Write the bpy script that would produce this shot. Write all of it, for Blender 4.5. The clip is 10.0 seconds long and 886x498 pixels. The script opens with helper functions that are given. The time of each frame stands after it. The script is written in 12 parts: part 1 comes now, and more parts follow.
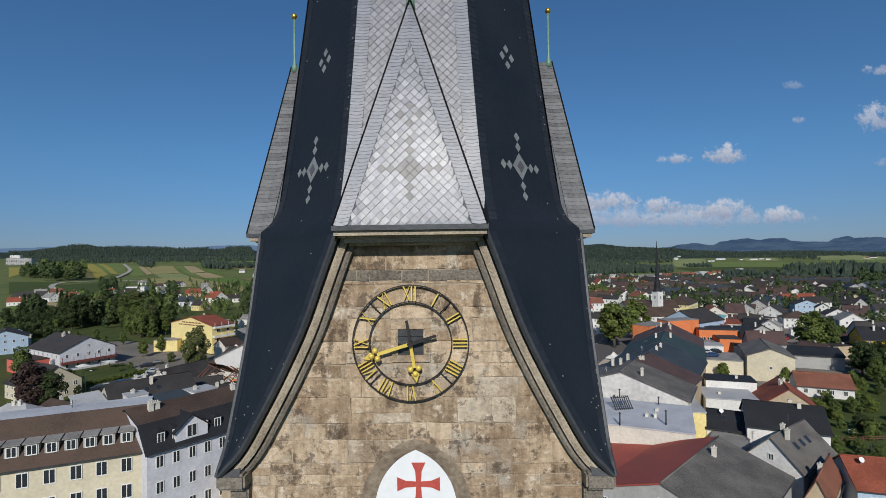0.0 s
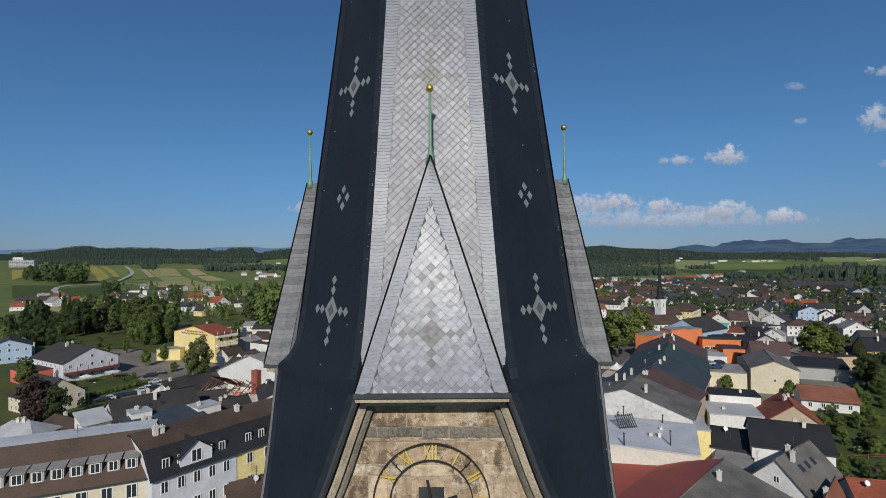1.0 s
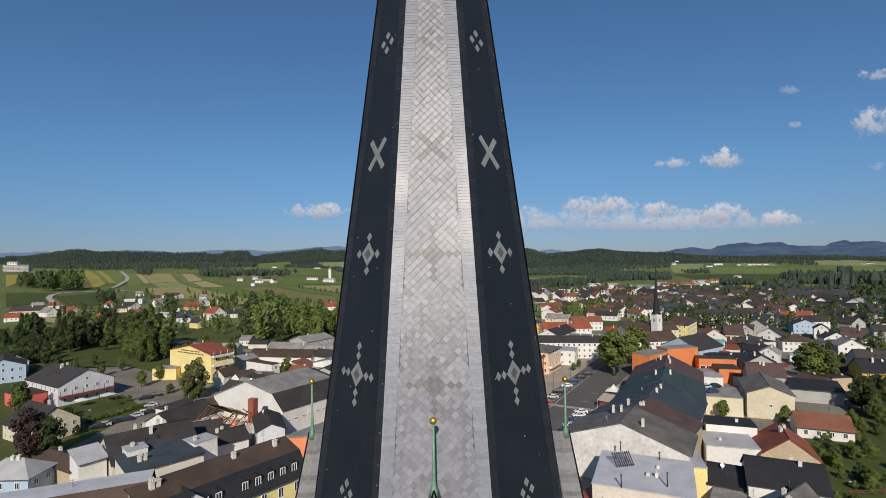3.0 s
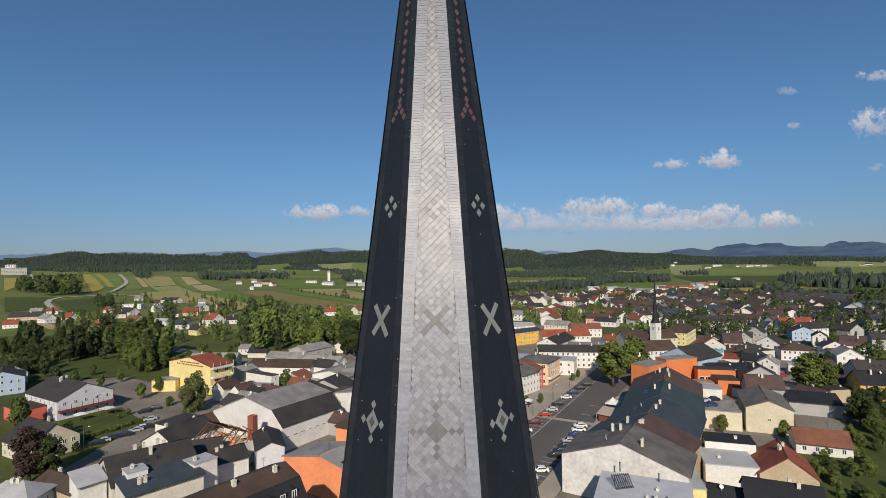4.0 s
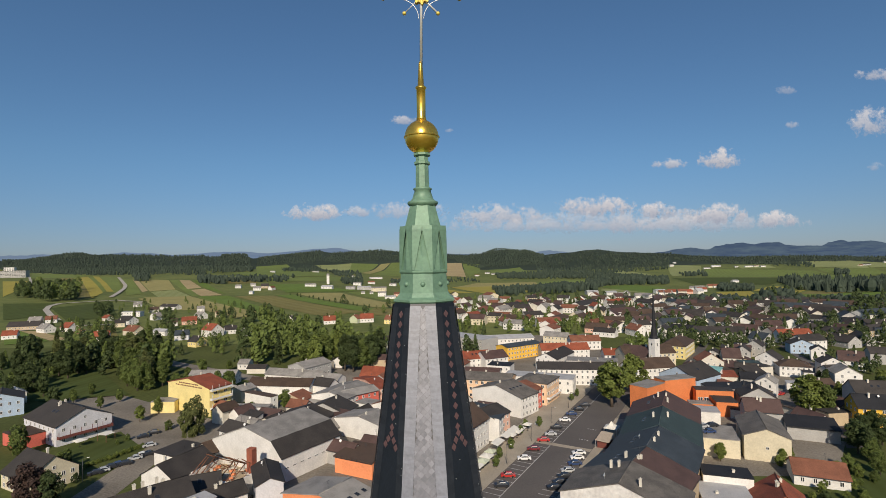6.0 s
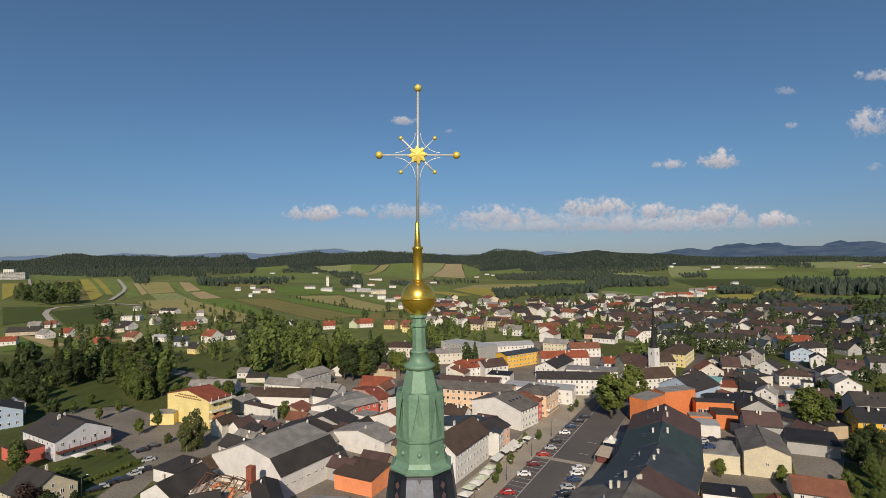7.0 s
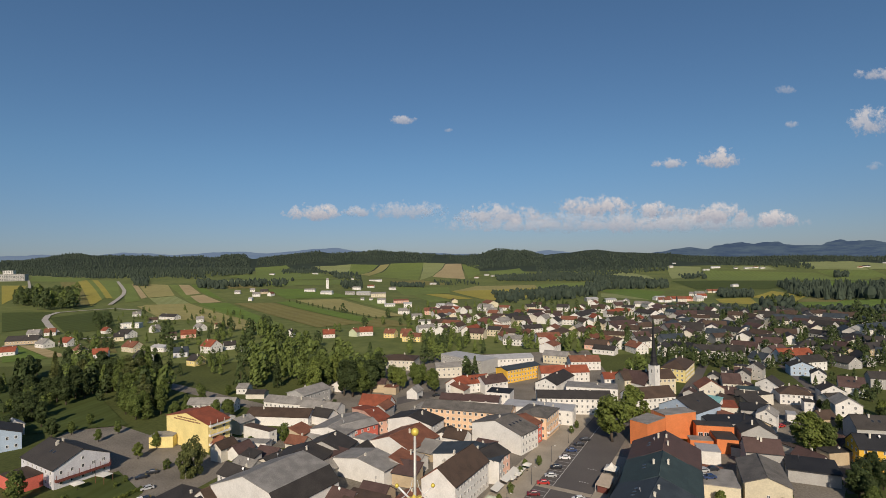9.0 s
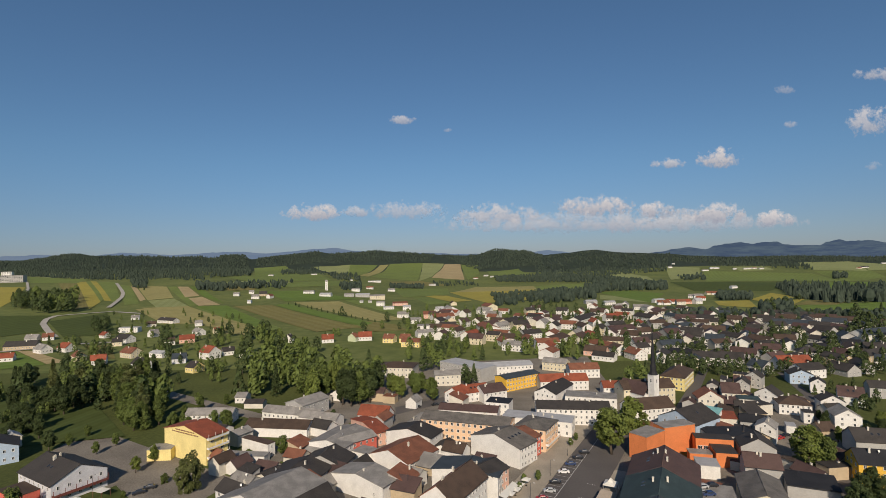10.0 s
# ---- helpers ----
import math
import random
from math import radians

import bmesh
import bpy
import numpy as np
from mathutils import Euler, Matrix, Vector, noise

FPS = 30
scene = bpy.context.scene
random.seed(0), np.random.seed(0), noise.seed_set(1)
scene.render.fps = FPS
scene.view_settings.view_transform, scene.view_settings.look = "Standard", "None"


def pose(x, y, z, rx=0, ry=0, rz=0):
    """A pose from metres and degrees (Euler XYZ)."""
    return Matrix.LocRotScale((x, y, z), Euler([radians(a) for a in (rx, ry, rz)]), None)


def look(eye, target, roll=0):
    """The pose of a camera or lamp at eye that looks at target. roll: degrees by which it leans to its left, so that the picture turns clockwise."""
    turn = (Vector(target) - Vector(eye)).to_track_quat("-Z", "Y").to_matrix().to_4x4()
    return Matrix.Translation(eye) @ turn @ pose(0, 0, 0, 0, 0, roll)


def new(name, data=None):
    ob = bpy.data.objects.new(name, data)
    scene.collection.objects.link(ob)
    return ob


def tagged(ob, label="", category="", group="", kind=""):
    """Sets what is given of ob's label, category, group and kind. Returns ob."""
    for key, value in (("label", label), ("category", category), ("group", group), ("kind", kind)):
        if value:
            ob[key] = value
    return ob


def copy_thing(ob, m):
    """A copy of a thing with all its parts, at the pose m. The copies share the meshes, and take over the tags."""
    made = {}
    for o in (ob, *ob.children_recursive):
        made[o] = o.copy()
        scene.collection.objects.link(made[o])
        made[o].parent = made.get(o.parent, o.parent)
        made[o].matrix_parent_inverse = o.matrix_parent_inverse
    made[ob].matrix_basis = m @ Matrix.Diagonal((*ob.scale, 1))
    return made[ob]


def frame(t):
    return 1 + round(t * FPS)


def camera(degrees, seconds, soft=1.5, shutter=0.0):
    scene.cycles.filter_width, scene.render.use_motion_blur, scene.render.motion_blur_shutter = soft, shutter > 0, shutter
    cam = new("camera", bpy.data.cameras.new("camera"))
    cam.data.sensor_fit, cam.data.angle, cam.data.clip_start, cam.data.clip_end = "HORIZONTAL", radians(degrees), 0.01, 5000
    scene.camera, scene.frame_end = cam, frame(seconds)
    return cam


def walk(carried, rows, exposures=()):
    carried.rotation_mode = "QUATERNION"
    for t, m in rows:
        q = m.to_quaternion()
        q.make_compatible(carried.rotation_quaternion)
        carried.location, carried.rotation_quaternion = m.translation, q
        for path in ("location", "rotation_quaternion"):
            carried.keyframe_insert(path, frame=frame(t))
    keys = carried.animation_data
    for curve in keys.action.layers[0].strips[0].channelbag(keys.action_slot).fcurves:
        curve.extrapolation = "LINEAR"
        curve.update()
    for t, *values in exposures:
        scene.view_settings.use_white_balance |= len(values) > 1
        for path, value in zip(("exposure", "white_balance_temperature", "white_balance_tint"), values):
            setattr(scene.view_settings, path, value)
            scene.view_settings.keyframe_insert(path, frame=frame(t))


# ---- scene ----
# ---- camera and its climb ----
EYE = 40.0
cam = camera(82.1, 10.0, soft=0.5)
ROWS = [
    (0.0, 0.00, 0.00, 0.00, 0.00, 0.69, 0.73),
    (0.5, -0.12, -0.02, 1.58, 0.09, 0.75, 0.75),
    (1.0, -0.37, -0.02, 3.37, 0.18, 0.82, 0.74),
    (1.5, -0.42, 0.07, 4.87, 0.16, 0.88, 0.73),
    (2.0, -0.43, 0.11, 6.64, -0.09, 0.89, 0.71),
    (2.5, -0.41, -0.03, 8.54, -0.16, 0.97, 0.73),
    (4.0, -0.46, -0.52, 15.03, -0.32, 1.14, 0.87),
    (4.5, -0.41, -0.69, 17.22, -0.32, 1.16, 0.90),
    (5.0, -0.28, -0.73, 19.54, -0.32, 1.08, 0.92),
    (5.5, -0.20, -0.83, 21.96, -0.37, 1.03, 0.96),
    (7.0, 0.08, -0.74, 29.28, -0.44, 1.04, 1.03),
    (7.5, 0.06, -0.57, 31.92, -0.43, 0.97, 1.05),
    (8.0, 0.11, -0.46, 34.50, -0.46, 0.98, 1.04),
    (8.5, 0.20, -0.25, 37.02, -0.45, 0.95, 1.04),
    (9.0, 0.31, -0.03, 39.55, -0.46, 0.84, 1.06),
    (9.5, 0.44, 0.20, 42.37, -0.51, 0.82, 1.06),
    (10.0, 0.58, 0.52, 45.00, -0.55, 0.78, 1.07),
]
walk(cam, [(t, pose(x, y, EYE + z, 90 + pitch, roll, yaw)) for t, x, y, z, yaw, pitch, roll in ROWS], [(0.0, -0.25, 5550, 7), (2.0, -0.28, 5800, 7), (2.5, -0.10, 5900, 8), (4.0, -0.02, 6150, 9), (5.5, 0.0, 6350, 9), (7.0, -0.08, 6560, 10), (10.0, -0.10, 6600, 10)])

# ---- sky and sun ----
SUN_FROM = Vector((-0.035, -0.855, 0.513)).normalized()
world = bpy.data.worlds.new("sky")
scene.world = world
world.use_nodes = True
wn = world.node_tree
sky = wn.nodes.new("ShaderNodeTexSky")
sky.sky_type = "NISHITA"
sky.sun_disc = False
sky.sun_elevation = math.asin(SUN_FROM.z)
sky.sun_rotation = math.atan2(SUN_FROM.x, SUN_FROM.y)
sky.altitude = 600
sky.air_density = 1.0
sky.dust_density = 0.3
sky.ozone_density = 2.0
tone = wn.nodes.new("ShaderNodeMix")
tone.data_type, tone.blend_type = "RGBA", "MULTIPLY"
tone.inputs[0].default_value = 1.0
tone.inputs[7].default_value = (0.655, 0.94, 1.19, 1)
soften = wn.nodes.new("ShaderNodeGamma")
soften.inputs[1].default_value = 0.82
wn.links.new(sky.outputs[0], soften.inputs[0])
wn.links.new(soften.outputs[0], tone.inputs[6])
# paler, greyer air towards the horizon
way = wn.nodes.new("ShaderNodeTexCoord")
split = wn.nodes.new("ShaderNodeSeparateXYZ")
wn.links.new(way.outputs["Generated"], split.inputs[0])
height = wn.nodes.new("ShaderNodeMapRange")
height.interpolation_type = "SMOOTHSTEP"
height.inputs["From Min"].default_value, height.inputs["From Max"].default_value = -0.02, 0.20
wn.links.new(split.outputs[2], height.inputs["Value"])
haze = wn.nodes.new("ShaderNodeMix")
haze.data_type = "RGBA"
haze.inputs[6].default_value, haze.inputs[7].default_value = (0.90, 0.76, 0.86, 1), (1, 1, 1, 1)
wn.links.new(height.outputs[0], haze.inputs[0])
air = wn.nodes.new("ShaderNodeMix")
air.data_type, air.blend_type = "RGBA", "MULTIPLY"
air.inputs[0].default_value = 1.0
wn.links.new(tone.outputs[2], air.inputs[6])
wn.links.new(haze.outputs[2], air.inputs[7])
wn.links.new(air.outputs[2], wn.nodes["Background"].inputs[0])
wn.nodes["Background"].inputs[1].default_value = 0.088
sun = new("sun", bpy.data.lights.new("sun", "SUN"))
sun.data.energy, sun.data.angle, sun.data.color = 4.9, radians(0.55), (1.0, 0.86, 0.69)
sun.matrix_world = look((0, 0, 120), Vector((0, 0, 120)) - SUN_FROM)
# ---- materials ----
def mat(name, col, col2=None, rough=0.8, metal=0.0, big=0.3, fine=8.0, amt=0.5, bump=0.15, rnd=0.0, isl=0.0, spec=0.5, lines=None, tint=None, streak=0.0, furrow=None, stain=None):
    """Surface with two scales of variation. lines: (axis, per metre, depth) for courses; rnd, isl: spread per object or per piece."""
    m = bpy.data.materials.new(name)
    m.use_nodes = True
    n, l = m.node_tree.nodes, m.node_tree.links
    b = n["Principled BSDF"]
    b.inputs["Roughness"].default_value, b.inputs["Metallic"].default_value = rough, metal
    b.inputs["Specular IOR Level"].default_value = spec
    col2 = col2 or tuple(c * 0.62 for c in col)
    geo = n.new("ShaderNodeNewGeometry")
    def tex(scale, detail):
        t = n.new("ShaderNodeTexNoise")
        t.inputs["Scale"].default_value, t.inputs["Detail"].default_value = scale, detail
        l.new(geo.outputs["Position"], t.inputs["Vector"])
        return t.outputs["Fac"]
    def math_(op, a, c, d=None):
        k = n.new("ShaderNodeMath")
        k.operation = op
        for i, v in enumerate((a, c, d)):
            if v is None:
                continue
            if isinstance(v, (int, float)):
                k.inputs[i].default_value = v
            else:
                l.new(v, k.inputs[i])
        return k.outputs[0]
    g, f = tex(big, 4), tex(fine, 5)
    mix = math_("MULTIPLY_ADD", math_("SUBTRACT", math_("ADD", g, f), 1.0), 1.6 * amt + 0.4, 0.5)
    if isl:
        mix = math_("MULTIPLY_ADD", math_("SUBTRACT", geo.outputs["Random Per Island"], 0.5), isl, mix)
    if rnd:
        info = n.new("ShaderNodeObjectInfo")
        mix = math_("MULTIPLY_ADD", math_("SUBTRACT", info.outputs["Random"], 0.5), rnd, mix)
    ramp = n.new("ShaderNodeMix")
    ramp.data_type, ramp.clamp_factor = "RGBA", True
    ramp.inputs[6].default_value, ramp.inputs[7].default_value = (*col2, 1), (*col, 1)
    l.new(mix, ramp.inputs[0])
    out = ramp.outputs[2]
    if tint:
        t2 = n.new("ShaderNodeMix")
        t2.data_type, t2.clamp_factor = "RGBA", True
        s = tex(big * 2.3 + 0.7, 3)
        l.new(math_("MULTIPLY", math_("SUBTRACT", s, 0.52), 6.0), t2.inputs[0])
        l.new(out, t2.inputs[6])
        t2.inputs[7].default_value = (*tint, 1)
        out = t2.outputs[2]
    if stain:
        for (scale, cut, gain, colour) in stain:
            sn = n.new("ShaderNodeTexNoise")
            sn.inputs["Scale"].default_value, sn.inputs["Detail"].default_value, sn.inputs["Roughness"].default_value = scale, 9, 0.72
            l.new(geo.outputs["Position"], sn.inputs["Vector"])
            t5 = n.new("ShaderNodeMix")
            t5.data_type, t5.clamp_factor = "RGBA", True
            l.new(math_("MINIMUM", math_("MAXIMUM", math_("MULTIPLY", math_("SUBTRACT", sn.outputs["Fac"], cut), gain), 0.0), 0.72), t5.inputs[0])
            l.new(out, t5.inputs[6])
            t5.inputs[7].default_value = (*colour, 1)
            out = t5.outputs[2]
    if furrow:
        rot = n.new("ShaderNodeVectorRotate")
        rot.rotation_type = "Z_AXIS"
        rot.inputs["Angle"].default_value = radians(furrow)
        l.new(geo.outputs["Position"], rot.inputs["Vector"])
        for scale, k in ((0.022, 0.90), (0.07, 0.92)):
            wv = n.new("ShaderNodeTexWave")
            wv.inputs["Scale"].default_value, wv.inputs["Distortion"].default_value, wv.inputs["Detail"].default_value, wv.inputs["Detail Scale"].default_value = scale, 2.0, 3, 0.6
            l.new(rot.outputs[0], wv.inputs["Vector"])
            t4 = n.new("ShaderNodeMix")
            t4.data_type, t4.blend_type = "RGBA", "MULTIPLY"
            l.new(wv.outputs["Fac"], t4.inputs[0])
            l.new(out, t4.inputs[6])
            t4.inputs[7].default_value = (k, k * 0.98, k * 0.9, 1)
            out = t4.outputs[2]
    if streak:
        mp = n.new("ShaderNodeMapping")
        mp.inputs["Scale"].default_value = (5.0, 5.0, 0.9)
        l.new(geo.outputs["Position"], mp.inputs["Vector"])
        sn = n.new("ShaderNodeTexNoise")
        sn.inputs["Scale"].default_value, sn.inputs["Detail"].default_value, sn.inputs["Roughness"].default_value = 1.0, 7, 0.7
        l.new(mp.outputs[0], sn.inputs["Vector"])
        t3 = n.new("ShaderNodeMix")
        t3.data_type, t3.blend_type, t3.clamp_factor = "RGBA", "MULTIPLY", True
        l.new(math_("MULTIPLY", math_("SUBTRACT", sn.outputs["Fac"], 0.46), 5.0 * streak), t3.inputs[0])
        l.new(out, t3.inputs[6])
        t3.inputs[7].default_value = (0.50, 0.46, 0.42, 1)
        out = t3.outputs[2]
    l.new(out, b.inputs["Base Color"])
    h = f
    if lines:
        sep = n.new("ShaderNodeSeparateXYZ")
        l.new(geo.outputs["Position"], sep.inputs[0])
        fr = math_("FRACT", math_("MULTIPLY", sep.outputs[lines[0]], lines[1]), 0)
        h = math_("MULTIPLY_ADD", fr, lines[2], f)
    bp = n.new("ShaderNodeBump")
    bp.inputs["Strength"].default_value, bp.inputs["Distance"].default_value = bump, 0.05
    l.new(h, bp.inputs["Height"])
    l.new(bp.outputs[0], b.inputs["Normal"])
    rv = math_("MULTIPLY_ADD", g, 0.3, rough - 0.15)
    l.new(rv, b.inputs["Roughness"])
    return m

SLATE_L = mat("light_slate", (0.215, 0.216, 0.245), (0.108, 0.110, 0.128), rough=0.45, big=0.5, fine=9, amt=0.35, bump=0.10, isl=0.8, rnd=0.8, spec=0.6)
# paler copy of light_slate; the sheen of the hips is lifted in its colour
SLATE_H = mat("sheen_lifted_slate", (0.232, 0.242, 0.285), (0.130, 0.136, 0.162), rough=0.42, big=0.5, fine=9, amt=0.35, bump=0.10, isl=0.9, rnd=0.9, spec=0.65)
SLATE_M = mat("grey_slate", (0.108, 0.103, 0.108), (0.076, 0.073, 0.078), rough=0.46, big=0.5, fine=9, amt=0.3, bump=0.10, isl=0.4, rnd=0.4, spec=0.6)
SLATE_E = mat("edge_slate", (0.208, 0.218, 0.258), (0.112, 0.118, 0.142), rough=0.46, big=0.7, fine=10, amt=0.4, bump=0.12, isl=0.4, spec=0.6)
SLATE_D = mat("dark_slate", (0.0165, 0.0215, 0.031), (0.010, 0.0135, 0.0195), rough=0.62, big=0.8, fine=7, amt=0.4, bump=0.25, spec=0.25, lines=(2, 7.5, 0.35))
# near-black for the added strips that draw the joint line at the hips
EDGE_BLACK = mat("black_edge", (0.008, 0.008, 0.009), (0.005, 0.005, 0.006), rough=0.85, big=1, fine=9, spec=0.1)
# cheek courses, greyed to go with the darkened hip sides
SLATE_C = mat("cheek_slate", (0.150, 0.150, 0.155), (0.070, 0.069, 0.072), rough=0.55, big=0.8, fine=9, amt=0.6, bump=0.2, isl=0.9, spec=0.5)
SLATE_K = mat("edge_dark_slate", (0.026, 0.030, 0.038), (0.014, 0.017, 0.023), rough=0.6, big=0.9, fine=8, amt=0.5, bump=0.2, isl=0.6, spec=0.3)
# hip sides darkened in the colour, as grazing light leaves them
SLATE_S = mat("shaded_side_slate", (0.125, 0.132, 0.148), (0.07, 0.075, 0.086), rough=0.6, big=0.8, fine=9, amt=0.6, bump=0.5, spec=0.35, lines=(2, 9.0, 0.8))
SLATE_O = mat("ornament_slate", (0.27, 0.28, 0.28), (0.15, 0.16, 0.16), rough=0.5, big=2, fine=12, amt=0.4, isl=0.5)
SLATE_R = mat("red_slate", (0.145, 0.075, 0.075), (0.085, 0.05, 0.052), rough=0.55, big=2, fine=12, amt=0.4, isl=0.3)
LEAD = mat("lead_flashing", (0.075, 0.08, 0.085), (0.04, 0.04, 0.045), rough=0.5, metal=0.3, big=1, fine=10)
STAINS = ((0.8, 0.50, 8.0, (0.245, 0.172, 0.108)), (0.5, 0.54, 9.0, (0.40, 0.38, 0.335)), (3.0, 0.57, 12.0, (0.66, 0.57, 0.45)), (2.2, 0.54, 14.0, (0.085, 0.062, 0.045)), (9.0, 0.60, 14.0, (0.14, 0.10, 0.07)))
STONE = mat("sandstone_block", (0.60, 0.475, 0.33), (0.385, 0.29, 0.19), rough=0.92, big=1.1, fine=9, amt=1.0, bump=0.9, rnd=0.75, spec=0.2, streak=0.7, stain=STAINS)
STONE_B = mat("brown_sandstone_block", (0.44, 0.335, 0.225), (0.25, 0.185, 0.12), rough=0.92, big=1.8, fine=12, amt=1.0, bump=0.9, rnd=0.45, spec=0.2, streak=0.8, stain=STAINS)
STONE_P = mat("pale_sandstone_block", (0.57, 0.485, 0.365), (0.40, 0.33, 0.245), rough=0.92, big=1.6, fine=12, amt=0.9, bump=0.8, rnd=0.4, spec=0.2, streak=0.5, stain=STAINS)
STONE_A = mat("arch_stone", (0.30, 0.245, 0.18), (0.15, 0.118, 0.085), rough=0.92, big=1.4, fine=10, amt=1.0, bump=0.7, spec=0.2)
MORTAR = mat("mortar", (0.46, 0.39, 0.29), (0.22, 0.175, 0.125), rough=0.95, big=1.2, fine=14, amt=0.7, bump=0.5, spec=0.2)
STONE_T = mat("stone_moulding", (0.50, 0.43, 0.32), (0.24, 0.195, 0.145), rough=0.9, big=1.4, fine=22, amt=0.9, bump=0.5, spec=0.2)
STONE_G = mat("weathered_stone", (0.27, 0.24, 0.195), (0.10, 0.085, 0.07), rough=0.92, big=1.1, fine=20, amt=0.95, bump=0.5, spec=0.2)
COPPER = mat("copper_patina", (0.19, 0.322, 0.215), (0.105, 0.185, 0.13), rough=0.55, big=1.2, fine=9, amt=0.5, bump=0.1, metal=0.1)
GOLD = mat("gilding", (1.0, 0.66, 0.12), (0.82, 0.50, 0.07), rough=0.3, metal=0.9, big=2, fine=15, amt=0.4, bump=0.04)
GOLD_P = mat("gold_paint", (0.80, 0.62, 0.13), (0.60, 0.44, 0.07), rough=0.5, metal=0.25, big=3, fine=15, amt=0.4, bump=0.05)
IRON = mat("wrought_iron", (0.035, 0.03, 0.028), (0.018, 0.016, 0.015), rough=0.6, metal=0.3, big=2, fine=20)
WHITE_P = mat("white_paint", (0.82, 0.83, 0.84), (0.70, 0.71, 0.72), rough=0.6, big=1.2, fine=9, amt=0.4, bump=0.05)
RED_P = mat("red_paint", (0.50, 0.085, 0.06), (0.33, 0.05, 0.04), rough=0.7, big=1.5, fine=12, amt=0.5)
# shaft silver dimmed in its colour for the dark ground it mirrors
SILVER_DIM = mat("dimmed_silver", (0.60, 0.59, 0.54), (0.44, 0.43, 0.39), rough=0.45, metal=0.3, big=2, fine=9, amt=0.5, bump=0.03)
SILVER = mat("silver_steel", (0.72, 0.72, 0.71), (0.58, 0.58, 0.57), rough=0.36, metal=0.2, big=2, fine=9, amt=0.3, bump=0.03)
GLASS_D = mat("window_glass", (0.035, 0.04, 0.048), (0.02, 0.023, 0.028), rough=0.22, big=0.2, fine=3, amt=0.3, bump=0.02)
FRAME_W = mat("white_frame", (0.78, 0.77, 0.74), (0.62, 0.61, 0.58), rough=0.6, big=0.5, fine=4, amt=0.3)
LAND = mat("open_land", (0.165, 0.185, 0.062), (0.095, 0.118, 0.038), rough=0.95, big=0.006, fine=0.08, amt=0.9, bump=0.3, spec=0.1)
GRASS = mat("grass", (0.105, 0.120, 0.038), (0.058, 0.070, 0.022), rough=0.95, big=0.02, fine=0.6, amt=0.8, bump=0.4, spec=0.1)
ASPHALT = mat("asphalt", (0.135, 0.122, 0.115), (0.09, 0.082, 0.078), rough=0.9, big=0.08, fine=2, amt=0.6, bump=0.1, spec=0.2)
PAVE = mat("paving", (0.40, 0.35, 0.28), (0.27, 0.235, 0.185), rough=0.9, big=0.15, fine=3, amt=0.7, bump=0.15, spec=0.2)
GRAVEL = mat("gravel_yard", (0.255, 0.228, 0.19), (0.13, 0.115, 0.095), rough=0.95, big=0.06, fine=1.5, amt=0.9, bump=0.2, spec=0.2)
LINE_W = mat("road_paint", (0.55, 0.54, 0.52), (0.36, 0.35, 0.34), rough=0.8, big=0.5, fine=4, amt=0.6)
def plaster(name, c, k=0.78):
    return mat(name, c, tuple(v * k for v in c), rough=0.88, big=0.25, fine=2.2, amt=0.9, bump=0.12, rnd=0.3, spec=0.2)
def roofing(name, c, k=0.6, ax=2):
    return mat(name, c, tuple(v * k for v in c), rough=0.75, big=0.3, fine=4.5, amt=1.25, bump=0.5, rnd=0.5, spec=0.3, lines=(ax, 3.2, 0.6))
WALLS = {"white": plaster("white_plaster", (0.74, 0.72, 0.68)), "cream": plaster("cream_plaster", (0.66, 0.59, 0.43)), "pale": plaster("pale_plaster", (0.66, 0.62, 0.53)),
         "yellow": plaster("yellow_plaster", (0.80, 0.665, 0.29)), "gold": plaster("ochre_plaster", (0.78, 0.47, 0.07)), "orange": plaster("orange_plaster", (0.66, 0.215, 0.08)),
         "pink": plaster("pink_plaster", (0.72, 0.45, 0.35)), "red": plaster("red_plaster", (0.62, 0.15, 0.11)), "blue": plaster("blue_plaster", (0.42, 0.52, 0.64)),
         "lilac": plaster("lilac_plaster", (0.65, 0.645, 0.67)), "grey": plaster("grey_plaster", (0.42, 0.41, 0.39)), "tan": plaster("tan_plaster", (0.50, 0.40, 0.27)),
         "coral": plaster("coral_plaster", (0.82, 0.30, 0.14)), "peach": plaster("peach_plaster", (0.80, 0.56, 0.37)), "green": plaster("green_plaster", (0.55, 0.60, 0.40)),
         "peel": mat("peeling_plaster", (0.74, 0.72, 0.68), (0.44, 0.42, 0.40), rough=0.9, big=0.22, fine=1.2, amt=0.6, bump=0.2, tint=(0.62, 0.59, 0.55), spec=0.2)}
ROOFS = {"dark": roofing("dark_tiles", (0.055, 0.049, 0.045)), "brown": roofing("brown_tiles", (0.092, 0.062, 0.045)), "red": roofing("red_tiles", (0.30, 0.085, 0.045)),
         "rust": roofing("rust_tiles", (0.24, 0.10, 0.06)), "grey": roofing("grey_fibre_cement", (0.30, 0.283, 0.26), 0.6), "light": roofing("light_metal_roof", (0.42, 0.42, 0.425), 0.75),
         "black": roofing("black_sheet", (0.025, 0.026, 0.03)), "blue": roofing("blue_slate_roof", (0.052, 0.066, 0.080)), "teal": roofing("teal_sheet", (0.052, 0.080, 0.082)),
         "aqua": roofing("aqua_sheet", (0.20, 0.42, 0.42)), "crimson": roofing("painted_red_sheet", (0.36, 0.085, 0.06), 0.75), "mauve": roofing("mauve_tiles", (0.10, 0.062, 0.055)),
         "taupe": roofing("weathered_taupe_tiles", (0.165, 0.150, 0.132), 0.5), "metal": roofing("lilac_grey_sheet", (0.50, 0.50, 0.52), 0.75)}

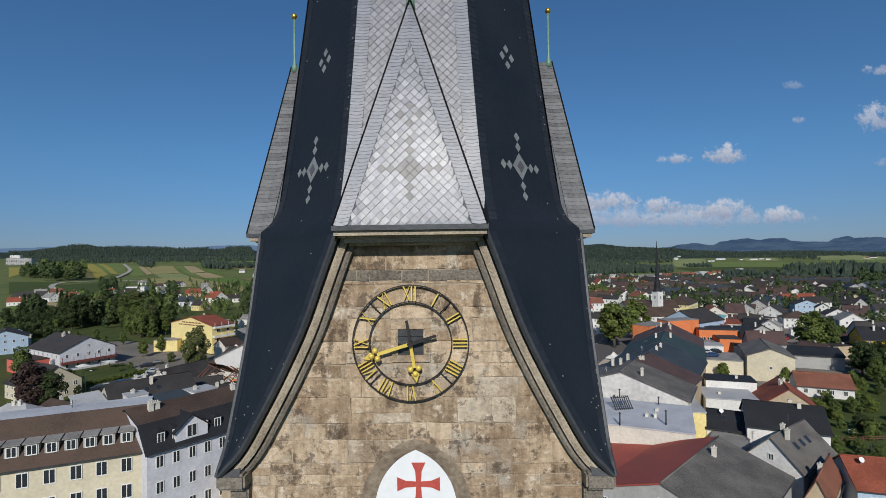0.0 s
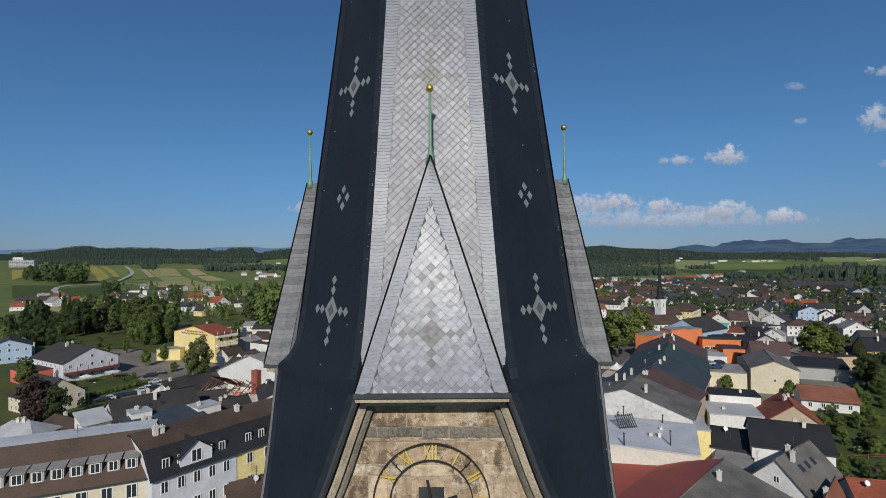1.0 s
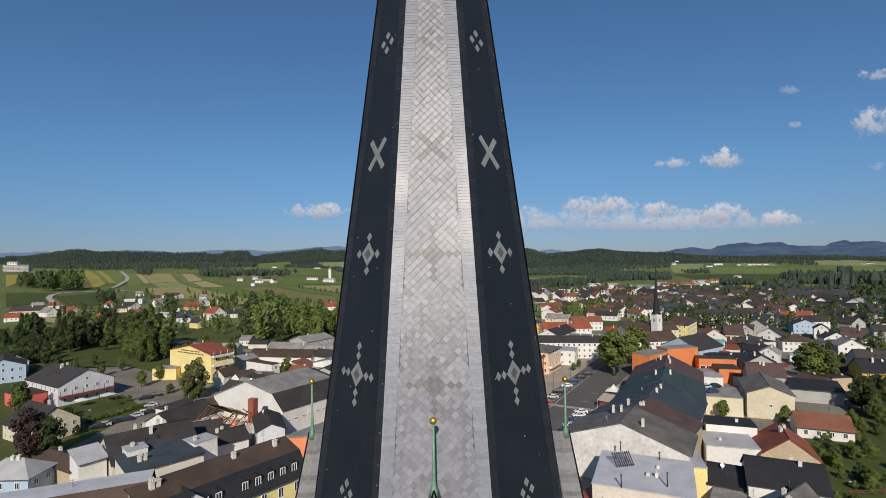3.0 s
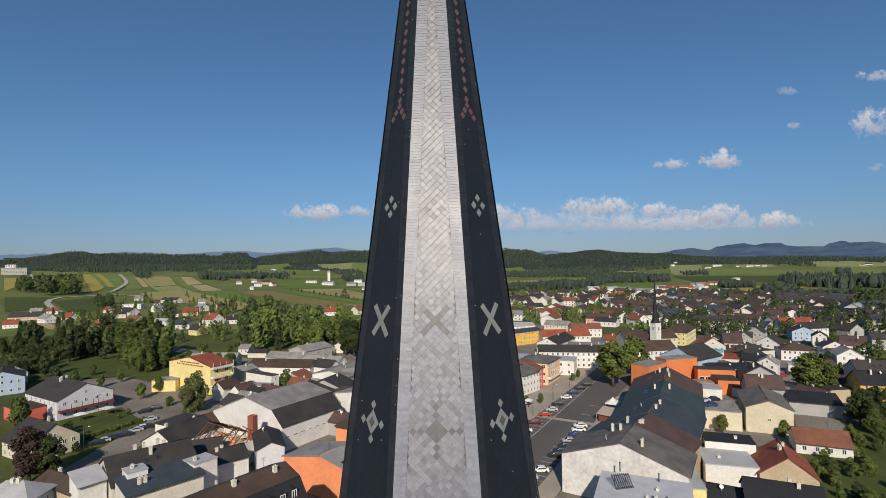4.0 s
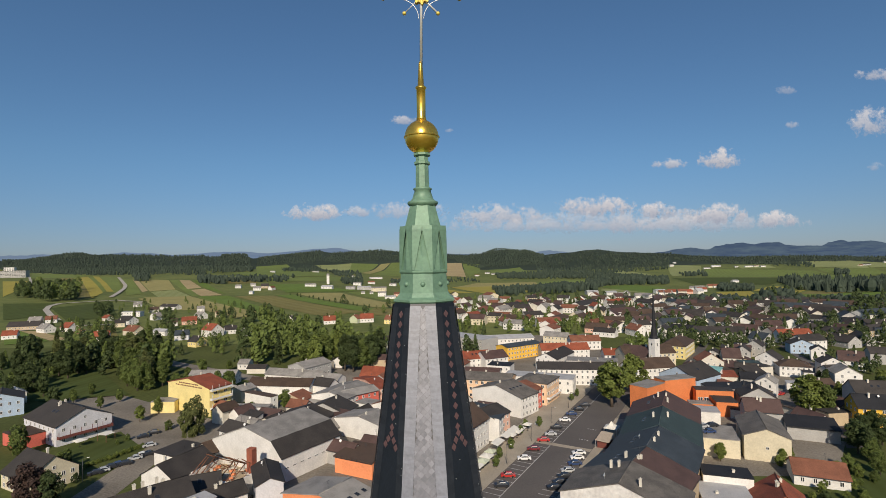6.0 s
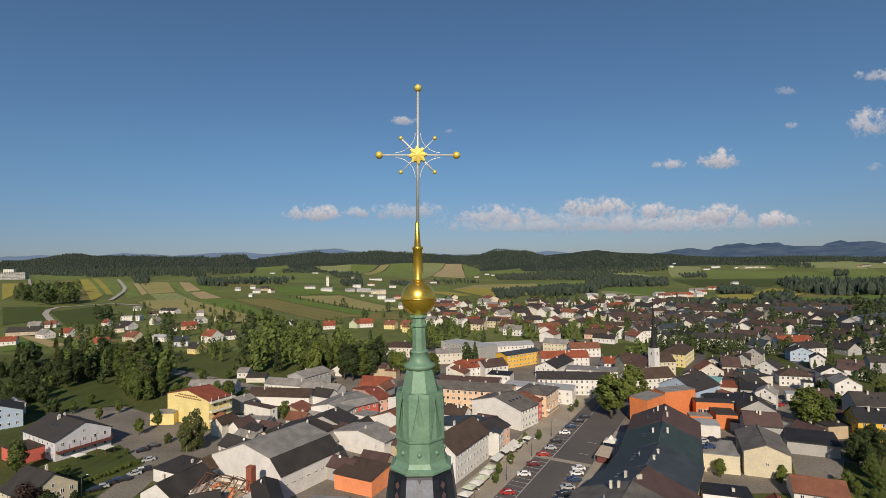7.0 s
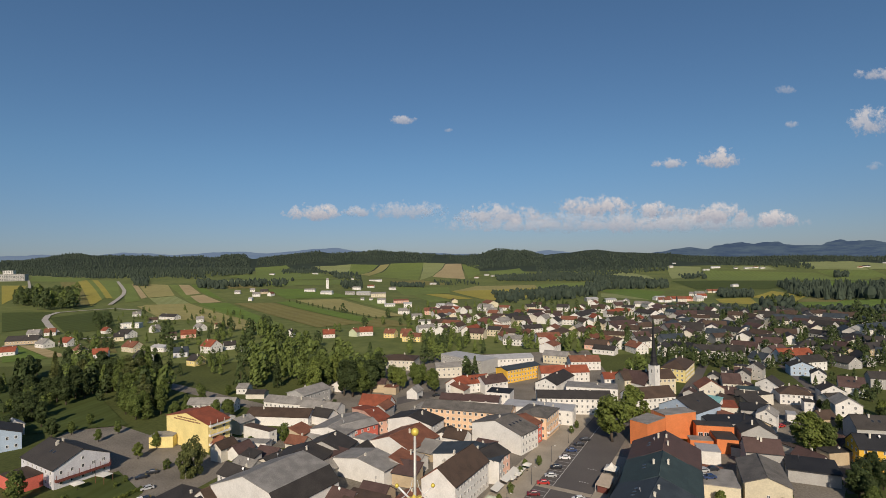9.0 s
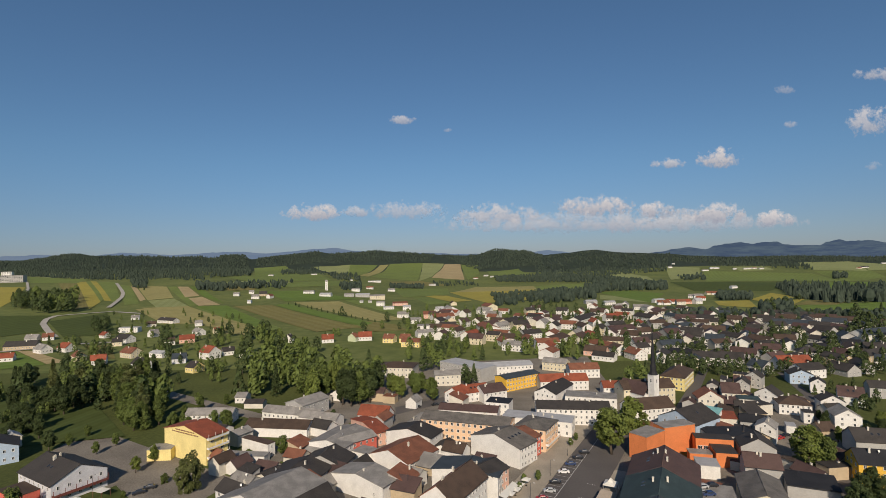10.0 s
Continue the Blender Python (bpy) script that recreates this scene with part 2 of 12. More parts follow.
# ---- mesh helpers ----
def part(name, bm, material, parent=None, label=""):
    me = bpy.data.meshes.new(name)
    bm.normal_update()
    bm.to_mesh(me)
    bm.free()
    for mm in (material if isinstance(material, (list, tuple)) else [material]):
        me.materials.append(mm)
    ob = new(name, me)
    if parent:
        ob.parent = parent
    if label:
        ob["label"] = label
    return ob

def thing(name, x=0, y=0, z=0, rz=0, label="", category="", group="", kind=""):
    ob = new(name)
    ob.empty_display_size = 0.2
    ob.matrix_basis = pose(x, y, z, 0, 0, rz)
    return tagged(ob, label, category, group, kind)

def poly(bm, pts, mi=0):
    f = bm.faces.new([bm.verts.new(p) for p in pts])
    f.material_index = mi
    return f

def box(bm, x0, x1, y0, y1, z0, z1, mi=0, m=None, bevel=0.0):
    vs = [Vector((x, y, z)) for z in (z0, z1) for x, y in ((x0, y0), (x1, y0), (x1, y1), (x0, y1))]
    if m is not None:
        vs = [m @ v for v in vs]
    v = [bm.verts.new(p) for p in vs]
    fs = [bm.faces.new([v[i] for i in q]) for q in ((3, 2, 1, 0), (4, 5, 6, 7), (0, 1, 5, 4), (1, 2, 6, 5), (2, 3, 7, 6), (3, 0, 4, 7))]
    for f in fs:
        f.material_index = mi
    if bevel:
        bmesh.ops.bevel(bm, geom=list({e for f in fs for e in f.edges}), offset=bevel, segments=2, affect="EDGES")
    return v

def lathe(bm, prof, n=24, ang=0.0, m=None, mi=0, smooth=True):
    """Rings (radius, height) turned round z."""
    rings = []
    for r, z in prof:
        ring = []
        for i in range(n):
            a = ang + 2 * math.pi * i / n
            p = Vector((r * math.cos(a), r * math.sin(a), z))
            ring.append(bm.verts.new(m @ p if m is not None else p))
        rings.append(ring)
    for a, b in zip(rings, rings[1:]):
        for i in range(n):
            f = bm.faces.new((a[i], a[(i + 1) % n], b[(i + 1) % n], b[i]))
            f.smooth, f.material_index = smooth, mi
    for ring, flip in ((rings[0], True), (rings[-1], False)):
        f = bm.faces.new(ring[::-1] if flip else ring)
        f.material_index = mi

def rod(bm, a, b, r, n=8, r2=None, mi=0):
    a, b = Vector(a), Vector(b)
    m = Matrix.Translation(a) @ (b - a).to_track_quat("Z", "Y").to_matrix().to_4x4()
    lathe(bm, [(r, 0), (r if r2 is None else r2, (b - a).length)], n, m=m, mi=mi)

def ball(bm, c, r, n=16, mi=0):
    k = n // 2
    lathe(bm, [(max(r * math.sin(math.pi * i / k), r * 0.02), -r * math.cos(math.pi * i / k)) for i in range(k + 1)], n, m=Matrix.Translation(c), mi=mi)

# floor of the far woods, its green lifted and greyed for haze
WOODLAND = mat("hazed_woodland_floor", (0.048, 0.062, 0.046), (0.030, 0.042, 0.032), rough=0.95, big=0.004, fine=0.03, amt=0.8, bump=0.5, spec=0.05)
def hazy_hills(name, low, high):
    """Far woods and clearings as a plain glowing backdrop, the haze of the air mixed into its colours."""
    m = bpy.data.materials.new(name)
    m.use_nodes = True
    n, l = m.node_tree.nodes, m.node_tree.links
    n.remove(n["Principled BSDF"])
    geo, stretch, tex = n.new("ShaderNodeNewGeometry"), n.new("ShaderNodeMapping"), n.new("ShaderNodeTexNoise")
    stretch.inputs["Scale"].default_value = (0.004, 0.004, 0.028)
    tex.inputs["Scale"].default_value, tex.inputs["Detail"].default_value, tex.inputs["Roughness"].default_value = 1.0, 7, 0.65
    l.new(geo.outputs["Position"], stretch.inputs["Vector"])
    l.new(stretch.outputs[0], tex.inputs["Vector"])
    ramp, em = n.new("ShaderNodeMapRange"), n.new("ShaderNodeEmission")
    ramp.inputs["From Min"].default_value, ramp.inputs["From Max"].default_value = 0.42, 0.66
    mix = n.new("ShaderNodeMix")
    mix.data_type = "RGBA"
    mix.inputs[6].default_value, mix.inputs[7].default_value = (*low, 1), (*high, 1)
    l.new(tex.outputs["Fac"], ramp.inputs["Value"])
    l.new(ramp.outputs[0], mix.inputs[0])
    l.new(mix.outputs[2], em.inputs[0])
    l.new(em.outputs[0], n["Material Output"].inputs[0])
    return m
# both hill colours carry the haze of distance in their glow
HILL_BLUE = hazy_hills("haze_blue_hills", (0.062, 0.092, 0.150), (0.105, 0.145, 0.185))
HILL_PALE = hazy_hills("haze_pale_hills", (0.150, 0.205, 0.300), (0.175, 0.230, 0.315))
def cloud_stuff():
    m = bpy.data.materials.new("cloud_vapour")
    m.use_nodes = True
    n, l = m.node_tree.nodes, m.node_tree.links
    n.remove(n["Principled BSDF"])
    def mk(op, a, b=None):
        k = n.new("ShaderNodeMath")
        k.operation = op
        for i, v in enumerate((a, b)):
            if v is None:
                continue
            if isinstance(v, (int, float)):
                k.inputs[i].default_value = v
            else:
                l.new(v, k.inputs[i])
        return k.outputs[0]
    co = n.new("ShaderNodeTexCoord")
    sep = n.new("ShaderNodeSeparateXYZ")
    l.new(co.outputs["Object"], sep.inputs[0])
    geo = n.new("ShaderNodeNewGeometry")
    def tex(scale, detail, rough):
        t = n.new("ShaderNodeTexNoise")
        t.inputs["Scale"].default_value, t.inputs["Detail"].default_value, t.inputs["Roughness"].default_value = scale, detail, rough
        l.new(geo.outputs["Position"], t.inputs["Vector"])
        return t.outputs["Fac"]
    big, fine = tex(0.011, 5, 0.6), tex(0.035, 6, 0.65)
    x, z = sep.outputs[0], sep.outputs[2]
    r = mk("ADD", mk("MULTIPLY", x, x), mk("ADD", mk("MULTIPLY", mk("MULTIPLY", z, z), 0.8), mk("MULTIPLY", mk("POWER", mk("MAXIMUM", mk("MULTIPLY", z, -1.0), 0.0), 1.5), 0.9)))
    body = mk("ADD", mk("SUBTRACT", 0.62, r), mk("ADD", mk("MULTIPLY", mk("SUBTRACT", big, 0.5), 2.4), mk("MULTIPLY", mk("SUBTRACT", fine, 0.5), 0.9)))
    info = n.new("ShaderNodeObjectInfo")
    alpha = mk("MULTIPLY", mk("MINIMUM", mk("MAXIMUM", mk("MULTIPLY", body, 1.7), 0.0), 1.0), info.outputs["Alpha"])
    # pale tops and grey undersides are mixed into the cloud's own glow
    shade = n.new("ShaderNodeMix")
    shade.data_type, shade.clamp_factor = "RGBA", True
    shade.inputs[6].default_value, shade.inputs[7].default_value = (0.34, 0.37, 0.46, 1), (0.74, 0.70, 0.70, 1)
    l.new(mk("ADD", mk("MULTIPLY", z, 0.75), mk("ADD", mk("MULTIPLY", fine, 0.8), 0.05)), shade.inputs[0])
    em, tr, mx = n.new("ShaderNodeEmission"), n.new("ShaderNodeBsdfTransparent"), n.new("ShaderNodeMixShader")
    l.new(shade.outputs[2], em.inputs[0])
    em.inputs[1].default_value = 0.95
    l.new(alpha, mx.inputs[0])
    l.new(tr.outputs[0], mx.inputs[1])
    l.new(em.outputs[0], mx.inputs[2])
    l.new(mx.outputs[0], n["Material Output"].inputs[0])
    return m
CLOUD = cloud_stuff()
# ---- ground ----
def step(a, b, x):
    t = min(1.0, max(0.0, (x - a) / (b - a)))
    return t * t * (3 - 2 * t)

RIDGE = ((-0.919, 106), (-0.821, 99), (-0.772, 121), (-0.744, 141), (-0.717, 156), (-0.695, 154), (-0.676, 136), (-0.58, 124), (-0.525, 112), (-0.464, 116), (-0.442, 101), (-0.415, 117), (-0.382, 119), (-0.369, 83), (-0.354, 95), (-0.305, 113), (-0.271, 124), (-0.238, 138), (-0.221, 116), (-0.161, 124), (-0.119, 134), (-0.083, 119), (0.005, 95), (0.05, 83), (0.078, 90), (0.117, 126), (0.145, 115), (0.172, 109), (0.203, 76), (0.25, 90), (0.306, 112), (0.362, 86), (0.452, 71), (0.507, 50), (0.586, 35), (0.698, 36), (0.888, 13), (0.969, 7))
def along(table, u):
    if u <= table[0][0]:
        return table[0][1]
    for (a, p), (b, q) in zip(table, table[1:]):
        if u <= b:
            return p + (q - p) * step(a, b, u)
    return table[-1][1]

def ground_height(x, y):
    """Height of the land: the town lies flat, the fields roll beyond it, wooded ridges close the view."""
    r, u = math.hypot(x, y), x / max(abs(y), 1.0)
    if y < 200:
        return 0.0
    u = max(-1.2, min(1.2, u))
    z = (20 * step(-140, -900, x) * step(330, 1250, y) + 34 * step(-800, -2300, x) * step(900, 2000, y)) * (1 - step(2900, 3900, y))
    z -= 10 * step(650, 1250, y) * (1 - step(1700, 2700, y)) * step(-350, 50, x)
    roll_ = 9 * math.sin(x / 410 + 0.6) * math.sin(y / 530 + 1.0) + 6 * math.sin(x / 210 + y / 340)
    z += roll_ * step(750, 1500, y) * (1 - step(2900, 3900, y))
    z += along(RIDGE, u) * step(2650, 3900, y) * (1 - 0.95 * step(3950, 4400, y))
    return z

ys = [-400, -100, 0, 100, 200, 260, 330] + [400 + 60 * i for i in range(22)] + [1720 + 90 * i for i in range(36)]
us = [-6, -3, -2] + [-1.3 + 0.026 * i for i in range(101)] + [2, 3, 6]
bm = bmesh.new()
grid = []
for yy in ys:
    w = max(abs(yy), 330)
    grid.append([bm.verts.new((max(-4900, min(4900, u * w)), yy, ground_height(max(-4900, min(4900, u * w)), yy))) for u in us])
for a, b in zip(grid, grid[1:]):
    for i in range(len(us) - 1):
        f = bm.faces.new((a[i], a[i + 1], b[i + 1], b[i]))
        f.smooth = True
        f.material_index = 0 if a[i].co.y < 400 else 2 if a[i].co.y < 2620 else 1
bmesh.ops.remove_doubles(bm, verts=bm.verts, dist=0.01)
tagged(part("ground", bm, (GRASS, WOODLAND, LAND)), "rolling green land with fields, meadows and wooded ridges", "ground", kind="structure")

def backdrop(skyline, y, material, label):
    """A far chain of hills along its skyline (x, z)."""
    bm = bmesh.new()
    rows = []
    for (x0, z0), (x1, z1) in zip(skyline, skyline[1:]):
        for k in range(8):
            f = k / 8
            x = x0 + (x1 - x0) * f
            z = z0 + (z1 - z0) * step(0, 1, f) + 5 * noise.noise((x / 60, y, 0.3)) + 2.5 * noise.noise((x / 17, y, 3.3))
            rows.append([bm.verts.new((x, y - 40 * (1 - q) ** 2, -60 + (z + 60) * q)) for q in (0, 0.4, 0.75, 0.93, 1)])
    for a, b in zip(rows, rows[1:]):
        for q in range(4):
            bm.faces.new((a[q], b[q], b[q + 1], a[q + 1]))
    return tagged(part("backdrop", bm, material), label, "hills", kind="structure")
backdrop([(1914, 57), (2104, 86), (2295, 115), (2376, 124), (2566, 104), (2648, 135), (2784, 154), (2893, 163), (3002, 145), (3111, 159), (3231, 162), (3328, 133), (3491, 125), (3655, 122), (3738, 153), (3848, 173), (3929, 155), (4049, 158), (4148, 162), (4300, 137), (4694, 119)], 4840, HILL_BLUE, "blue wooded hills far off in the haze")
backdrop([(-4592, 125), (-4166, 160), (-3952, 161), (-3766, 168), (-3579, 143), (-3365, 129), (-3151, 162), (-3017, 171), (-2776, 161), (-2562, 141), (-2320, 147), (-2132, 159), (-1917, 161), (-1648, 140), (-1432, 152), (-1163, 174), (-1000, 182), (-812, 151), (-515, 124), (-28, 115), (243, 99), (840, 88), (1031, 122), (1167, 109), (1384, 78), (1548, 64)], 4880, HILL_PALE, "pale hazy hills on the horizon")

def sheet_height(x, y):
    """Height of the land's mesh at (x, y), between its grid points."""
    if not 330 < y < ys[-1]:
        return ground_height(x, y)
    j = max(k for k in range(len(ys) - 1) if ys[k] <= y)
    u = x / y
    i = max([k for k in range(len(us) - 1) if us[k] <= u] or [0])
    f, g = (y - ys[j]) / (ys[j + 1] - ys[j]), (u - us[i]) / (us[i + 1] - us[i])
    at = lambda p, q: ground_height(p * q, q)
    low = at(us[i], ys[j]) * (1 - g) + at(us[i + 1], ys[j]) * g
    high = at(us[i], ys[j + 1]) * (1 - g) + at(us[i + 1], ys[j + 1]) * g
    return low * (1 - f) + high * f

def patch(name, pts, material, lift, label, category, n=10, kind="structure"):
    """A four-sided sheet laid on the land."""
    bm = bmesh.new()
    a, b, c, d = [Vector((p[0], p[1], 0)) for p in pts]
    rows = []
    for j in range(n + 1):
        v = j / n
        row = []
        for i in range(n + 1):
            u = i / n
            p = a.lerp(b, u).lerp(d.lerp(c, u), v)
            row.append(bm.verts.new((p.x, p.y, sheet_height(p.x, p.y) + lift)))
        rows.append(row)
    for r0, r1 in zip(rows, rows[1:]):
        for i in range(n):
            bm.faces.new((r0[i], r0[i + 1], r1[i + 1], r1[i])).smooth = True
    bmesh.ops.recalc_face_normals(bm, faces=bm.faces)
    ob = part(name, bm, material)
    if ob.data.polygons[0].normal.z < 0:
        ob.data.flip_normals()
    return tagged(ob, label, category, kind=kind)

def cloud(x, z, w, h, alpha=1.0):
    """A self-lit sheet for clouds and haze bands far behind the hills, 4.85 km off."""
    bm = bmesh.new()
    rows = [[bm.verts.new((-1.3 + 2.6 * i / 12, 0.25 * (-1.3 + 2.6 * i / 12) ** 2 * w / 4850, -1.2 + 2.5 * j / 4)) for i in range(13)] for j in range(5)]
    for a, b in zip(rows, rows[1:]):
        for i in range(12):
            bm.faces.new((a[i], a[i + 1], b[i + 1], b[i]))
    ob = part("cloud", bm, CLOUD)
    ob.matrix_basis = Matrix.Translation((x, 4850, z)) @ Matrix.Diagonal((w, w, h, 1))
    ob.color = (1, 1, 1, alpha)
    return tagged(ob, "white fair-weather cloud low over the horizon", "cloud", kind="structure")
# ---- church tower ----
AX, AY = -0.57, 14.75
T8 = math.tan(radians(22.5))
Z_EAVE, Z_CAP = 40.62, 63.05
VERGE = ((35.45, 4.12), (35.9, 3.68), (36.65, 3.24), (37.6, 2.74), (38.55, 2.30), (39.7, 1.88), (40.62, 1.54))
R_WALL, R_VERGE = 3.72, 4.15

def apothem(z):
    return 2.71 - 0.1256 * (z - 48.5)

def verge(z):
    """Half the width of a gable at height z."""
    if z <= VERGE[0][0]:
        return VERGE[0][1]
    for i, ((z0, w0), (z1, w1)) in enumerate(zip(VERGE, VERGE[1:])):
        if z <= z1:
            t = (z - z0) / (z1 - z0)
            s0 = (w1 - w0) / (z1 - z0) if i == 0 else (w1 - VERGE[i - 1][1]) / (z1 - VERGE[i - 1][0])
            s1 = (w1 - w0) / (z1 - z0) if i == len(VERGE) - 2 else (VERGE[i + 2][1] - w0) / (VERGE[i + 2][0] - z0)
            h = z1 - z0
            return (2 * t**3 - 3 * t**2 + 1) * w0 + (t**3 - 2 * t**2 + t) * h * s0 + (3 * t**2 - 2 * t**3) * w1 + (t**3 - t**2) * h * s1
    return VERGE[-1][1]

def spire_corner(z):
    """(along, out) of the edge between a straight and a diagonal face, for the straight face that looks to -y."""
    if z <= Z_EAVE:
        return verge(z), R_VERGE
    a = apothem(z)
    return a * T8 + 0.13 * math.exp((Z_EAVE - z) / 1.3), a + (R_VERGE - apothem(Z_EAVE)) * math.exp((Z_EAVE - z) / 0.28)

TURN = -1.2
tower = thing("church_tower", AX, AY, 0, TURN, "sandstone church tower with a tall patterned slate spire above four gables", "church tower")
def turned(i):
    return pose(0, 0, 0, 0, 0, 90 * i)

# masonry body and the four gable walls
bm = bmesh.new()
box(bm, -R_WALL, R_WALL, -R_WALL, R_WALL, -0.5, 35.5)
for i in range(4):
    zs = [35.5 + (40.6 - 35.5) * k / 16 for k in range(17)]
    for z0, z1 in zip(zs, zs[1:]):
        w0, w1 = min(verge(z0) - 0.1, R_WALL - 0.02), min(verge(z1) - 0.1, R_WALL - 0.02)
        q = [(-w0, z0), (w0, z0), (w1, z1), (-w1, z1)]
        poly(bm, [turned(i) @ Vector((x, -R_WALL, z)) for x, z in q])
part("wall", bm, MORTAR, tower, "weathered sandstone masonry")

# diagonal roof faces, sweeping down to the corners
LOZENGE = {}
def lozenge(parent, m, u, v, k, mm):
    """One slate lozenge of half width k, let into a dark roof face."""
    if mm.name not in LOZENGE:
        bm = bmesh.new()
        q = ((0, -1.5), (1, 0), (0, 1.5), (-1, 0))
        t, w = [bm.verts.new((a, b, 0.012)) for a, b in q], [bm.verts.new((a, b, -0.02)) for a, b in q]
        bm.faces.new(t)
        for j in range(4):
            bm.faces.new((w[j], w[(j + 1) % 4], t[(j + 1) % 4], t[j]))
        me = bpy.data.meshes.new("lozenge")
        bm.to_mesh(me)
        bm.free()
        me.materials.append(mm)
        LOZENGE[mm.name] = me
    ob = new("lozenge", LOZENGE[mm.name])
    ob.parent = parent
    ob.matrix_basis = m @ Matrix.Translation((1.35 * u, v, 0)) @ Matrix.Diagonal((1.3 * k, k, 1, 1))

CROSS = [(0, 0, 2.4)] + [(d * x, 0, 0.85) for d in (3.3, 5.1) for x in (1, -1)] + [(0, d * y, 0.85) for d in (5.2, 7.9) for y in (-1, 1)]
SMALL = [(x * 1.35, y * 2.1, 0.78) for x, y in ((1, 0), (-1, 0), (0, 1), (0, -1))]
STAR = [(0, 0, 2.4)] + [(3.3 * x, 5.0 * y, 0.9) for x, y in ((1, 0), (-1, 0), (0, 1), (0, -1))]
SALTIRE = []
for i in range(4):
    rot = pose(0, 0, 0, 0, 0, 90 * i)
    zs = [35.45 + 0.2 * k for k in range(40)] + [43.5 + 1.5 * k for k in range(14)]
    zs = [z for z in zs if z < Z_CAP] + [Z_CAP]
    bm = bmesh.new()
    rows = []
    for z in zs:
        w, o = spire_corner(z)
        a, b = Vector((w, -o, z)), Vector((o, -w, z))
        inn = Vector((-0.12, 0.12, -0.05))
        rows.append([bm.verts.new(rot @ a.lerp(b, k / 4)) for k in range(5)] + [bm.verts.new(rot @ p) for p in (b, b + inn, a + inn, a)])
    for r0, r1 in zip(rows, rows[1:]):
        for k in (0, 1, 2, 3, 5, 6, 7):
            f = bm.faces.new((r0[k], r0[k + 1], r1[k + 1], r1[k]))
            f.smooth = k < 4
    face = part("spire_face", bm, SLATE_D, tower, "dark blue-grey slate roof face")
    # narrow courses along both edges of the dark face, and its snow hooks
    bm = bmesh.new()
    out = rot @ Vector((1, -1, 0)).normalized()
    z = 35.5
    while z < Z_CAP - 0.15:
        (w, o), (w2, o2) = spire_corner(z), spire_corner(z + 0.135)
        for sgn in (0, 1):
            q = []
            for ww, oo, zz, lift in ((w, o, z, 0.010), (w2, o2, z + 0.135, 0.004)):
                a, b = Vector((ww, -oo, zz)), Vector((oo, -ww, zz))
                k = min(0.26 / (b - a).length, 0.3)
                p0, p1 = (a, a.lerp(b, k)) if sgn == 0 else (b.lerp(a, k), b)
                q.append((rot @ p0 + out * lift, rot @ p1 + out * lift))
            bm.faces.new([bm.verts.new(v) for v in (q[0][0], q[0][1], q[1][1], q[1][0])])
            bm.faces.new([bm.verts.new(v) for v in (q[0][0] - out * 0.012, q[0][1] - out * 0.012, q[0][1], q[0][0])])
        z += 0.13
    tagged(part("edge_slating", bm, SLATE_K, face, "dark slate courses along the edges"), kind="stuff")
    bm = bmesh.new()
    hook_rng = random.Random(40 + i)
    for k in range(54):
        z = 35.8 + 26.5 * hook_rng.random() ** 1.5
        w, o = spire_corner(z)
        p = Vector((w, -o, z)).lerp(Vector((o, -w, z)), hook_rng.uniform(0.12, 0.88) if k % 2 else 0.965)
        box(bm, -0.009, 0.009, -0.02, 0.012, -0.013, 0.013, m=Matrix.Translation(rot @ p) @ pose(0, 0, 0, 0, 0, 90 * i + 45))
    tagged(part("snow_hook", bm, SLATE_O, face, "small pale metal snow hooks"), kind="stuff")
    for z, cells, s, m_ in ((42.1, CROSS, 0.092, SLATE_O), (44.85, SMALL, 0.098, SLATE_O), (47.7, CROSS, 0.088, SLATE_O), (50.75, STAR, 0.088, SLATE_O), (53.4, SALTIRE, 0.105, SLATE_O),
                            (56.5, SMALL, 0.098, SLATE_O)):
        def on_face(zz):
            (w, o), (w2, o2) = spire_corner(zz - 0.05), spire_corner(zz + 0.05)
            c0, c1 = Vector(((w + o) / 2, -(w + o) / 2, zz - 0.05)), Vector(((w2 + o2) / 2, -(w2 + o2) / 2, zz + 0.05))
            up = (c1 - c0).normalized()
            side = Vector((1, 1, 0)).normalized()
            out = side.cross(up)
            c0 = (c0 + c1) / 2
            return rot @ Matrix(((side.x, up.x, out.x, c0.x), (side.y, up.y, out.y, c0.y), (side.z, up.z, out.z, c0.z), (0, 0, 0, 1)))
        m = on_face(z)
        for u, v, k in cells:
            lozenge(face, on_face(z + v * s), u * s, 0, k * s, m_)
        if cells is SALTIRE:
            for sgn in (-1, 1):
                bm = bmesh.new()
                ln = 0.5
                box(bm, -0.075, 0.075, -ln, ln, -0.02, 0.012 + 0.003 * sgn, m=m @ pose(0, 0, 0, 0, 0, 38 * sgn))
                part("strip", bm, m_, face, "pale slate strip of a saltire")
        if cells is CROSS or cells is STAR:
            lozenge(face, m @ Matrix.Translation((0, 0, 0.010)), 0, 0, 1.1 * s, SLATE_M)
    for k in range(13):
        z = 59.25 + 0.29 * k
        w, o = spire_corner(z)
        c0 = Vector(((w + o) / 2, -(w + o) / 2, z))
        up = Vector((-0.0888, 0.0888, 1)).normalized()
        side = Vector((1, 1, 0)).normalized()
        out = side.cross(up)
        m = rot @ Matrix(((side.x, up.x, out.x, c0.x), (side.y, up.y, out.y, c0.y), (side.z, up.z, out.z, c0.z), (0, 0, 0, 1)))
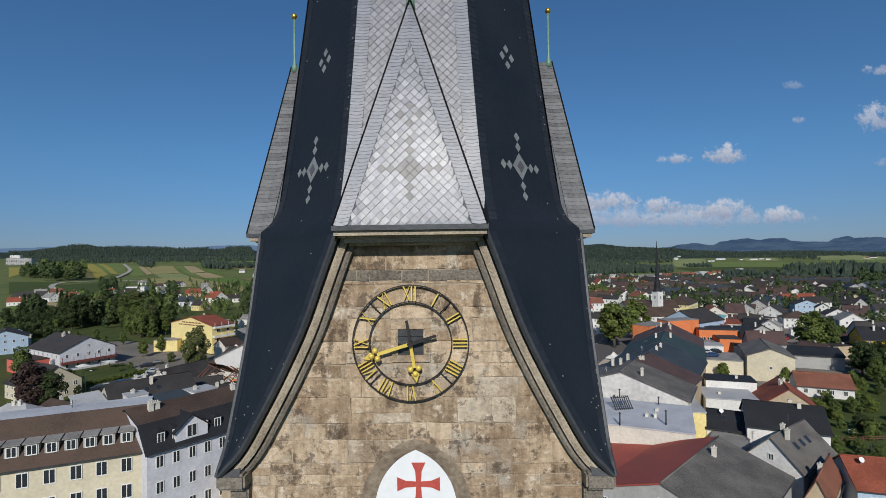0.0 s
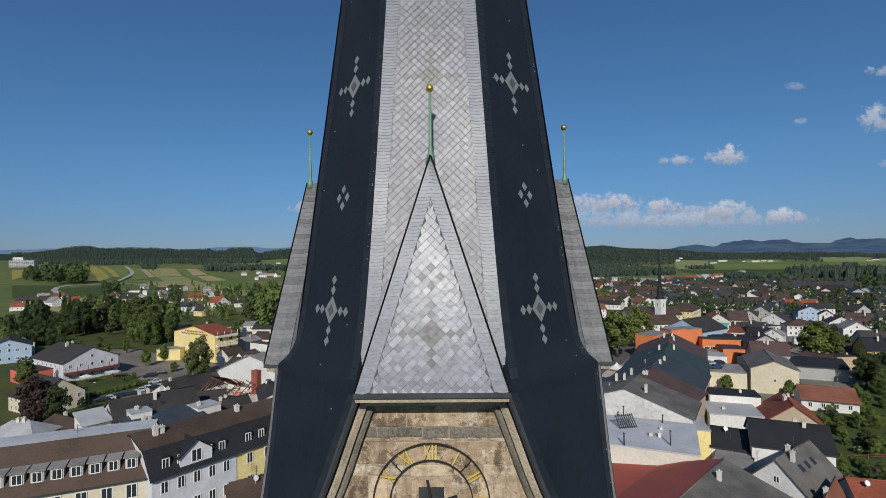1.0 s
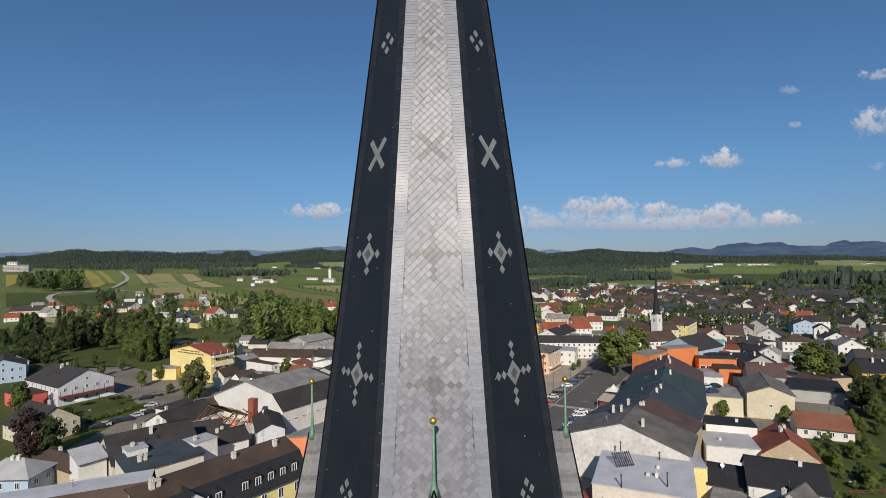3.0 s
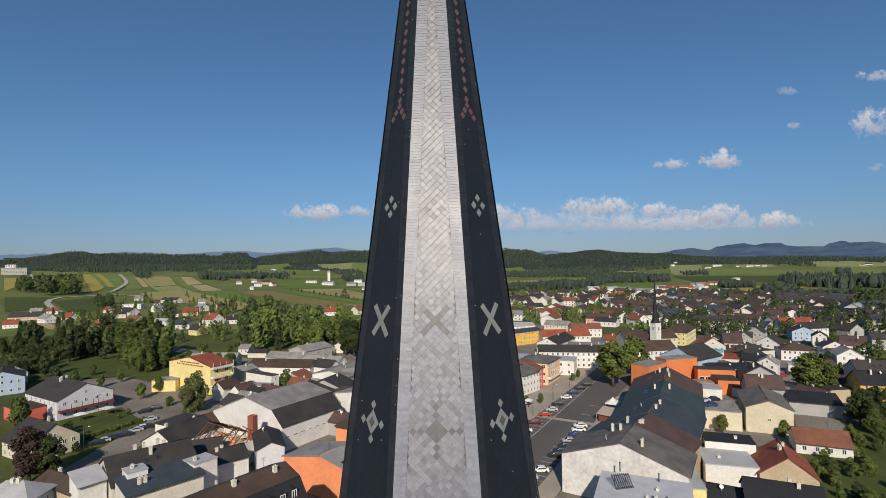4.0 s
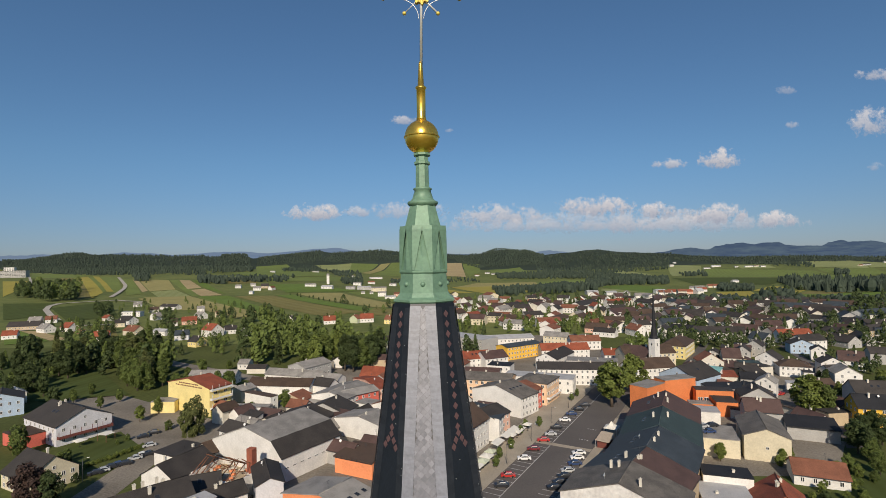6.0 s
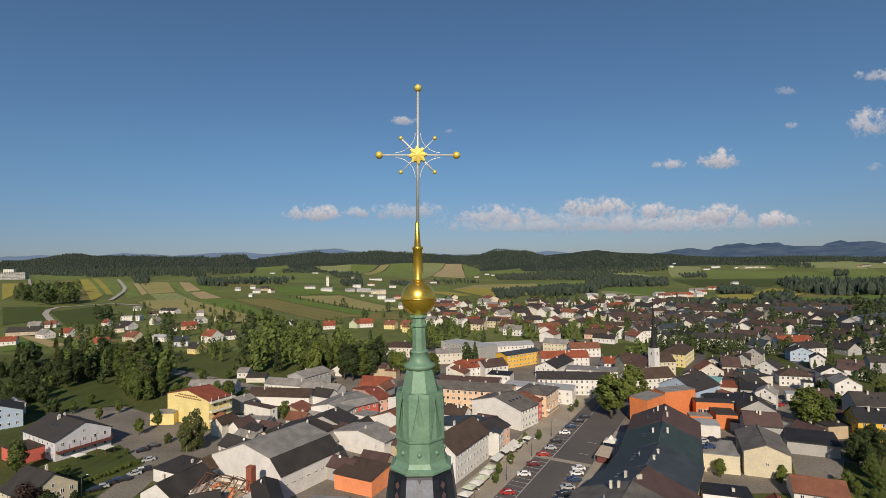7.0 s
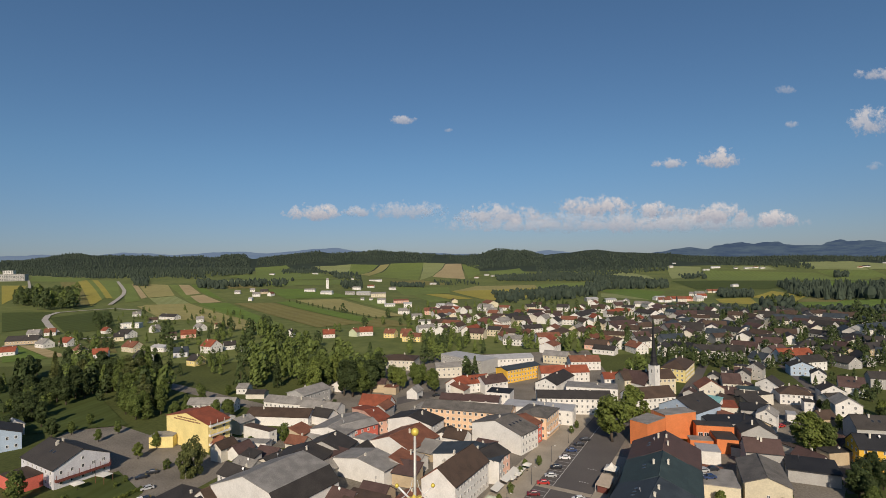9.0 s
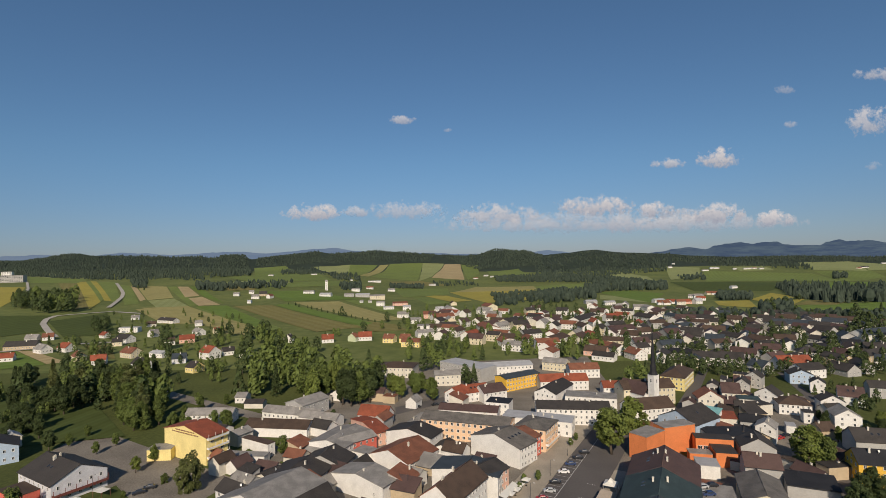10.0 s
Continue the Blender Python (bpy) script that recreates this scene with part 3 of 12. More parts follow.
        for u, v, q in [(0, 0, 1)] if k else [(0, 0.12, 1), (-0.09, -0.05, 1), (0.09, -0.05, 1), (-0.17, -0.22, 1), (0.17, -0.22, 1)]:
            lozenge(face, m, u, v, 0.072 * q, SLATE_R)

# lozenge slates and edge courses on a sloping face
D = 0.098
def slated(parent, m, half, height, dark, singles=0, band=0.34, edge=True, light=None):
    """half(v): half width at v up the slope. dark(i, j): a darker slate."""
    inner = lambda v: half(v) - (band if edge else 0.02)
    bms = [bmesh.new(), bmesh.new()]
    count = 0
    one = None
    nrow = int(height / D)
    for j in range(0, nrow):
        v = j * D
        if inner(v) < -D:
            break
        lim = max(0.0, inner(v + D * 0.3))
        n = int(lim / D) + 2
        for i in range(-n, n + 1):
            if (i + j) % 2 or abs(i * D) - D * 0.45 > lim:
                continue
            u = i * D
            g = 0.003
            pts = [(u, v - D + g, 0.021), (u + D - g, v, 0.0125), (u, v + D - g, 0.004), (u - D + g, v, 0.0125)]
            pts = [(max(-lim, min(lim, p)), max(0.004, q), w) for p, q, w in pts]
            k = 1 if dark(i, j) else 0
            if singles and count < singles and not k and abs(u) + D < lim and v > D * 2:
                count += 1
                if one is None:
                    b1 = bmesh.new()
                    vs = [b1.verts.new((p - u, q - v, w)) for p, q, w in pts]
                    lo = [b1.verts.new((p - u, q - v, -0.01)) for p, q, w in pts]
                    b1.faces.new(vs)
                    for a in range(4):
                        b1.faces.new((lo[a], lo[(a + 1) % 4], vs[(a + 1) % 4], vs[a]))
                    one = bpy.data.meshes.new("slate")
                    b1.normal_update()
                    b1.to_mesh(one)
                    b1.free()
                    one.materials.append(light or SLATE_L)
                s = new("slate", one)
                s.parent = parent
                s.matrix_basis = m @ pose(u, v, 0.002 * math.sin(i * 7.3 + j * 3.1), 1.2 * math.sin(i * 3.7 + j), 1.5 * math.sin(j * 2.9 + i * 5.0), 0)
                continue
            b = bms[k]
            wob = 0.0035 * math.sin(i * 12.9 + j * 78.2)
            vs = [b.verts.new(m @ Vector((p, q, w + wob * c))) for (p, q, w), c in zip(pts, (1, -1, 0.5, 1))]
            lo = [b.verts.new(m @ Vector((p, q, -0.01))) for p, q, w in pts]
            b.faces.new(vs)
            for a in (0, 3):
                b.faces.new((lo[a], lo[(a + 1) % 4], vs[(a + 1) % 4], vs[a]))
    for b, mm, lb in zip(bms, (light or SLATE_L, SLATE_M), ("silver-grey lozenge slates", "darker lozenge slates set as ornament")):
        tagged(part("slate_cladding", b, mm, parent, lb), kind="stuff")
    if edge:
        b = bmesh.new()
        c = 0.078
        for sgn in (-1, 1):
            for j in range(int(height / c)):
                v0, v1 = j * c, (j + 1) * c + 0.01
                o0, o1 = half(v0), half(v1)
                i0, i1 = max(0.0, o0 - band), max(0.0, o1 - band)
                if o1 < 0.03:
                    break
                mid0 = (o0 + i0) / 2
                tilt = 0.008 * math.sin(j * 5.1 + sgn)
                pts = [(i0, v0 + 0.016, 0.018), (mid0, v0 - 0.010 + tilt, 0.026), (o0, v0 + 0.012, 0.03), (o1, v1, 0.022), (i1, v1, 0.010)]
                vs = [b.verts.new(m @ Vector((sgn * p, q, w))) for p, q, w in pts]
                lo = [b.verts.new(m @ Vector((sgn * p, q, -0.01))) for p, q, w in pts[:3]]
                b.faces.new(vs if sgn > 0 else vs[::-1])
                for a in range(2):
                    f = (lo[a], lo[a + 1], vs[a + 1], vs[a])
                    b.faces.new(f if sgn > 0 else f[::-1])
        tagged(part("edge_slating", b, SLATE_E, parent, "narrow slate courses along the edges"), kind="stuff")

def near_motif(i, j, ci, cj, cells):
    return (i - ci, j - cj) in cells
BIG = {(a, b) for a in range(-2, 3) for b in range(-2, 3) if abs(a) + abs(b) <= 2} | {(s * a, 0) for s in (-1, 1) for a in (4, 6)} | {(0, s * a) for s in (-1, 1) for a in (4, 6)}
def hip_dark(i, j):
    return near_motif(i, j, 0, 12, BIG) or near_motif(i, j, 0, 24, {(2, 0), (-2, 0), (0, 2), (0, -2)})
def face_dark(i, j):
    return any(near_motif(i, j, 0, c, BIG) for c in (68, 100)) or any(near_motif(i, j, 0, c, {(2, 0), (-2, 0), (0, 2), (0, -2)}) for c in (38, 158)) or (124 < j < 132 and abs(i) == abs(j - 128))

for i in range(4):
    rot = turned(i)
    # straight face of the spire
    bm = bmesh.new()
    zs = [40.4 + 0.4 * k for k in range(8)] + [44 + 1.5 * k for k in range(13)] + [Z_CAP]
    rows = []
    for z in zs:
        w, o = spire_corner(z)
        o = min(o, apothem(z) + 0.02)
        rows.append([bm.verts.new(rot @ Vector((x, y, z))) for x, y in ((-w, -o), (w, -o), (w, -o + 0.15), (-w, -o + 0.15))])
    for r0, r1 in zip(rows, rows[1:]):
        for k in range(4):
            bm.faces.new((r0[k], r0[(k + 1) % 4], r1[(k + 1) % 4], r1[k]))
    face = part("spire_face", bm, SLATE_M, tower, "silver-grey slate roof face")
    up = Vector((0, 0.1256, 1)).normalized()
    z0 = 41.0
    m = rot @ Matrix(((1, 0, 0, 0), (0, up.y, -up.z, -apothem(z0) - 0.02), (0, up.z, up.y, z0), (0, 0, 0, 1)))
    slated(face, m, lambda v: spire_corner(z0 + v * up.z)[0], (Z_CAP - z0) / up.z, face_dark, band=0.31)
    # steep hip over the gable
    hw, z1, r0, r1 = 1.56, 45.55, 4.50, 3.78
    bm = bmesh.new()
    v = [rot @ Vector(p) for p in ((-hw, -r0, Z_EAVE), (hw, -r0, Z_EAVE), (0, -r1, z1), (0, -2.9, z1), (hw, -3.3, Z_EAVE), (-hw, -3.3, Z_EAVE))]
    for q in ((0, 1, 2), (1, 4, 3, 2), (5, 0, 2, 3), (5, 4, 1, 0)):
        poly(bm, [v[k] for k in q])
    hip = part("gable_hip", bm, SLATE_S, tower, "steep triangular slate hip above the gable")
    up = Vector((0, r0 - r1, z1 - Z_EAVE)).normalized()
    length = (Vector((0, r0 - r1, z1 - Z_EAVE))).length
    m = rot @ Matrix(((1, 0, 0, 0), (0, up.y, -up.z, -r0), (0, up.z, up.y, Z_EAVE), (0, 0, 0, 1)))
    slated(hip, m, lambda v: hw * (1 - v / length), length, hip_dark, singles=290 if i == 0 else 0, band=0.30, light=SLATE_H)
    for sgn in (-1, 1):
        bm = bmesh.new()
        d = Vector((-sgn * hw, length, 0)).normalized()
        q = [Vector((sgn * hw, 0, 0)) + d * a + Vector((sgn * d.y, -sgn * d.x, 0)) * b * sgn * sgn for a, b in ((0, -0.012), (length * 1.05, -0.012), (length * 1.05, 0.022), (0, 0.022))]
        top, low = [m @ (v_ + Vector((0, 0, 0.034))) for v_ in q], [m @ (v_ + Vector((0, 0, -0.05))) for v_ in q]
        poly(bm, top)
        for k in range(4):
            poly(bm, [low[k], low[(k + 1) % 4], top[(k + 1) % 4], top[k]])
        bmesh.ops.recalc_face_normals(bm, faces=bm.faces)
        part("hip_flashing", bm, EDGE_BLACK, hip, "thin black strip along the hip edge")
        bm = bmesh.new()
        n = 46
        for k in range(n):
            rows = []
            for f, lift in ((k / n, 0.036), ((k + 1.1) / n, 0.026)):
                x, ro, zc = hw * (1 - f), r0 + (r1 - r0) * f, Z_EAVE + (z1 - Z_EAVE) * f
                ri = ro - 0.50 - 0.10 * (1 - f)
                rows.append([rot @ Vector((sgn * (x + lift), -rr, zc + dz)) for rr, dz in ((ro - 0.01, 0.0), ((ro + ri) / 2, -0.02), (ri, 0.015))])
            low = [p - rot @ Vector((sgn * 0.03, 0, 0)) for p in rows[0]]
            vs, ls, ts = [[bm.verts.new(p) for p in r] for r in (rows[0], low, rows[1])]
            for j in (0, 1):
                bm.faces.new((vs[j], vs[j + 1], ts[j + 1], ts[j]))
                bm.faces.new((ls[j], ls[j + 1], vs[j + 1], vs[j]))
        bmesh.ops.recalc_face_normals(bm, faces=bm.faces)
        tagged(part("cheek_slating", bm, SLATE_C, hip, "darker grey slate courses on the cheek"), kind="stuff")
    # eave board and the stone cornice below it
    bm = bmesh.new()
    box(bm, -hw - 0.03, hw + 0.03, -r0 - 0.02, -3.2, Z_EAVE - 0.10, Z_EAVE + 0.005, m=rot)
    part("fascia", bm, LEAD, tower, "dark lead-covered eave board")
    bm = bmesh.new()
    for y0, za, zb, w in ((-4.45, Z_EAVE - 0.20, Z_EAVE - 0.104, 1.56), (-4.30, Z_EAVE - 0.24, Z_EAVE - 0.204, 1.50), (-4.20, Z_EAVE - 0.34, Z_EAVE - 0.244, 1.40), (-3.98, Z_EAVE - 0.40, Z_EAVE - 0.344, 1.34)):
        box(bm, -w, w, y0, -3.6, za, zb, m=rot)
    part("cornice", bm, STONE_T, tower, "profiled stone cornice")
    # curved stone verge mouldings and their lead edge
    for sgn in (-1, 1):
        for name, mm, lb, o0, o1, out, zt in (("verge_moulding", STONE_T, "speckled stone verge", -0.07, -0.275, 4.02, 40.44), ("verge_moulding", STONE_G, "brown stone roll moulding", -0.295, -0.415, 3.90, 40.36),
                                              ("verge_edge", LEAD, "lead verge edging", 0.03, -0.085, 4.18, 40.52)):
            bm = bmesh.new()
            rows = []
            n = 26
            for k in range(n + 1):
                z = 35.42 + (zt - 35.42) * k / n
                dz = 0.02
                sl = (verge(z + dz) - verge(z - dz)) / (2 * dz)
                nx, nz = 1 / math.hypot(1, sl), -sl / math.hypot(1, sl)
                w = verge(z)
                pa, pb = (w + o0 * nx, z + o0 * nz), (w + o1 * nx, z + o1 * nz)
                mid = ((pa[0] + pb[0]) / 2, (pa[1] + pb[1]) / 2)
                rows.append([bm.verts.new(rot @ Vector((sgn * x, y, zz))) for x, y, zz in ((pa[0], -R_WALL + 0.05, pa[1]), (pa[0], -out, pa[1]), (mid[0], -out - 0.03, mid[1]), (pb[0], -out + 0.01, pb[1]), (pb[0], -R_WALL + 0.05, pb[1]))])
            for r0_, r1_ in zip(rows, rows[1:]):
                for k in range(4):
                    f = (r0_[k], r0_[k + 1], r1_[k + 1], r1_[k])
                    bm.faces.new(f if sgn > 0 else f[::-1])
            for r in (rows[0], rows[-1]):
                bm.faces.new(r)
            bmesh.ops.recalc_face_normals(bm, faces=bm.faces)
            part(name, bm, mm, tower, lb)
    # corner corbel stone
    bm = bmesh.new()
    box(bm, 3.55, 4.16, -4.16, -3.55, 35.12, 35.46, m=rot, bevel=0.05)
    box(bm, 3.55, 3.95, -3.95, -3.55, 34.8, 35.116, m=rot, bevel=0.04)
    part("corbel_stone", bm, STONE_G, tower, "corner corbel stone")

# pointed niche with a white shield panel
NX, NZ = 0.0, 34.55
def arch(w, h, z):
    r = (w * w + h * h) / (2 * w)
    d = z - NZ
    return w if d <= 0 else max(0.0, math.sqrt(max(0.0, r * r - d * d)) - (r - w)) if d < h else 0.0
bm = bmesh.new()
pts_o, pts_i = [], []
for k in range(161):
    s = -1 + 2 * k / 160
    zf = 1 - abs(s)
    zo = 31.2 + (NZ - 31.2) * min(1, zf * 3) if zf < 1 / 3 else NZ + 1.52 * (zf - 1 / 3) * 1.5
    zi = 31.2 + (NZ - 31.2) * min(1, zf * 3) if zf < 1 / 3 else NZ + 1.26 * (zf - 1 / 3) * 1.5
    g = 1 if s > 0 else -1
    pts_o.append((g * arch(1.20, 1.52, zo), zo))
    pts_i.append((g * arch(0.88, 1.26, zi), zi))
rows = [[bm.verts.new((NX + x, y, z)) for (x, z), y in zip(p, (-R_WALL - 0.075, -R_WALL - 0.095, -R_WALL - 0.016))] for p in zip(pts_o, [((a[0] + b[0]) / 2, (a[1] + b[1]) / 2) for a, b in zip(pts_o, pts_i)], pts_i)]
for r0, r1 in zip(rows, rows[1:]):
    for k in range(2):
        bm.faces.new((r0[k], r0[k + 1], r1[k + 1], r1[k])).smooth = True
bmesh.ops.recalc_face_normals(bm, faces=bm.faces)
part("arch_surround", bm, STONE_A, tower, "brown pointed stone arch")
bm = bmesh.new()
vs = [bm.verts.new((NX + x, -R_WALL - 0.014, z)) for x, z in pts_i]
bm.faces.new(vs)
bmesh.ops.recalc_face_normals(bm, faces=bm.faces)
panel = part("niche_panel", bm, WHITE_P, tower, "white painted panel")
bm = bmesh.new()
c = Vector((NX + 0.06, 0, 35.08))
for a in range(4):
    r = pose(0, 0, 0, 0, 90 * a, 0)
    q = [(-0.055, 0.05), (0.055, 0.05), (0.07, 0.28), (0.15, 0.46), (-0.15, 0.46), (-0.07, 0.28)]
    front = [c + r @ Vector((x, 0, z)) for x, z in q]
    for f in (front,):
        poly(bm, [p + Vector((0, -R_WALL - 0.03, 0)) for p in f])
        for k in range(6):
            poly(bm, [f[k] + Vector((0, -R_WALL - 0.016, 0)), f[(k + 1) % 6] + Vector((0, -R_WALL - 0.016, 0)), f[(k + 1) % 6] + Vector((0, -R_WALL - 0.03, 0)), f[k] + Vector((0, -R_WALL - 0.03, 0))])
poly(bm, [c + Vector((x, -R_WALL - 0.031, z)) for x, z in ((-0.055, -0.055), (0.055, -0.055), (0.055, 0.055), (-0.055, 0.055))])
bmesh.ops.recalc_face_normals(bm, faces=bm.faces)
part("painted_cross", bm, RED_P, panel, "red cross with flared arms")

# small square window behind the clock
CX, CZ = -0.07, 38.12
bm = bmesh.new()
for x0, x1, z0, z1 in ((-0.42, 0.42, 0.29, 0.45), (-0.42, 0.42, -0.42, -0.27), (-0.44, -0.275, -0.266, 0.286), (0.275, 0.44, -0.266, 0.286)):
    box(bm, CX + x0, CX + x1, -R_WALL - 0.055, -R_WALL + 0.1, CZ + z0, CZ + z1, bevel=0.012)
tw = part("window_frame", bm, STONE, tower, "stone window surround")
bm = bmesh.new()
poly(bm, [(CX + x, -R_WALL - 0.008, CZ + z) for x, z in ((-0.275, -0.266), (0.275, -0.266), (0.275, 0.286), (-0.275, 0.286))])
for k in range(3):
    box(bm, CX - 0.275, CX + 0.275, -R_WALL - 0.03, -R_WALL - 0.012, CZ - 0.2 + 0.17 * k, CZ - 0.12 + 0.17 * k)
part("pane", bm, LEAD, tw, "dark grey louvred pane")

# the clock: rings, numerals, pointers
q = pose(0, 0, 0, 0, 0, TURN) @ Vector((CX, -R_WALL - 0.10, CZ))
clock = thing("tower_clock", AX + q.x, AY + q.y, CZ, TURN, "skeleton tower clock with black iron rings and gilded numerals", "clock")
for r in (1.245, 0.885):
    bm = bmesh.new()
    n = 72
    sec = [(r - 0.012, -0.022), (r + 0.012, -0.022), (r + 0.012, 0.022), (r - 0.012, 0.022)]
    ring = [[bm.verts.new((q * math.cos(2 * math.pi * k / n), y, q * math.sin(2 * math.pi * k / n))) for q, y in sec] for k in range(n)]
    for k in range(n):
        for j in range(4):
            bm.faces.new((ring[k][j], ring[k][(j + 1) % 4], ring[(k + 1) % n][(j + 1) % 4], ring[(k + 1) % n][j]))
    bmesh.ops.recalc_face_normals(bm, faces=bm.faces)
    part("ring", bm, IRON, clock, "black iron ring")
for hour, text in enumerate(("XII", "I", "II", "III", "IIII", "V", "VI", "VII", "VIII", "IX", "X", "XI")):
    bm = bmesh.new()
    a = radians(90 - 30 * hour)
    m = Matrix.Translation((1.065 * math.cos(a), 0, 1.065 * math.sin(a))) @ pose(0, 0, 0, 0, 30 * hour, 0)
    wid = {"I": 0.075, "V": 0.15, "X": 0.15}
    x = -sum(wid[ch] for ch in text) / 2
    for ch in text:
        w = wid[ch]
        strokes = {"I": ((w / 2, w / 2, 0.026),), "V": ((0.015, w / 2, 0.026), (w - 0.015, w / 2, 0.013)), "X": ((0.01, w - 0.01, 0.026), (w - 0.01, 0.01, 0.013))}[ch]
        for k, (xa, xb, th) in enumerate(strokes):
            top, bot = Vector((x + xa, 0, 0.155)), Vector((x + xb, 0, -0.155))
            y0 = -0.028 - 0.004 * k
            q = [(bot.x - th / 2, bot.z), (bot.x + th / 2, bot.z), (top.x + th / 2, top.z), (top.x - th / 2, top.z)]
            f = [m @ Vector((p[0], y0, p[1])) for p in q]
            b = [m @ Vector((p[0], 0.02, p[1])) for p in q]
            poly(bm, f)
            for j in range(4):
                poly(bm, [b[j], b[(j + 1) % 4], f[(j + 1) % 4], f[j]])
        x += w
    bmesh.ops.recalc_face_normals(bm, faces=bm.faces)
    part("numeral", bm, GOLD_P, clock, "gilded Roman numeral")
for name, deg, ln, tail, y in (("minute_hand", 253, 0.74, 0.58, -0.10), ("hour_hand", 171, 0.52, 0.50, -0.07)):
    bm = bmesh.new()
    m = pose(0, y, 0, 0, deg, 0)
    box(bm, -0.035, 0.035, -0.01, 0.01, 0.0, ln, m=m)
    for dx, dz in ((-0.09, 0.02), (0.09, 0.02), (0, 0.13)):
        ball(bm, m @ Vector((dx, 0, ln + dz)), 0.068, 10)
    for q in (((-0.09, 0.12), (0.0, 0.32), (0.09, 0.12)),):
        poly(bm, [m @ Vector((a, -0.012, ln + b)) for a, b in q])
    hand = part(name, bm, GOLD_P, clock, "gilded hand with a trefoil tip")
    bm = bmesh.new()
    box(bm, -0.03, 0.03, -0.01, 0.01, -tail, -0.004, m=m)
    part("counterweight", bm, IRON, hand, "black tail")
bm = bmesh.new()
lathe(bm, [(0.06, 0.02), (0.06, 0.16)], 12, m=pose(0, 0, 0, 90, 0, 0))
for a in range(4):
    k = radians(45 + 90 * a)
    rod(bm, (0.88 * math.cos(k), 0.02, 0.88 * math.sin(k)), (1.24 * math.cos(k), 0.02, 1.24 * math.sin(k)), 0.012, 6)
    rod(bm, (1.06 * math.cos(k), 0, 1.06 * math.sin(k)), (1.06 * math.cos(k), 0.12, 1.06 * math.sin(k)), 0.02, 6)
part("hub", bm, IRON, clock, "black iron hub and stays")

# finials on the four gables
for i in range(4):
    p = pose(0, 0, 0, 0, 0, TURN) @ turned(i) @ Vector((0, -3.70, 45.5))
    fin = thing("gable_finial", AX + p.x, AY + p.y, p.z, 0, "thin green copper finial with a gilded ball on a gable tip", "finial", "finials on the gables")
    bm = bmesh.new()
    lathe(bm, [(0.11, -0.12), (0.085, 0.06), (0.05, 0.15), (0.042, 0.3), (0.026, 1.5)], 12)
    part("pole", bm, COPPER, fin)
    bm = bmesh.new()
    ball(bm, (0, 0, 1.545), 0.085, 16)
    part("ball", bm, GOLD, fin, "gilded ball")

# copper crown of the spire
A8 = radians(22.5)
c8 = 1 / math.cos(A8)
bm = bmesh.new()
lathe(bm, [(0.86 * c8, 0.0), (0.90 * c8, 0.04), (0.90 * c8, 0.10), (0.79 * c8, 0.17), (0.72 * c8, 0.30), (0.68 * c8, 0.88)], 8, ang=A8, smooth=False)
crown = part("crown", bm, COPPER, tower, "green patinated copper crown of the spire")
crown.location = (0, 0, Z_CAP)
bm = bmesh.new()
lathe(bm, [(0.69 * c8, 0.86), (0.72 * c8, 0.90), (0.72 * c8, 0.95), (0.655 * c8, 0.99), (0.61 * c8, 1.7), (0.53 * c8, 2.3), (0.37 * c8, 2.95)], 8, ang=A8, smooth=False)
part("cone", bm, COPPER, crown)
for k in range(8):
    a = 2 * math.pi * k / 8
    r = pose(0, 0, 0, 0, 0, math.degrees(a) - 90)
    bm = bmesh.new()
    rows = []
    for v, w, o in ((0.92, 0.27, 0.665), (1.3, 0.19, 0.65), (1.8, 0.10, 0.63), (2.22, 0.012, 0.60)):
        rows.append([bm.verts.new(r @ Vector(p)) for p in ((-w, o, v), (0, o + 0.05, v), (w, o, v), (w * 0.9, o - 0.06, v), (-w * 0.9, o - 0.06, v))])
    for r0, r1 in zip(rows, rows[1:]):
        for j in range(5):
            bm.faces.new((r0[j], r0[(j + 1) % 5], r1[(j + 1) % 5], r1[j]))
    bmesh.ops.recalc_face_normals(bm, faces=bm.faces)
    part("leaf", bm, COPPER, crown, "pointed copper leaf")
    # upright fin between leaves
    r2 = pose(0, 0, 0, 0, 0, math.degrees(a) - 90 + 22.5)
    bm = bmesh.new()
    rows = []
    for v, w, o in ((0.97, 0.05, 0.775), (1.4, 0.13, 0.77), (1.9, 0.215, 0.765), (2.16, 0.265, 0.76), (2.28, 0.25, 0.745)):
        rows.append([bm.verts.new(r2 @ Vector(p)) for p in ((-w, o - 0.42 * w, v), (0, o, v), (w, o - 0.42 * w, v), (0, o - 0.15, v))])
    for r0, r1 in zip(rows, rows[1:]):
        for j in range(4):
            bm.faces.new((r0[j], r0[(j + 1) % 4], r1[(j + 1) % 4], r1[j]))
    bm.faces.new(rows[-1])
    bmesh.ops.recalc_face_normals(bm, faces=bm.faces)
    part("leaf", bm, COPPER, crown, "upright copper leaf")
    bm = bmesh.new()
    ball(bm, r @ Vector((0, 0.70, 0.55)), 0.075, 10)
    part("boss", bm, COPPER, crown)
bm = bmesh.new()
lathe(bm, [(0.36, 2.86), (0.45, 2.95), (0.475, 3.00), (0.46, 3.04), (0.39, 3.07), (0.33, 3.12), (0.245, 3.38), (0.285, 3.41), (0.285, 3.45), (0.22, 3.48)], 24)
part("collar", bm, COPPER, crown)
bm = bmesh.new()
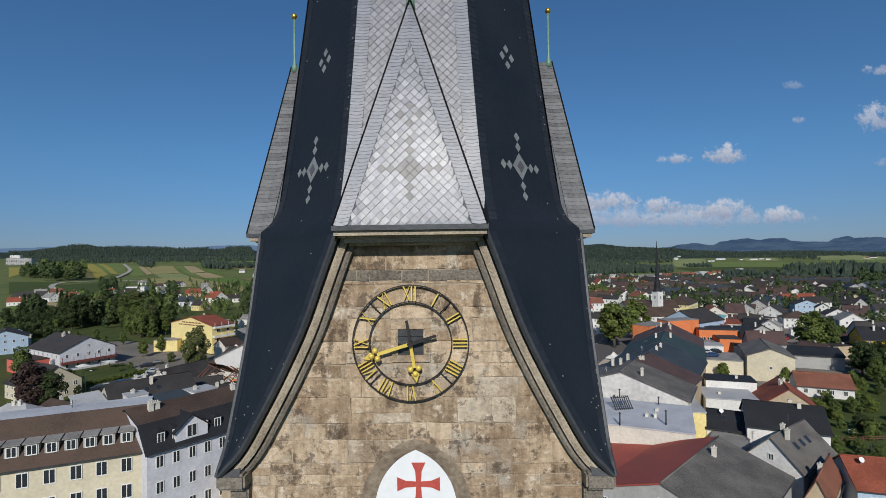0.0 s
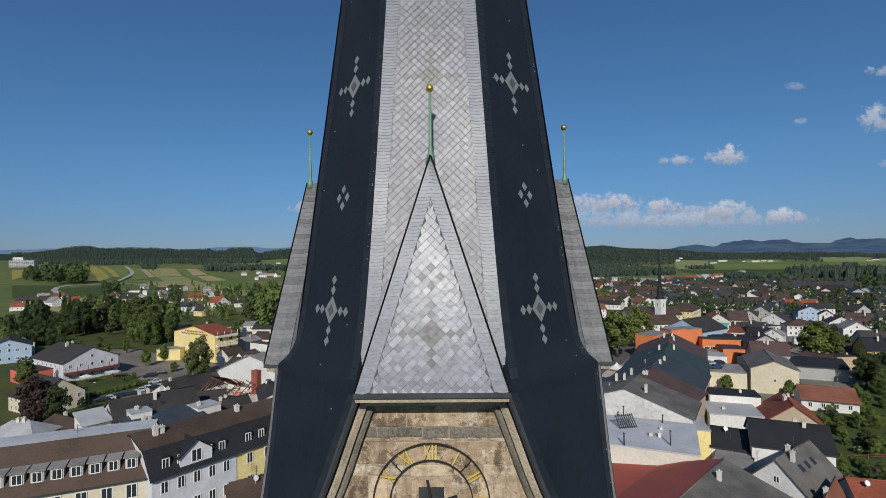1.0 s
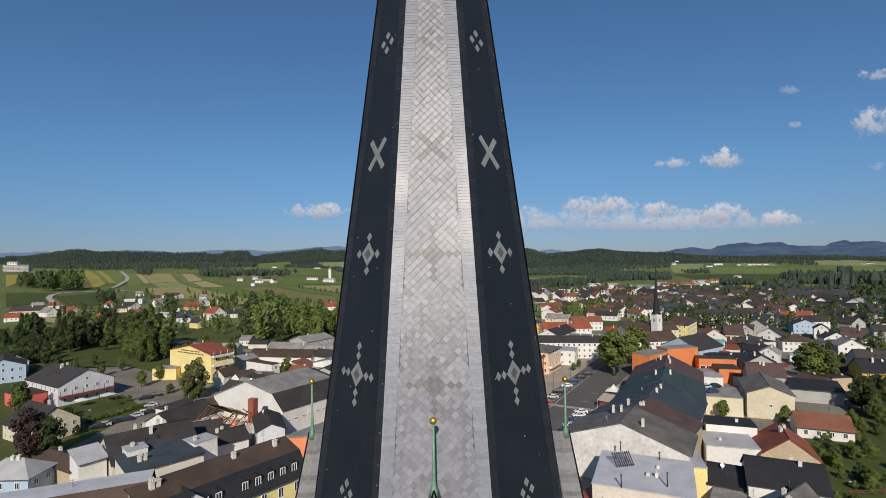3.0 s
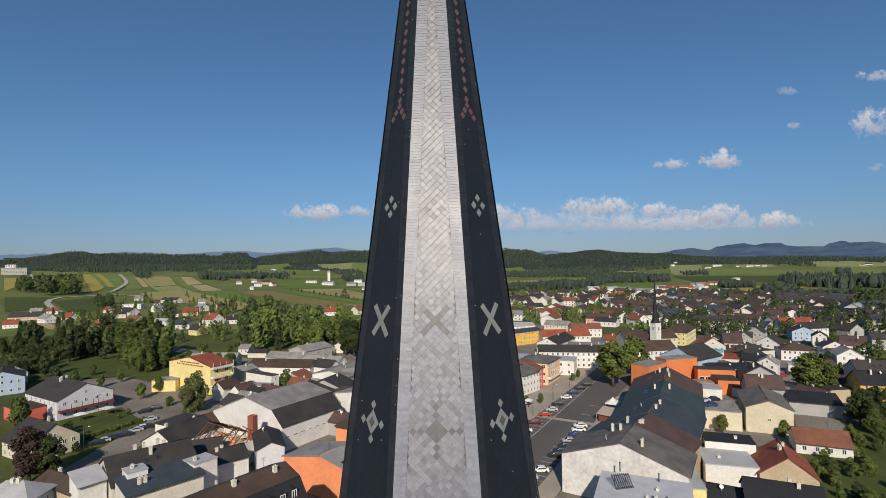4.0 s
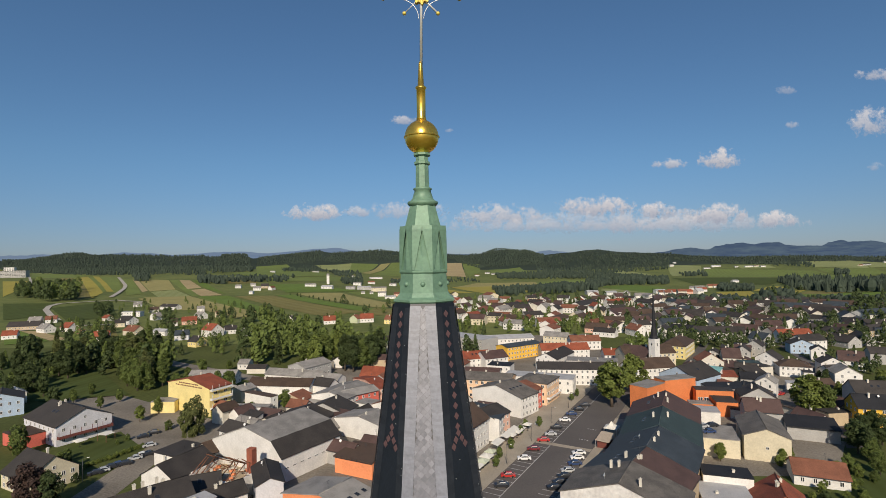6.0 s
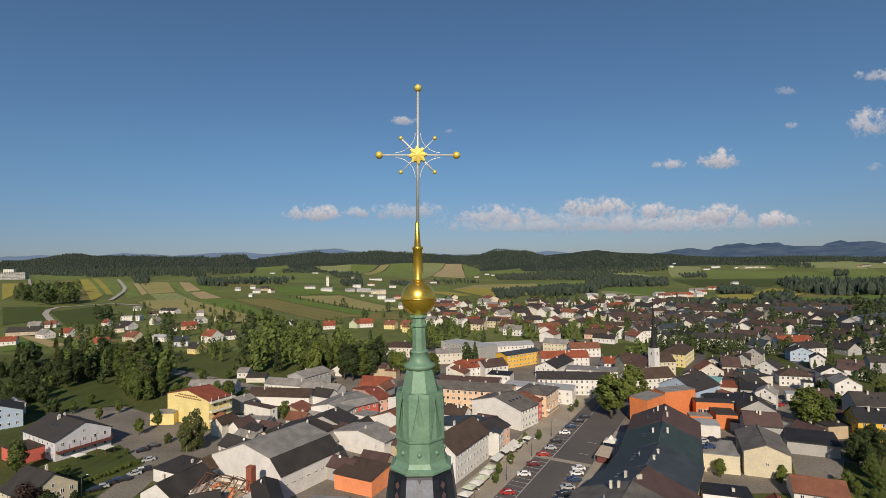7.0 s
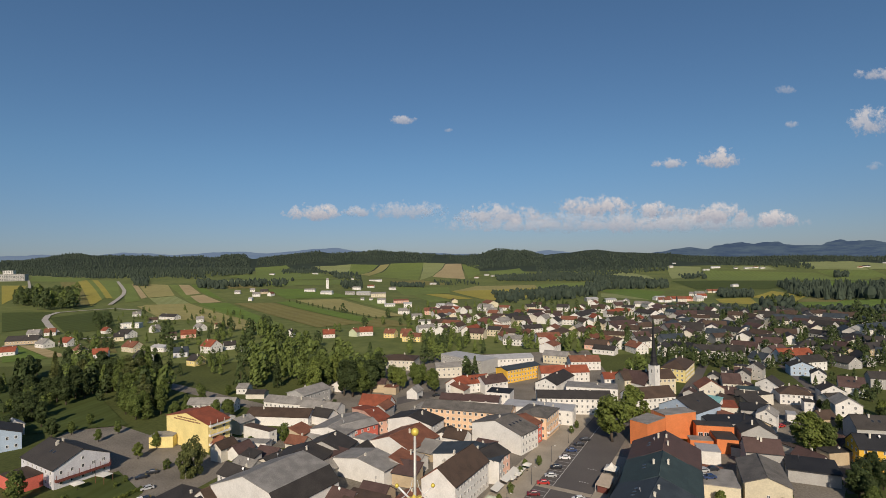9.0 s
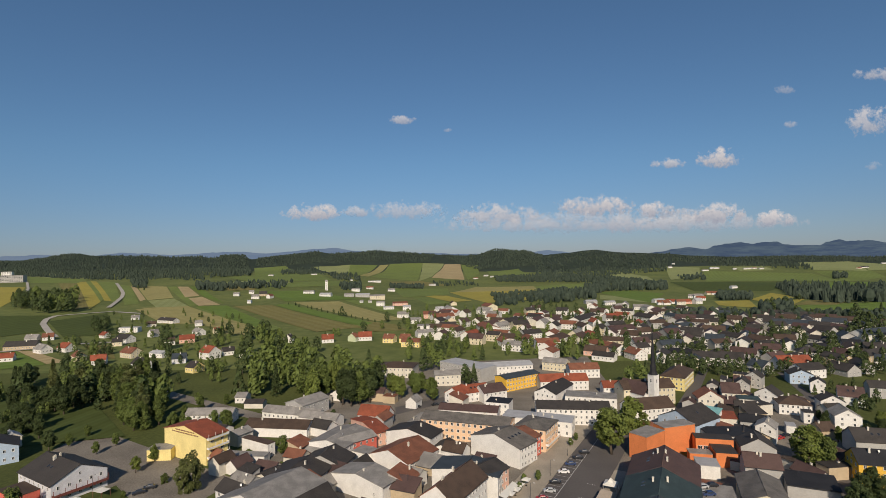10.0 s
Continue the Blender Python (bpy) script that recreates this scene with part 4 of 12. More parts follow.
lathe(bm, [(0.205 * c8, 3.44), (0.19 * c8, 4.16), (0.235 * c8, 4.19), (0.235 * c8, 4.25), (0.185 * c8, 4.28), (0.185 * c8, 4.42), (0.25 * c8, 4.46), (0.25 * c8, 4.52), (0.17 * c8, 4.56)], 8, ang=A8, smooth=False)
part("column", bm, COPPER, crown)

orb = thing("spire_orb", AX, AY, Z_CAP + 4.50, 0, "large polished gilded orb and stem on the copper crown", "orb")
bm = bmesh.new()
prof = [(0.17, -0.03), (0.2, 0.03)] + [(0.525 * math.sin(a), 0.53 - 0.525 * math.cos(a)) for a in [0.45 + (math.pi - 0.85) * k / 18 for k in range(19)]] + [(0.16, 1.06)]
lathe(bm, prof, 40)
lathe(bm, [(0.52, 0.50), (0.55, 0.515), (0.55, 0.545), (0.52, 0.56)], 40)
part("globe", bm, GOLD, orb)
bm = bmesh.new()
lathe(bm, [(0.16, 1.04), (0.15, 1.12), (0.135, 1.16), (0.14, 2.0), (0.17, 2.03), (0.17, 2.07), (0.10, 2.12), (0.06, 2.8), (0.045, 2.86)], 20)
part("stem", bm, GOLD, orb)

cross = thing("spire_cross", AX + 0.02, AY, 70.3, 0, "silver cross with gilded balls and a star at its centre", "cross")
bm = bmesh.new()
cross.matrix_basis = cross.matrix_basis @ pose(0, 0, 0, 0, 1.0, 0)
rod(bm, (0, 0, -0.05), (0, 0, 4.14), 0.046, 12, 0.038)
part("shaft", bm, SILVER_DIM, cross, "silver shaft, greyed for its dark reflections")
ZC = 2.14
bm = bmesh.new()
rod(bm, (-1.12, 0, ZC), (1.12, 0, ZC), 0.028, 10)
part("arm", bm, SILVER, cross)
for sx, sz in ((1, 1), (-1, 1), (1, -1), (-1, -1)):
    bm = bmesh.new()
    rod(bm, (0, 0, ZC), (0.50 * sx, 0, ZC + 0.50 * sz), 0.030 if sx != sz else 0.014, 8)
    part("ray", bm, SILVER, cross)
    bm = bmesh.new()
    ball(bm, (0.52 * sx, 0, ZC + 0.52 * sz), 0.062, 12)
    part("ball", bm, GOLD_P, cross, "small gilded ball")
    bm = bmesh.new()
    rows = []
    for k in range(13):
        a = math.pi / 2 * k / 12
        c = Vector((sx * (0.68 - 0.60 * math.sin(a)), 0.0, ZC + sz * (0.68 - 0.60 * math.cos(a))))
        d = Vector((sx * math.sin(a), 0, sz * math.cos(a)))
        rows.append([bm.verts.new(c + d * 0.011 * math.cos(q * math.pi / 3) + Vector((0, 0.011 * math.sin(q * math.pi / 3), 0))) for q in range(6)])
    for r0, r1 in zip(rows, rows[1:]):
        for q in range(6):
            bm.faces.new((r0[q], r0[(q + 1) % 6], r1[(q + 1) % 6], r1[q])).smooth = True
    bmesh.ops.recalc_face_normals(bm, faces=bm.faces)
    part("brace", bm, SILVER, cross, "thin curved brace")
for p in ((-1.18, 0, ZC), (1.18, 0, ZC), (0, 0, 4.20)):
    bm = bmesh.new()
    ball(bm, p, 0.115, 14)
    part("ball", bm, GOLD_P, cross, "gilded ball")
bm = bmesh.new()
rim = []
for k in range(32):
    r = 0.275 if k % 4 in (0, 1) else 0.20
    a = 2 * math.pi * k / 32
    rim.append((r * math.cos(a), r * math.sin(a)))
for y, c in ((-0.075, -0.115), (0.075, 0.115)):
    for k in range(32):
        poly(bm, [(rim[k][0], y, ZC + rim[k][1]), (rim[(k + 1) % 32][0], y, ZC + rim[(k + 1) % 32][1]), (0, c, ZC)])
for k in range(32):
    poly(bm, [(rim[k][0], -0.075, ZC + rim[k][1]), (rim[(k + 1) % 32][0], -0.075, ZC + rim[(k + 1) % 32][1]), (rim[(k + 1) % 32][0], 0.075, ZC + rim[(k + 1) % 32][1]), (rim[k][0], 0.075, ZC + rim[k][1])])
bmesh.ops.remove_doubles(bm, verts=bm.verts, dist=0.0005)
bmesh.ops.recalc_face_normals(bm, faces=bm.faces)
part("star", bm, GOLD_P, cross, "gilded star rosette")
# ---- builders for the town ----
WINDOWS = {}
def window_mesh(w, h, style=0):
    key = (round(w, 2), round(h, 2), style)
    if key not in WINDOWS:
        bm = bmesh.new()
        f = 0.11
        xs, zs = [-w / 2, -w / 2 + f, -0.045, 0.045, w / 2 - f, w / 2], [-h / 2, -h / 2 + f, h / 2 - f, h / 2]
        for i in range(5):
            for j in range(3):
                x0, x1, z0, z1 = xs[i], xs[i + 1], zs[j], zs[j + 1]
                c = ((x0, z0), (x1, z0), (x1, z1), (x0, z1))
                if j == 1 and i in (1, 3):
                    poly(bm, [(p, -0.02, q) for p, q in c], 1)
                    for k in range(4):
                        (p0, q0), (p1, q1) = c[k], c[(k + 1) % 4]
                        poly(bm, [(p0, -0.07, q0), (p1, -0.07, q1), (p1, -0.02, q1), (p0, -0.02, q0)])
                else:
                    poly(bm, [(p, -0.07, q) for p, q in c])
        c = ((-w / 2, -h / 2), (w / 2, -h / 2), (w / 2, h / 2), (-w / 2, h / 2))
        for k in range(4):
            (p0, q0), (p1, q1) = c[k], c[(k + 1) % 4]
            poly(bm, [(p0, 0.02, q0), (p1, 0.02, q1), (p1, -0.07, q1), (p0, -0.07, q0)])
        bmesh.ops.remove_doubles(bm, verts=bm.verts, dist=0.001)
        me = bpy.data.meshes.new("window")
        bm.normal_update()
        bm.to_mesh(me)
        bm.free()
        me.materials.append(FRAME_W)
        me.materials.append(GLASS_D)
        WINDOWS[key] = me
    return WINDOWS[key]

def window_at(parent, x, y, z, rz, w=1.0, h=1.35):
    ob = new("window", window_mesh(w, h))
    ob.parent = parent
    ob.matrix_basis = pose(x, y, z, 0, 0, rz)
    return ob

def profile_of(form, W, rise):
    h = W / 2
    return {"gable": [(-h, 0), (0, rise), (h, 0)], "shed": [(-h, 0), (h, rise)], "gambrel": [(-h, 0), (-h * 0.74, rise * 0.66), (0, rise), (h, -0.3)],
            "mansard": [(-h, 0), (-h + 1.7, rise), (h - 1.7, rise), (h, 0)], "flat": [(-h, 0.25), (h, 0.25)], "attic": [(-h, 0), (-h + 5.2, rise * 1.25), (h - 5.2, rise * 1.25), (h, 0)], "broken": [(-h, 0), (-h + 2.3, rise * 0.68), (0, rise), (h - 2.3, rise * 0.68), (h, 0)], "skew": [(-h, 0), (h * 0.35, rise), (h, rise * 0.35)]}[form]

CHIM = {}
def house(x, y, rz, L, W, he, rise=2.5, wall="white", roof="dark", form="gable", label="", sides="flr", chim=1, over=0.45, dormers=0, sky=0, name="house", z=None, storey=2.85, win=(1.0, 1.35), gap=2.7, base=0, group="", category="house", roof2="", balc=0, balc_r=0, centre=0, sign=""):
    """A house with its ridge along local x; base height z is the land's."""
    g = ground_height(x, y) if z is None else z
    rw = {"dark": "dark grey tiled", "brown": "brown tiled", "red": "red tiled", "rust": "rust-brown tiled", "grey": "grey fibre-cement", "light": "pale metal", "black": "black", "blue": "blue-grey slate", "teal": "dark teal", "aqua": "turquoise sheet", "crimson": "red painted sheet", "mauve": "mauve-brown tiled", "metal": "lilac-grey metal", "taupe": "weathered taupe tiled"}[roof]
    fw = {"gable": "gabled roof", "shed": "sloping roof", "gambrel": "broken gable roof", "mansard": "mansard roof", "attic": "steep dormered roof with a flat top", "broken": "mansard roof", "flat": "flat roof", "skew": "uneven gabled roof", "hip": "hipped roof"}[form]
    ww = {"pale": "beige", "gold": "ochre", "lilac": "pale lilac", "tan": "tan", "coral": "coral", "peel": "peeling white"}.get(wall, wall)
    t = thing(name, x, y, g, rz, label or f"{ww} plastered {name} with a {rw} {fw}", category, group)
    rg = random.Random(int(abs(x * 31 + y * 17)) + 3)
    bm = bmesh.new()
    hx, hy = L / 2, W / 2
    prof = profile_of("gable" if form == "hip" else form, W, rise)
    if form == "hip":
        box(bm, -hx, hx, -hy, hy, -1.0, he)
    else:
        ring = [(-hy, -1.0), (hy, -1.0)] + [(p, he + q) for p, q in prof[::-1]]
        a = [bm.verts.new((-hx, p, q)) for p, q in ring]
        b = [bm.verts.new((hx, p, q)) for p, q in ring]
        bm.faces.new(a[::-1])
        bm.faces.new(b)
        for k in range(len(ring)):
            bm.faces.new((a[k], a[(k + 1) % len(ring)], b[(k + 1) % len(ring)], b[k]))
    bmesh.ops.recalc_face_normals(bm, faces=bm.faces)
    part("wall", bm, WALLS[wall], t)
    # roof covering
    bm = bmesh.new()
    th = 0.22
    if form == "hip":
        o = over
        r = max(0.2, hx - hy)
        zb = he - o * rise / hy
        lo = [(-hx - o, -hy - o), (hx + o, -hy - o), (hx + o, hy + o), (-hx - o, hy + o)]
        v = [bm.verts.new((p[0], p[1], zb + th)) for p in lo] + [bm.verts.new((-r, 0, he + rise + th)), bm.verts.new((r, 0, he + rise + th))]
        w = [bm.verts.new((p[0], p[1], zb)) for p in lo]
        for q in ((0, 1, 5, 4), (2, 3, 4, 5)):
            bm.faces.new([v[k] for k in q])
        bm.faces.new((v[1], v[2], v[5]))
        bm.faces.new((v[3], v[0], v[4]))
        for k in range(4):
            bm.faces.new((w[k], w[(k + 1) % 4], v[(k + 1) % 4], v[k]))
        bm.faces.new(w[::-1])
    else:
        pr = [list(p) for p in prof]
        for i, j in ((0, 1), (-1, -2)):
            dx, dz = pr[i][0] - pr[j][0], pr[i][1] - pr[j][1]
            n = math.hypot(dx, dz)
            k = over if form != "flat" else 0.12
            pr[i] = [pr[i][0] + dx / n * k, pr[i][1] + dz / n * k]
        e = 0.3 if form != "flat" else 0.12
        up = [(p, he + q + th) for p, q in pr]
        dn = [(p, he + q + 0.004) for p, q in pr]
        ring = dn + up[::-1]
        a = [bm.verts.new((-hx - e, p, q)) for p, q in ring]
        b = [bm.verts.new((hx + e, p, q)) for p, q in ring]
        n = len(ring)
        for k in range(n):
            bm.faces.new((a[k], a[(k + 1) % n], b[(k + 1) % n], b[k]))
        m = len(pr)
        for k in range(m - 1):
            bm.faces.new((a[k], a[k + 1], a[n - 2 - k], a[n - 1 - k]))
            bm.faces.new((b[k], b[k + 1], b[n - 2 - k], b[n - 1 - k]))
    bmesh.ops.recalc_face_normals(bm, faces=bm.faces)
    if roof2:
        for f in bm.faces:
            f.normal_update()
            if form in ("attic", "broken"):
                f.material_index = 1 if f.normal.z > 0.86 else 0
                continue
            f.material_index = 1 if f.calc_center_median().y > (0.05 if form != "gambrel" else -0.55 * hy) else 0
    roof_ob = part("roof", bm, [ROOFS[roof]] + ([ROOFS[roof2]] if roof2 else []), t)
    # windows, storey by storey
    ns = max(1, int(round(he / storey)))
    for s in sides:
        ln, off, ang = {"f": (L, hy, 0), "b": (L, hy, 180), "r": (W, hx, 90), "l": (W, hx, 270)}[s]
        n = max(1, int((ln - 0.9) / gap))
        for k in range(ns):
            zz = (k + 0.55) * he / ns
            for i in range(n):
                u = (i - (n - 1) / 2) * (ln - 1.0) / n
                q = pose(0, 0, 0, 0, 0, ang) @ Vector((u, -off - 0.012, zz))
                window_at(t, q.x, q.y, zz, ang, *win)
        if s in "lr" and form == "gable" and rise > 2.2 and storey < 10:
            q = pose(0, 0, 0, 0, 0, ang) @ Vector((0, -off - 0.012, he + rise * 0.3))
            window_at(t, q.x, q.y, q.z, ang, 0.9, 1.1)
    for k in range(balc):
        balcony(t, 0, -hy, 2.6 + k * he / ns, L - 0.8, 0, FRAME_W, WALLS[wall])
    for k in range(balc_r):
        balcony(t, hx, 0, 2.6 + k * he / ns, W - 0.6, 90, TIMBER_R, TIMBER_R)
    slope = math.atan2(rise, hy)
    def on_roof(u, v):
        """Height of the covering at local (u, v)."""
        if form == "hip":
            return he + th + rise * max(0.0, min(1.0, min((hy - abs(v)) / hy, (hx - abs(u)) / hy)))
        for (p0, q0), (p1, q1) in zip(prof, prof[1:]):
            if p0 <= v <= p1:
                return he + th + q0 + (q1 - q0) * (v - p0) / (p1 - p0)
        return he + th
    if form in ("gable", "hip"):
        bm = bmesh.new()
        rr = hx + 0.3 if form == "gable" else max(0.2, hx - hy)
        lathe(bm, [(0.13, -rr), (0.13, rr)], 6, m=Matrix.Translation((0, 0, he + rise + th)) @ pose(0, 0, 0, 0, 90, 0))
        part("ridge_cap", bm, ROOFS[roof], roof_ob)
    for k in range(chim):
        u, v = rg.uniform(-0.6, 0.6) * hx, rg.choice((-1, 1)) * rg.uniform(0.05, 0.3) * hy
        zt = he + (rise if form != "flat" else 0.3) + rg.uniform(0.5, 0.9)
        if "chimney" not in CHIM:
            bm = bmesh.new()
            box(bm, -0.32, 0.32, -0.28, 0.28, -1.6, 0.0)
            box(bm, -0.39, 0.39, -0.35, 0.35, 0.003, 0.12)
            for dx in (-0.14, 0.14):
                lathe(bm, [(0.09, 0.125), (0.075, 0.36)], 8, m=Matrix.Translation((dx, 0, 0)))
            me = bpy.data.meshes.new("chimney")
            bm.to_mesh(me)
            bm.free()
            me.materials.append(WALLS["pale"])
            CHIM["chimney"] = me
        c = new("chimney", CHIM["chimney"])
        c.parent, c.location = roof_ob, (u, v, zt)
    if math.hypot(x, y) < 260 and form in ("gable", "hip", "broken", "attic", "mansard", "shed"):
        for s in (-1, 1):
            bm = bmesh.new()
            zg = he - 0.12 - (over * rise / hy * 0.7 if form in ("gable", "hip") else 0.1)
            if form == "shed" and s > 0:
                continue
            box(bm, -hx - 0.25, hx + 0.25, s * (hy + over + 0.02) - 0.07, s * (hy + over + 0.02) + 0.07, zg - 0.02, zg + 0.10)
            part("gutter", bm, LEAD, roof_ob)
        if rg.random() < 0.4:
            u = rg.uniform(-0.5, 0.5) * hx
            zr = he + rise + th - 0.2
            bm = bmesh.new()
            rod(bm, (u, 0.15, zr), (u, 0.15, zr + 2.3), 0.035, 6)
            for q in (1.5, 1.8, 2.1):
                rod(bm, (u - 0.5, 0.15, zr + q), (u + 0.5, 0.15, zr + q), 0.022, 5)
            part("antenna", bm, LEAD, roof_ob, "thin television aerial")
        if rg.random() < 0.35 and form == "gable":
            u, v = rg.uniform(-0.6, 0.6) * hx, -hy * 0.3
            zr = he + th + rise * 0.7
            bm = bmesh.new()
            rod(bm, (u, v, zr - 0.1), (u, v, zr + 0.8), 0.03, 6)
            lathe(bm, [(0.03, 0.0), (0.30, 0.05), (0.42, 0.13), (0.43, 0.15)], 14, m=Matrix.Translation((u, v - 0.05, zr + 0.85)) @ pose(0, 0, 0, 65, 0, 20))
            part("satellite_dish", bm, FRAME_W, roof_ob, "white satellite dish")
    if sign:
        ln, off, ang = {"f": (L, hy, 0), "b": (L, hy, 180), "r": (W, hx, 90), "l": (W, hx, 270)}[sign]
        for row, (a0, a1) in enumerate(((-0.22, 0.2), (-0.30, 0.30))):
            q = a0
            while q < a1:
                w = rg.uniform(0.5, 1.1)
                bm = bmesh.new()
                box(bm, q * ln, q * ln + w, -off - 0.05, -off - 0.01, he + 0.5 - row * 1.0, he + 1.0 - row * 1.0, m=pose(0, 0, 0, 0, 0, ang))
                part("lettering_bar", bm, TIMBER_R, t, "brown painted lettering")
                q += (w + 0.3) / ln
    for k in range(sky):
        u, v = (k - (sky - 1) / 2) * 2.4, -hy * 0.45
        if "sky" not in CHIM:
            bm = bmesh.new()
            box(bm, -0.5, 0.5, -0.65, 0.65, 0.0, 0.09, 0)
            poly(bm, [(-0.42, -0.57, 0.095), (0.42, -0.57, 0.095), (0.42, 0.57, 0.095), (-0.42, 0.57, 0.095)], 1)
            me = bpy.data.meshes.new("skylight")
            bm.to_mesh(me)
            bm.free()
            me.materials.append(LEAD)
            me.materials.append(GLASS_D)
            CHIM["sky"] = me
        c = new("skylight", CHIM["sky"])
        c.parent = roof_ob
        c.matrix_basis = Matrix.Translation((u, v, on_roof(u, v))) @ pose(0, 0, 0, math.degrees(slope), 0, 0)
    for k in range(dormers):
        u = (k - (dormers - 1) / 2) * (L - 2.0) / dormers
        if form == "attic":
            dormer(t, u, -hy + 1.0, he + 1.05, "grey")
        elif form == "broken" and not (centre and k == dormers // 2):
            arched_dormer(t, u, -hy + 0.55, he + 0.75, roof)
        elif centre and k == dormers // 2:
            gable_dormer(t, u, -hy + 0.1, he + 0.1, wall, roof)
        else:
            dormer(t, u, -hy + 0.25, he + 0.55, roof)
    return t

def gable_dormer(t, u, v, z, wall, roof):
    """A wide white dormer with its own gable."""
    bm = bmesh.new()
    ring = [(-2.3, 0), (2.3, 0), (2.3, 1.7), (0, 3.5), (-2.3, 1.7)]
    a, b = [bm.verts.new((u + p, v, z + q)) for p, q in ring], [bm.verts.new((u + p, v + 4, z + q)) for p, q in ring]
    bm.faces.new(a)
    bm.faces.new(b[::-1])
    for k in range(5):
        bm.faces.new((a[k], b[k], b[(k + 1) % 5], a[(k + 1) % 5]))
    bmesh.ops.recalc_face_normals(bm, faces=bm.faces)
    d = part("dormer", bm, WALLS[wall], t, "wide gabled dormer")
    bm = bmesh.new()
    for s in (-1, 1):
        q = [(u, z + 3.56), (u + s * 2.7, z + 1.45)]
        f = [(q[0][0], v - 0.35, q[0][1]), (q[1][0], v - 0.35, q[1][1]), (q[1][0], v + 4, q[1][1]), (q[0][0], v + 4, q[0][1])]
        poly(bm, f[::-s])
        poly(bm, [(p[0], p[1], p[2] + 0.16) for p in f][::s])
        for k in range(4):
            p0, p1 = f[k], f[(k + 1) % 4]
            poly(bm, [p0, p1, (p1[0], p1[1], p1[2] + 0.16), (p0[0], p0[1], p0[2] + 0.16)])
    part("dormer_roof", bm, ROOFS[roof], d)
    window_at(d, u, v - 0.012, z + 1.35, 0, 1.5, 1.8)

TIMBER_R = mat("red_stained_wood", (0.20, 0.055, 0.04), (0.11, 0.035, 0.028), rough=0.8, big=0.5, fine=5, amt=0.6, bump=0.2)
def balcony(t, x, y, z, ln, ang, rail, slab):
    """A balcony along a wall whose outward side is local -y turned by ang."""
    m = pose(x, y, z, 0, 0, ang)
    bm = bmesh.new()
    box(bm, -ln / 2, ln / 2, -1.4, 0.0, 0, 0.16, m=m)
    b = part("balcony", bm, slab, t)
    bm = bmesh.new()
    box(bm, -ln / 2, ln / 2, -1.4, -1.32, 0.3, 1.05, m=m)
    for s in (-1, 1):
        box(bm, s * ln / 2 - 0.04, s * ln / 2 + 0.04, -1.4, 0, 0.164, 1.05, m=m)
    part("parapet", bm, rail, b)
    n = max(2, int(ln / 3.2))
    for i in range(n + 1):
        bm = bmesh.new()
        u = -ln / 2 + ln * i / n
        box(bm, u - 0.07, u + 0.07, -1.42, -1.30, 0.164, 2.7, m=m)
        part("post", bm, rail, b)

def dormer(t, u, v, z, roof):
    """A roof dormer with a white-framed window, facing local -y."""
    bm = bmesh.new()
    box(bm, u - 0.75, u + 0.75, v, v + 2.0, z - 0.3, z + 1.55)
    d = part("dormer", bm, WALLS["grey"], t, "small dormer")
    bm = bmesh.new()
    m = Matrix.Translation((u, v, z + 1.556)) @ pose(0, 0, 0, 4, 0, 0)
    box(bm, -0.95, 0.95, -0.3, 2.3, 0.0, 0.14, m=m)
    part("dormer_roof", bm, ROOFS[roof], d)
    w = window_at(d, u, v - 0.012, z + 0.75, 0, 1.15, 1.35)

def arched_dormer(t, u, v, z, roof):
    """A narrow dormer with a rounded top and a white window, facing local -y."""
    ring = [(-0.72, -0.4), (0.72, -0.4), (0.72, 1.1)] + [(0.72 * math.cos(a * math.pi / 8), 1.1 + 0.72 * math.sin(a * math.pi / 8)) for a in range(1, 8)] + [(-0.72, 1.1)]
    bm = bmesh.new()
    a, b = [bm.verts.new((u + p, v, z + q)) for p, q in ring], [bm.verts.new((u + p, v + 1.9, z + q)) for p, q in ring]
    bm.faces.new(a)
    bm.faces.new(b[::-1])
    for k in range(len(ring)):
        bm.faces.new((a[k], b[k], b[(k + 1) % len(ring)], a[(k + 1) % len(ring)]))
    bmesh.ops.recalc_face_normals(bm, faces=bm.faces)
    d = part("dormer", bm, ROOFS[roof], t, "small dark dormer with a rounded top")
    window_at(d, u, v - 0.012, z + 0.62, 0, 1.0, 1.5)

# trees
LEAF = {k: mat(k + "_leaves", c, tuple(v * 0.5 for v in c), rough=0.7, big=0.25, fine=1.5, amt=0.6, bump=0.1, rnd=0.5, isl=0.7, spec=0.2) for k, c in
        {"green": (0.122, 0.160, 0.040), "bright": (0.165, 0.205, 0.046), "dark": (0.060, 0.084, 0.028), "copper": (0.060, 0.038, 0.030), "birch": (0.125, 0.142, 0.046)}.items()}
BARK = mat("bark", (0.11, 0.085, 0.06), (0.05, 0.04, 0.03), rough=0.95, big=1, fine=8, amt=0.8, bump=0.6)
BARK_W = mat("birch_bark", (0.45, 0.43, 0.38), (0.12, 0.11, 0.10), rough=0.9, big=2, fine=9, amt=0.9, bump=0.3)
TREES = {}
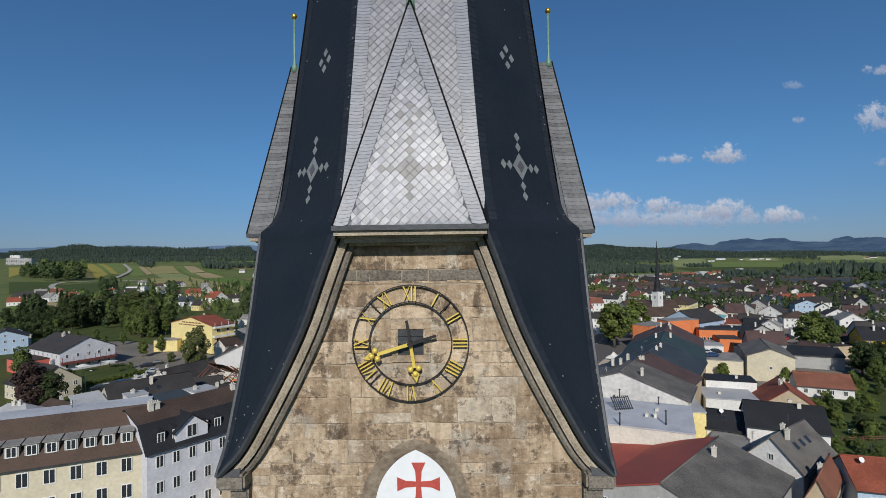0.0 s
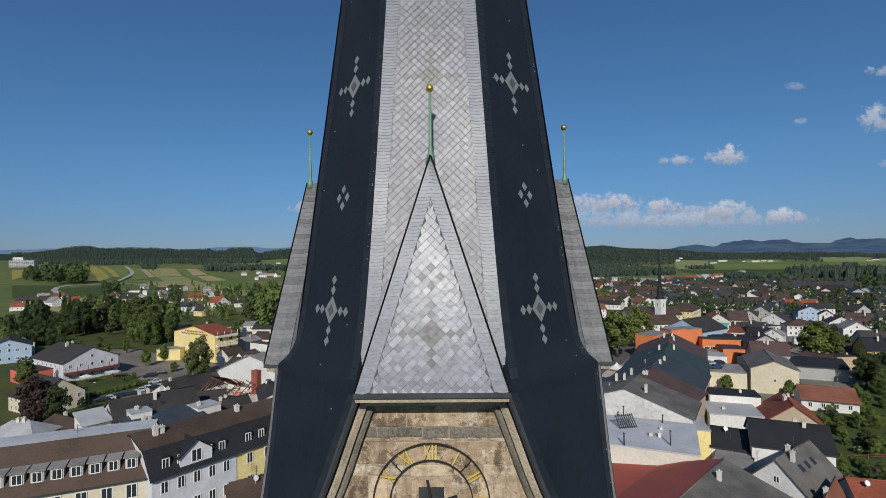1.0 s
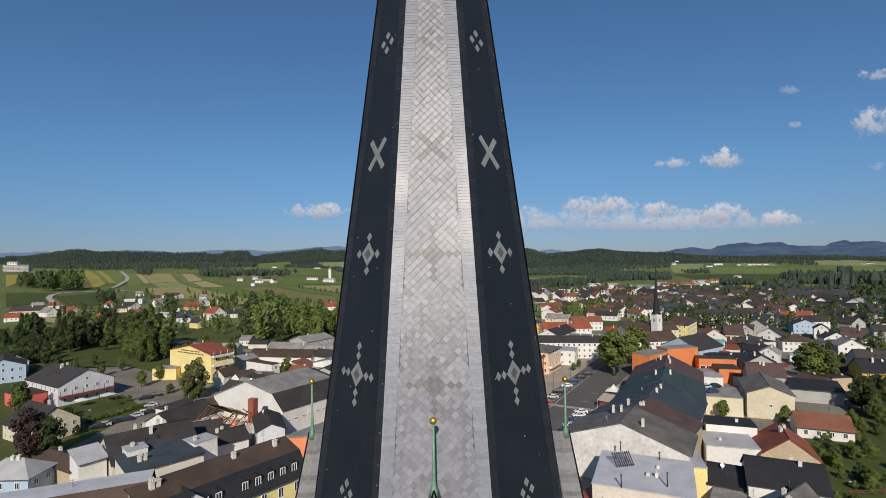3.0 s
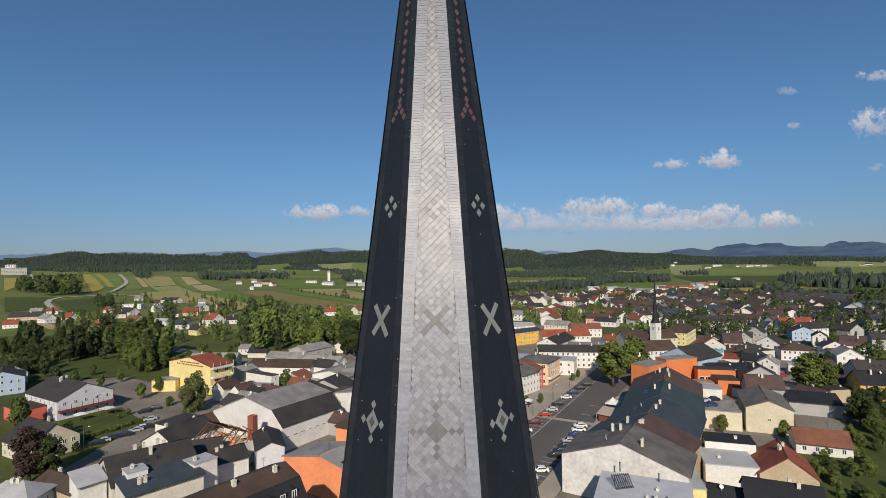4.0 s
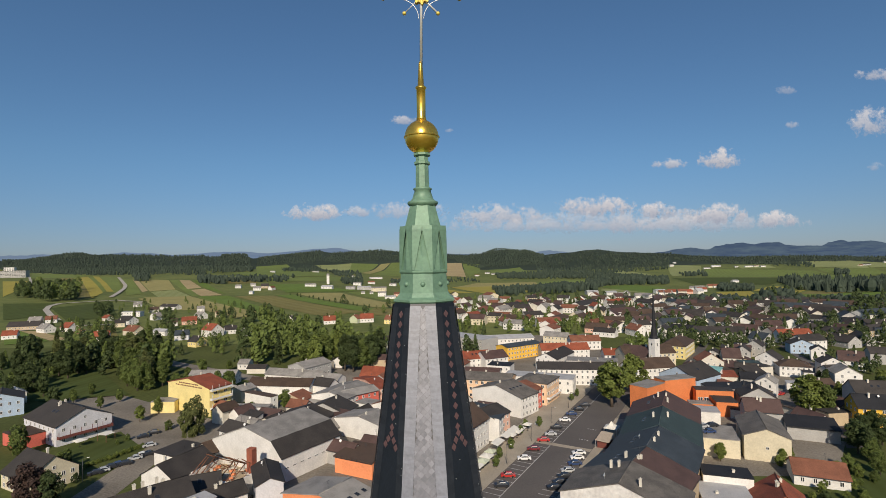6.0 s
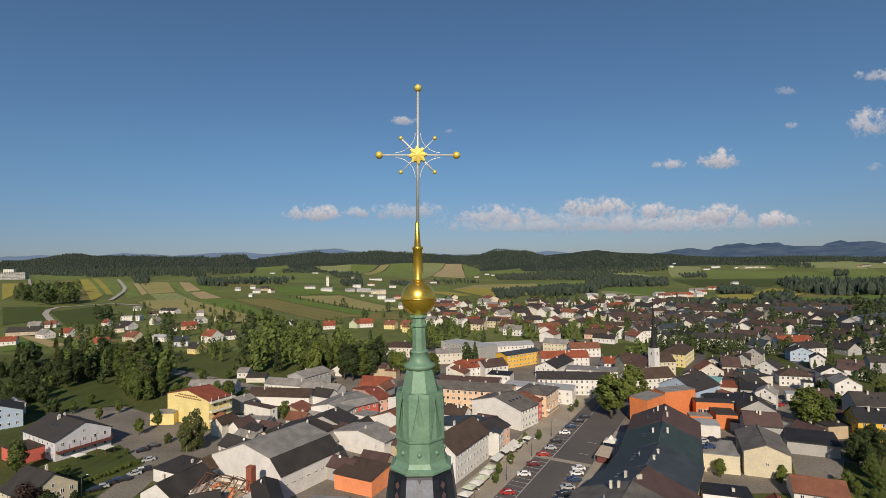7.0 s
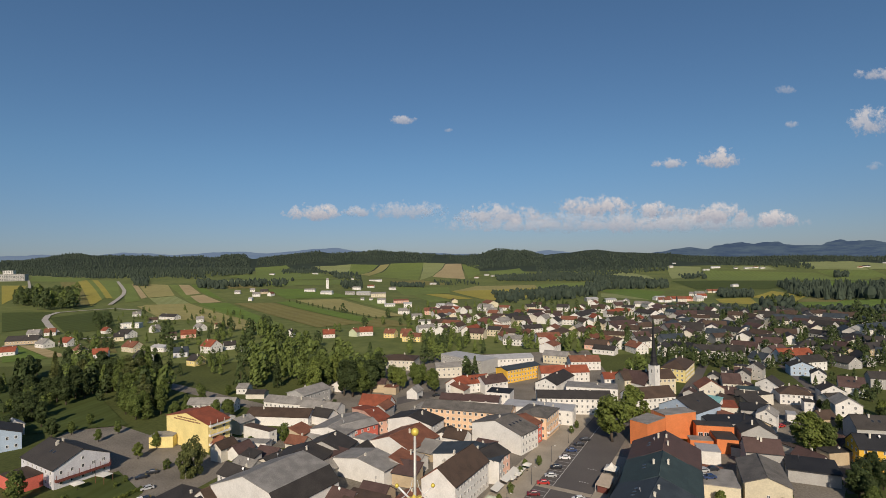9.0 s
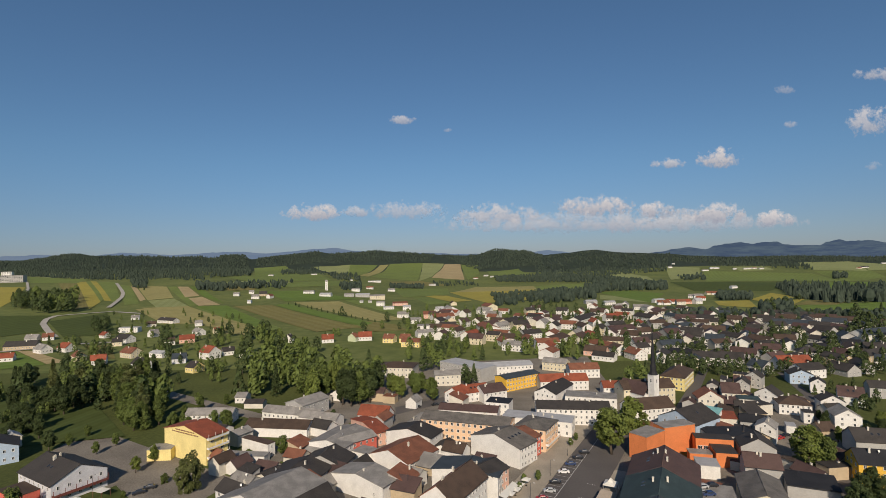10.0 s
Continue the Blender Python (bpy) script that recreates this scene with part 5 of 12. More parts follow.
def tree_proto(kind, seed):
    rg = random.Random(seed)
    root = new("tree")
    trunk, crown = bmesh.new(), bmesh.new()
    H = 10.0
    lobes = []
    if kind == "conifer":
        rod(trunk, (0, 0, -0.3), (0, 0, 9.4), 0.2, 7, 0.04)
        for k in range(210):
            z = 0.9 + 8.9 * (k / 210) ** 0.9
            r = 1.95 * (1 - z / 10.2) ** 0.85 + 0.1
            a = rg.uniform(0, 6.283)
            for q in range(7):
                rr = r * rg.uniform(0.35, 1.05)
                p = Vector((rr * math.cos(a), rr * math.sin(a), z - 0.28 * rr + rg.uniform(-0.2, 0.2)))
                lobes.append((p, 0.30))
                a += rg.uniform(-0.4, 0.4)
        leaf = 0.34
        pts = [p for p, r in lobes]
    else:
        tall = {"broad": 1.0, "slim": 0.62, "round": 1.12, "bush": 1.3}[kind]
        rod(trunk, (0, 0, -0.3), (0.1, 0.05, 3.2), 0.27, 8, 0.2)
        rod(trunk, (0.1, 0.05, 3.2), (0.0, 0.1, 7.2), 0.2, 7, 0.07)
        cent = []
        n = 17 if kind != "slim" else 20
        for k in range(n):
            f = k / (n - 1)
            z = 2.6 + 6.4 * f if kind != "bush" else 1.2 + 7.6 * f
            rad = (2.9 * math.sin(math.pi * (0.16 + 0.76 * f)) ** 0.8) * tall
            a = k * 2.4 + rg.uniform(-0.5, 0.5)
            rr = rad * rg.uniform(0.35, 0.78)
            c = Vector((rr * math.cos(a), rr * math.sin(a), z + rg.uniform(-0.5, 0.5)))
            cent.append((c, rg.uniform(0.85, 1.45) * (0.8 if kind == "slim" else 1.0)))
            if k % 2 == 0:
                rod(trunk, (0.05, 0.05, max(2.2, z - 2.2)), c, 0.075, 5, 0.02)
        pts = []
        for c, r in cent:
            for q in range(215):
                d = Vector((rg.gauss(0, 1), rg.gauss(0, 1), rg.gauss(0, 0.85)))
                d = d.normalized() * r * (rg.uniform(0.25, 1.0) ** 0.45)
                pts.append(c + d)
        leaf = 0.30
    for p in pts:
        n = (Vector((p.x, p.y, (p.z - 5) * 0.7)).normalized() + Vector((rg.uniform(-1, 1), rg.uniform(-1, 1), rg.uniform(-0.6, 1)))).normalized()
        u = n.orthogonal().normalized()
        w = n.cross(u)
        a = rg.uniform(0, 6.283)
        u, w = u * math.cos(a) + w * math.sin(a), w * math.cos(a) - u * math.sin(a)
        s = leaf * rg.uniform(0.6, 1.25)
        poly(crown, [p - u * s, p - w * s * 0.6 + n * s * 0.2, p + u * s, p + w * s * 0.6 + n * s * 0.15])
    return root, trunk, crown

def tree(x, y, h, kind="broad", leaf="green", seed=0, spread=1.0, z=None, label=""):
    key = (kind, leaf, seed % 3)
    g = ground_height(x, y) if z is None else z
    word = {"green": "green", "bright": "fresh green", "dark": "dark green", "copper": "copper-red", "birch": "light green"}[leaf]
    if key not in TREES:
        root, tr, cr = tree_proto(kind, 11 + seed % 3 + len(kind) * 7)
        part("trunk", tr, BARK_W if leaf == "birch" else BARK, root)
        part("crown", cr, LEAF[leaf], root)
        TREES[key] = root
        tagged(root, "", "tree")
        ob = root
    else:
        ob = copy_thing(TREES[key], Matrix.Identity(4))
    s = h / 10
    ob.matrix_basis = pose(x, y, g, 0, 0, (seed * 47) % 360) @ Matrix.Diagonal((s * spread, s * spread, s, 1))
    shape = {"conifer": "conifer", "broad": "leafy tree", "slim": "slender tree", "round": "round-crowned tree", "bush": "bushy tree"}[kind]
    tagged(ob, label or f"{word} {shape} in full summer leaf" if kind != "conifer" else f"{word} conifer with drooping needle branches", "tree", "trees of the town")
    return ob

# cars
CAR_COL = {"white": (0.75, 0.75, 0.74), "silver": (0.42, 0.43, 0.44), "red": (0.42, 0.03, 0.025), "dark": (0.022, 0.024, 0.03), "blue": (0.03, 0.055, 0.14), "wine": (0.16, 0.02, 0.025)}
CAR_M = {k: mat("car_" + k, c, tuple(v * 0.9 for v in c), rough=0.3, big=0.3, fine=3, amt=0.2, bump=0.01, spec=0.6) for k, c in CAR_COL.items()}
TYRE = mat("tyre_rubber", (0.02, 0.02, 0.02), rough=0.9)
CARS = {}
def car(x, y, rz, col, z=None):
    g = (ground_height(x, y) if z is None else z) + 0.03
    if col not in CARS:
        root = new("car")
        bm = bmesh.new()
        prof = [(-2.1, 0.28), (-2.15, 0.62), (-2.05, 0.86), (-1.25, 0.95), (-0.55, 1.42), (1.05, 1.46), (1.75, 1.02), (2.1, 0.92), (2.16, 0.55), (2.1, 0.28)]
        secs = [(-0.86, 0.92), (-0.80, 1.0), (0.80, 1.0), (0.86, 0.92)]
        rings = [[bm.verts.new((px * (1 if 0 < i < 3 else 0.985), sy * (0.84 if pz > 1.2 else 1.0), 0.28 + (pz - 0.28) * sc)) for px, pz in prof] for i, (sy, sc) in enumerate(secs)]
        for a, b in zip(rings, rings[1:]):
            for k in range(len(prof)):
                bm.faces.new((a[k], a[(k + 1) % len(prof)], b[(k + 1) % len(prof)], b[k])).smooth = False
        bm.faces.new(rings[0])
        bm.faces.new(rings[-1][::-1])
        bmesh.ops.recalc_face_normals(bm, faces=bm.faces)
        part("body", bm, CAR_M[col], root)
        bm = bmesh.new()
        poly(bm, [(-1.22, -0.66, 0.985), (-0.6, -0.6, 1.41), (-0.6, 0.6, 1.41), (-1.22, 0.66, 0.985)])
        poly(bm, [(1.12, -0.6, 1.44), (1.74, -0.66, 1.05), (1.74, 0.66, 1.05), (1.12, 0.6, 1.44)])
        for s in (-1, 1):
            poly(bm, [(-1.05, s * 0.868, 0.93), (1.55, s * 0.868, 0.97), (1.0, s * 0.745, 1.36), (-0.5, s * 0.745, 1.33)])
        part("glass", bm, GLASS_D, root, "tinted car windows")
        for px in (-1.35, 1.35):
            for py in (-0.78, 0.78):
                bm = bmesh.new()
                lathe(bm, [(0.2, -0.12), (0.32, -0.11), (0.32, 0.11), (0.2, 0.12)], 14, m=Matrix.Translation((px, py, 0.32)) @ pose(0, 0, 0, 90, 0, 0))
                part("wheel", bm, TYRE, root)
        CARS[col] = root
        ob = root
    else:
        ob = copy_thing(CARS[col], Matrix.Identity(4))
    ob.matrix_basis = pose(x, y, g, 0, 0, rz)
    word = {"wine": "dark red", "dark": "black"}.get(col, col)
    return tagged(ob, f"{word} hatchback car parked on the asphalt", "car", "parked cars")

TREE_V, TREE_F, TREE_M = [], [], []
def far_tree(x, y, h, leaf):
    """One of the countless garden trees far off: a ragged crown of leaf clumps on a stem."""
    rg = random.Random(int(x * 13 + y * 7))
    z, r = ground_height(x, y), h * rg.uniform(0.24, 0.34)
    slim = rg.random() < 0.3
    for k in range(150):
        f = rg.random()
        rad = r * (math.sin(math.pi * (0.12 + 0.85 * f)) ** 0.7 if not slim else 0.75 * (1.05 - f)) * rg.uniform(0.5, 1.05)
        a = rg.uniform(0, 6.283)
        c = Vector((x + rad * math.cos(a), y + rad * math.sin(a), z + h * (0.16 + 0.84 * f)))
        s = h * rg.uniform(0.045, 0.085)
        n = Vector((math.cos(a) + rg.uniform(-0.6, 0.6), math.sin(a) + rg.uniform(-0.6, 0.6), rg.uniform(-0.1, 0.9))).normalized()
        u = n.orthogonal().normalized()
        w = n.cross(u)
        i = len(TREE_V)
        TREE_V.extend(((c - u * s)[:], (c - w * s * 0.8 + n * s * 0.2)[:], (c + u * s)[:], (c + w * s * 0.8 + n * s * 0.2)[:]))
        TREE_F.append((i, i + 1, i + 2, i + 3))
        TREE_M.append(1 if leaf == "dark" else 0)
    i = len(TREE_V)
    for q in range(3):
        TREE_V.append((x + 0.2 * math.cos(q * 2.1), y + 0.2 * math.sin(q * 2.1), z - 0.3))
    TREE_V.append((x, y, z + h * 0.7))
    for q in range(3):
        TREE_F.append((i + q, i + (q + 1) % 3, i + 3))
        TREE_M.append(2)

def far_trees():
    me = bpy.data.meshes.new("garden_trees")
    me.from_pydata(TREE_V, [], TREE_F)
    for mm in (LEAF["green"], LEAF["dark"], BARK):
        me.materials.append(mm)
    me.polygons.foreach_set("material_index", TREE_M)
    return tagged(new("garden_trees", me), "green garden trees and hedges between distant houses", "trees", kind="stuff")
# crown greens lightened in the base colour for the haze of distance
NEEDLE = mat("hazed_forest_crowns", (0.058, 0.076, 0.054), (0.032, 0.045, 0.035), rough=0.95, big=0.01, fine=0.15, amt=0.8, bump=0.2, isl=0.8, spec=0.1)
def forest(pts, n, h, pointed=0.75):
    """A wood far off: many small ragged crowns in one mesh, most of them spruces."""
    rg = random.Random(int(abs(pts[0][0])) + n)
    a, b, c, d = [Vector((p[0], p[1], 0)) for p in pts]
    verts, faces = [], []
    for k in range(n):
        u, v = rg.random(), rg.random()
        p = a.lerp(b, u).lerp(d.lerp(c, u), v)
        z, hh = ground_height(p.x, p.y), h * rg.uniform(0.7, 1.25)
        sharp = rg.random() < pointed
        r = hh * (rg.uniform(0.17, 0.27) if sharp else rg.uniform(0.28, 0.42))
        a0, i0 = rg.uniform(0, 6.28), len(verts)
        rings = ((1.0, 0.06), (0.62, 0.42), (0.74, 0.40), (0.30, 0.78)) if sharp else ((0.7, 0.08), (1.0, 0.40), (0.85, 0.70), (0.45, 0.92))
        for rr, zz in rings:
            for q in range(6):
                w = r * rr * rg.uniform(0.72, 1.25)
                verts.append((p.x + w * math.cos(a0 + q * 1.047), p.y + w * math.sin(a0 + q * 1.047), z + hh * (zz + rg.uniform(-0.06, 0.06))))
        verts.append((p.x, p.y, z + hh))
        for m in range(3):
            for q in range(6):
                faces.append((i0 + m * 6 + q, i0 + m * 6 + (q + 1) % 6, i0 + m * 6 + 6 + (q + 1) % 6, i0 + m * 6 + 6 + q))
        for q in range(6):
            faces.append((i0 + 18 + q, i0 + 18 + (q + 1) % 6, i0 + 24))
    me = bpy.data.meshes.new("wood")
    me.from_pydata(verts, [], faces)
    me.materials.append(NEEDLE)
    return tagged(new("wood", me), "dark green spruce wood on a far slope", "wood", kind="stuff")
FAR_V, FAR_F, FAR_M = [], [], []
FAR_SLOTS = [WALLS["white"], WALLS["cream"], WALLS["pale"], WALLS["grey"], ROOFS["red"], ROOFS["rust"], ROOFS["grey"], ROOFS["dark"], ROOFS["brown"], ROOFS["mauve"], ROOFS["blue"], GLASS_D]
def far_house(x, y, rz, L, W, he, rise, wall, roof):
    """A small distant house for the joined far part of the town."""
    wi = {"white": 0, "cream": 1, "pale": 2, "grey": 3}[wall]
    ri = {"red": 4, "rust": 5, "grey": 6, "dark": 7, "brown": 8, "mauve": 9, "blue": 10}[roof]
    m = pose(x, y, ground_height(x, y), 0, 0, rz)
    def add(pts, k):
        i = len(FAR_V)
        FAR_V.extend((m @ Vector(p))[:] for p in pts)
        FAR_F.append(tuple(range(i, i + len(pts))))
        FAR_M.append(k)
    a, b, o = L / 2, W / 2, 0.4
    for s in (-1, 1):
        add([(-a, s * b, -1), (a, s * b, -1), (a, s * b, he), (-a, s * b, he)][::s], wi)
        add([(s * a, -b, -1), (s * a, b, -1), (s * a, b, he), (s * a, 0, he + rise), (s * a, -b, he)][::s], wi)
        zo = he - rise * o / b
        up = [(-a - o, s * (b + o), zo), (a + o, s * (b + o), zo), (a + o, 0, he + rise), (-a - o, 0, he + rise)]
        add([(p, q, r + 0.25) for p, q, r in up][::s], ri)
        add(up[::-s], ri)
        add([up[0], up[1], (up[1][0], up[1][1], zo + 0.25), (up[0][0], up[0][1], zo + 0.25)][::s], ri)
        for e in (0, 1):
            p, q = up[e], up[3 - e]
            add([p, q, (q[0], q[1], q[2] + 0.25), (p[0], p[1], p[2] + 0.25)], ri)
        n = int(L / 3.2)
        for k in range(2 if he > 4.5 else 1):
            for i in range(n):
                u, z = (i - (n - 1) / 2) * L / n, (k + 0.55) * he / (2 if he > 4.5 else 1)
                add([(u - 0.5, s * (b + 0.03), z - 0.6), (u + 0.5, s * (b + 0.03), z - 0.6), (u + 0.5, s * (b + 0.03), z + 0.6), (u - 0.5, s * (b + 0.03), z + 0.6)][::s], 11)

def far_town():
    me = bpy.data.meshes.new("distant_houses")
    me.from_pydata(FAR_V, [], FAR_F)
    for mm in FAR_SLOTS:
        me.materials.append(mm)
    me.polygons.foreach_set("material_index", FAR_M)
    return tagged(new("distant_houses", me), "small plastered houses with red and grey roofs far off", "houses", kind="stuff")
# ---- roads, yards and fields ----
# dark green; two of its meadows wear it in place of shade
FIELD_DARK = mat("dark_field", (0.085, 0.112, 0.036), (0.063, 0.083, 0.027), rough=0.95, big=0.008, fine=0.09, amt=0.7, bump=0.3, spec=0.1, furrow=10)
FIELD_GREEN = mat("green_field", (0.19, 0.245, 0.075), (0.141, 0.181, 0.056), rough=0.95, big=0.008, fine=0.09, amt=0.7, bump=0.3, spec=0.1, furrow=25)
FIELD_LIGHT = mat("light_field", (0.3, 0.335, 0.15), (0.222, 0.248, 0.111), rough=0.95, big=0.008, fine=0.09, amt=0.7, bump=0.3, spec=0.1, furrow=-20)
FIELD_KHAKI = mat("khaki_field", (0.36, 0.33, 0.145), (0.266, 0.244, 0.107), rough=0.95, big=0.008, fine=0.09, amt=0.7, bump=0.3, spec=0.1, furrow=32)
FIELD_YELLOW = mat("yellow_field", (0.39, 0.345, 0.085), (0.289, 0.255, 0.063), rough=0.95, big=0.008, fine=0.09, amt=0.7, bump=0.3, spec=0.1, furrow=75)
FIELD_TAN = mat("tan_field", (0.46, 0.37, 0.215), (0.34, 0.274, 0.159), rough=0.95, big=0.008, fine=0.09, amt=0.7, bump=0.3, spec=0.1, furrow=30)
FIELD_OLIVE = mat("olive_field", (0.235, 0.215, 0.085), (0.174, 0.159, 0.063), rough=0.95, big=0.008, fine=0.09, amt=0.7, bump=0.3, spec=0.1, furrow=-35)
FIELD_BRIGHT = mat("bright_field", (0.155, 0.23, 0.055), (0.115, 0.17, 0.041), rough=0.95, big=0.008, fine=0.09, amt=0.7, bump=0.3, spec=0.1, furrow=60)
PATH = mat("pale_lane", (0.46, 0.43, 0.38), (0.33, 0.31, 0.27), rough=0.95, big=0.05, fine=0.8, amt=0.6, bump=0.1, spec=0.1)
patch("yard", [(-75, 55), (72, 55), (122, 420), (-75, 400)], GRAVEL, 0.02, "grey gravel and worn asphalt of the town centre", "yard", 8)
patch("road", [(123.1, 270.0), (132.7, 269.9), (210.2, 391.9), (205.0, 392.0)], ASPHALT, 0.05, "narrow shaded street between houses", "road", 4)
patch("road", [(131.8, 165.4), (137.3, 165.3), (218.0, 296.2), (212.7, 296.3)], ASPHALT, 0.05, "grey side road between gardens", "road", 6)
patch("road", [(211.0, 293.9), (216.3, 293.9), (237.5, 351.6), (233.6, 351.6)], ASPHALT, 0.06, "grey side road between gardens", "road", 4)
patch("yard", [(-175.7, 232.3), (-178.7, 265.6), (-78.6, 199.1), (-90.3, 168.2)], GRAVEL, 0.04, "grey gravel parking yard", "yard", 6)
patch("road", [(-102.6, 121.3), (-90.2, 120.8), (-93.0, 177.5), (-103.3, 181.8)], GRAVEL, 0.06, "pale asphalt lane beside a lawn", "road", 6)
patch("lawn", [(-132.9, 177.2), (-113.4, 161.7), (-104.0, 177.8), (-123.5, 196.4)], FIELD_DARK, 0.09, "fresh green garden lawn behind a white house", "lawn", 4)
patch("lawn", [(89.2, 125.1), (137.5, 160.2), (124.1, 124.2), (72.1, 85.9)], FIELD_DARK, 0.05, "green kitchen garden lawn", "lawn", 6)
patch("yard", [(120.5, 174.1), (136.3, 171.5), (117.8, 150.5), (105.5, 153.5)], GRAVEL, 0.045, "grey asphalt yard beside a garage", "yard", 4)
patch("yard", [(71.8, 147.0), (102.8, 145.6), (149.7, 217.6), (117.5, 225.9)], GRAVEL, 0.03, "grey asphalt yard behind the houses", "yard", 4)
patch("yard", [(169.6, 287.6), (217.6, 295.8), (169.7, 212.2), (129.3, 208.4)], GRAVEL, 0.035, "grey asphalt yards between the gardens", "yard", 4)
# coloured dark to stand in for the shade of the trees
patch("meadow", [(-312.4, 348.7), (-282.0, 390.6), (-152.8, 250.1), (-210.8, 235.4)], FIELD_DARK, 0.45, "rough meadow below the wood, its shade put into the green", "meadow", 12)
patch("road", [(-202.2, 342.1), (-203.8, 354.5), (-95.4, 280.9), (-96.5, 271.1)], GRAVEL, 0.05, "pale village lane", "road", 5)
patch("road", [(-23.9, 275.8), (-25.1, 289.3), (7.5, 311.6), (7.1, 298.3)], ASPHALT, 0.06, "grey road beside a park", "road", 4)
patch("road", [(-76.0, 203.9), (-65.3, 198.2), (-59.8, 248.2), (-65.3, 248.2)], GRAVEL, 0.06, "pale yard lane", "road", 4)
patch("field", [(-504.3, 868.7), (-439.0, 897.3), (-232.0, 643.0), (-214.2, 569.1)], FIELD_KHAKI, 0.7, "dry khaki meadow strip", "field", 8)
patch("field", [(-425.4, 897.6), (-375.2, 907.8), (-227.7, 676.7), (-227.1, 637.1)], FIELD_BRIGHT, 0.7, "fresh green meadow strip", "field", 8)
patch("field", [(-1219.5, 1428.7), (-1133.4, 1409.0), (-841.5, 1022.7), (-747.6, 876.1)], FIELD_YELLOW, 0.59, "yellow-green ripening crop field", "field", 18)
patch("field", [(-2020.0, 2563.0), (-1725.6, 2381.1), (-1198.6, 1766.0), (-1603.1, 2020.1)], FIELD_LIGHT, 0.85, "light green meadow on a far slope", "field", 18)
patch("field", [(-1603.1, 2020.1), (-1171.3, 1725.9), (-1074.5, 1521.8), (-1294.8, 1620.5)], FIELD_GREEN, 0.72, "green meadow on the slope", "field", 18)
patch("field", [(-1150.8, 1553.0), (-1074.5, 1521.8), (-590.3, 867.0), (-602.1, 843.7)], FIELD_OLIVE, 0.57, "olive mown field strip", "field", 18)
patch("field", [(-1117.1, 1582.1), (-1096.2, 1594.6), (-634.2, 962.4), (-579.7, 851.5)], FIELD_YELLOW, 0.58, "yellow-green ripening crop field", "field", 18)
patch("field", [(-1096.2, 1594.6), (-1097.9, 1617.7), (-660.1, 1011.8), (-634.2, 962.4)], FIELD_GREEN, 0.59, "green meadow on the slope", "field", 18)
patch("field", [(-1097.9, 1617.7), (-1047.6, 1571.5), (-626.6, 981.9), (-639.4, 981.7)], FIELD_YELLOW, 0.59, "yellow-green ripening crop field", "field", 18)
patch("field", [(-1045.0, 1570.2), (-945.6, 1499.8), (-629.3, 1012.1), (-607.4, 953.5)], FIELD_GREEN, 0.58, "green meadow on the slope", "field", 18)
patch("field", [(-849.8, 1367.0), (-791.6, 1317.4), (-547.5, 936.7), (-557.5, 909.5)], FIELD_GREEN, 0.54, "green meadow on the slope", "field", 18)
patch("field", [(-791.6, 1317.4), (-776.6, 1314.0), (-573.3, 1003.4), (-567.0, 973.8)], FIELD_TAN, 0.54, "tan bare earth field strip", "field", 18)
patch("field", [(-785.6, 1331.7), (-682.7, 1286.6), (-536.3, 1036.2), (-564.4, 993.6)], FIELD_KHAKI, 0.54, "khaki hay field in strips", "field", 18)
patch("field", [(-557.8, 983.9), (-529.9, 1025.9), (-436.0, 895.5), (-477.6, 869.3)], FIELD_LIGHT, 0.49, "light green meadow on a far slope", "field", 18)
patch("field", [(-681.3, 1286.5), (-658.4, 1285.9), (-430.6, 913.2), (-435.0, 895.5)], FIELD_GREEN, 0.52, "green meadow on the slope", "field", 18)
patch("field", [(-655.5, 1285.9), (-629.0, 1286.4), (-505.4, 1082.2), (-518.2, 1047.9)], FIELD_TAN, 0.54, "tan bare earth field strip", "field", 18)
patch("field", [(-503.5, 1027.3), (-489.6, 1060.7), (-393.6, 923.0), (-423.5, 904.5)], FIELD_TAN, 0.49, "tan bare earth field strip", "field", 18)
patch("field", [(-624.8, 1286.6), (-602.9, 1288.0), (-393.3, 941.7), (-492.3, 1071.8)], FIELD_BRIGHT, 0.53, "fresh green meadow", "field", 18)
patch("field", [(-504.1, 852.8), (-420.9, 870.2), (-280.2, 674.1), (-365.1, 680.7)], FIELD_KHAKI, 0.44, "khaki hay field in strips", "field", 18)
patch("field", [(-417.2, 878.6), (-374.3, 896.2), (-190.5, 623.3), (-209.6, 580.9)], FIELD_GREEN, 0.43, "green meadow on the slope", "field", 18)
patch("field", [(-310.0, 723.0), (-271.7, 690.1), (-208.2, 580.8), (-243.0, 584.7)], FIELD_KHAKI, 0.40, "khaki hay field in strips", "field", 18)
patch("field", [(-540.4, 710.4), (-517.3, 800.9), (-375.9, 597.2), (-422.1, 577.4)], FIELD_DARK, 0.43, "deep green meadow", "field", 18)
patch("field", [(-657.1, 770.1), (-583.4, 774.8), (-479.6, 621.7), (-501.1, 587.3)], FIELD_DARK, 0.44, "deep green meadow", "field", 18)
patch("field", [(-408.4, 497.8), (-392.0, 496.3), (-317.7, 438.5), (-330.6, 433.0)], FIELD_TAN, 0.38, "tan bare earth field strip", "field", 18)
patch("field", [(-415.7, 487.4), (-406.5, 494.8), (-329.8, 430.7), (-353.0, 413.9)], FIELD_BRIGHT, 0.38, "fresh green meadow", "field", 18)
patch("field", [(-361.0, 523.5), (-335.2, 524.3), (-283.3, 449.4), (-305.7, 456.4)], FIELD_OLIVE, 0.38, "olive mown field strip", "field", 18)
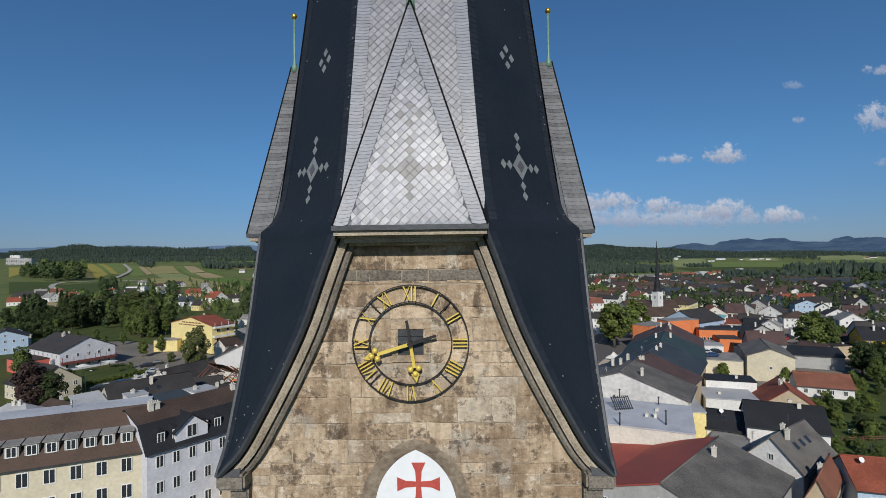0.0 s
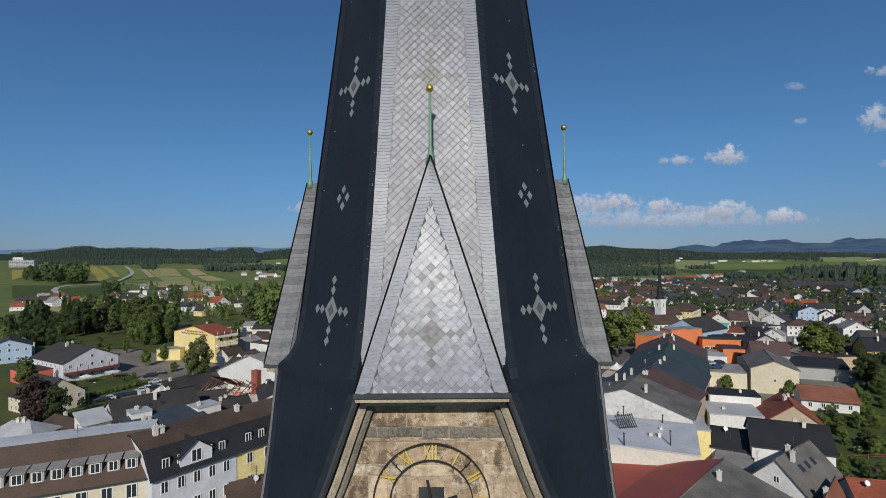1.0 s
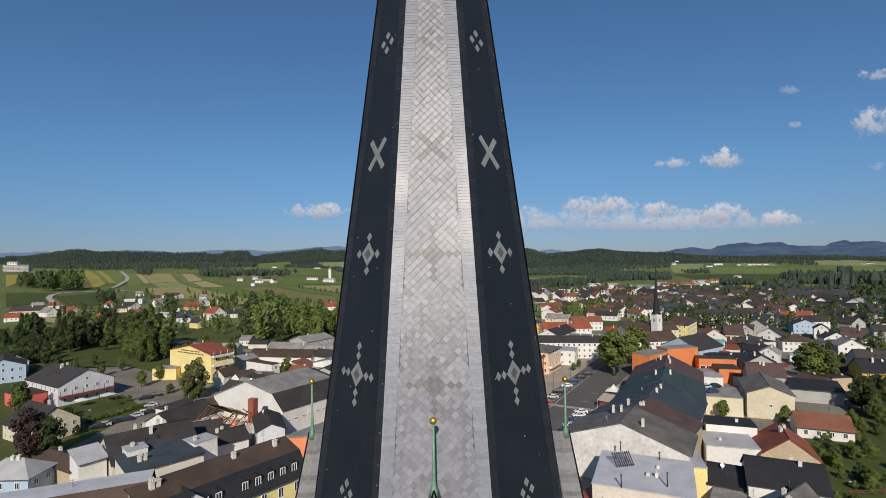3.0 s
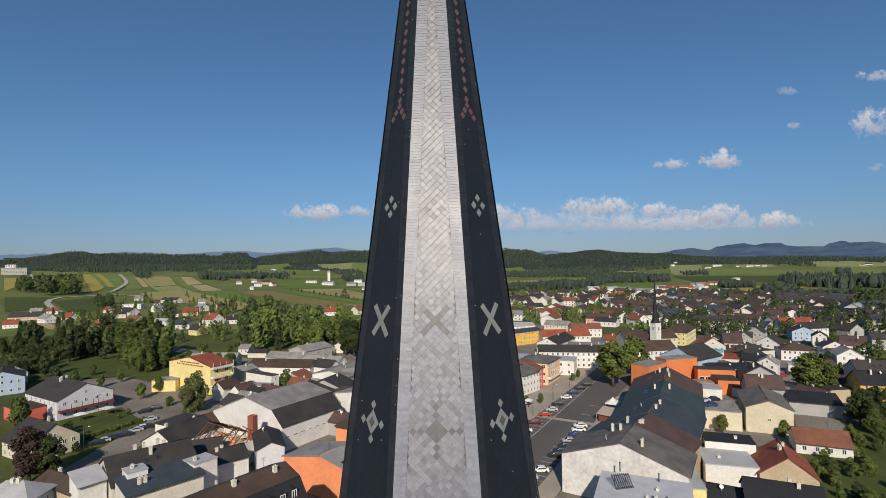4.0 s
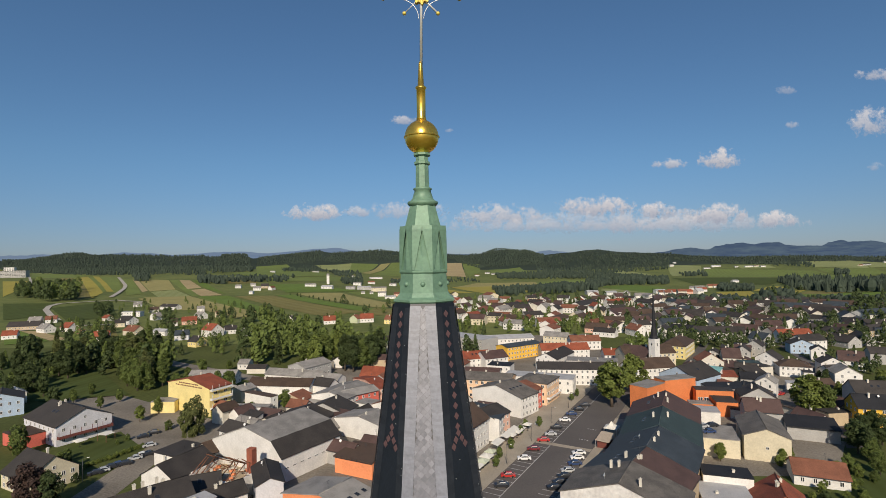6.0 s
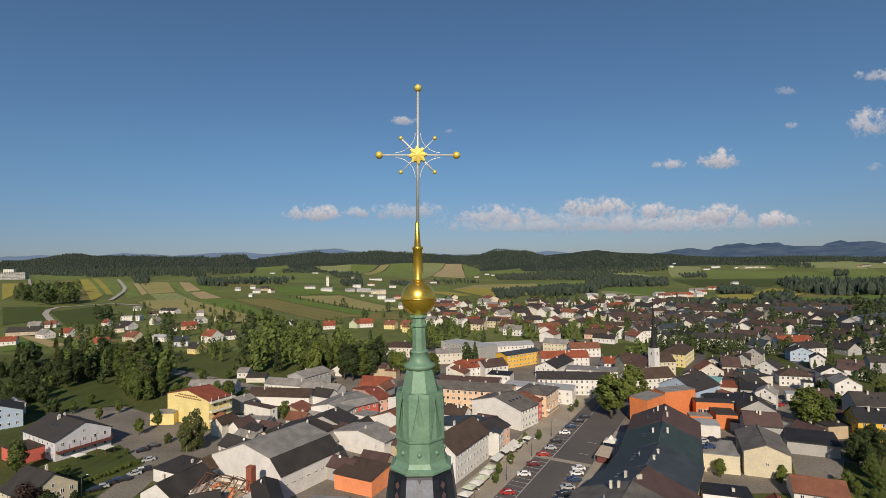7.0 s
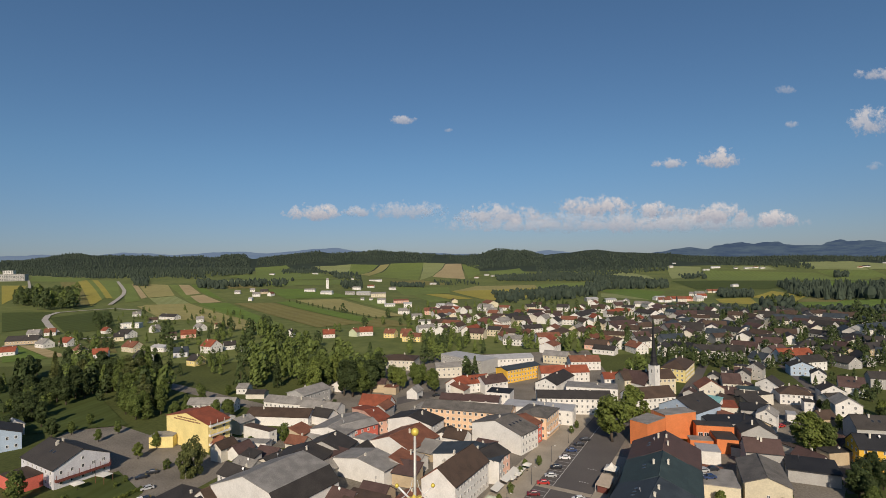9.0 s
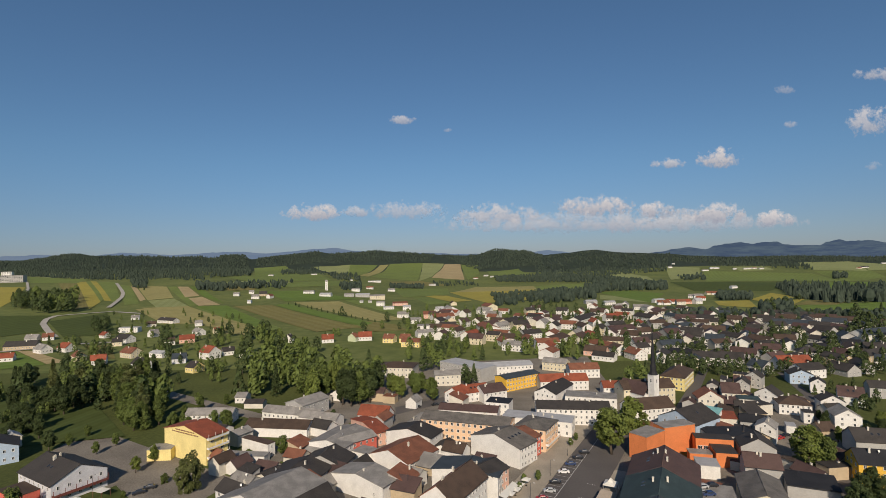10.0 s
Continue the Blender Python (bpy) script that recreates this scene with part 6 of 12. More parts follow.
patch("field", [(-673.9, 1631.9), (-603.4, 2526.9), (-372.1, 1808.1), (-527.6, 1464.9)], FIELD_GREEN, 0.68, "green meadow on the slope", "field", 18)
patch("field", [(-607.1, 1431.8), (-489.4, 1604.3), (-430.0, 1519.1), (-551.7, 1328.6)], FIELD_LIGHT, 0.59, "light green meadow on a far slope", "field", 18)
patch("field", [(-551.7, 1311.3), (-492.0, 1365.7), (-437.5, 1221.9), (-494.4, 1196.8)], FIELD_OLIVE, 0.55, "olive mown field strip", "field", 18)
patch("field", [(-499.3, 1429.9), (-348.7, 1790.5), (-235.1, 1561.0), (-418.0, 1277.5)], FIELD_GREEN, 0.59, "green meadow on the slope", "field", 18)
patch("field", [(-405.3, 1198.2), (-323.1, 1237.4), (-159.8, 1059.2), (-295.4, 985.2)], FIELD_BRIGHT, 0.51, "fresh green meadow", "field", 18)
patch("field", [(-273.7, 966.0), (-194.7, 998.2), (-46.3, 689.8), (-84.5, 677.4)], FIELD_KHAKI, 0.44, "khaki hay field in strips", "field", 18)
patch("field", [(-195.3, 1036.8), (-120.8, 1007.1), (-47.6, 788.7), (-63.5, 749.5)], FIELD_GREEN, 0.45, "green meadow on the slope", "field", 18)
patch("field", [(-364.1, 905.1), (-297.6, 915.0), (-93.8, 619.7), (-141.3, 589.5)], FIELD_OLIVE, 0.42, "olive mown field strip", "field", 18)
patch("field", [(-296.6, 924.5), (-274.1, 945.3), (-85.3, 660.1), (-93.1, 624.6)], FIELD_BRIGHT, 0.43, "fresh green meadow", "field", 18)
patch("field", [(-141.6, 725.2), (-54.3, 639.3), (-35.7, 588.3), (-81.6, 581.4)], FIELD_OLIVE, 0.39, "olive mown field strip", "field", 18)
patch("field", [(-1078.6, 2995.4), (-926.8, 3096.0), (-639.6, 2451.7), (-641.8, 1793.2)], FIELD_GREEN, 0.85, "green meadow on the slope", "field", 18)
patch("field", [(-736.4, 2988.8), (-530.4, 3078.5), (-465.6, 2615.0), (-528.0, 2595.1)], FIELD_LIGHT, 0.88, "light green meadow on a far slope", "field", 18)
patch("field", [(-530.4, 3078.5), (-360.3, 3023.5), (-372.3, 2370.1), (-448.1, 2470.5)], FIELD_GREEN, 0.86, "green meadow on the slope", "field", 18)
patch("field", [(-346.9, 3023.2), (-296.4, 3056.1), (-312.5, 2278.3), (-367.3, 2371.9)], FIELD_KHAKI, 0.84, "khaki hay field in strips", "field", 18)
patch("field", [(-292.0, 3081.6), (-96.3, 3164.9), (-84.8, 2017.1), (-296.5, 2233.2)], FIELD_GREEN, 0.83, "green meadow on the slope", "field", 18)
patch("field", [(-152.0, 2703.7), (-106.2, 2682.6), (-120.9, 2144.4), (-175.4, 2141.9)], FIELD_KHAKI, 0.78, "khaki hay field in strips", "field", 18)
patch("field", [(-96.3, 3164.9), (37.0, 3156.6), (-29.6, 2260.5), (-75.9, 2017.7)], FIELD_LIGHT, 0.83, "light green meadow on a far slope", "field", 18)
patch("field", [(40.0, 3126.1), (138.6, 3156.1), (104.0, 2032.5), (-28.8, 2195.8)], FIELD_TAN, 0.83, "tan bare earth field strip", "field", 18)
patch("field", [(140.5, 3123.9), (240.6, 3072.8), (187.5, 2336.4), (117.2, 2027.0)], FIELD_GREEN, 0.83, "green meadow on the slope", "field", 18)
patch("field", [(-185.9, 1951.6), (-69.2, 2018.0), (47.3, 1780.2), (-145.3, 1724.6)], FIELD_OLIVE, 0.66, "olive mown field strip", "field", 18)
patch("field", [(-149.8, 1570.6), (28.9, 1639.8), (28.7, 1310.7), (-77.3, 1139.1)], FIELD_GREEN, 0.56, "green meadow on the slope", "field", 18)
patch("field", [(-43.3, 1252.4), (19.1, 1251.8), (67.9, 1025.8), (26.1, 995.9)], FIELD_YELLOW, 0.50, "yellow-green ripening crop field", "field", 18)
patch("field", [(-58.8, 1147.0), (-21.0, 1161.6), (25.2, 962.7), (-16.8, 924.4)], FIELD_GREEN, 0.48, "green meadow on the slope", "field", 18)
patch("field", [(31.5, 1435.7), (287.2, 1530.6), (212.4, 1058.3), (90.1, 948.6)], FIELD_YELLOW, 0.53, "yellow-green ripening crop field", "field", 18)
patch("field", [(118.5, 1670.0), (304.7, 1623.0), (290.6, 1503.8), (37.9, 1436.2)], FIELD_KHAKI, 0.60, "khaki hay field in strips", "field", 18)
patch("field", [(251.3, 2620.9), (453.8, 2867.0), (408.8, 2266.8), (221.4, 2073.4)], FIELD_GREEN, 0.80, "green meadow on the slope", "field", 18)
patch("field", [(293.4, 1630.3), (476.1, 1646.0), (376.4, 1323.2), (298.3, 1243.8)], FIELD_GREEN, 0.58, "green meadow on the slope", "field", 18)
patch("field", [(691.5, 2097.5), (893.3, 2536.2), (849.5, 2060.2), (668.0, 1537.4)], FIELD_LIGHT, 0.73, "light green meadow on a far slope", "field", 18)
patch("field", [(404.5, 1281.2), (484.8, 1297.0), (518.5, 1164.7), (369.9, 889.5)], FIELD_BRIGHT, 0.52, "fresh green meadow", "field", 18)
patch("field", [(374.4, 1178.1), (434.2, 1043.8), (369.9, 889.5), (324.0, 1019.7)], FIELD_LIGHT, 0.49, "light green meadow on a far slope", "field", 18)
patch("field", [(1211.1, 2699.7), (1265.3, 2453.1), (1081.0, 2097.1), (787.8, 1715.6)], FIELD_LIGHT, 0.80, "light green meadow on a far slope", "field", 18)
patch("field", [(1179.5, 2248.6), (1376.3, 1854.0), (1182.6, 1450.9), (810.5, 1533.3)], FIELD_GREEN, 0.71, "green meadow on the slope", "field", 18)
patch("field", [(1378.5, 2377.9), (1493.6, 2320.1), (1378.9, 2070.3), (1277.0, 2141.2)], FIELD_LIGHT, 0.83, "light green meadow on a far slope", "field", 18)
# the dark green here takes the place of shade on this field
patch("field", [(706.5, 1550.1), (996.4, 1385.1), (733.6, 1126.1), (606.1, 1198.5)], FIELD_DARK, 0.59, "deep green meadow", "field", 18)
patch("field", [(996.4, 1385.1), (1271.2, 1434.6), (897.5, 1013.5), (863.8, 1147.4)], FIELD_BRIGHT, 0.60, "fresh green meadow", "field", 18)
patch("field", [(2135.5, 3001.7), (2391.5, 2942.1), (1568.4, 1843.8), (1484.8, 1999.6)], FIELD_LIGHT, 0.93, "light green meadow on a far slope", "field", 18)
patch("field", [(1438.8, 1932.1), (1590.9, 1860.3), (1444.4, 1629.4), (1182.6, 1450.9)], FIELD_GREEN, 0.74, "green meadow on the slope", "field", 18)
patch("field", [(2387.1, 2944.9), (2317.2, 2612.0), (1643.8, 1853.6), (1588.5, 1862.4)], FIELD_LIGHT, 0.92, "light green meadow on a far slope", "field", 18)
patch("field", [(558.1, 910.4), (707.2, 1078.1), (670.1, 921.1), (543.1, 778.1)], FIELD_YELLOW, 0.49, "yellow-green ripening crop field", "field", 18)
patch("field", [(481.8, 886.6), (549.5, 896.6), (469.7, 745.0), (443.3, 802.8)], FIELD_YELLOW, 0.46, "yellow-green ripening crop field", "field", 18)
patch("field", [(380.8, 704.3), (429.2, 735.7), (416.8, 649.9), (372.7, 639.3)], FIELD_LIGHT, 0.42, "light green meadow on a far slope", "field", 18)
patch("field", [(544.6, 777.7), (711.7, 804.2), (554.3, 626.9), (441.8, 639.7)], FIELD_BRIGHT, 0.45, "fresh green meadow", "field", 18)
patch("field", [(635.4, 868.1), (670.1, 828.9), (607.4, 773.1), (551.9, 786.9)], FIELD_OLIVE, 0.47, "olive mown field strip", "field", 18)
patch("track", [(-903.4, 1444.5), (-753.2, 1222.4), (-759.0, 1218.4), (-909.2, 1440.6)], PATH, 1.6, "pale field track", "track", 6)
patch("track", [(-753.1, 1222.4), (-688.4, 1125.8), (-694.2, 1121.9), (-759.0, 1218.5)], PATH, 1.6, "pale field track", "track", 6)
patch("track", [(-688.3, 1125.6), (-641.2, 1045.3), (-647.2, 1041.7), (-694.4, 1122.1)], PATH, 1.6, "pale field track", "track", 6)
patch("track", [(-641.1, 1045.1), (-587.6, 936.9), (-593.9, 933.8), (-647.3, 1042.0)], PATH, 1.6, "pale field track", "track", 6)
patch("track", [(-587.6, 936.9), (-555.3, 869.1), (-561.6, 866.1), (-593.9, 933.8)], PATH, 1.6, "pale field track", "track", 6)
patch("road", [(-515.1, 819.7), (-545.2, 791.5), (-550.0, 796.6), (-519.9, 824.8)], PATH, 0.9, "pale country lane", "road", 6)
patch("road", [(-545.0, 791.7), (-569.4, 766.0), (-574.4, 770.9), (-550.1, 796.5)], PATH, 0.9, "pale country lane", "road", 6)
patch("road", [(-568.6, 769.6), (-556.6, 734.1), (-563.2, 731.8), (-575.2, 767.3)], PATH, 0.9, "pale country lane", "road", 6)
patch("road", [(-556.9, 734.9), (-528.1, 691.2), (-534.0, 687.4), (-562.8, 731.0)], PATH, 0.9, "pale country lane", "road", 6)
patch("road", [(-528.4, 691.6), (-477.4, 632.6), (-482.7, 628.0), (-533.7, 687.0)], PATH, 0.9, "pale country lane", "road", 6)
patch("road", [(-477.5, 632.6), (-429.6, 580.6), (-434.8, 575.9), (-482.6, 627.9)], PATH, 0.9, "pale country lane", "road", 6)
patch("road", [(-372.9, 533.8), (-348.9, 541.6), (-347.0, 535.9), (-371.0, 528.1)], PATH, 0.6, "pale country lane", "road", 6)
patch("road", [(-348.1, 541.7), (-322.1, 542.7), (-321.9, 536.7), (-347.8, 535.8)], PATH, 0.6, "pale country lane", "road", 6)
patch("road", [(-422.4, 495.8), (-402.8, 508.3), (-399.6, 503.3), (-419.2, 490.8)], PATH, 0.6, "pale country lane", "road", 6)
patch("track", [(-1321.5, 1654.3), (-1064.7, 1337.4), (-1069.3, 1333.6), (-1326.2, 1650.5)], PATH, 1.6, "pale field track", "track", 6)
patch("track", [(-1064.6, 1337.3), (-937.2, 1169.9), (-941.9, 1166.2), (-1069.4, 1333.7)], PATH, 1.6, "pale field track", "track", 6)
patch("road", [(-511.7, 818.3), (-459.3, 797.1), (-461.9, 790.6), (-514.3, 811.8)], PATH, 0.9, "pale country lane", "road", 6)
# ---- clouds ----
cloud(1508, 513, 473, 137, 1)
cloud(2091, 471, 315, 105, 1)
cloud(2661, 422, 455, 129, 1)
cloud(3219, 364, 263, 105, 1)
cloud(-263, 502, 525, 121, 0.6075)
cloud(572, 444, 560, 154, 0.81)
cloud(-1185, 502, 340, 113, 1)
cloud(-780, 511, 217, 73, 0.675)
cloud(-301, 1381, 172, 59, 0.7)
cloud(107, 1283, 77, 28, 0.4)
cloud(2227, 922, 219, 65, 0.8)
cloud(2691, 952, 273, 133, 1)
cloud(4212, 1268, 332, 198, 0.8)
cloud(4246, 1749, 252, 87, 0.7)
cloud(3377, 1620, 130, 62, 0.4)
cloud(3422, 1286, 83, 56, 0.5)
cloud(4213, 866, 110, 59, 0.4)
# three wide faint glowing sheets, drawn as haze low over the horizon
cloud(2359, 336, 1471, 121, 0.6075)
cloud(732, 349, 630, 81, 0.405)
cloud(1437, 369, 1821, 145, 0.5670000000000001)
# ---- houses of the town ----
house(-53.6, 72.1, 23.9, 20.7, 15.0, 14, 3.8, "cream", "brown", "attic", chim=0, dormers=9, sides='f', name='apartment_house', gap=2.6, storey=3.3, win=(1.35, 1.9), category='apartment house', roof2='metal', label='cream apartment house with a brown dormered roof and flat metal top')
house(-41.3, 77.0, 52.3, 12.1, 13.0, 14, 4.6, "lilac", "black", "broken", chim=3, dormers=5, centre=1, sides='f', name='apartment_house', gap=2.2, storey=3.4, win=(1.05, 1.7), category='apartment house', roof2='brown', label='pale lilac town house with a black mansard and rounded dormers')
house(-33.4, 87.3, 51.7, 13.3, 13.0, 14, 4.6, "yellow", "black", "broken", chim=2, dormers=5, sides='f', name='apartment_house', gap=2.6, storey=3.4, win=(1.05, 1.7), category='apartment house', roof2='brown', label='yellow town house with a black mansard and rounded dormers')
house(-31.4, 78.1, 34.9, 5.4, 8.0, 7.5, 2.0, "tan", "brown", "gable", chim=0, sides='')
house(-76.4, 109.6, 53.2, 5.2, 5.0, 9.0, 1.6, "white", "light", "shed", chim=0, sides='')
house(-84.2, 166.1, 67.3, 11.3, 12.5, 3.5, 0.5, "white", "dark", "shed", chim=1, sides='')
house(-54.2, 166.4, 56.2, 23.4, 34.0, 7.4, 6.2, "white", "dark", "gambrel", chim=0, sides='f', name='hall', storey=9, gap=2.6, win=(1.5, 0.5), category='hall', roof2='grey', label='white festival hall with a broken grey and dark gable roof')
house(-26.1, 123.5, 56.4, 10.6, 25.9, 7, 2.6, "coral", "grey", "gable", chim=0, sky=4, sides='')
house(-47.1, 136.7, -66.1, 14.0, 6.6, 7.5, 1.5, "lilac", "dark", "gable", chim=0, sides='')
house(-24.5, 156.2, -27.4, 13.7, 10.0, 5, 1.0, "coral", "brown", "shed", chim=0, sides='')
house(-69.3, 119.7, 43.3, 17.4, 15.0, 8, 3.9, "pale", "dark", "gable", chim=5, sides='', sky=2)
house(-61.5, 110.5, 46.8, 14.9, 8.0, 8.5, 1.2, "pale", "blue", "shed", chim=3, sides='')
house(-84.5, 114.5, -28.7, 15.0, 5.1, 6.5, 1.4, "tan", "brown", "gable", chim=1, sides='')
house(-74.9, 146.1, 67.5, 15.0, 12.5, 6, 3.4, "white", "dark", "gable", chim=1, sides='')
house(-64.2, 134.7, 24.0, 10.0, 9.0, 6, 2.4, "white", "dark", "gable", chim=1, sides='', sky=1)
house(-67.0, 110.6, 45.7, 3.9, 4.0, 10.5, 0.3, "white", "light", "flat", chim=2, sides='', name='roof_terrace', category='roof terrace')
house(-56.5, 118.1, 54.4, 5.4, 5.0, 9.5, 0.3, "white", "light", "flat", chim=1, sides='', name='roof_terrace', category='roof terrace')
house(-56.6, 128.5, 42.1, 11.9, 7.0, 6, 2.0, "white", "dark", "gable", chim=2, sides='')
house(-106.6, 224.7, 59.7, 10.5, 28.7, 11.5, 3.0, "yellow", "red", "gable", chim=1, sides='f', sign='l', storey=3.6, gap=3.2, win=(1.6, 2.0), balc=3, label='tall yellow house with balconies and a red tiled gable roof')
house(-120.1, 222.9, 3.5, 9.9, 7.0, 4.5, 0.4, "yellow", "grey", "flat", chim=0, sides='')
house(-142.7, 195.4, -31.2, 26.0, 18.4, 7, 4.3, "lilac", "dark", "gable", chim=3, sky=2, sides='fr', gap=3.4, balc_r=1, label='white house with wooden balconies and a dark gabled roof')
house(-150.6, 184.5, -31.0, 13.0, 8.0, 4.2, 0.3, "red", "brown", "flat", chim=0, sides='')
house(-118.7, 151.1, -28, 15.0, 13.0, 4.6, 4.6, "cream", "dark", "gable", chim=1, sides='fr', gap=2.4)
house(-90.9, 108.3, 0.7, 11.3, 7.5, 7, 2.5, "blue", "light", "hip", chim=2, sides='fr')
house(-191.6, 223.0, 128.8, 14.0, 15.2, 7, 3.0, "blue", "dark", "gable", chim=0, sides='l')
house(-199.6, 240.4, -40.7, 8.0, 6.4, 5, 2.0, "pale", "light", "gable", chim=0, sides='')
house(-77.8, 249.9, -9.6, 31.9, 10.0, 4.5, 2.6, "white", "brown", "gable", chim=1, sides='r')
house(-80.0, 226.1, -32.4, 17.3, 3.9, 5.5, 0.3, "white", "brown", "flat", chim=0, sides='r')
house(-81.0, 216.6, -8.3, 17.1, 5.0, 3, 0.3, "white", "grey", "flat", chim=0, sides='')
house(-43.4, 226.0, 65.3, 21.6, 18.3, 6.5, 2.0, "white", "grey", "gable", chim=1, sides='f', gap=2.4)
house(-37.0, 224.1, 40.7, 16.0, 9.0, 6.5, 1.5, "red", "grey", "gable", chim=0, sides='f')
house(-33.2, 242.7, 35.1, 7.2, 26.1, 6, 1.8, "pink", "red", "gable", chim=0, sides='f')
house(-33.1, 264.8, -18.4, 16.2, 9.0, 4.5, 4.0, "white", "red", "gable", chim=0, sides='r')
house(-11.5, 229.6, 61.1, 11.2, 22.7, 7, 2.6, "white", "dark", "gable", chim=1, sides='f')
house(-15.1, 212.3, 53.8, 19.2, 20.5, 4.5, 3.6, "white", "rust", "gable", chim=1, sides='')
house(-27.2, 187.1, 57.3, 10.5, 24.0, 6, 2.2, "white", "grey", "gable", chim=1, sides='')
house(-44.9, 205.2, 73.7, 12.0, 18.1, 5, 3.5, "grey", "dark", "gable", chim=1, sides='')
house(-53.2, 194.2, 73.2, 14.0, 20.0, 5, 3.0, "white", "dark", "gable", chim=1, sides='')
house(-63.5, 192.0, 60.9, 8.0, 12.4, 4, 2.5, "pale", "dark", "gable", chim=0, sides='l')
house(-70.0, 177.4, -33.6, 14.1, 7.3, 6, 2.5, "white", "dark", "gable", chim=1, sides='f')
house(-117.9, 307.7, -5.7, 6.6, 7.0, 3.5, 2, "white", "grey", "gable", chim=0, sides='f')
house(-106.1, 295.9, -4.6, 11.0, 6.0, 3.0, 1.5, "pale", "dark", "gable", chim=0, sides='')
house(-77.4, 271.8, -19.5, 33.8, 8.0, 4, 2.4, "white", "grey", "gable", chim=1, sides='f')
house(-72.9, 283.1, 57.1, 19.3, 13.3, 7, 2.2, "grey", "grey", "gable", chim=1, sides='lf')
house(-60.7, 262.9, -20.6, 21.5, 8.0, 4, 2.2, "white", "grey", "gable", chim=0, sides='f')
house(-120.5, 271.8, -1.9, 24.8, 8.0, 4.5, 2.4, "white", "grey", "gable", chim=0, sides='fr')
house(-1.6, 254.3, -44.1, 21.9, 9.0, 4, 1.2, "white", "grey", "gable", chim=0, sides='r')
house(-29.8, 368.9, -11.3, 26.2, 18.0, 7, 2.2, "pale", "brown", "hip", chim=1, sides='f')
house(19.9, 358.9, -46.6, 39.5, 16.0, 9, 1.0, "grey", "light", "flat", chim=1, sides='f')
house(5.0, 339.6, 5.6, 16.8, 10.0, 7, 2, "pale", "grey", "gable", chim=1, sides='f')
house(44.1, 364.3, 8.8, 42.4, 14.0, 7, 1.6, "white", "light", "gable", chim=0, sides='f')
house(10.2, 296.5, 53.3, 10.0, 10.8, 6, 3.4, "white", "red", "gable", chim=0, sides='l')
house(18.7, 301.7, 19.9, 19.0, 10.0, 5.5, 3.4, "white", "red", "gable", chim=1, sky=2, sides='f')
house(29.9, 300.8, 24.6, 15.2, 12.0, 6, 3.2, "white", "mauve", "gable", chim=2, sides='f')
house(50.1, 328.0, 32.1, 28.2, 11.0, 8, 1.2, "gold", "blue", "gable", chim=1, sides='f', storey=2.6, gap=2.2)
house(15.6, 270.0, -15.6, 31.2, 10.0, 4.5, 1.8, "white", "mauve", "gable", chim=1, sides='')
house(47.5, 247.0, -22.1, 33.0, 11.0, 6.5, 0.4, "white", "light", "flat", chim=3, sides='fr', gap=3.5)
house(32.4, 277.0, -21.1, 12.5, 10.0, 6, 0.5, "white", "black", "flat", chim=1, sides='f')
house(13.0, 240.2, -20.0, 42.0, 13.0, 8.8, 1.9, "peach", "taupe", "gable", chim=2, sides='fr', gap=2.6, win=(1.3, 1.4))
house(43.3, 229.2, 58.0, 16.0, 14.0, 9.5, 1.7, "peach", "taupe", "hip", chim=1, sides='flr', gap=2.3, win=(1.4, 1.4), balc=1, label='peach corner house with deep loggias and a hipped roof')
house(26.6, 215.6, 47.0, 12.6, 25.0, 8, 3.4, "white", "taupe", "gable", chim=1, sides='f', sky=4, gap=2.2)
house(35.3, 221.6, 47.0, 5.0, 16.0, 8, 2.2, "red", "rust", "gable", chim=0, sides='f', gap=2.0)
house(10.4, 187.1, 68.9, 11.7, 24.6, 8, 1.6, "white", "blue", "gable", chim=3, sides='f', gap=2.2)
house(4.7, 169.6, 58.6, 23.0, 12.4, 9, 4.5, "white", "brown", "gable", roof2="rust", chim=3, sides='f', gap=2.2, storey=3.0)
house(16.8, 186.0, 48.3, 10.3, 12.0, 8, 2.0, "pink", "dark", "gable", chim=0, sides='f', gap=2.0)
house(67.0, 259.0, -7.5, 36.0, 13.0, 8, 2.2, "white", "dark", "gable", chim=2, sides='fr', gap=2.4)
house(84.1, 283.8, -17.7, 27.2, 12.0, 6, 0.5, "white", "grey", "flat", chim=1, sides='f')
house(67.7, 301.5, 55.1, 27.7, 12.8, 6, 3.0, "white", "dark", "gable", chim=1, sides='l')
house(77.5, 322.2, 1.6, 30.1, 11.0, 6, 3.2, "white", "red", "gable", chim=2, sides='f')
house(107.5, 307.0, -3.5, 19.5, 9.0, 5, 2.8, "white", "red", "gable", chim=1, sides='f')
house(99.3, 353.3, -0.1, 20.3, 11.0, 6, 3.0, "white", "rust", "gable", chim=1, sides='f')
house(85.4, 374.0, -31.2, 17.6, 10.0, 6, 2.5, "cream", "grey", "gable", chim=1, sides='f')
house(42.6, 118.8, -121.5, 14.0, 27, 9, 4.6, "peel", "taupe", "gable", chim=3, sides='')
house(38.2, 98.5, 66.2, 17.1, 17.3, 8.5, 0.3, "pale", "metal", "flat", chim=3, sides='')
house(50.1, 129.6, -128.9, 11.9, 25, 8.9, 4.6, "tan", "blue", "gable", chim=3, sides='', sky=2, roof2="mauve")
house(58.9, 142.0, -122.7, 18.5, 23, 9, 4.8, "tan", "blue", "gable", chim=2, sides='', sky=3)
house(68.5, 159.2, -116.2, 21.1, 22.4, 9, 5.0, "tan", "teal", "gable", chim=2, sides='', sky=2)
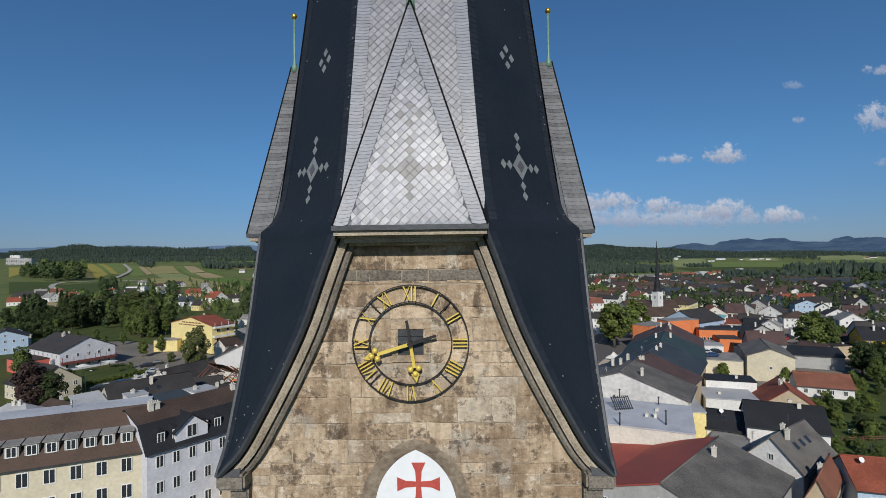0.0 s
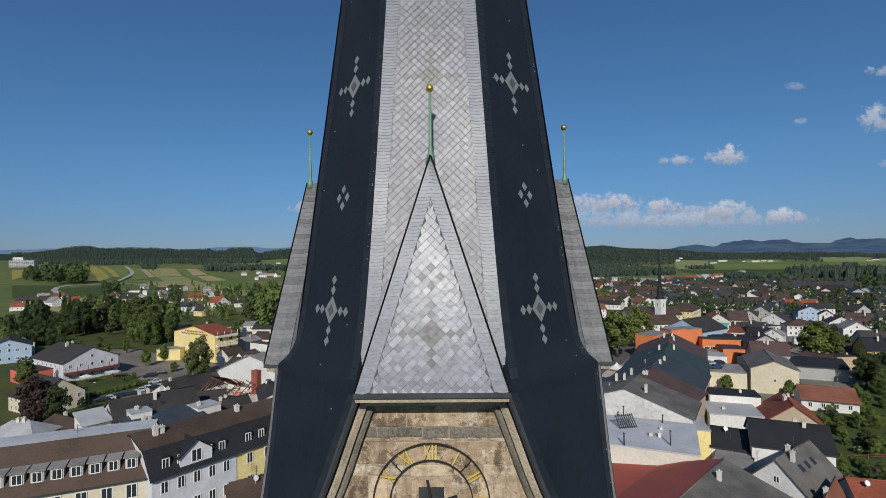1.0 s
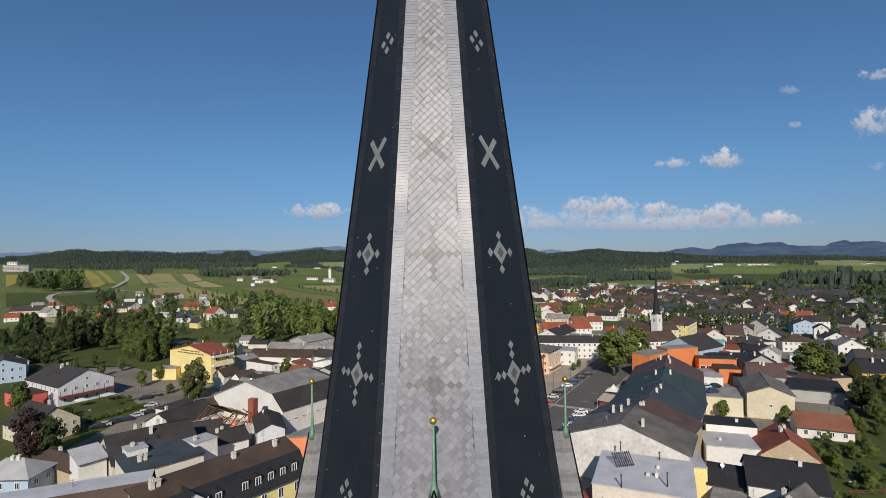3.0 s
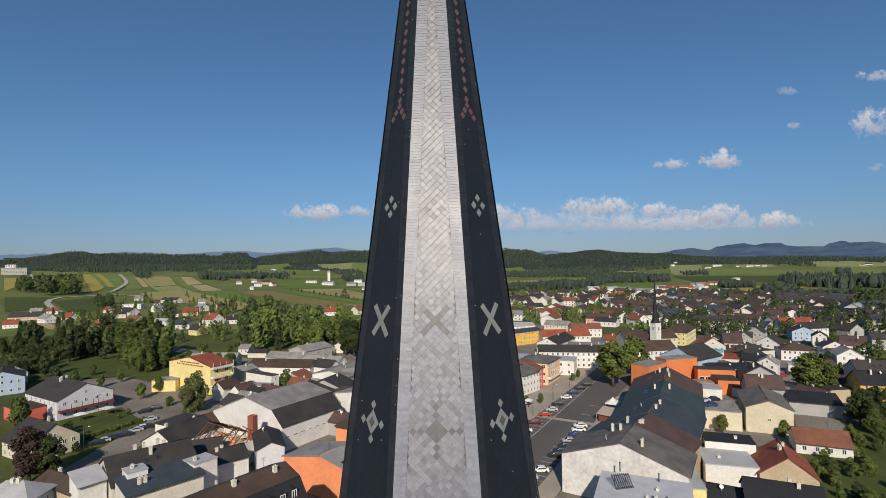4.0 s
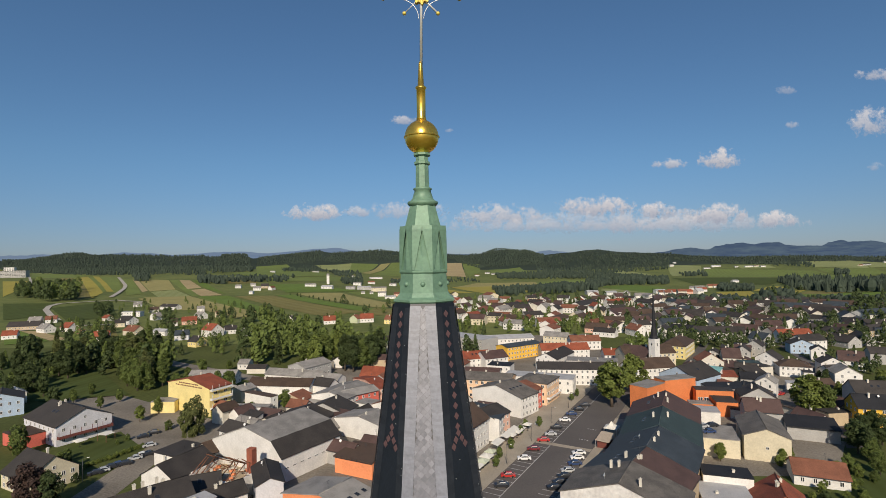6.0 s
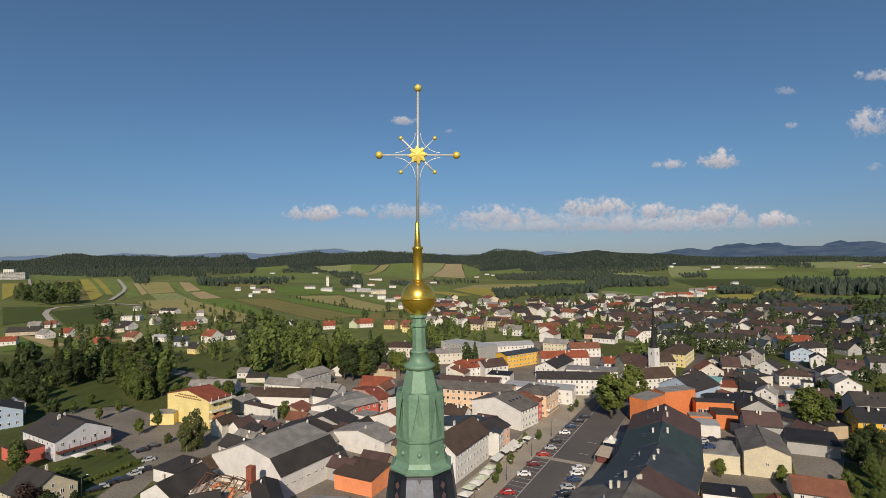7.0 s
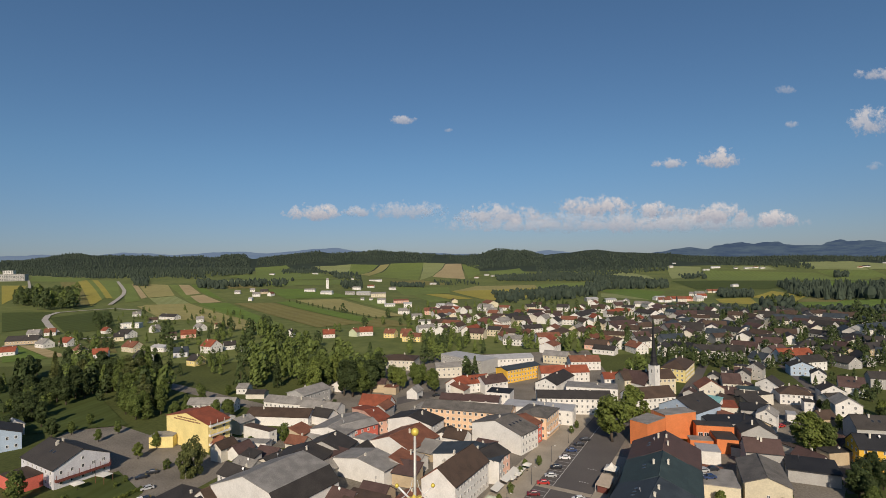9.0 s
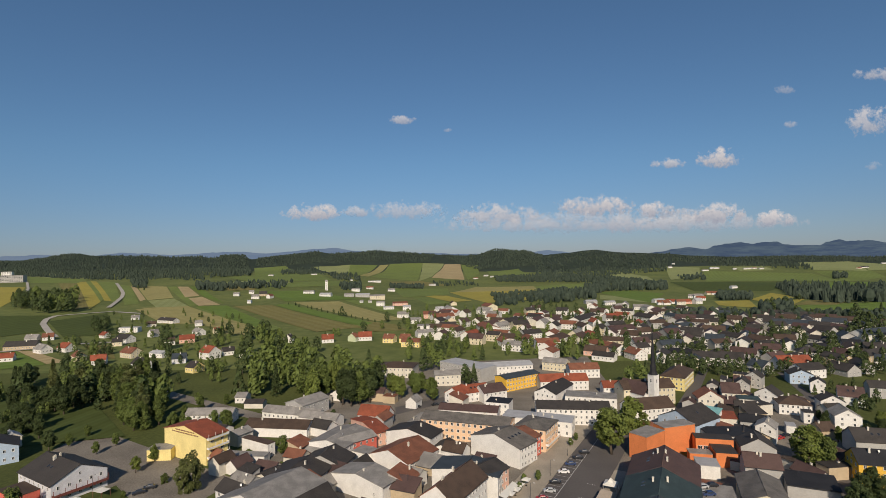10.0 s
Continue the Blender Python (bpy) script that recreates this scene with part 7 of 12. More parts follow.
house(77.6, 177.5, -116.6, 19.7, 22, 9, 5.2, "tan", "mauve", "gable", chim=3, sides='', sky=2)
house(54.0, 112.5, -104.7, 18.0, 2.5, 7, 0.4, "yellow", "light", "flat", chim=0, sides='b')
house(113.3, 212.2, -14.0, 14.2, 6.0, 7.5, 0.4, "orange", "dark", "flat", chim=0, sides='f', name='office_building', category='office', gap=2.2, win=(1.8, 1.5), storey=7)
house(100.7, 219.4, 15.0, 15.4, 7.0, 10.8, 0.4, "orange", "grey", "flat", chim=0, sides='', name='office_building', category='office')
house(86.4, 213.4, 36.0, 13.2, 8.0, 9.8, 0.4, "orange", "grey", "flat", chim=0, sides='', name='office_building', category='office')
house(105.0, 206.6, -14.0, 8.6, 5.0, 3.6, 0.4, "orange", "grey", "flat", chim=0, sides='f', name='office_building', category='office')
house(113.4, 204.4, -14.0, 7.8, 10.0, 5.4, 0.4, "orange", "dark", "flat", chim=0, sides='', name='office_building', category='office')
house(101.2, 194.0, -18.0, 7.7, 8.0, 4.6, 0.3, "white", "light", "flat", chim=0, sides='')
house(87.9, 167.4, -20.6, 15.5, 14.0, 5.5, 0.3, "cream", "grey", "flat", chim=0, sides='', label='cream annexe with a parking deck on its flat roof')
house(103.8, 165.0, -113.9, 20.0, 12.5, 7.6, 2.4, "cream", "taupe", "gable", chim=0, sides='r', gap=20, win=(0.9, 0.9), storey=20, label='cream house with a small gable window and a grey roof')
house(117.4, 186.9, -19.8, 11.8, 9.0, 7, 3.5, "grey", "mauve", "gable", chim=2, sides='')
house(127.3, 205.6, -110.7, 10.0, 12.4, 7, 3.6, "grey", "dark", "gable", chim=1, sides='')
house(125.0, 219.4, -5.0, 22.0, 12.5, 6.8, 0.4, "grey", "black", "flat", chim=1, sides='')
house(145.8, 227.3, 50.9, 9.0, 7.7, 7, 2.4, "white", "grey", "gable", chim=1, sides='l')
house(114.8, 235.0, 33.5, 20.0, 18.1, 9, 4.5, "blue", "dark", "gable", chim=0, sides='l', sky=1, gap=5)
house(130.0, 243.9, -44.4, 7.5, 6.0, 8, 1.4, "white", "aqua", "shed", chim=0, sides='')
house(144.3, 274.1, -101.1, 10.0, 12.4, 7, 4, "pale", "rust", "gable", chim=1, sides='r')
house(163.7, 287.2, -19.8, 9.3, 10.0, 6, 4.4, "pale", "mauve", "gable", chim=1, sides='f')
house(181.3, 304.7, 56.8, 10.0, 8.1, 6, 3, "grey", "dark", "gable", chim=1, sides='l')
house(167.0, 275.4, -20.7, 10.3, 8.0, 5, 0.4, "grey", "teal", "flat", chim=0, sides='f')
house(146.7, 237.5, -25.4, 12.3, 9.0, 6, 2.2, "grey", "black", "gable", chim=1, sides='')
house(136.4, 243.7, -15.1, 8.9, 8.0, 6, 1.0, "pale", "red", "shed", chim=1, sides='')
house(116.5, 290.0, 5.3, 30.0, 12.0, 9, 3.6, "cream", "brown", "gable", chim=2, sides='fr', gap=2.3)
house(103.0, 253.6, 10.2, 22.6, 12.0, 9, 3.6, "white", "brown", "gable", chim=1, sides='f', gap=2.3)
house(151.4, 324.2, 53.0, 28.0, 14.0, 8, 4.0, "yellow", "brown", "hip", chim=3, sides='fl', gap=2.3)
house(201.0, 384.0, -30.0, 17.0, 12.0, 6, 3.2, "white", "dark", "gable", chim=1, sides='f', gap=2.6)
house(179.8, 277.8, 39.1, 9.0, 11.1, 7, 3.5, "white", "dark", "gable", chim=1, sides='l')
house(196.0, 316.2, 46.7, 9.0, 9.1, 7, 3.2, "grey", "dark", "gable", chim=1, sides='l')
house(184.6, 266.6, -21.1, 14.5, 13.0, 5.5, 2.6, "white", "brown", "hip", chim=1, sides='f', gap=2.2)
house(180.7, 250.3, -23.3, 4.2, 6.0, 5, 0.3, "white", "dark", "flat", chim=0, sides='f')
house(162.7, 236.4, -27.3, 3.8, 6.0, 3.5, 0.3, "white", "light", "flat", chim=0, sides='')
house(202.1, 263.3, -110.4, 9.0, 10.6, 7, 3, "white", "dark", "gable", chim=1, sides='r', gap=3)
house(189.6, 238.5, -109.5, 10.0, 10.6, 7.5, 3.2, "white", "grey", "gable", chim=1, sides='r', gap=4, label='tall white house with a grey gable roof')
house(224.3, 277.4, -32.4, 11.5, 9.0, 5, 4.5, "white", "mauve", "gable", chim=2, sky=2, sides='f')
house(225.1, 302.6, -122.9, 9.0, 7.6, 6, 2.6, "white", "dark", "gable", chim=1, sides='r')
house(229.7, 324.6, -108.4, 10.0, 13.0, 6, 2.8, "blue", "dark", "gable", chim=1, sides='r')
house(251.5, 289.6, -22.6, 12.5, 9.0, 6, 3, "grey", "dark", "gable", chim=1, sides='f')
house(179.5, 211.4, -13.9, 16.5, 11.0, 6, 4.0, "grey", "dark", "gable", chim=1, sides='', sky=2)
house(158.7, 185.0, -15.8, 15.7, 10.0, 8, 3.6, "gold", "black", "gable", chim=1, sides='fl')
house(127.6, 175.9, -24.9, 15.0, 9.0, 4.5, 1.4, "grey", "black", "shed", chim=0, sides='')
house(74.4, 133.9, -18.7, 11.6, 7.0, 6.5, 0.4, "white", "black", "flat", chim=1, sides='')
house(69.8, 126.3, -16.9, 11.5, 11.0, 4.5, 0.3, "white", "light", "flat", chim=1, sides='')
house(81.0, 122.0, -114.0, 13.0, 11.5, 4.2, 4.2, "tan", "red", "gable", chim=3, sides='')
house(105.1, 142.6, -24.6, 12.8, 10.0, 3, 2.6, "white", "rust", "gable", chim=0, sides='f')
house(36.5, 75.5, 45, 23.0, 20.0, 6.0, 3.5, "grey", "taupe", "gable", roof2="crimson", chim=1, sides="lr", gap=2.4, label="town house with one red and one grey roof slope")
house(25.6, 88.4, 225, 26.0, 14.0, 4.6, 1.4, "pale", "crimson", "shed", chim=2, sides="")
house(58.1, 86.6, 36.2, 13.7, 8.9, 5.5, 4.3, "white", "taupe", "gable", chim=2, sides='l', sky=3, gap=4)
house(66.4, 100.6, -24.8, 13.1, 11.0, 6.6, 3.2, "white", "black", "gable", chim=2, sides='')
house(58.9, 105.5, -29.0, 8.4, 9.0, 4.5, 2.4, "white", "black", "gable", chim=0, sides='f', sky=2, gap=2)
house(54.3, 97.9, -33.7, 6.2, 8.0, 3.5, 0.3, "tan", "grey", "flat", chim=0, sides='')
house(57.5, 77.8, 46.2, 12.0, 3.0, 4, 3, "tan", "rust", "gable", chim=1, sides='')
house(66.9, 81.0, -16.3, 7.1, 10.0, 4, 3, "blue", "red", "gable", chim=0, sides='f')
house(-25.8, 483.4, -15.4, 18.0, 10.0, 5, 2.5, "yellow", "rust", "gable", chim=1, sides='f')
house(-15.4, 540.5, 18.4, 17.4, 12.0, 5, 2.5, "white", "grey", "gable", chim=1, sides='f')
house(366, 836, -15, 11.3, 9.2, 4.5, 3.2, "white", "rust", chim=0, sides="f", gap=3.4)
house(389, 856, -12, 10.0, 8.1, 4.5, 3.2, "white", "red", chim=0, sides="f", gap=3.4)
house(395, 829, -9, 14.0, 10.0, 6.0, 3.2, "pale", "rust", chim=0, sides="f", gap=3.4)
house(498, 995, -28, 14.9, 8.8, 4.5, 3.2, "white", "grey", chim=0, sides="f", gap=3.4)
house(477, 923, -14, 15.0, 9.3, 4.5, 3.2, "white", "red", chim=0, sides="f", gap=3.4)
# ---- village on the slope and hamlets beyond the fields ----
house(-412.7, 509.8, 14, 27.5, 12.0, 3.8, 4.2, "tan", "dark", "gable", chim=1, sides="fr")
house(-427.7, 563.2, 30, 10.3, 9.0, 3.8, 3.6, "white", "rust", "gable", chim=1, sides="fr")
house(-374.6, 486.3, -28, 14.5, 10.0, 4.2, 4.2, "white", "grey", "gable", chim=1, sides="fr")
house(-357.2, 493.1, -25, 13.3, 10.0, 4.2, 4.1, "white", "red", "gable", chim=1, sides="fr")
house(-369.4, 613.6, 4, 22.2, 10.0, 5.5, 0.4, "white", "light", "flat", chim=1, sides="fr")
house(-330.2, 540.5, -24, 17.3, 11.0, 4.6, 3.8, "white", "dark", "gable", chim=1, sides="fr")
house(-325.7, 520.2, 25, 8.9, 9.0, 4.2, 3.1, "cream", "dark", "gable", chim=1, sides="fr")
house(-274.5, 458.4, -28, 16.6, 11.0, 4.6, 4.1, "cream", "rust", "gable", chim=1, sides="fr")
house(-320.5, 576.3, 60, 9.0, 9.0, 4.2, 3.8, "white", "grey", "gable", chim=1, sides="fr")
house(-364.8, 691.5, -24, 29.9, 10.0, 4.2, 3.1, "white", "dark", "gable", chim=1, sides="fr")
house(-309.5, 660.7, 20, 8.6, 9.0, 4.2, 2.9, "white", "grey", "gable", chim=1, sides="fr")
house(-273.4, 583.7, -35, 12.9, 9.0, 4.2, 3.6, "white", "grey", "gable", chim=1, sides="fr")
house(-262.3, 533.8, 25, 14.1, 10.0, 3.8, 3.8, "pink", "red", "gable", chim=1, sides="fr")
house(-199.2, 446.0, -30, 13.4, 12.0, 5.9, 4.8, "white", "red", "gable", chim=1, sides="fr")
house(-217.0, 429.0, 20, 10.5, 10.0, 4.2, 3.6, "lilac", "blue", "gable", chim=1, sides="fr")
house(-248.5, 455.9, -20, 15.1, 8.0, 4.0, 1.6, "white", "light", "gable", chim=1, sides="fr")
house(-256.3, 594.5, 40, 9.4, 9.0, 3.8, 3.1, "cream", "rust", "gable", chim=1, sides="fr")
house(-152.7, 521.6, 78, 6.5, 8.0, 4.6, 3.8, "white", "dark", "gable", chim=1, sides="fr")
house(-112.5, 516.8, 15, 11.6, 10.0, 3.8, 4.1, "white", "red", "gable", chim=1, sides="fr")
house(-76.3, 526.2, 12, 13.6, 11.0, 4.2, 4.3, "white", "red", "gable", chim=1, sides="fr")
house(-86.9, 520.5, 60, 6.5, 10.0, 4.6, 3.6, "green", "rust", "gable", chim=1, sides="fr")
house(-49.1, 509.2, -18, 11.2, 10.0, 4.6, 3.6, "yellow", "rust", "gable", chim=1, sides="fr")
house(-33.2, 507.3, -12, 10.2, 10.0, 4.6, 3.6, "yellow", "rust", "gable", chim=1, sides="fr")
house(-189.3, 460.1, 30, 10.0, 9.0, 3.8, 3.1, "white", "dark", "gable", chim=1, sides="fr")
house(-168.5, 447.8, -30, 8.7, 9.0, 3.8, 2.9, "white", "grey", "gable", chim=1, sides="fr")
house(-376.7, 448.6, 25, 10.7, 9.0, 3.8, 3.6, "white", "red", "gable", chim=1, sides="fr")
house(-313.4, 447.4, -40, 10.9, 9.0, 4.2, 3.6, "cream", "rust", "gable", chim=1, sides="fr")
house(-283.8, 428.6, 25, 11.2, 10.0, 4.2, 3.8, "white", "red", "gable", chim=1, sides="fr")
house(-237.6, 409.5, -25, 11.2, 10.0, 4.6, 3.8, "white", "dark", "gable", chim=1, sides="fr")
house(-187.2, 393.0, -28, 9.5, 10.0, 4.2, 3.6, "yellow", "dark", "gable", chim=1, sides="fr")
house(-274.1, 521.6, 30, 9.7, 9.0, 3.8, 3.6, "white", "brown", "gable", chim=1, sides="fr")
house(-370.1, 660.3, 25, 11.0, 8.0, 3.4, 3.1, "pale", "brown", "gable", chim=1, sides="fr")
house(-431.0, 729.1, 20, 10.0, 7.0, 3.4, 2.9, "white", "grey", "gable", chim=1, sides="fr")
house(-372.8, 573.3, -25, 8.7, 8.0, 3.4, 3.1, "white", "red", "gable", chim=1, sides="fr")
house(-440.1, 557.2, 15, 11.6, 9.0, 3.8, 3.4, "grey", "grey", "gable", chim=1, sides="fr")
house(-429.4, 1088.4, 10, 11.7, 9.0, 4.2, 3.1, "white", "grey", "gable", chim=0, sides="fr", gap=3.4)
house(-417.0, 1139.9, 20, 10.8, 9.0, 4.2, 3.1, "white", "grey", "gable", chim=0, sides="fr", gap=3.4)
house(-370.7, 1035.0, 15, 14.7, 10.0, 5.0, 3.6, "white", "grey", "gable", chim=0, sides="fr", gap=3.4)
house(-345.3, 1047.7, 70, 12.3, 9.0, 5.0, 3.6, "white", "rust", "gable", chim=0, sides="fr", gap=3.4)
house(-374.8, 1093.5, 10, 15.4, 10.0, 5.0, 4.8, "tan", "dark", "gable", chim=0, sides="fr", gap=3.4)
house(-351.5, 951.9, 0, 6.8, 8.0, 4.0, 2.0, "white", "light", "gable", chim=0, sides="fr", gap=3.4)
house(-606.1, 1853.3, 0, 17.3, 9.0, 4.0, 2.0, "white", "grey", "gable", chim=0, sides="fr", gap=3.4)
house(-295.0, 1164.0, 6, 24.0, 11.0, 5.0, 2.0, "white", "grey", "gable", chim=0, sides="fr", gap=3.4)
house(-281.0, 1282.0, 10, 6.5, 4.0, 22.0, 4.0, "white", "grey", "gable", chim=0, sides="fr", gap=3.4)
house(-244.0, 1107.0, -8, 25.2, 12.0, 5.0, 2.9, "white", "light", "gable", chim=0, sides="fr", gap=3.4)
house(-197.1, 1125.4, 5, 20.3, 12.0, 5.0, 2.0, "grey", "grey", "gable", chim=0, sides="fr", gap=3.4)
house(-166.7, 1121.5, 4, 30.2, 14.0, 6.0, 2.0, "grey", "light", "gable", chim=0, sides="fr", gap=3.4)
house(-209.8, 1297.1, 0, 20.4, 11.0, 6.0, 2.0, "white", "grey", "gable", chim=0, sides="fr", gap=3.4)
house(-546.4, 2246.4, 0, 25.7, 9.0, 4.0, 2.0, "white", "grey", "gable", chim=0, sides="fr", gap=3.4)
house(-127.9, 1066.7, 8, 31.0, 14.0, 8.0, 2.0, "cream", "grey", "gable", chim=0, sides="fr", gap=3.4)
house(-102.7, 906.0, 0, 14.2, 12.0, 7.0, 2.0, "white", "grey", "gable", chim=0, sides="fr", gap=3.4)
house(-82.3, 840.6, 12, 16.9, 9.0, 4.0, 1.5, "white", "light", "gable", chim=0, sides="fr", gap=3.4)
house(-69.4, 915.8, 10, 26.5, 14.0, 5.0, 2.0, "pink", "rust", "gable", chim=0, sides="fr", gap=3.4)
house(-127.7, 1386.1, 0, 18.6, 10.0, 5.0, 3.0, "white", "grey", "gable", chim=0, sides="fr", gap=3.4)
house(-233.6, 1866.8, 3, 46.0, 11.0, 5.0, 1.2, "white", "light", "gable", chim=0, sides="fr", gap=3.4)
house(-192.9, 1438.7, 0, 19.4, 10.0, 5.0, 3.1, "white", "rust", "gable", chim=0, sides="fr", gap=3.4)
house(-322.1, 1890.1, 0, 10.7, 8.0, 4.0, 2.0, "white", "grey", "gable", chim=0, sides="fr", gap=3.4)
house(-312.2, 1959.0, 0, 11.0, 8.0, 4.0, 2.0, "white", "grey", "gable", chim=0, sides="fr", gap=3.4)
house(-51.7, 826.6, 5, 12.9, 10.0, 6.0, 2.0, "white", "light", "gable", chim=0, sides="fr", gap=3.4)
house(-147.6, 978.2, 0, 6.5, 7.0, 3.0, 2.0, "white", "grey", "gable", chim=0, sides="fr", gap=3.4)
house(-131.5, 979.1, 0, 6.5, 7.0, 3.0, 2.0, "white", "grey", "gable", chim=0, sides="fr", gap=3.4)
house(-49.7, 717.2, -5, 16.0, 11.0, 5.0, 3.0, "white", "grey", "gable", chim=0, sides="fr", gap=3.4)
house(-21.9, 1786.6, 0, 23.8, 9.0, 5.0, 2.0, "white", "grey", "gable", chim=0, sides="fr", gap=3.4)
house(1.3, 780.2, 5, 12.1, 10.0, 5.0, 3.6, "white", "light", "gable", chim=0, sides="fr", gap=3.4)
house(15.4, 751.7, 30, 7.5, 9.0, 5.9, 3.6, "white", "grey", "gable", chim=0, sides="fr", gap=3.4)
house(-13.0, 704.0, 10, 17.2, 11.0, 5.9, 3.6, "pink", "rust", "gable", chim=0, sides="fr", gap=3.4)
house(-30.1, 651.7, 8, 14.5, 11.0, 5.0, 2.0, "white", "grey", "gable", chim=0, sides="fr", gap=3.4)
house(-15.8, 572.5, 4, 16.5, 12.0, 8.0, 1.0, "white", "grey", "gable", chim=0, sides="fr", gap=3.4)
house(1156.2, 2527.2, 0, 18.5, 9.0, 6.7, 4.8, "white", "grey", "gable", chim=0, sides="fr", gap=3.4)
house(1370.1, 2957.5, 0, 18.1, 9.0, 5.0, 2.0, "white", "grey", "gable", chim=0, sides="fr", gap=3.4)
house(1182.7, 2245.1, 0, 28.2, 9.0, 5.0, 2.0, "white", "grey", "gable", chim=0, sides="fr", gap=3.4)
house(1269.9, 2330.6, 0, 41.3, 10.0, 5.0, 3.0, "white", "light", "gable", chim=0, sides="fr", gap=3.4)
house(1340.8, 2198.3, 0, 34.3, 9.0, 5.0, 2.0, "white", "grey", "gable", chim=0, sides="fr", gap=3.4)
house(1376.7, 2204.3, 0, 20.2, 9.0, 5.0, 2.0, "white", "rust", "gable", chim=0, sides="fr", gap=3.4)
house(1376.6, 2157.6, 0, 19.9, 9.0, 5.0, 2.0, "white", "grey", "gable", chim=0, sides="fr", gap=3.4)
house(1308.4, 2235.7, 0, 14.4, 8.0, 5.0, 2.0, "white", "dark", "gable", chim=0, sides="fr", gap=3.4)
house(719.6, 1236.2, 10, 15.9, 9.0, 5.0, 2.0, "white", "light", "gable", chim=0, sides="fr", gap=3.4)
house(372.4, 833.0, 10, 12.2, 9.0, 4.2, 3.6, "white", "rust", "gable", chim=0, sides="fr", gap=3.4)
house(393.1, 853.7, 20, 10.4, 9.0, 4.2, 3.6, "white", "red", "gable", chim=0, sides="fr", gap=3.4)
house(411.7, 848.6, 10, 18.9, 10.0, 4.2, 3.6, "pink", "red", "gable", chim=0, sides="fr", gap=3.4)
house(506.1, 988.1, -15, 17.3, 10.0, 5.0, 3.6, "white", "grey", "gable", chim=0, sides="fr", gap=3.4)
house(578.3, 1083.7, 10, 16.4, 9.0, 4.2, 3.6, "cream", "rust", "gable", chim=0, sides="fr", gap=3.4)
house(587.6, 1078.5, -20, 10.9, 9.0, 4.2, 3.6, "white", "rust", "gable", chim=0, sides="fr", gap=3.4)
house(430.0, 843.6, 15, 12.6, 10.0, 5.0, 4.8, "white", "light", "gable", chim=0, sides="fr", gap=3.4)
house(1694.2, 2007.1, 0, 29.2, 9.0, 3.4, 3.6, "white", "dark", "gable", chim=0, sides="fr", gap=3.4)
house(1626.4, 1953.1, 20, 22.6, 9.0, 3.4, 3.6, "cream", "rust", "gable", chim=0, sides="fr", gap=3.4)
house(2348.5, 2657.4, 0, 31.5, 9.0, 5.0, 2.0, "white", "grey", "gable", chim=0, sides="fr", gap=3.4)
house(759.8, 888.9, 0, 6.5, 7.0, 4.2, 3.6, "white", "grey", "gable", chim=0, sides="fr", gap=3.4)
house(207.0, 2213.9, 0, 19.8, 9.0, 4.0, 2.0, "white", "grey", "gable", chim=0, sides="fr", gap=3.4)
house(226.0, 2137.4, 20, 16.7, 9.0, 4.0, 2.0, "white", "grey", "gable", chim=0, sides="fr", gap=3.4)
house(152.0, 2070.7, 0, 18.5, 9.0, 4.0, 2.0, "white", "rust", "gable", chim=0, sides="fr", gap=3.4)
house(283.1, 786.9, 10, 14.9, 10.0, 4.2, 3.6, "white", "grey", "gable", chim=0, sides="fr", gap=3.4)
house(286.8, 855.2, 5, 18.0, 12.0, 5.0, 2.0, "white", "light", "gable", chim=0, sides="fr", gap=3.4)
house(265.3, 888.6, 6, 20.6, 12.0, 5.0, 2.0, "grey", "light", "gable", chim=0, sides="fr", gap=3.4)
house(300.2, 763.5, -10, 14.6, 10.0, 4.2, 3.6, "white", "grey", "gable", chim=0, sides="fr", gap=3.4)
house(383.1, 885.6, 12, 19.3, 10.0, 5.0, 2.0, "white", "light", "gable", chim=0, sides="fr", gap=3.4)
house(-1347.9, 1933.0, 0, 15.7, 8.0, 4.0, 2.0, "white", "grey", "gable", chim=0, sides="fr", gap=3.4)
house(-1379, 1662, 15, 70, 26, 22.0, 1.0, "grey", "brown", "flat", chim=2, sides="f", gap=6, storey=4.3, win=(4.6, 1.9), name="clinic_building", category="hospital", label="large grey clinic building with rows of windows on the hill")
house(-1476, 1760, 15, 30, 16, 30.0, 1.0, "white", "grey", "flat", chim=1, sides="f", gap=6, storey=4.3, win=(4.6, 1.9), name="clinic_building", category="hospital", label="white upper block of a clinic on the hill")
# ---- low outbuildings between the houses ----
house(-3.5, 201.7, -30, 10.6, 6.3, 3.2, 2.6, "tan", "grey", "shed", chim=0, sides="", name="outbuilding", category="outbuilding")
house(-47.6, 184.5, 62, 9.6, 7.2, 4.5, 2.2, "tan", "rust", "shed", chim=0, sides="", name="outbuilding", category="outbuilding")
house(6.6, 214.3, -29, 9.5, 7.4, 4.5, 2.6, "white", "brown", "gable", chim=1, sides="", name="outbuilding", category="outbuilding")
house(-74.1, 168.0, 57, 10.2, 7.5, 3.8, 2.6, "white", "brown", "gable", chim=0, sides="", name="outbuilding", category="outbuilding")
house(-106.8, 249.9, -28, 10.5, 7.0, 3.8, 1.6, "white", "dark", "gable", chim=0, sides="", name="outbuilding", category="outbuilding")
house(-59.0, 211.4, -22, 8.8, 6.0, 4.5, 2.2, "pale", "rust", "gable", chim=1, sides="", name="outbuilding", category="outbuilding")
house(-93.0, 238.8, 62, 8.7, 7.6, 5.2, 1.6, "pale", "grey", "gable", chim=1, sides="", name="outbuilding", category="outbuilding")
house(-73.1, 193.5, -32, 7.6, 6.7, 4.5, 2.2, "grey", "dark", "shed", chim=0, sides="", name="outbuilding", category="outbuilding")
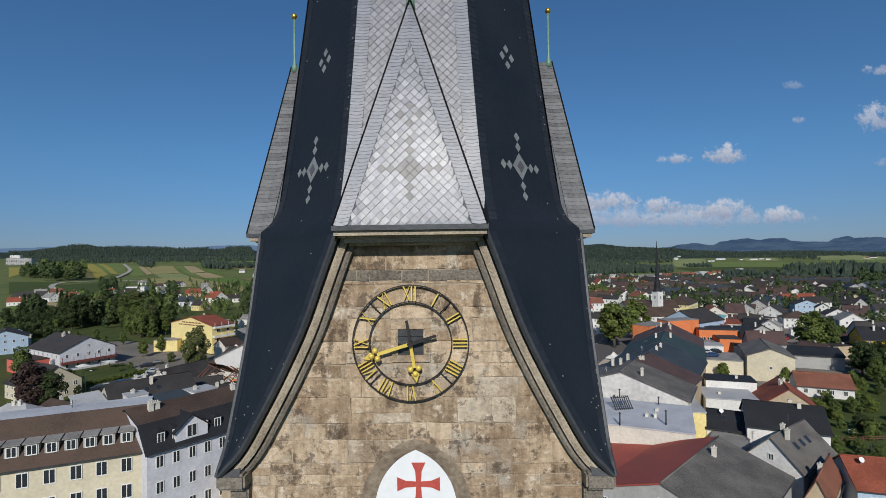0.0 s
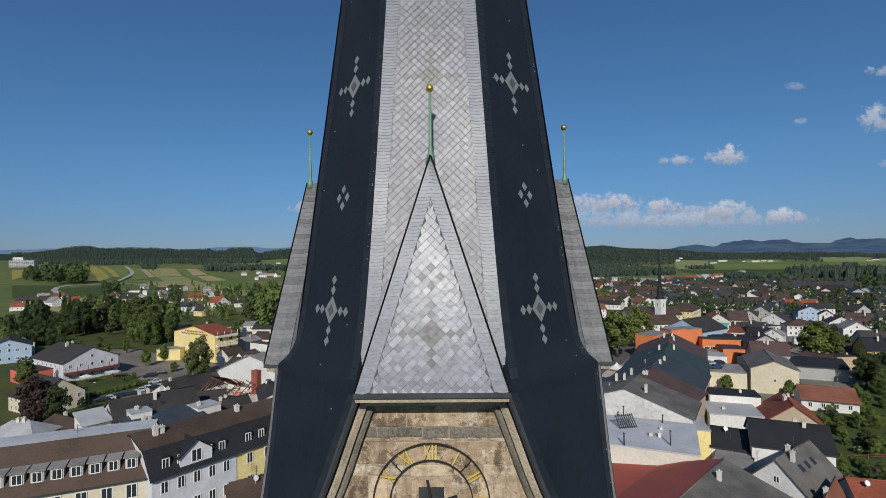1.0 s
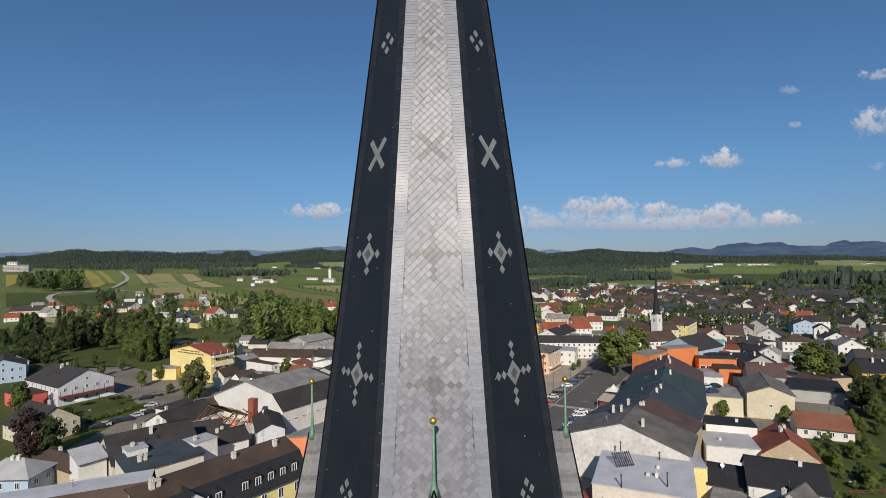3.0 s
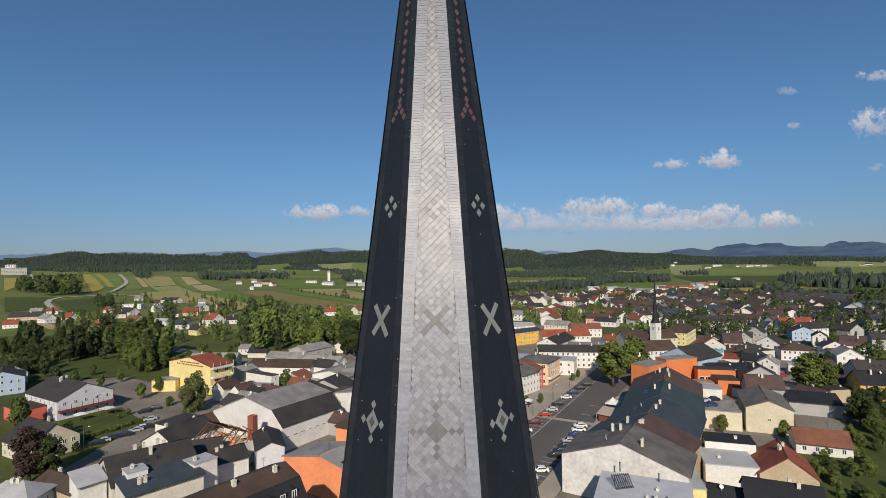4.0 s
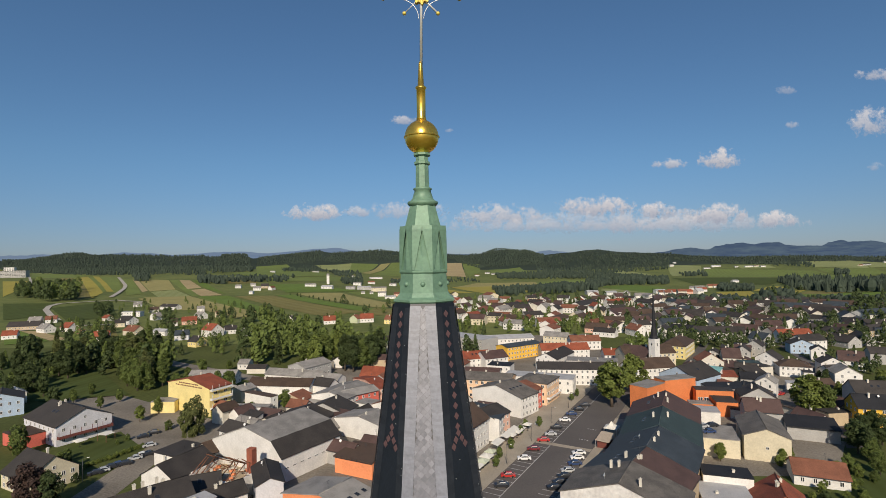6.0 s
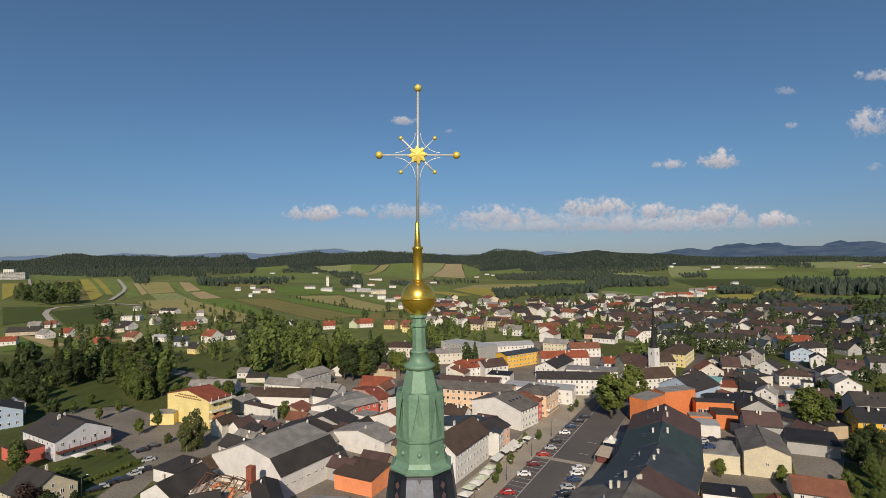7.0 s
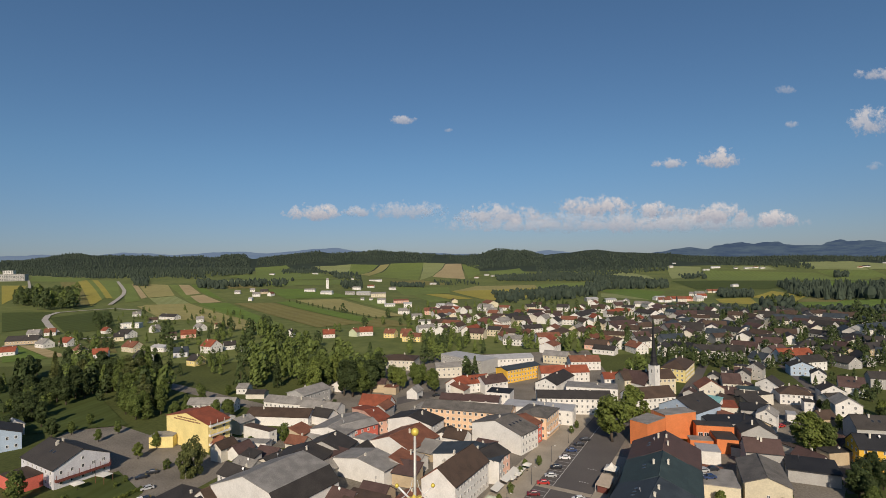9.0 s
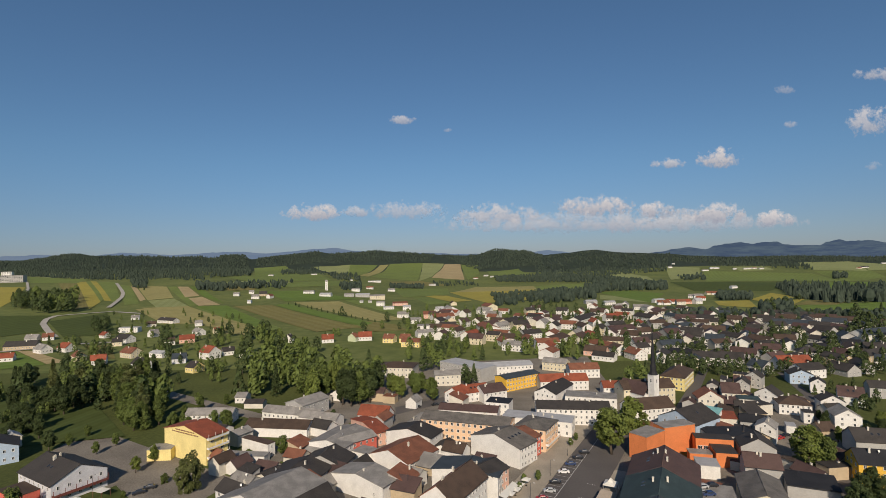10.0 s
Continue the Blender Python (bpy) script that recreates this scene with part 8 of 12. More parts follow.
house(-95.2, 216.9, -28, 9.9, 6.7, 3.2, 2.6, "pale", "rust", "gable", chim=1, sides="", name="outbuilding", category="outbuilding")
house(-13.2, 186.3, 65, 9.3, 7.8, 5.2, 2.6, "grey", "rust", "shed", chim=1, sides="", name="outbuilding", category="outbuilding")
house(-81.1, 207.3, 64, 8.3, 6.3, 3.2, 2.6, "white", "mauve", "gable", chim=0, sides="", name="outbuilding", category="outbuilding")
house(-21.1, 164.6, -26, 9.7, 7.4, 4.5, 2.6, "tan", "mauve", "gable", chim=0, sides="", name="outbuilding", category="outbuilding")
house(-60.8, 223.4, 67, 8.6, 6.5, 4.5, 2.2, "tan", "rust", "shed", chim=0, sides="", name="outbuilding", category="outbuilding")
house(-56.4, 247.5, -29, 10.9, 7.1, 4.5, 2.6, "white", "dark", "gable", chim=1, sides="", name="outbuilding", category="outbuilding")
house(-9.7, 191.7, -32, 7.4, 5.6, 4.5, 1.6, "white", "grey", "gable", chim=0, sides="", name="outbuilding", category="outbuilding")
house(-31.4, 214.2, 58, 7.2, 8.0, 4.5, 0.3, "white", "grey", "flat", chim=0, sides="", name="outbuilding", category="outbuilding")
house(-12.1, 179.8, -24, 9.3, 5.8, 4.5, 2.2, "tan", "mauve", "shed", chim=0, sides="", name="outbuilding", category="outbuilding")
house(2.2, 221.7, 65, 8.9, 7.6, 3.2, 1.6, "white", "dark", "gable", chim=0, sides="", name="outbuilding", category="outbuilding")
house(-9.3, 243.6, -31, 8.0, 7.3, 4.5, 0.3, "white", "rust", "flat", chim=1, sides="", name="outbuilding", category="outbuilding")
house(-87.6, 206.8, 63, 8.1, 6.0, 5.2, 2.2, "pale", "brown", "gable", chim=0, sides="", name="outbuilding", category="outbuilding")
house(-41.6, 187.8, 57, 10.9, 5.9, 3.2, 2.6, "pale", "grey", "gable", chim=0, sides="", name="outbuilding", category="outbuilding")
house(-31.3, 162.1, -31, 10.4, 5.8, 4.5, 2.2, "grey", "mauve", "gable", chim=0, sides="", name="outbuilding", category="outbuilding")
house(-10.9, 161.8, 64, 9.7, 7.6, 3.2, 1.6, "pale", "rust", "gable", chim=1, sides="", name="outbuilding", category="outbuilding")
house(-53.0, 216.0, -23, 9.7, 6.5, 3.2, 1.6, "pale", "grey", "shed", chim=0, sides="", name="outbuilding", category="outbuilding")
house(-67.0, 200.4, -23, 9.4, 8.0, 3.8, 2.6, "pale", "mauve", "gable", chim=0, sides="", name="outbuilding", category="outbuilding")
house(-61.1, 183.7, -31, 10.4, 7.9, 3.8, 0.3, "pale", "grey", "flat", chim=0, sides="", name="outbuilding", category="outbuilding")
house(-32.0, 202.7, 64, 9.5, 6.8, 3.2, 2.6, "white", "dark", "gable", chim=0, sides="", name="outbuilding", category="outbuilding")
house(-70.6, 186.9, -32, 10.1, 6.9, 5.2, 2.2, "grey", "grey", "gable", chim=0, sides="", name="outbuilding", category="outbuilding")
house(16.5, 197.6, -30, 8.3, 6.3, 4.5, 2.6, "pale", "mauve", "shed", chim=1, sides="", name="outbuilding", category="outbuilding")
house(-40.2, 195.9, -33, 7.2, 5.5, 3.8, 2.2, "white", "mauve", "shed", chim=0, sides="", name="outbuilding", category="outbuilding")
house(-28.8, 255.8, 68, 10.0, 6.9, 5.2, 2.2, "grey", "rust", "gable", chim=0, sides="", name="outbuilding", category="outbuilding")
house(-28.8, 299.7, -17, 7.4, 5.8, 3.8, 0.3, "tan", "rust", "flat", chim=1, sides="", name="outbuilding", category="outbuilding")
house(-35.8, 304.7, -17, 7.9, 6.8, 5.2, 2.2, "tan", "mauve", "gable", chim=0, sides="", name="outbuilding", category="outbuilding")
house(10.9, 287.5, 66, 9.2, 7.9, 5.2, 2.6, "pale", "rust", "shed", chim=1, sides="", name="outbuilding", category="outbuilding")
house(-13.3, 250.2, 67, 9.5, 6.0, 3.8, 1.6, "tan", "grey", "gable", chim=1, sides="", name="outbuilding", category="outbuilding")
house(-59.9, 309.6, 66, 10.3, 7.6, 3.8, 2.2, "white", "grey", "gable", chim=0, sides="", name="outbuilding", category="outbuilding")
house(-69.1, 300.7, -20, 9.1, 6.9, 3.8, 1.6, "pale", "dark", "gable", chim=0, sides="", name="outbuilding", category="outbuilding")
house(-14.7, 289.9, 68, 8.1, 6.5, 3.8, 2.6, "white", "grey", "gable", chim=0, sides="", name="outbuilding", category="outbuilding")
house(194.8, 329.0, -35, 8.0, 6.7, 5.2, 0.3, "tan", "dark", "flat", chim=0, sides="", name="outbuilding", category="outbuilding")
house(186.6, 313.6, -35, 8.8, 7.7, 5.2, 2.2, "tan", "mauve", "gable", chim=1, sides="", name="outbuilding", category="outbuilding")
house(156.4, 293.1, -27, 7.1, 6.8, 3.2, 2.6, "grey", "dark", "gable", chim=1, sides="", name="outbuilding", category="outbuilding")
house(175.7, 311.7, 56, 10.6, 5.5, 5.2, 2.2, "grey", "dark", "shed", chim=1, sides="", name="outbuilding", category="outbuilding")
house(118.3, 197.6, -35, 10.1, 6.3, 3.2, 0.3, "pale", "dark", "flat", chim=1, sides="", name="outbuilding", category="outbuilding")
house(156.8, 261.8, -27, 9.3, 6.6, 5.2, 2.2, "tan", "dark", "gable", chim=1, sides="", name="outbuilding", category="outbuilding")
house(136.5, 230.1, 54, 8.5, 6.9, 4.5, 0.3, "grey", "dark", "flat", chim=0, sides="", name="outbuilding", category="outbuilding")
house(89.0, 184.0, 55, 8.3, 7.1, 5.2, 0.3, "grey", "dark", "flat", chim=0, sides="", name="outbuilding", category="outbuilding")
house(85.1, 190.8, 57, 10.0, 8.0, 3.2, 1.6, "tan", "dark", "gable", chim=1, sides="", name="outbuilding", category="outbuilding")
house(131.6, 250.6, -31, 11.0, 7.4, 5.2, 2.6, "tan", "brown", "gable", chim=0, sides="", name="outbuilding", category="outbuilding")
house(167.9, 294.4, -36, 9.7, 7.6, 3.2, 2.6, "grey", "brown", "shed", chim=0, sides="", name="outbuilding", category="outbuilding")
house(210.7, 346.5, 59, 10.9, 7.8, 3.2, 0.3, "pale", "dark", "flat", chim=1, sides="", name="outbuilding", category="outbuilding")
house(112.3, 264.6, 55, 7.1, 6.4, 4.5, 2.2, "tan", "brown", "gable", chim=0, sides="", name="outbuilding", category="outbuilding")
house(93.3, 178.6, -34, 8.4, 6.2, 3.2, 0.3, "tan", "rust", "flat", chim=0, sides="", name="outbuilding", category="outbuilding")
house(146.1, 260.1, 57, 10.4, 6.4, 3.8, 1.6, "grey", "brown", "shed", chim=0, sides="", name="outbuilding", category="outbuilding")
house(107.5, 177.7, 56, 8.7, 5.9, 5.2, 0.3, "pale", "mauve", "flat", chim=1, sides="", name="outbuilding", category="outbuilding")
house(173.0, 288.5, 60, 7.3, 7.9, 3.2, 1.6, "tan", "mauve", "gable", chim=1, sides="", name="outbuilding", category="outbuilding")
house(85.8, 178.7, -31, 7.6, 6.4, 4.5, 1.6, "tan", "rust", "gable", chim=0, sides="", name="outbuilding", category="outbuilding")
house(123.5, 237.1, 55, 10.0, 6.3, 3.8, 0.3, "grey", "brown", "flat", chim=1, sides="", name="outbuilding", category="outbuilding")
house(166.0, 308.7, 55, 9.2, 6.1, 4.5, 1.6, "grey", "dark", "gable", chim=1, sides="", name="outbuilding", category="outbuilding")
house(96.5, 231.5, -32, 9.9, 7.3, 3.8, 2.6, "pale", "rust", "shed", chim=0, sides="", name="outbuilding", category="outbuilding")
house(132.2, 222.2, 58, 9.0, 6.9, 5.2, 2.2, "grey", "dark", "gable", chim=0, sides="", name="outbuilding", category="outbuilding")
house(132.9, 271.6, 59, 7.1, 5.9, 5.2, 1.6, "grey", "mauve", "gable", chim=1, sides="", name="outbuilding", category="outbuilding")
house(80.5, 186.8, 64, 8.6, 5.7, 3.8, 2.6, "grey", "dark", "gable", chim=0, sides="", name="outbuilding", category="outbuilding")
house(154.4, 274.9, -28, 9.3, 7.5, 3.2, 2.2, "tan", "mauve", "shed", chim=1, sides="", name="outbuilding", category="outbuilding")
house(128.2, 229.0, 62, 10.9, 6.2, 5.2, 1.6, "grey", "rust", "shed", chim=0, sides="", name="outbuilding", category="outbuilding")
house(89.9, 214.4, 59, 7.1, 7.1, 3.8, 0.3, "pale", "dark", "flat", chim=0, sides="", name="outbuilding", category="outbuilding")
house(172.5, 300.4, -34, 8.0, 6.5, 4.5, 1.6, "pale", "brown", "gable", chim=0, sides="", name="outbuilding", category="outbuilding")
house(166.9, 264.8, 12, 7.5, 7.6, 5.2, 0.3, "pale", "dark", "flat", chim=1, sides="", name="outbuilding", category="outbuilding")
house(134.3, 184.8, 101, 10.9, 6.1, 3.8, 2.6, "grey", "mauve", "gable", chim=1, sides="", name="outbuilding", category="outbuilding")
house(135.7, 195.0, 103, 10.9, 6.9, 3.2, 1.6, "pale", "brown", "shed", chim=0, sides="", name="outbuilding", category="outbuilding")
house(157.2, 212.2, 10, 9.6, 7.5, 4.5, 0.3, "pale", "brown", "flat", chim=0, sides="", name="outbuilding", category="outbuilding")
house(197.5, 256.8, 5, 7.9, 7.4, 4.5, 2.2, "pale", "dark", "gable", chim=1, sides="", name="outbuilding", category="outbuilding")
house(153.2, 198.2, 105, 10.8, 7.8, 5.2, 2.6, "tan", "mauve", "gable", chim=1, sides="", name="outbuilding", category="outbuilding")
house(138.7, 221.5, 95, 8.8, 5.5, 4.5, 2.6, "tan", "dark", "shed", chim=1, sides="", name="outbuilding", category="outbuilding")
house(146.8, 189.6, 6, 10.3, 5.7, 4.5, 0.3, "tan", "dark", "flat", chim=1, sides="", name="outbuilding", category="outbuilding")
house(155.9, 253.7, 6, 9.1, 7.6, 4.5, 2.2, "tan", "dark", "shed", chim=0, sides="", name="outbuilding", category="outbuilding")
house(192.1, 271.9, 96, 7.7, 6.3, 4.5, 1.6, "tan", "mauve", "gable", chim=1, sides="", name="outbuilding", category="outbuilding")
house(173.6, 231.0, 4, 7.3, 7.5, 3.8, 2.6, "tan", "brown", "gable", chim=1, sides="", name="outbuilding", category="outbuilding")
# ---- far part of the town ----
far_house(151, 499, -83, 21.5, 10.1, 5.5, 2.8, "white", "red")
far_house(177, 449, 14, 15.2, 10.3, 6.0, 4.0, "white", "mauve")
far_house(19, 541, 59, 18.7, 10.3, 6.0, 3.4, "white", "brown")
far_house(74, 624, -26, 20.3, 9.9, 5.5, 2.8, "white", "brown")
far_house(125, 662, -24, 20.7, 12.3, 4.5, 4.0, "white", "red")
far_house(63, 530, -34, 21.3, 10.3, 4.5, 2.8, "white", "rust")
far_house(184, 488, -34, 17.4, 11.3, 6.5, 4.0, "white", "brown")
far_house(241, 804, 65, 17.8, 10.0, 6.5, 2.8, "white", "grey")
far_house(218, 546, 57, 21.4, 11.3, 4.5, 3.4, "white", "dark")
far_house(-7, 699, -37, 21.8, 10.7, 6.0, 3.4, "cream", "mauve")
far_house(122, 644, -45, 19.9, 11.5, 6.5, 3.4, "white", "dark")
far_house(139, 611, 52, 19.1, 10.2, 6.0, 3.4, "white", "mauve")
far_house(130, 729, 15, 13.9, 10.4, 6.0, 3.4, "cream", "dark")
far_house(93, 517, 18, 19.6, 12.3, 5.5, 3.4, "white", "dark")
far_house(29, 608, 54, 17.0, 10.3, 6.5, 4.0, "white", "mauve")
far_house(93, 439, 59, 14.5, 11.0, 6.5, 3.4, "white", "red")
far_house(216, 635, 19, 19.3, 12.3, 6.0, 3.4, "white", "red")
house(131, 404, -36, 17.2, 9.6, 4.0, 2.6, "white", "dark", "gable", chim=1, sides="fr", gap=3.2)
far_house(36, 490, -28, 15.7, 9.7, 6.0, 4.0, "cream", "mauve")
far_house(197, 568, 13, 19.2, 12.4, 5.5, 3.4, "white", "dark")
far_house(10, 579, 10, 18.3, 11.9, 6.0, 4.0, "white", "dark")
far_house(80, 806, -72, 26.4, 16.7, 6.5, 4.0, "cream", "rust")
far_house(54, 563, -79, 38.6, 16.8, 6.5, 2.8, "white", "rust")
far_house(26, 912, -81, 13.1, 10.5, 4.5, 2.8, "cream", "brown")
far_house(17, 772, -74, 28.0, 15.7, 6.0, 4.0, "white", "grey")
far_house(112, 491, 52, 31.1, 16.9, 4.5, 2.8, "white", "brown")
far_house(134, 489, 54, 21.0, 11.6, 5.5, 3.4, "pale", "brown")
far_house(85, 478, -78, 14.6, 11.3, 6.0, 3.4, "white", "rust")
far_house(237, 779, 60, 17.3, 10.2, 5.5, 3.4, "white", "rust")
far_house(14, 640, -80, 19.0, 10.8, 5.5, 3.4, "cream", "grey")
far_house(97, 459, 7, 20.7, 10.9, 6.5, 2.8, "white", "rust")
far_house(145, 453, -68, 33.4, 15.0, 4.5, 2.8, "white", "rust")
far_house(92, 579, 14, 18.3, 12.1, 6.5, 4.0, "cream", "dark")
far_house(229, 713, -71, 17.9, 10.1, 5.5, 2.8, "white", "mauve")
far_house(127, 562, 58, 15.1, 11.6, 6.5, 4.0, "white", "dark")
far_house(190, 462, 22, 19.7, 11.9, 6.5, 4.0, "cream", "dark")
far_house(204, 508, 10, 14.7, 10.2, 6.0, 4.0, "white", "brown")
far_house(254, 623, -71, 29.0, 14.1, 6.0, 4.0, "white", "dark")
far_house(147, 764, 18, 17.1, 10.2, 6.0, 3.4, "white", "brown")
far_house(32, 512, 55, 20.4, 11.7, 6.5, 3.4, "white", "red")
far_house(3, 523, 65, 13.4, 11.6, 5.5, 3.4, "white", "mauve")
far_house(175, 517, 63, 18.9, 12.0, 4.5, 4.0, "white", "mauve")
house(131, 425, -32, 17.9, 12.0, 4.0, 3.8, "pink", "brown", "gable", chim=1, sides="fr", gap=3.2)
far_house(189, 531, 16, 30.1, 15.4, 6.0, 3.4, "white", "mauve")
far_house(85, 609, 53, 31.3, 13.3, 6.0, 4.0, "cream", "dark")
far_house(49, 625, 57, 16.1, 10.0, 5.5, 3.4, "white", "brown")
far_house(225, 577, 57, 20.1, 9.8, 5.5, 2.8, "white", "red")
far_house(61, 602, 49, 22.0, 12.2, 4.5, 3.4, "white", "mauve")
far_house(276, 650, -72, 17.2, 11.2, 4.5, 3.4, "white", "brown")
far_house(116, 523, 65, 20.7, 11.2, 4.5, 2.8, "white", "rust")
far_house(141, 686, 59, 16.3, 10.4, 6.5, 2.8, "white", "mauve")
far_house(291, 685, 48, 30.7, 16.2, 5.5, 4.0, "white", "mauve")
far_house(108, 673, -45, 15.2, 12.0, 4.5, 2.8, "white", "rust")
far_house(174, 628, 54, 39.6, 14.8, 4.5, 4.0, "white", "dark")
far_house(67, 454, -30, 19.4, 11.6, 5.5, 2.8, "white", "grey")
far_house(-3, 566, 13, 14.5, 10.6, 6.5, 3.4, "white", "brown")
far_house(37, 710, 52, 13.7, 10.7, 6.0, 4.0, "white", "brown")
far_house(55, 506, -31, 13.5, 9.9, 6.5, 2.8, "cream", "dark")
far_house(5, 682, 22, 30.4, 13.5, 4.5, 4.0, "white", "rust")
far_house(260, 699, -33, 15.1, 11.4, 5.5, 2.8, "white", "dark")
far_house(307, 745, -81, 17.1, 12.1, 5.5, 2.8, "white", "grey")
far_house(216, 691, -34, 19.1, 12.1, 5.5, 4.0, "white", "brown")
far_house(138, 513, 55, 18.7, 10.9, 4.5, 4.0, "cream", "grey")
far_house(206, 486, 45, 13.1, 9.6, 5.5, 2.8, "white", "mauve")
house(90, 417, 55, 15.2, 12.2, 6.0, 2.6, "white", "rust", "gable", chim=1, sides="fr", gap=3.2)
far_house(73, 497, -32, 31.5, 13.9, 4.5, 3.4, "white", "brown")
far_house(289, 788, 67, 21.0, 11.2, 6.5, 4.0, "white", "grey")
far_house(172, 708, -27, 15.7, 10.5, 6.5, 4.0, "white", "dark")
far_house(237, 656, -45, 19.7, 10.4, 5.5, 2.8, "pale", "red")
far_house(252, 719, 21, 14.6, 10.2, 6.5, 4.0, "pale", "mauve")
far_house(192, 651, 47, 21.6, 11.6, 5.5, 2.8, "white", "dark")
far_house(14, 561, -30, 21.5, 11.1, 6.5, 2.8, "white", "rust")
far_house(100, 637, 54, 15.4, 11.3, 4.5, 2.8, "cream", "dark")
far_house(67, 741, -36, 21.3, 11.6, 6.0, 4.0, "white", "grey")
far_house(117, 614, 55, 26.6, 16.0, 6.0, 3.4, "pale", "mauve")
far_house(95, 744, -31, 15.9, 10.3, 4.5, 2.8, "white", "rust")
far_house(94, 554, 62, 14.7, 10.3, 5.5, 4.0, "white", "mauve")
far_house(212, 611, -27, 19.4, 10.2, 6.5, 2.8, "white", "brown")
house(150, 427, -78, 12.2, 12.2, 5.5, 3.2, "white", "brown", "gable", chim=1, sides="fr", gap=3.2)
far_house(70, 660, -34, 13.4, 9.7, 5.5, 3.4, "pale", "rust")
far_house(203, 728, 66, 18.6, 10.7, 4.5, 3.4, "white", "brown")
far_house(70, 572, 46, 20.6, 9.8, 6.0, 4.0, "white", "grey")
house(157, 407, -78, 16.0, 10.6, 5.0, 3.8, "white", "rust", "gable", chim=1, sides="fr", gap=3.2)
far_house(-0, 625, 63, 16.3, 12.1, 6.0, 4.0, "white", "dark")
house(169, 427, 19, 12.4, 9.8, 6.0, 3.2, "white", "dark", "gable", chim=1, sides="fr", gap=3.2)
far_house(144, 641, -27, 20.2, 12.0, 6.0, 2.8, "white", "brown")
far_house(158, 466, -25, 21.1, 10.9, 5.5, 2.8, "cream", "brown")
far_house(170, 538, 47, 13.1, 10.4, 6.0, 4.0, "cream", "dark")
far_house(183, 678, 48, 14.1, 11.3, 5.5, 3.4, "white", "red")
far_house(17, 739, -35, 28.7, 13.3, 4.5, 3.4, "white", "red")
far_house(62, 480, -76, 15.1, 11.9, 4.5, 2.8, "white", "rust")
far_house(280, 669, 61, 17.5, 10.1, 6.0, 4.0, "white", "mauve")
far_house(121, 592, 55, 16.3, 10.5, 6.0, 4.0, "white", "grey")
far_house(147, 576, -32, 18.1, 11.7, 6.0, 3.4, "white", "rust")
far_house(179, 585, -82, 13.8, 9.7, 6.5, 4.0, "white", "red")
far_house(74, 690, -31, 19.6, 12.2, 5.5, 3.4, "white", "grey")
far_house(1, 784, 64, 14.8, 10.3, 4.5, 3.4, "white", "dark")
far_house(10, 710, -37, 20.1, 11.2, 6.5, 4.0, "white", "mauve")
far_house(273, 766, -28, 21.2, 9.6, 4.5, 4.0, "cream", "grey")
far_house(159, 560, -82, 21.8, 11.7, 5.5, 3.4, "white", "brown")
# from here walls are greyer and roofs darker, in place of cloud shade
far_house(329, 435, 45, 16.6, 9.8, 4.5, 2.8, "grey", "dark")
house(290, 370, -77, 17.6, 9.7, 6.0, 2.6, "tan", "dark", "gable", chim=1, sides="fr", gap=3.2)
far_house(266, 496, 59, 17.1, 12.2, 6.0, 3.4, "white", "mauve")
house(272, 385, -69, 15.7, 10.0, 4.0, 2.6, "white", "dark", "hip", chim=1, sides="fr", gap=3.2)
house(252, 382, 23, 16.1, 10.1, 5.0, 3.2, "grey", "mauve", "gable", chim=1, sides="fr", gap=3.2)
far_house(344, 590, -35, 14.8, 12.0, 5.5, 4.0, "pale", "brown")
far_house(280, 539, 67, 18.0, 9.7, 4.5, 2.8, "white", "mauve")
far_house(199, 437, 8, 21.2, 10.3, 6.0, 3.4, "grey", "blue")
far_house(232, 512, 55, 37.7, 15.0, 6.5, 3.4, "white", "blue")
house(291, 350, 66, 18.1, 10.3, 5.0, 3.2, "grey", "dark", "gable", chim=1, sides="fr", gap=3.2)
far_house(452, 512, -42, 19.9, 12.3, 6.5, 4.0, "white", "dark")
far_house(467, 573, 17, 16.8, 10.8, 5.5, 2.8, "grey", "mauve")
far_house(362, 698, 64, 17.4, 9.8, 6.5, 2.8, "white", "dark")
house(294, 404, -22, 16.1, 10.5, 4.0, 3.2, "pale", "dark", "hip", chim=1, sides="fr", gap=3.2)
far_house(374, 491, -73, 16.9, 11.8, 6.5, 4.0, "grey", "dark")
far_house(246, 535, -78, 21.6, 9.9, 6.5, 2.8, "pale", "brown")
far_house(335, 538, 58, 16.6, 9.7, 6.0, 2.8, "grey", "mauve")
house(221, 405, 53, 14.7, 10.5, 4.0, 2.6, "grey", "brown", "gable", chim=1, sides="fr", gap=3.2)
far_house(264, 548, 19, 21.2, 10.2, 5.5, 2.8, "grey", "blue")
house(310, 389, -67, 13.0, 9.5, 5.0, 3.2, "pale", "mauve", "gable", chim=1, sides="fr", gap=3.2)
far_house(393, 445, 52, 16.1, 10.7, 6.0, 3.4, "white", "dark")
far_house(270, 467, -70, 19.6, 11.0, 6.5, 3.4, "pale", "dark")
far_house(432, 553, -45, 21.4, 12.5, 5.5, 4.0, "grey", "blue")
house(216, 377, -25, 16.7, 11.9, 6.0, 3.8, "grey", "dark", "gable", chim=1, sides="fr", gap=3.2)
far_house(371, 564, -36, 17.7, 11.9, 5.5, 4.0, "grey", "dark")
far_house(332, 501, 67, 19.2, 10.9, 4.5, 4.0, "white", "mauve")
far_house(243, 440, 7, 16.0, 9.9, 6.0, 2.8, "grey", "brown")
far_house(400, 469, 19, 39.3, 15.8, 6.5, 4.0, "white", "blue")
far_house(238, 475, -37, 14.1, 9.5, 6.5, 4.0, "grey", "dark")
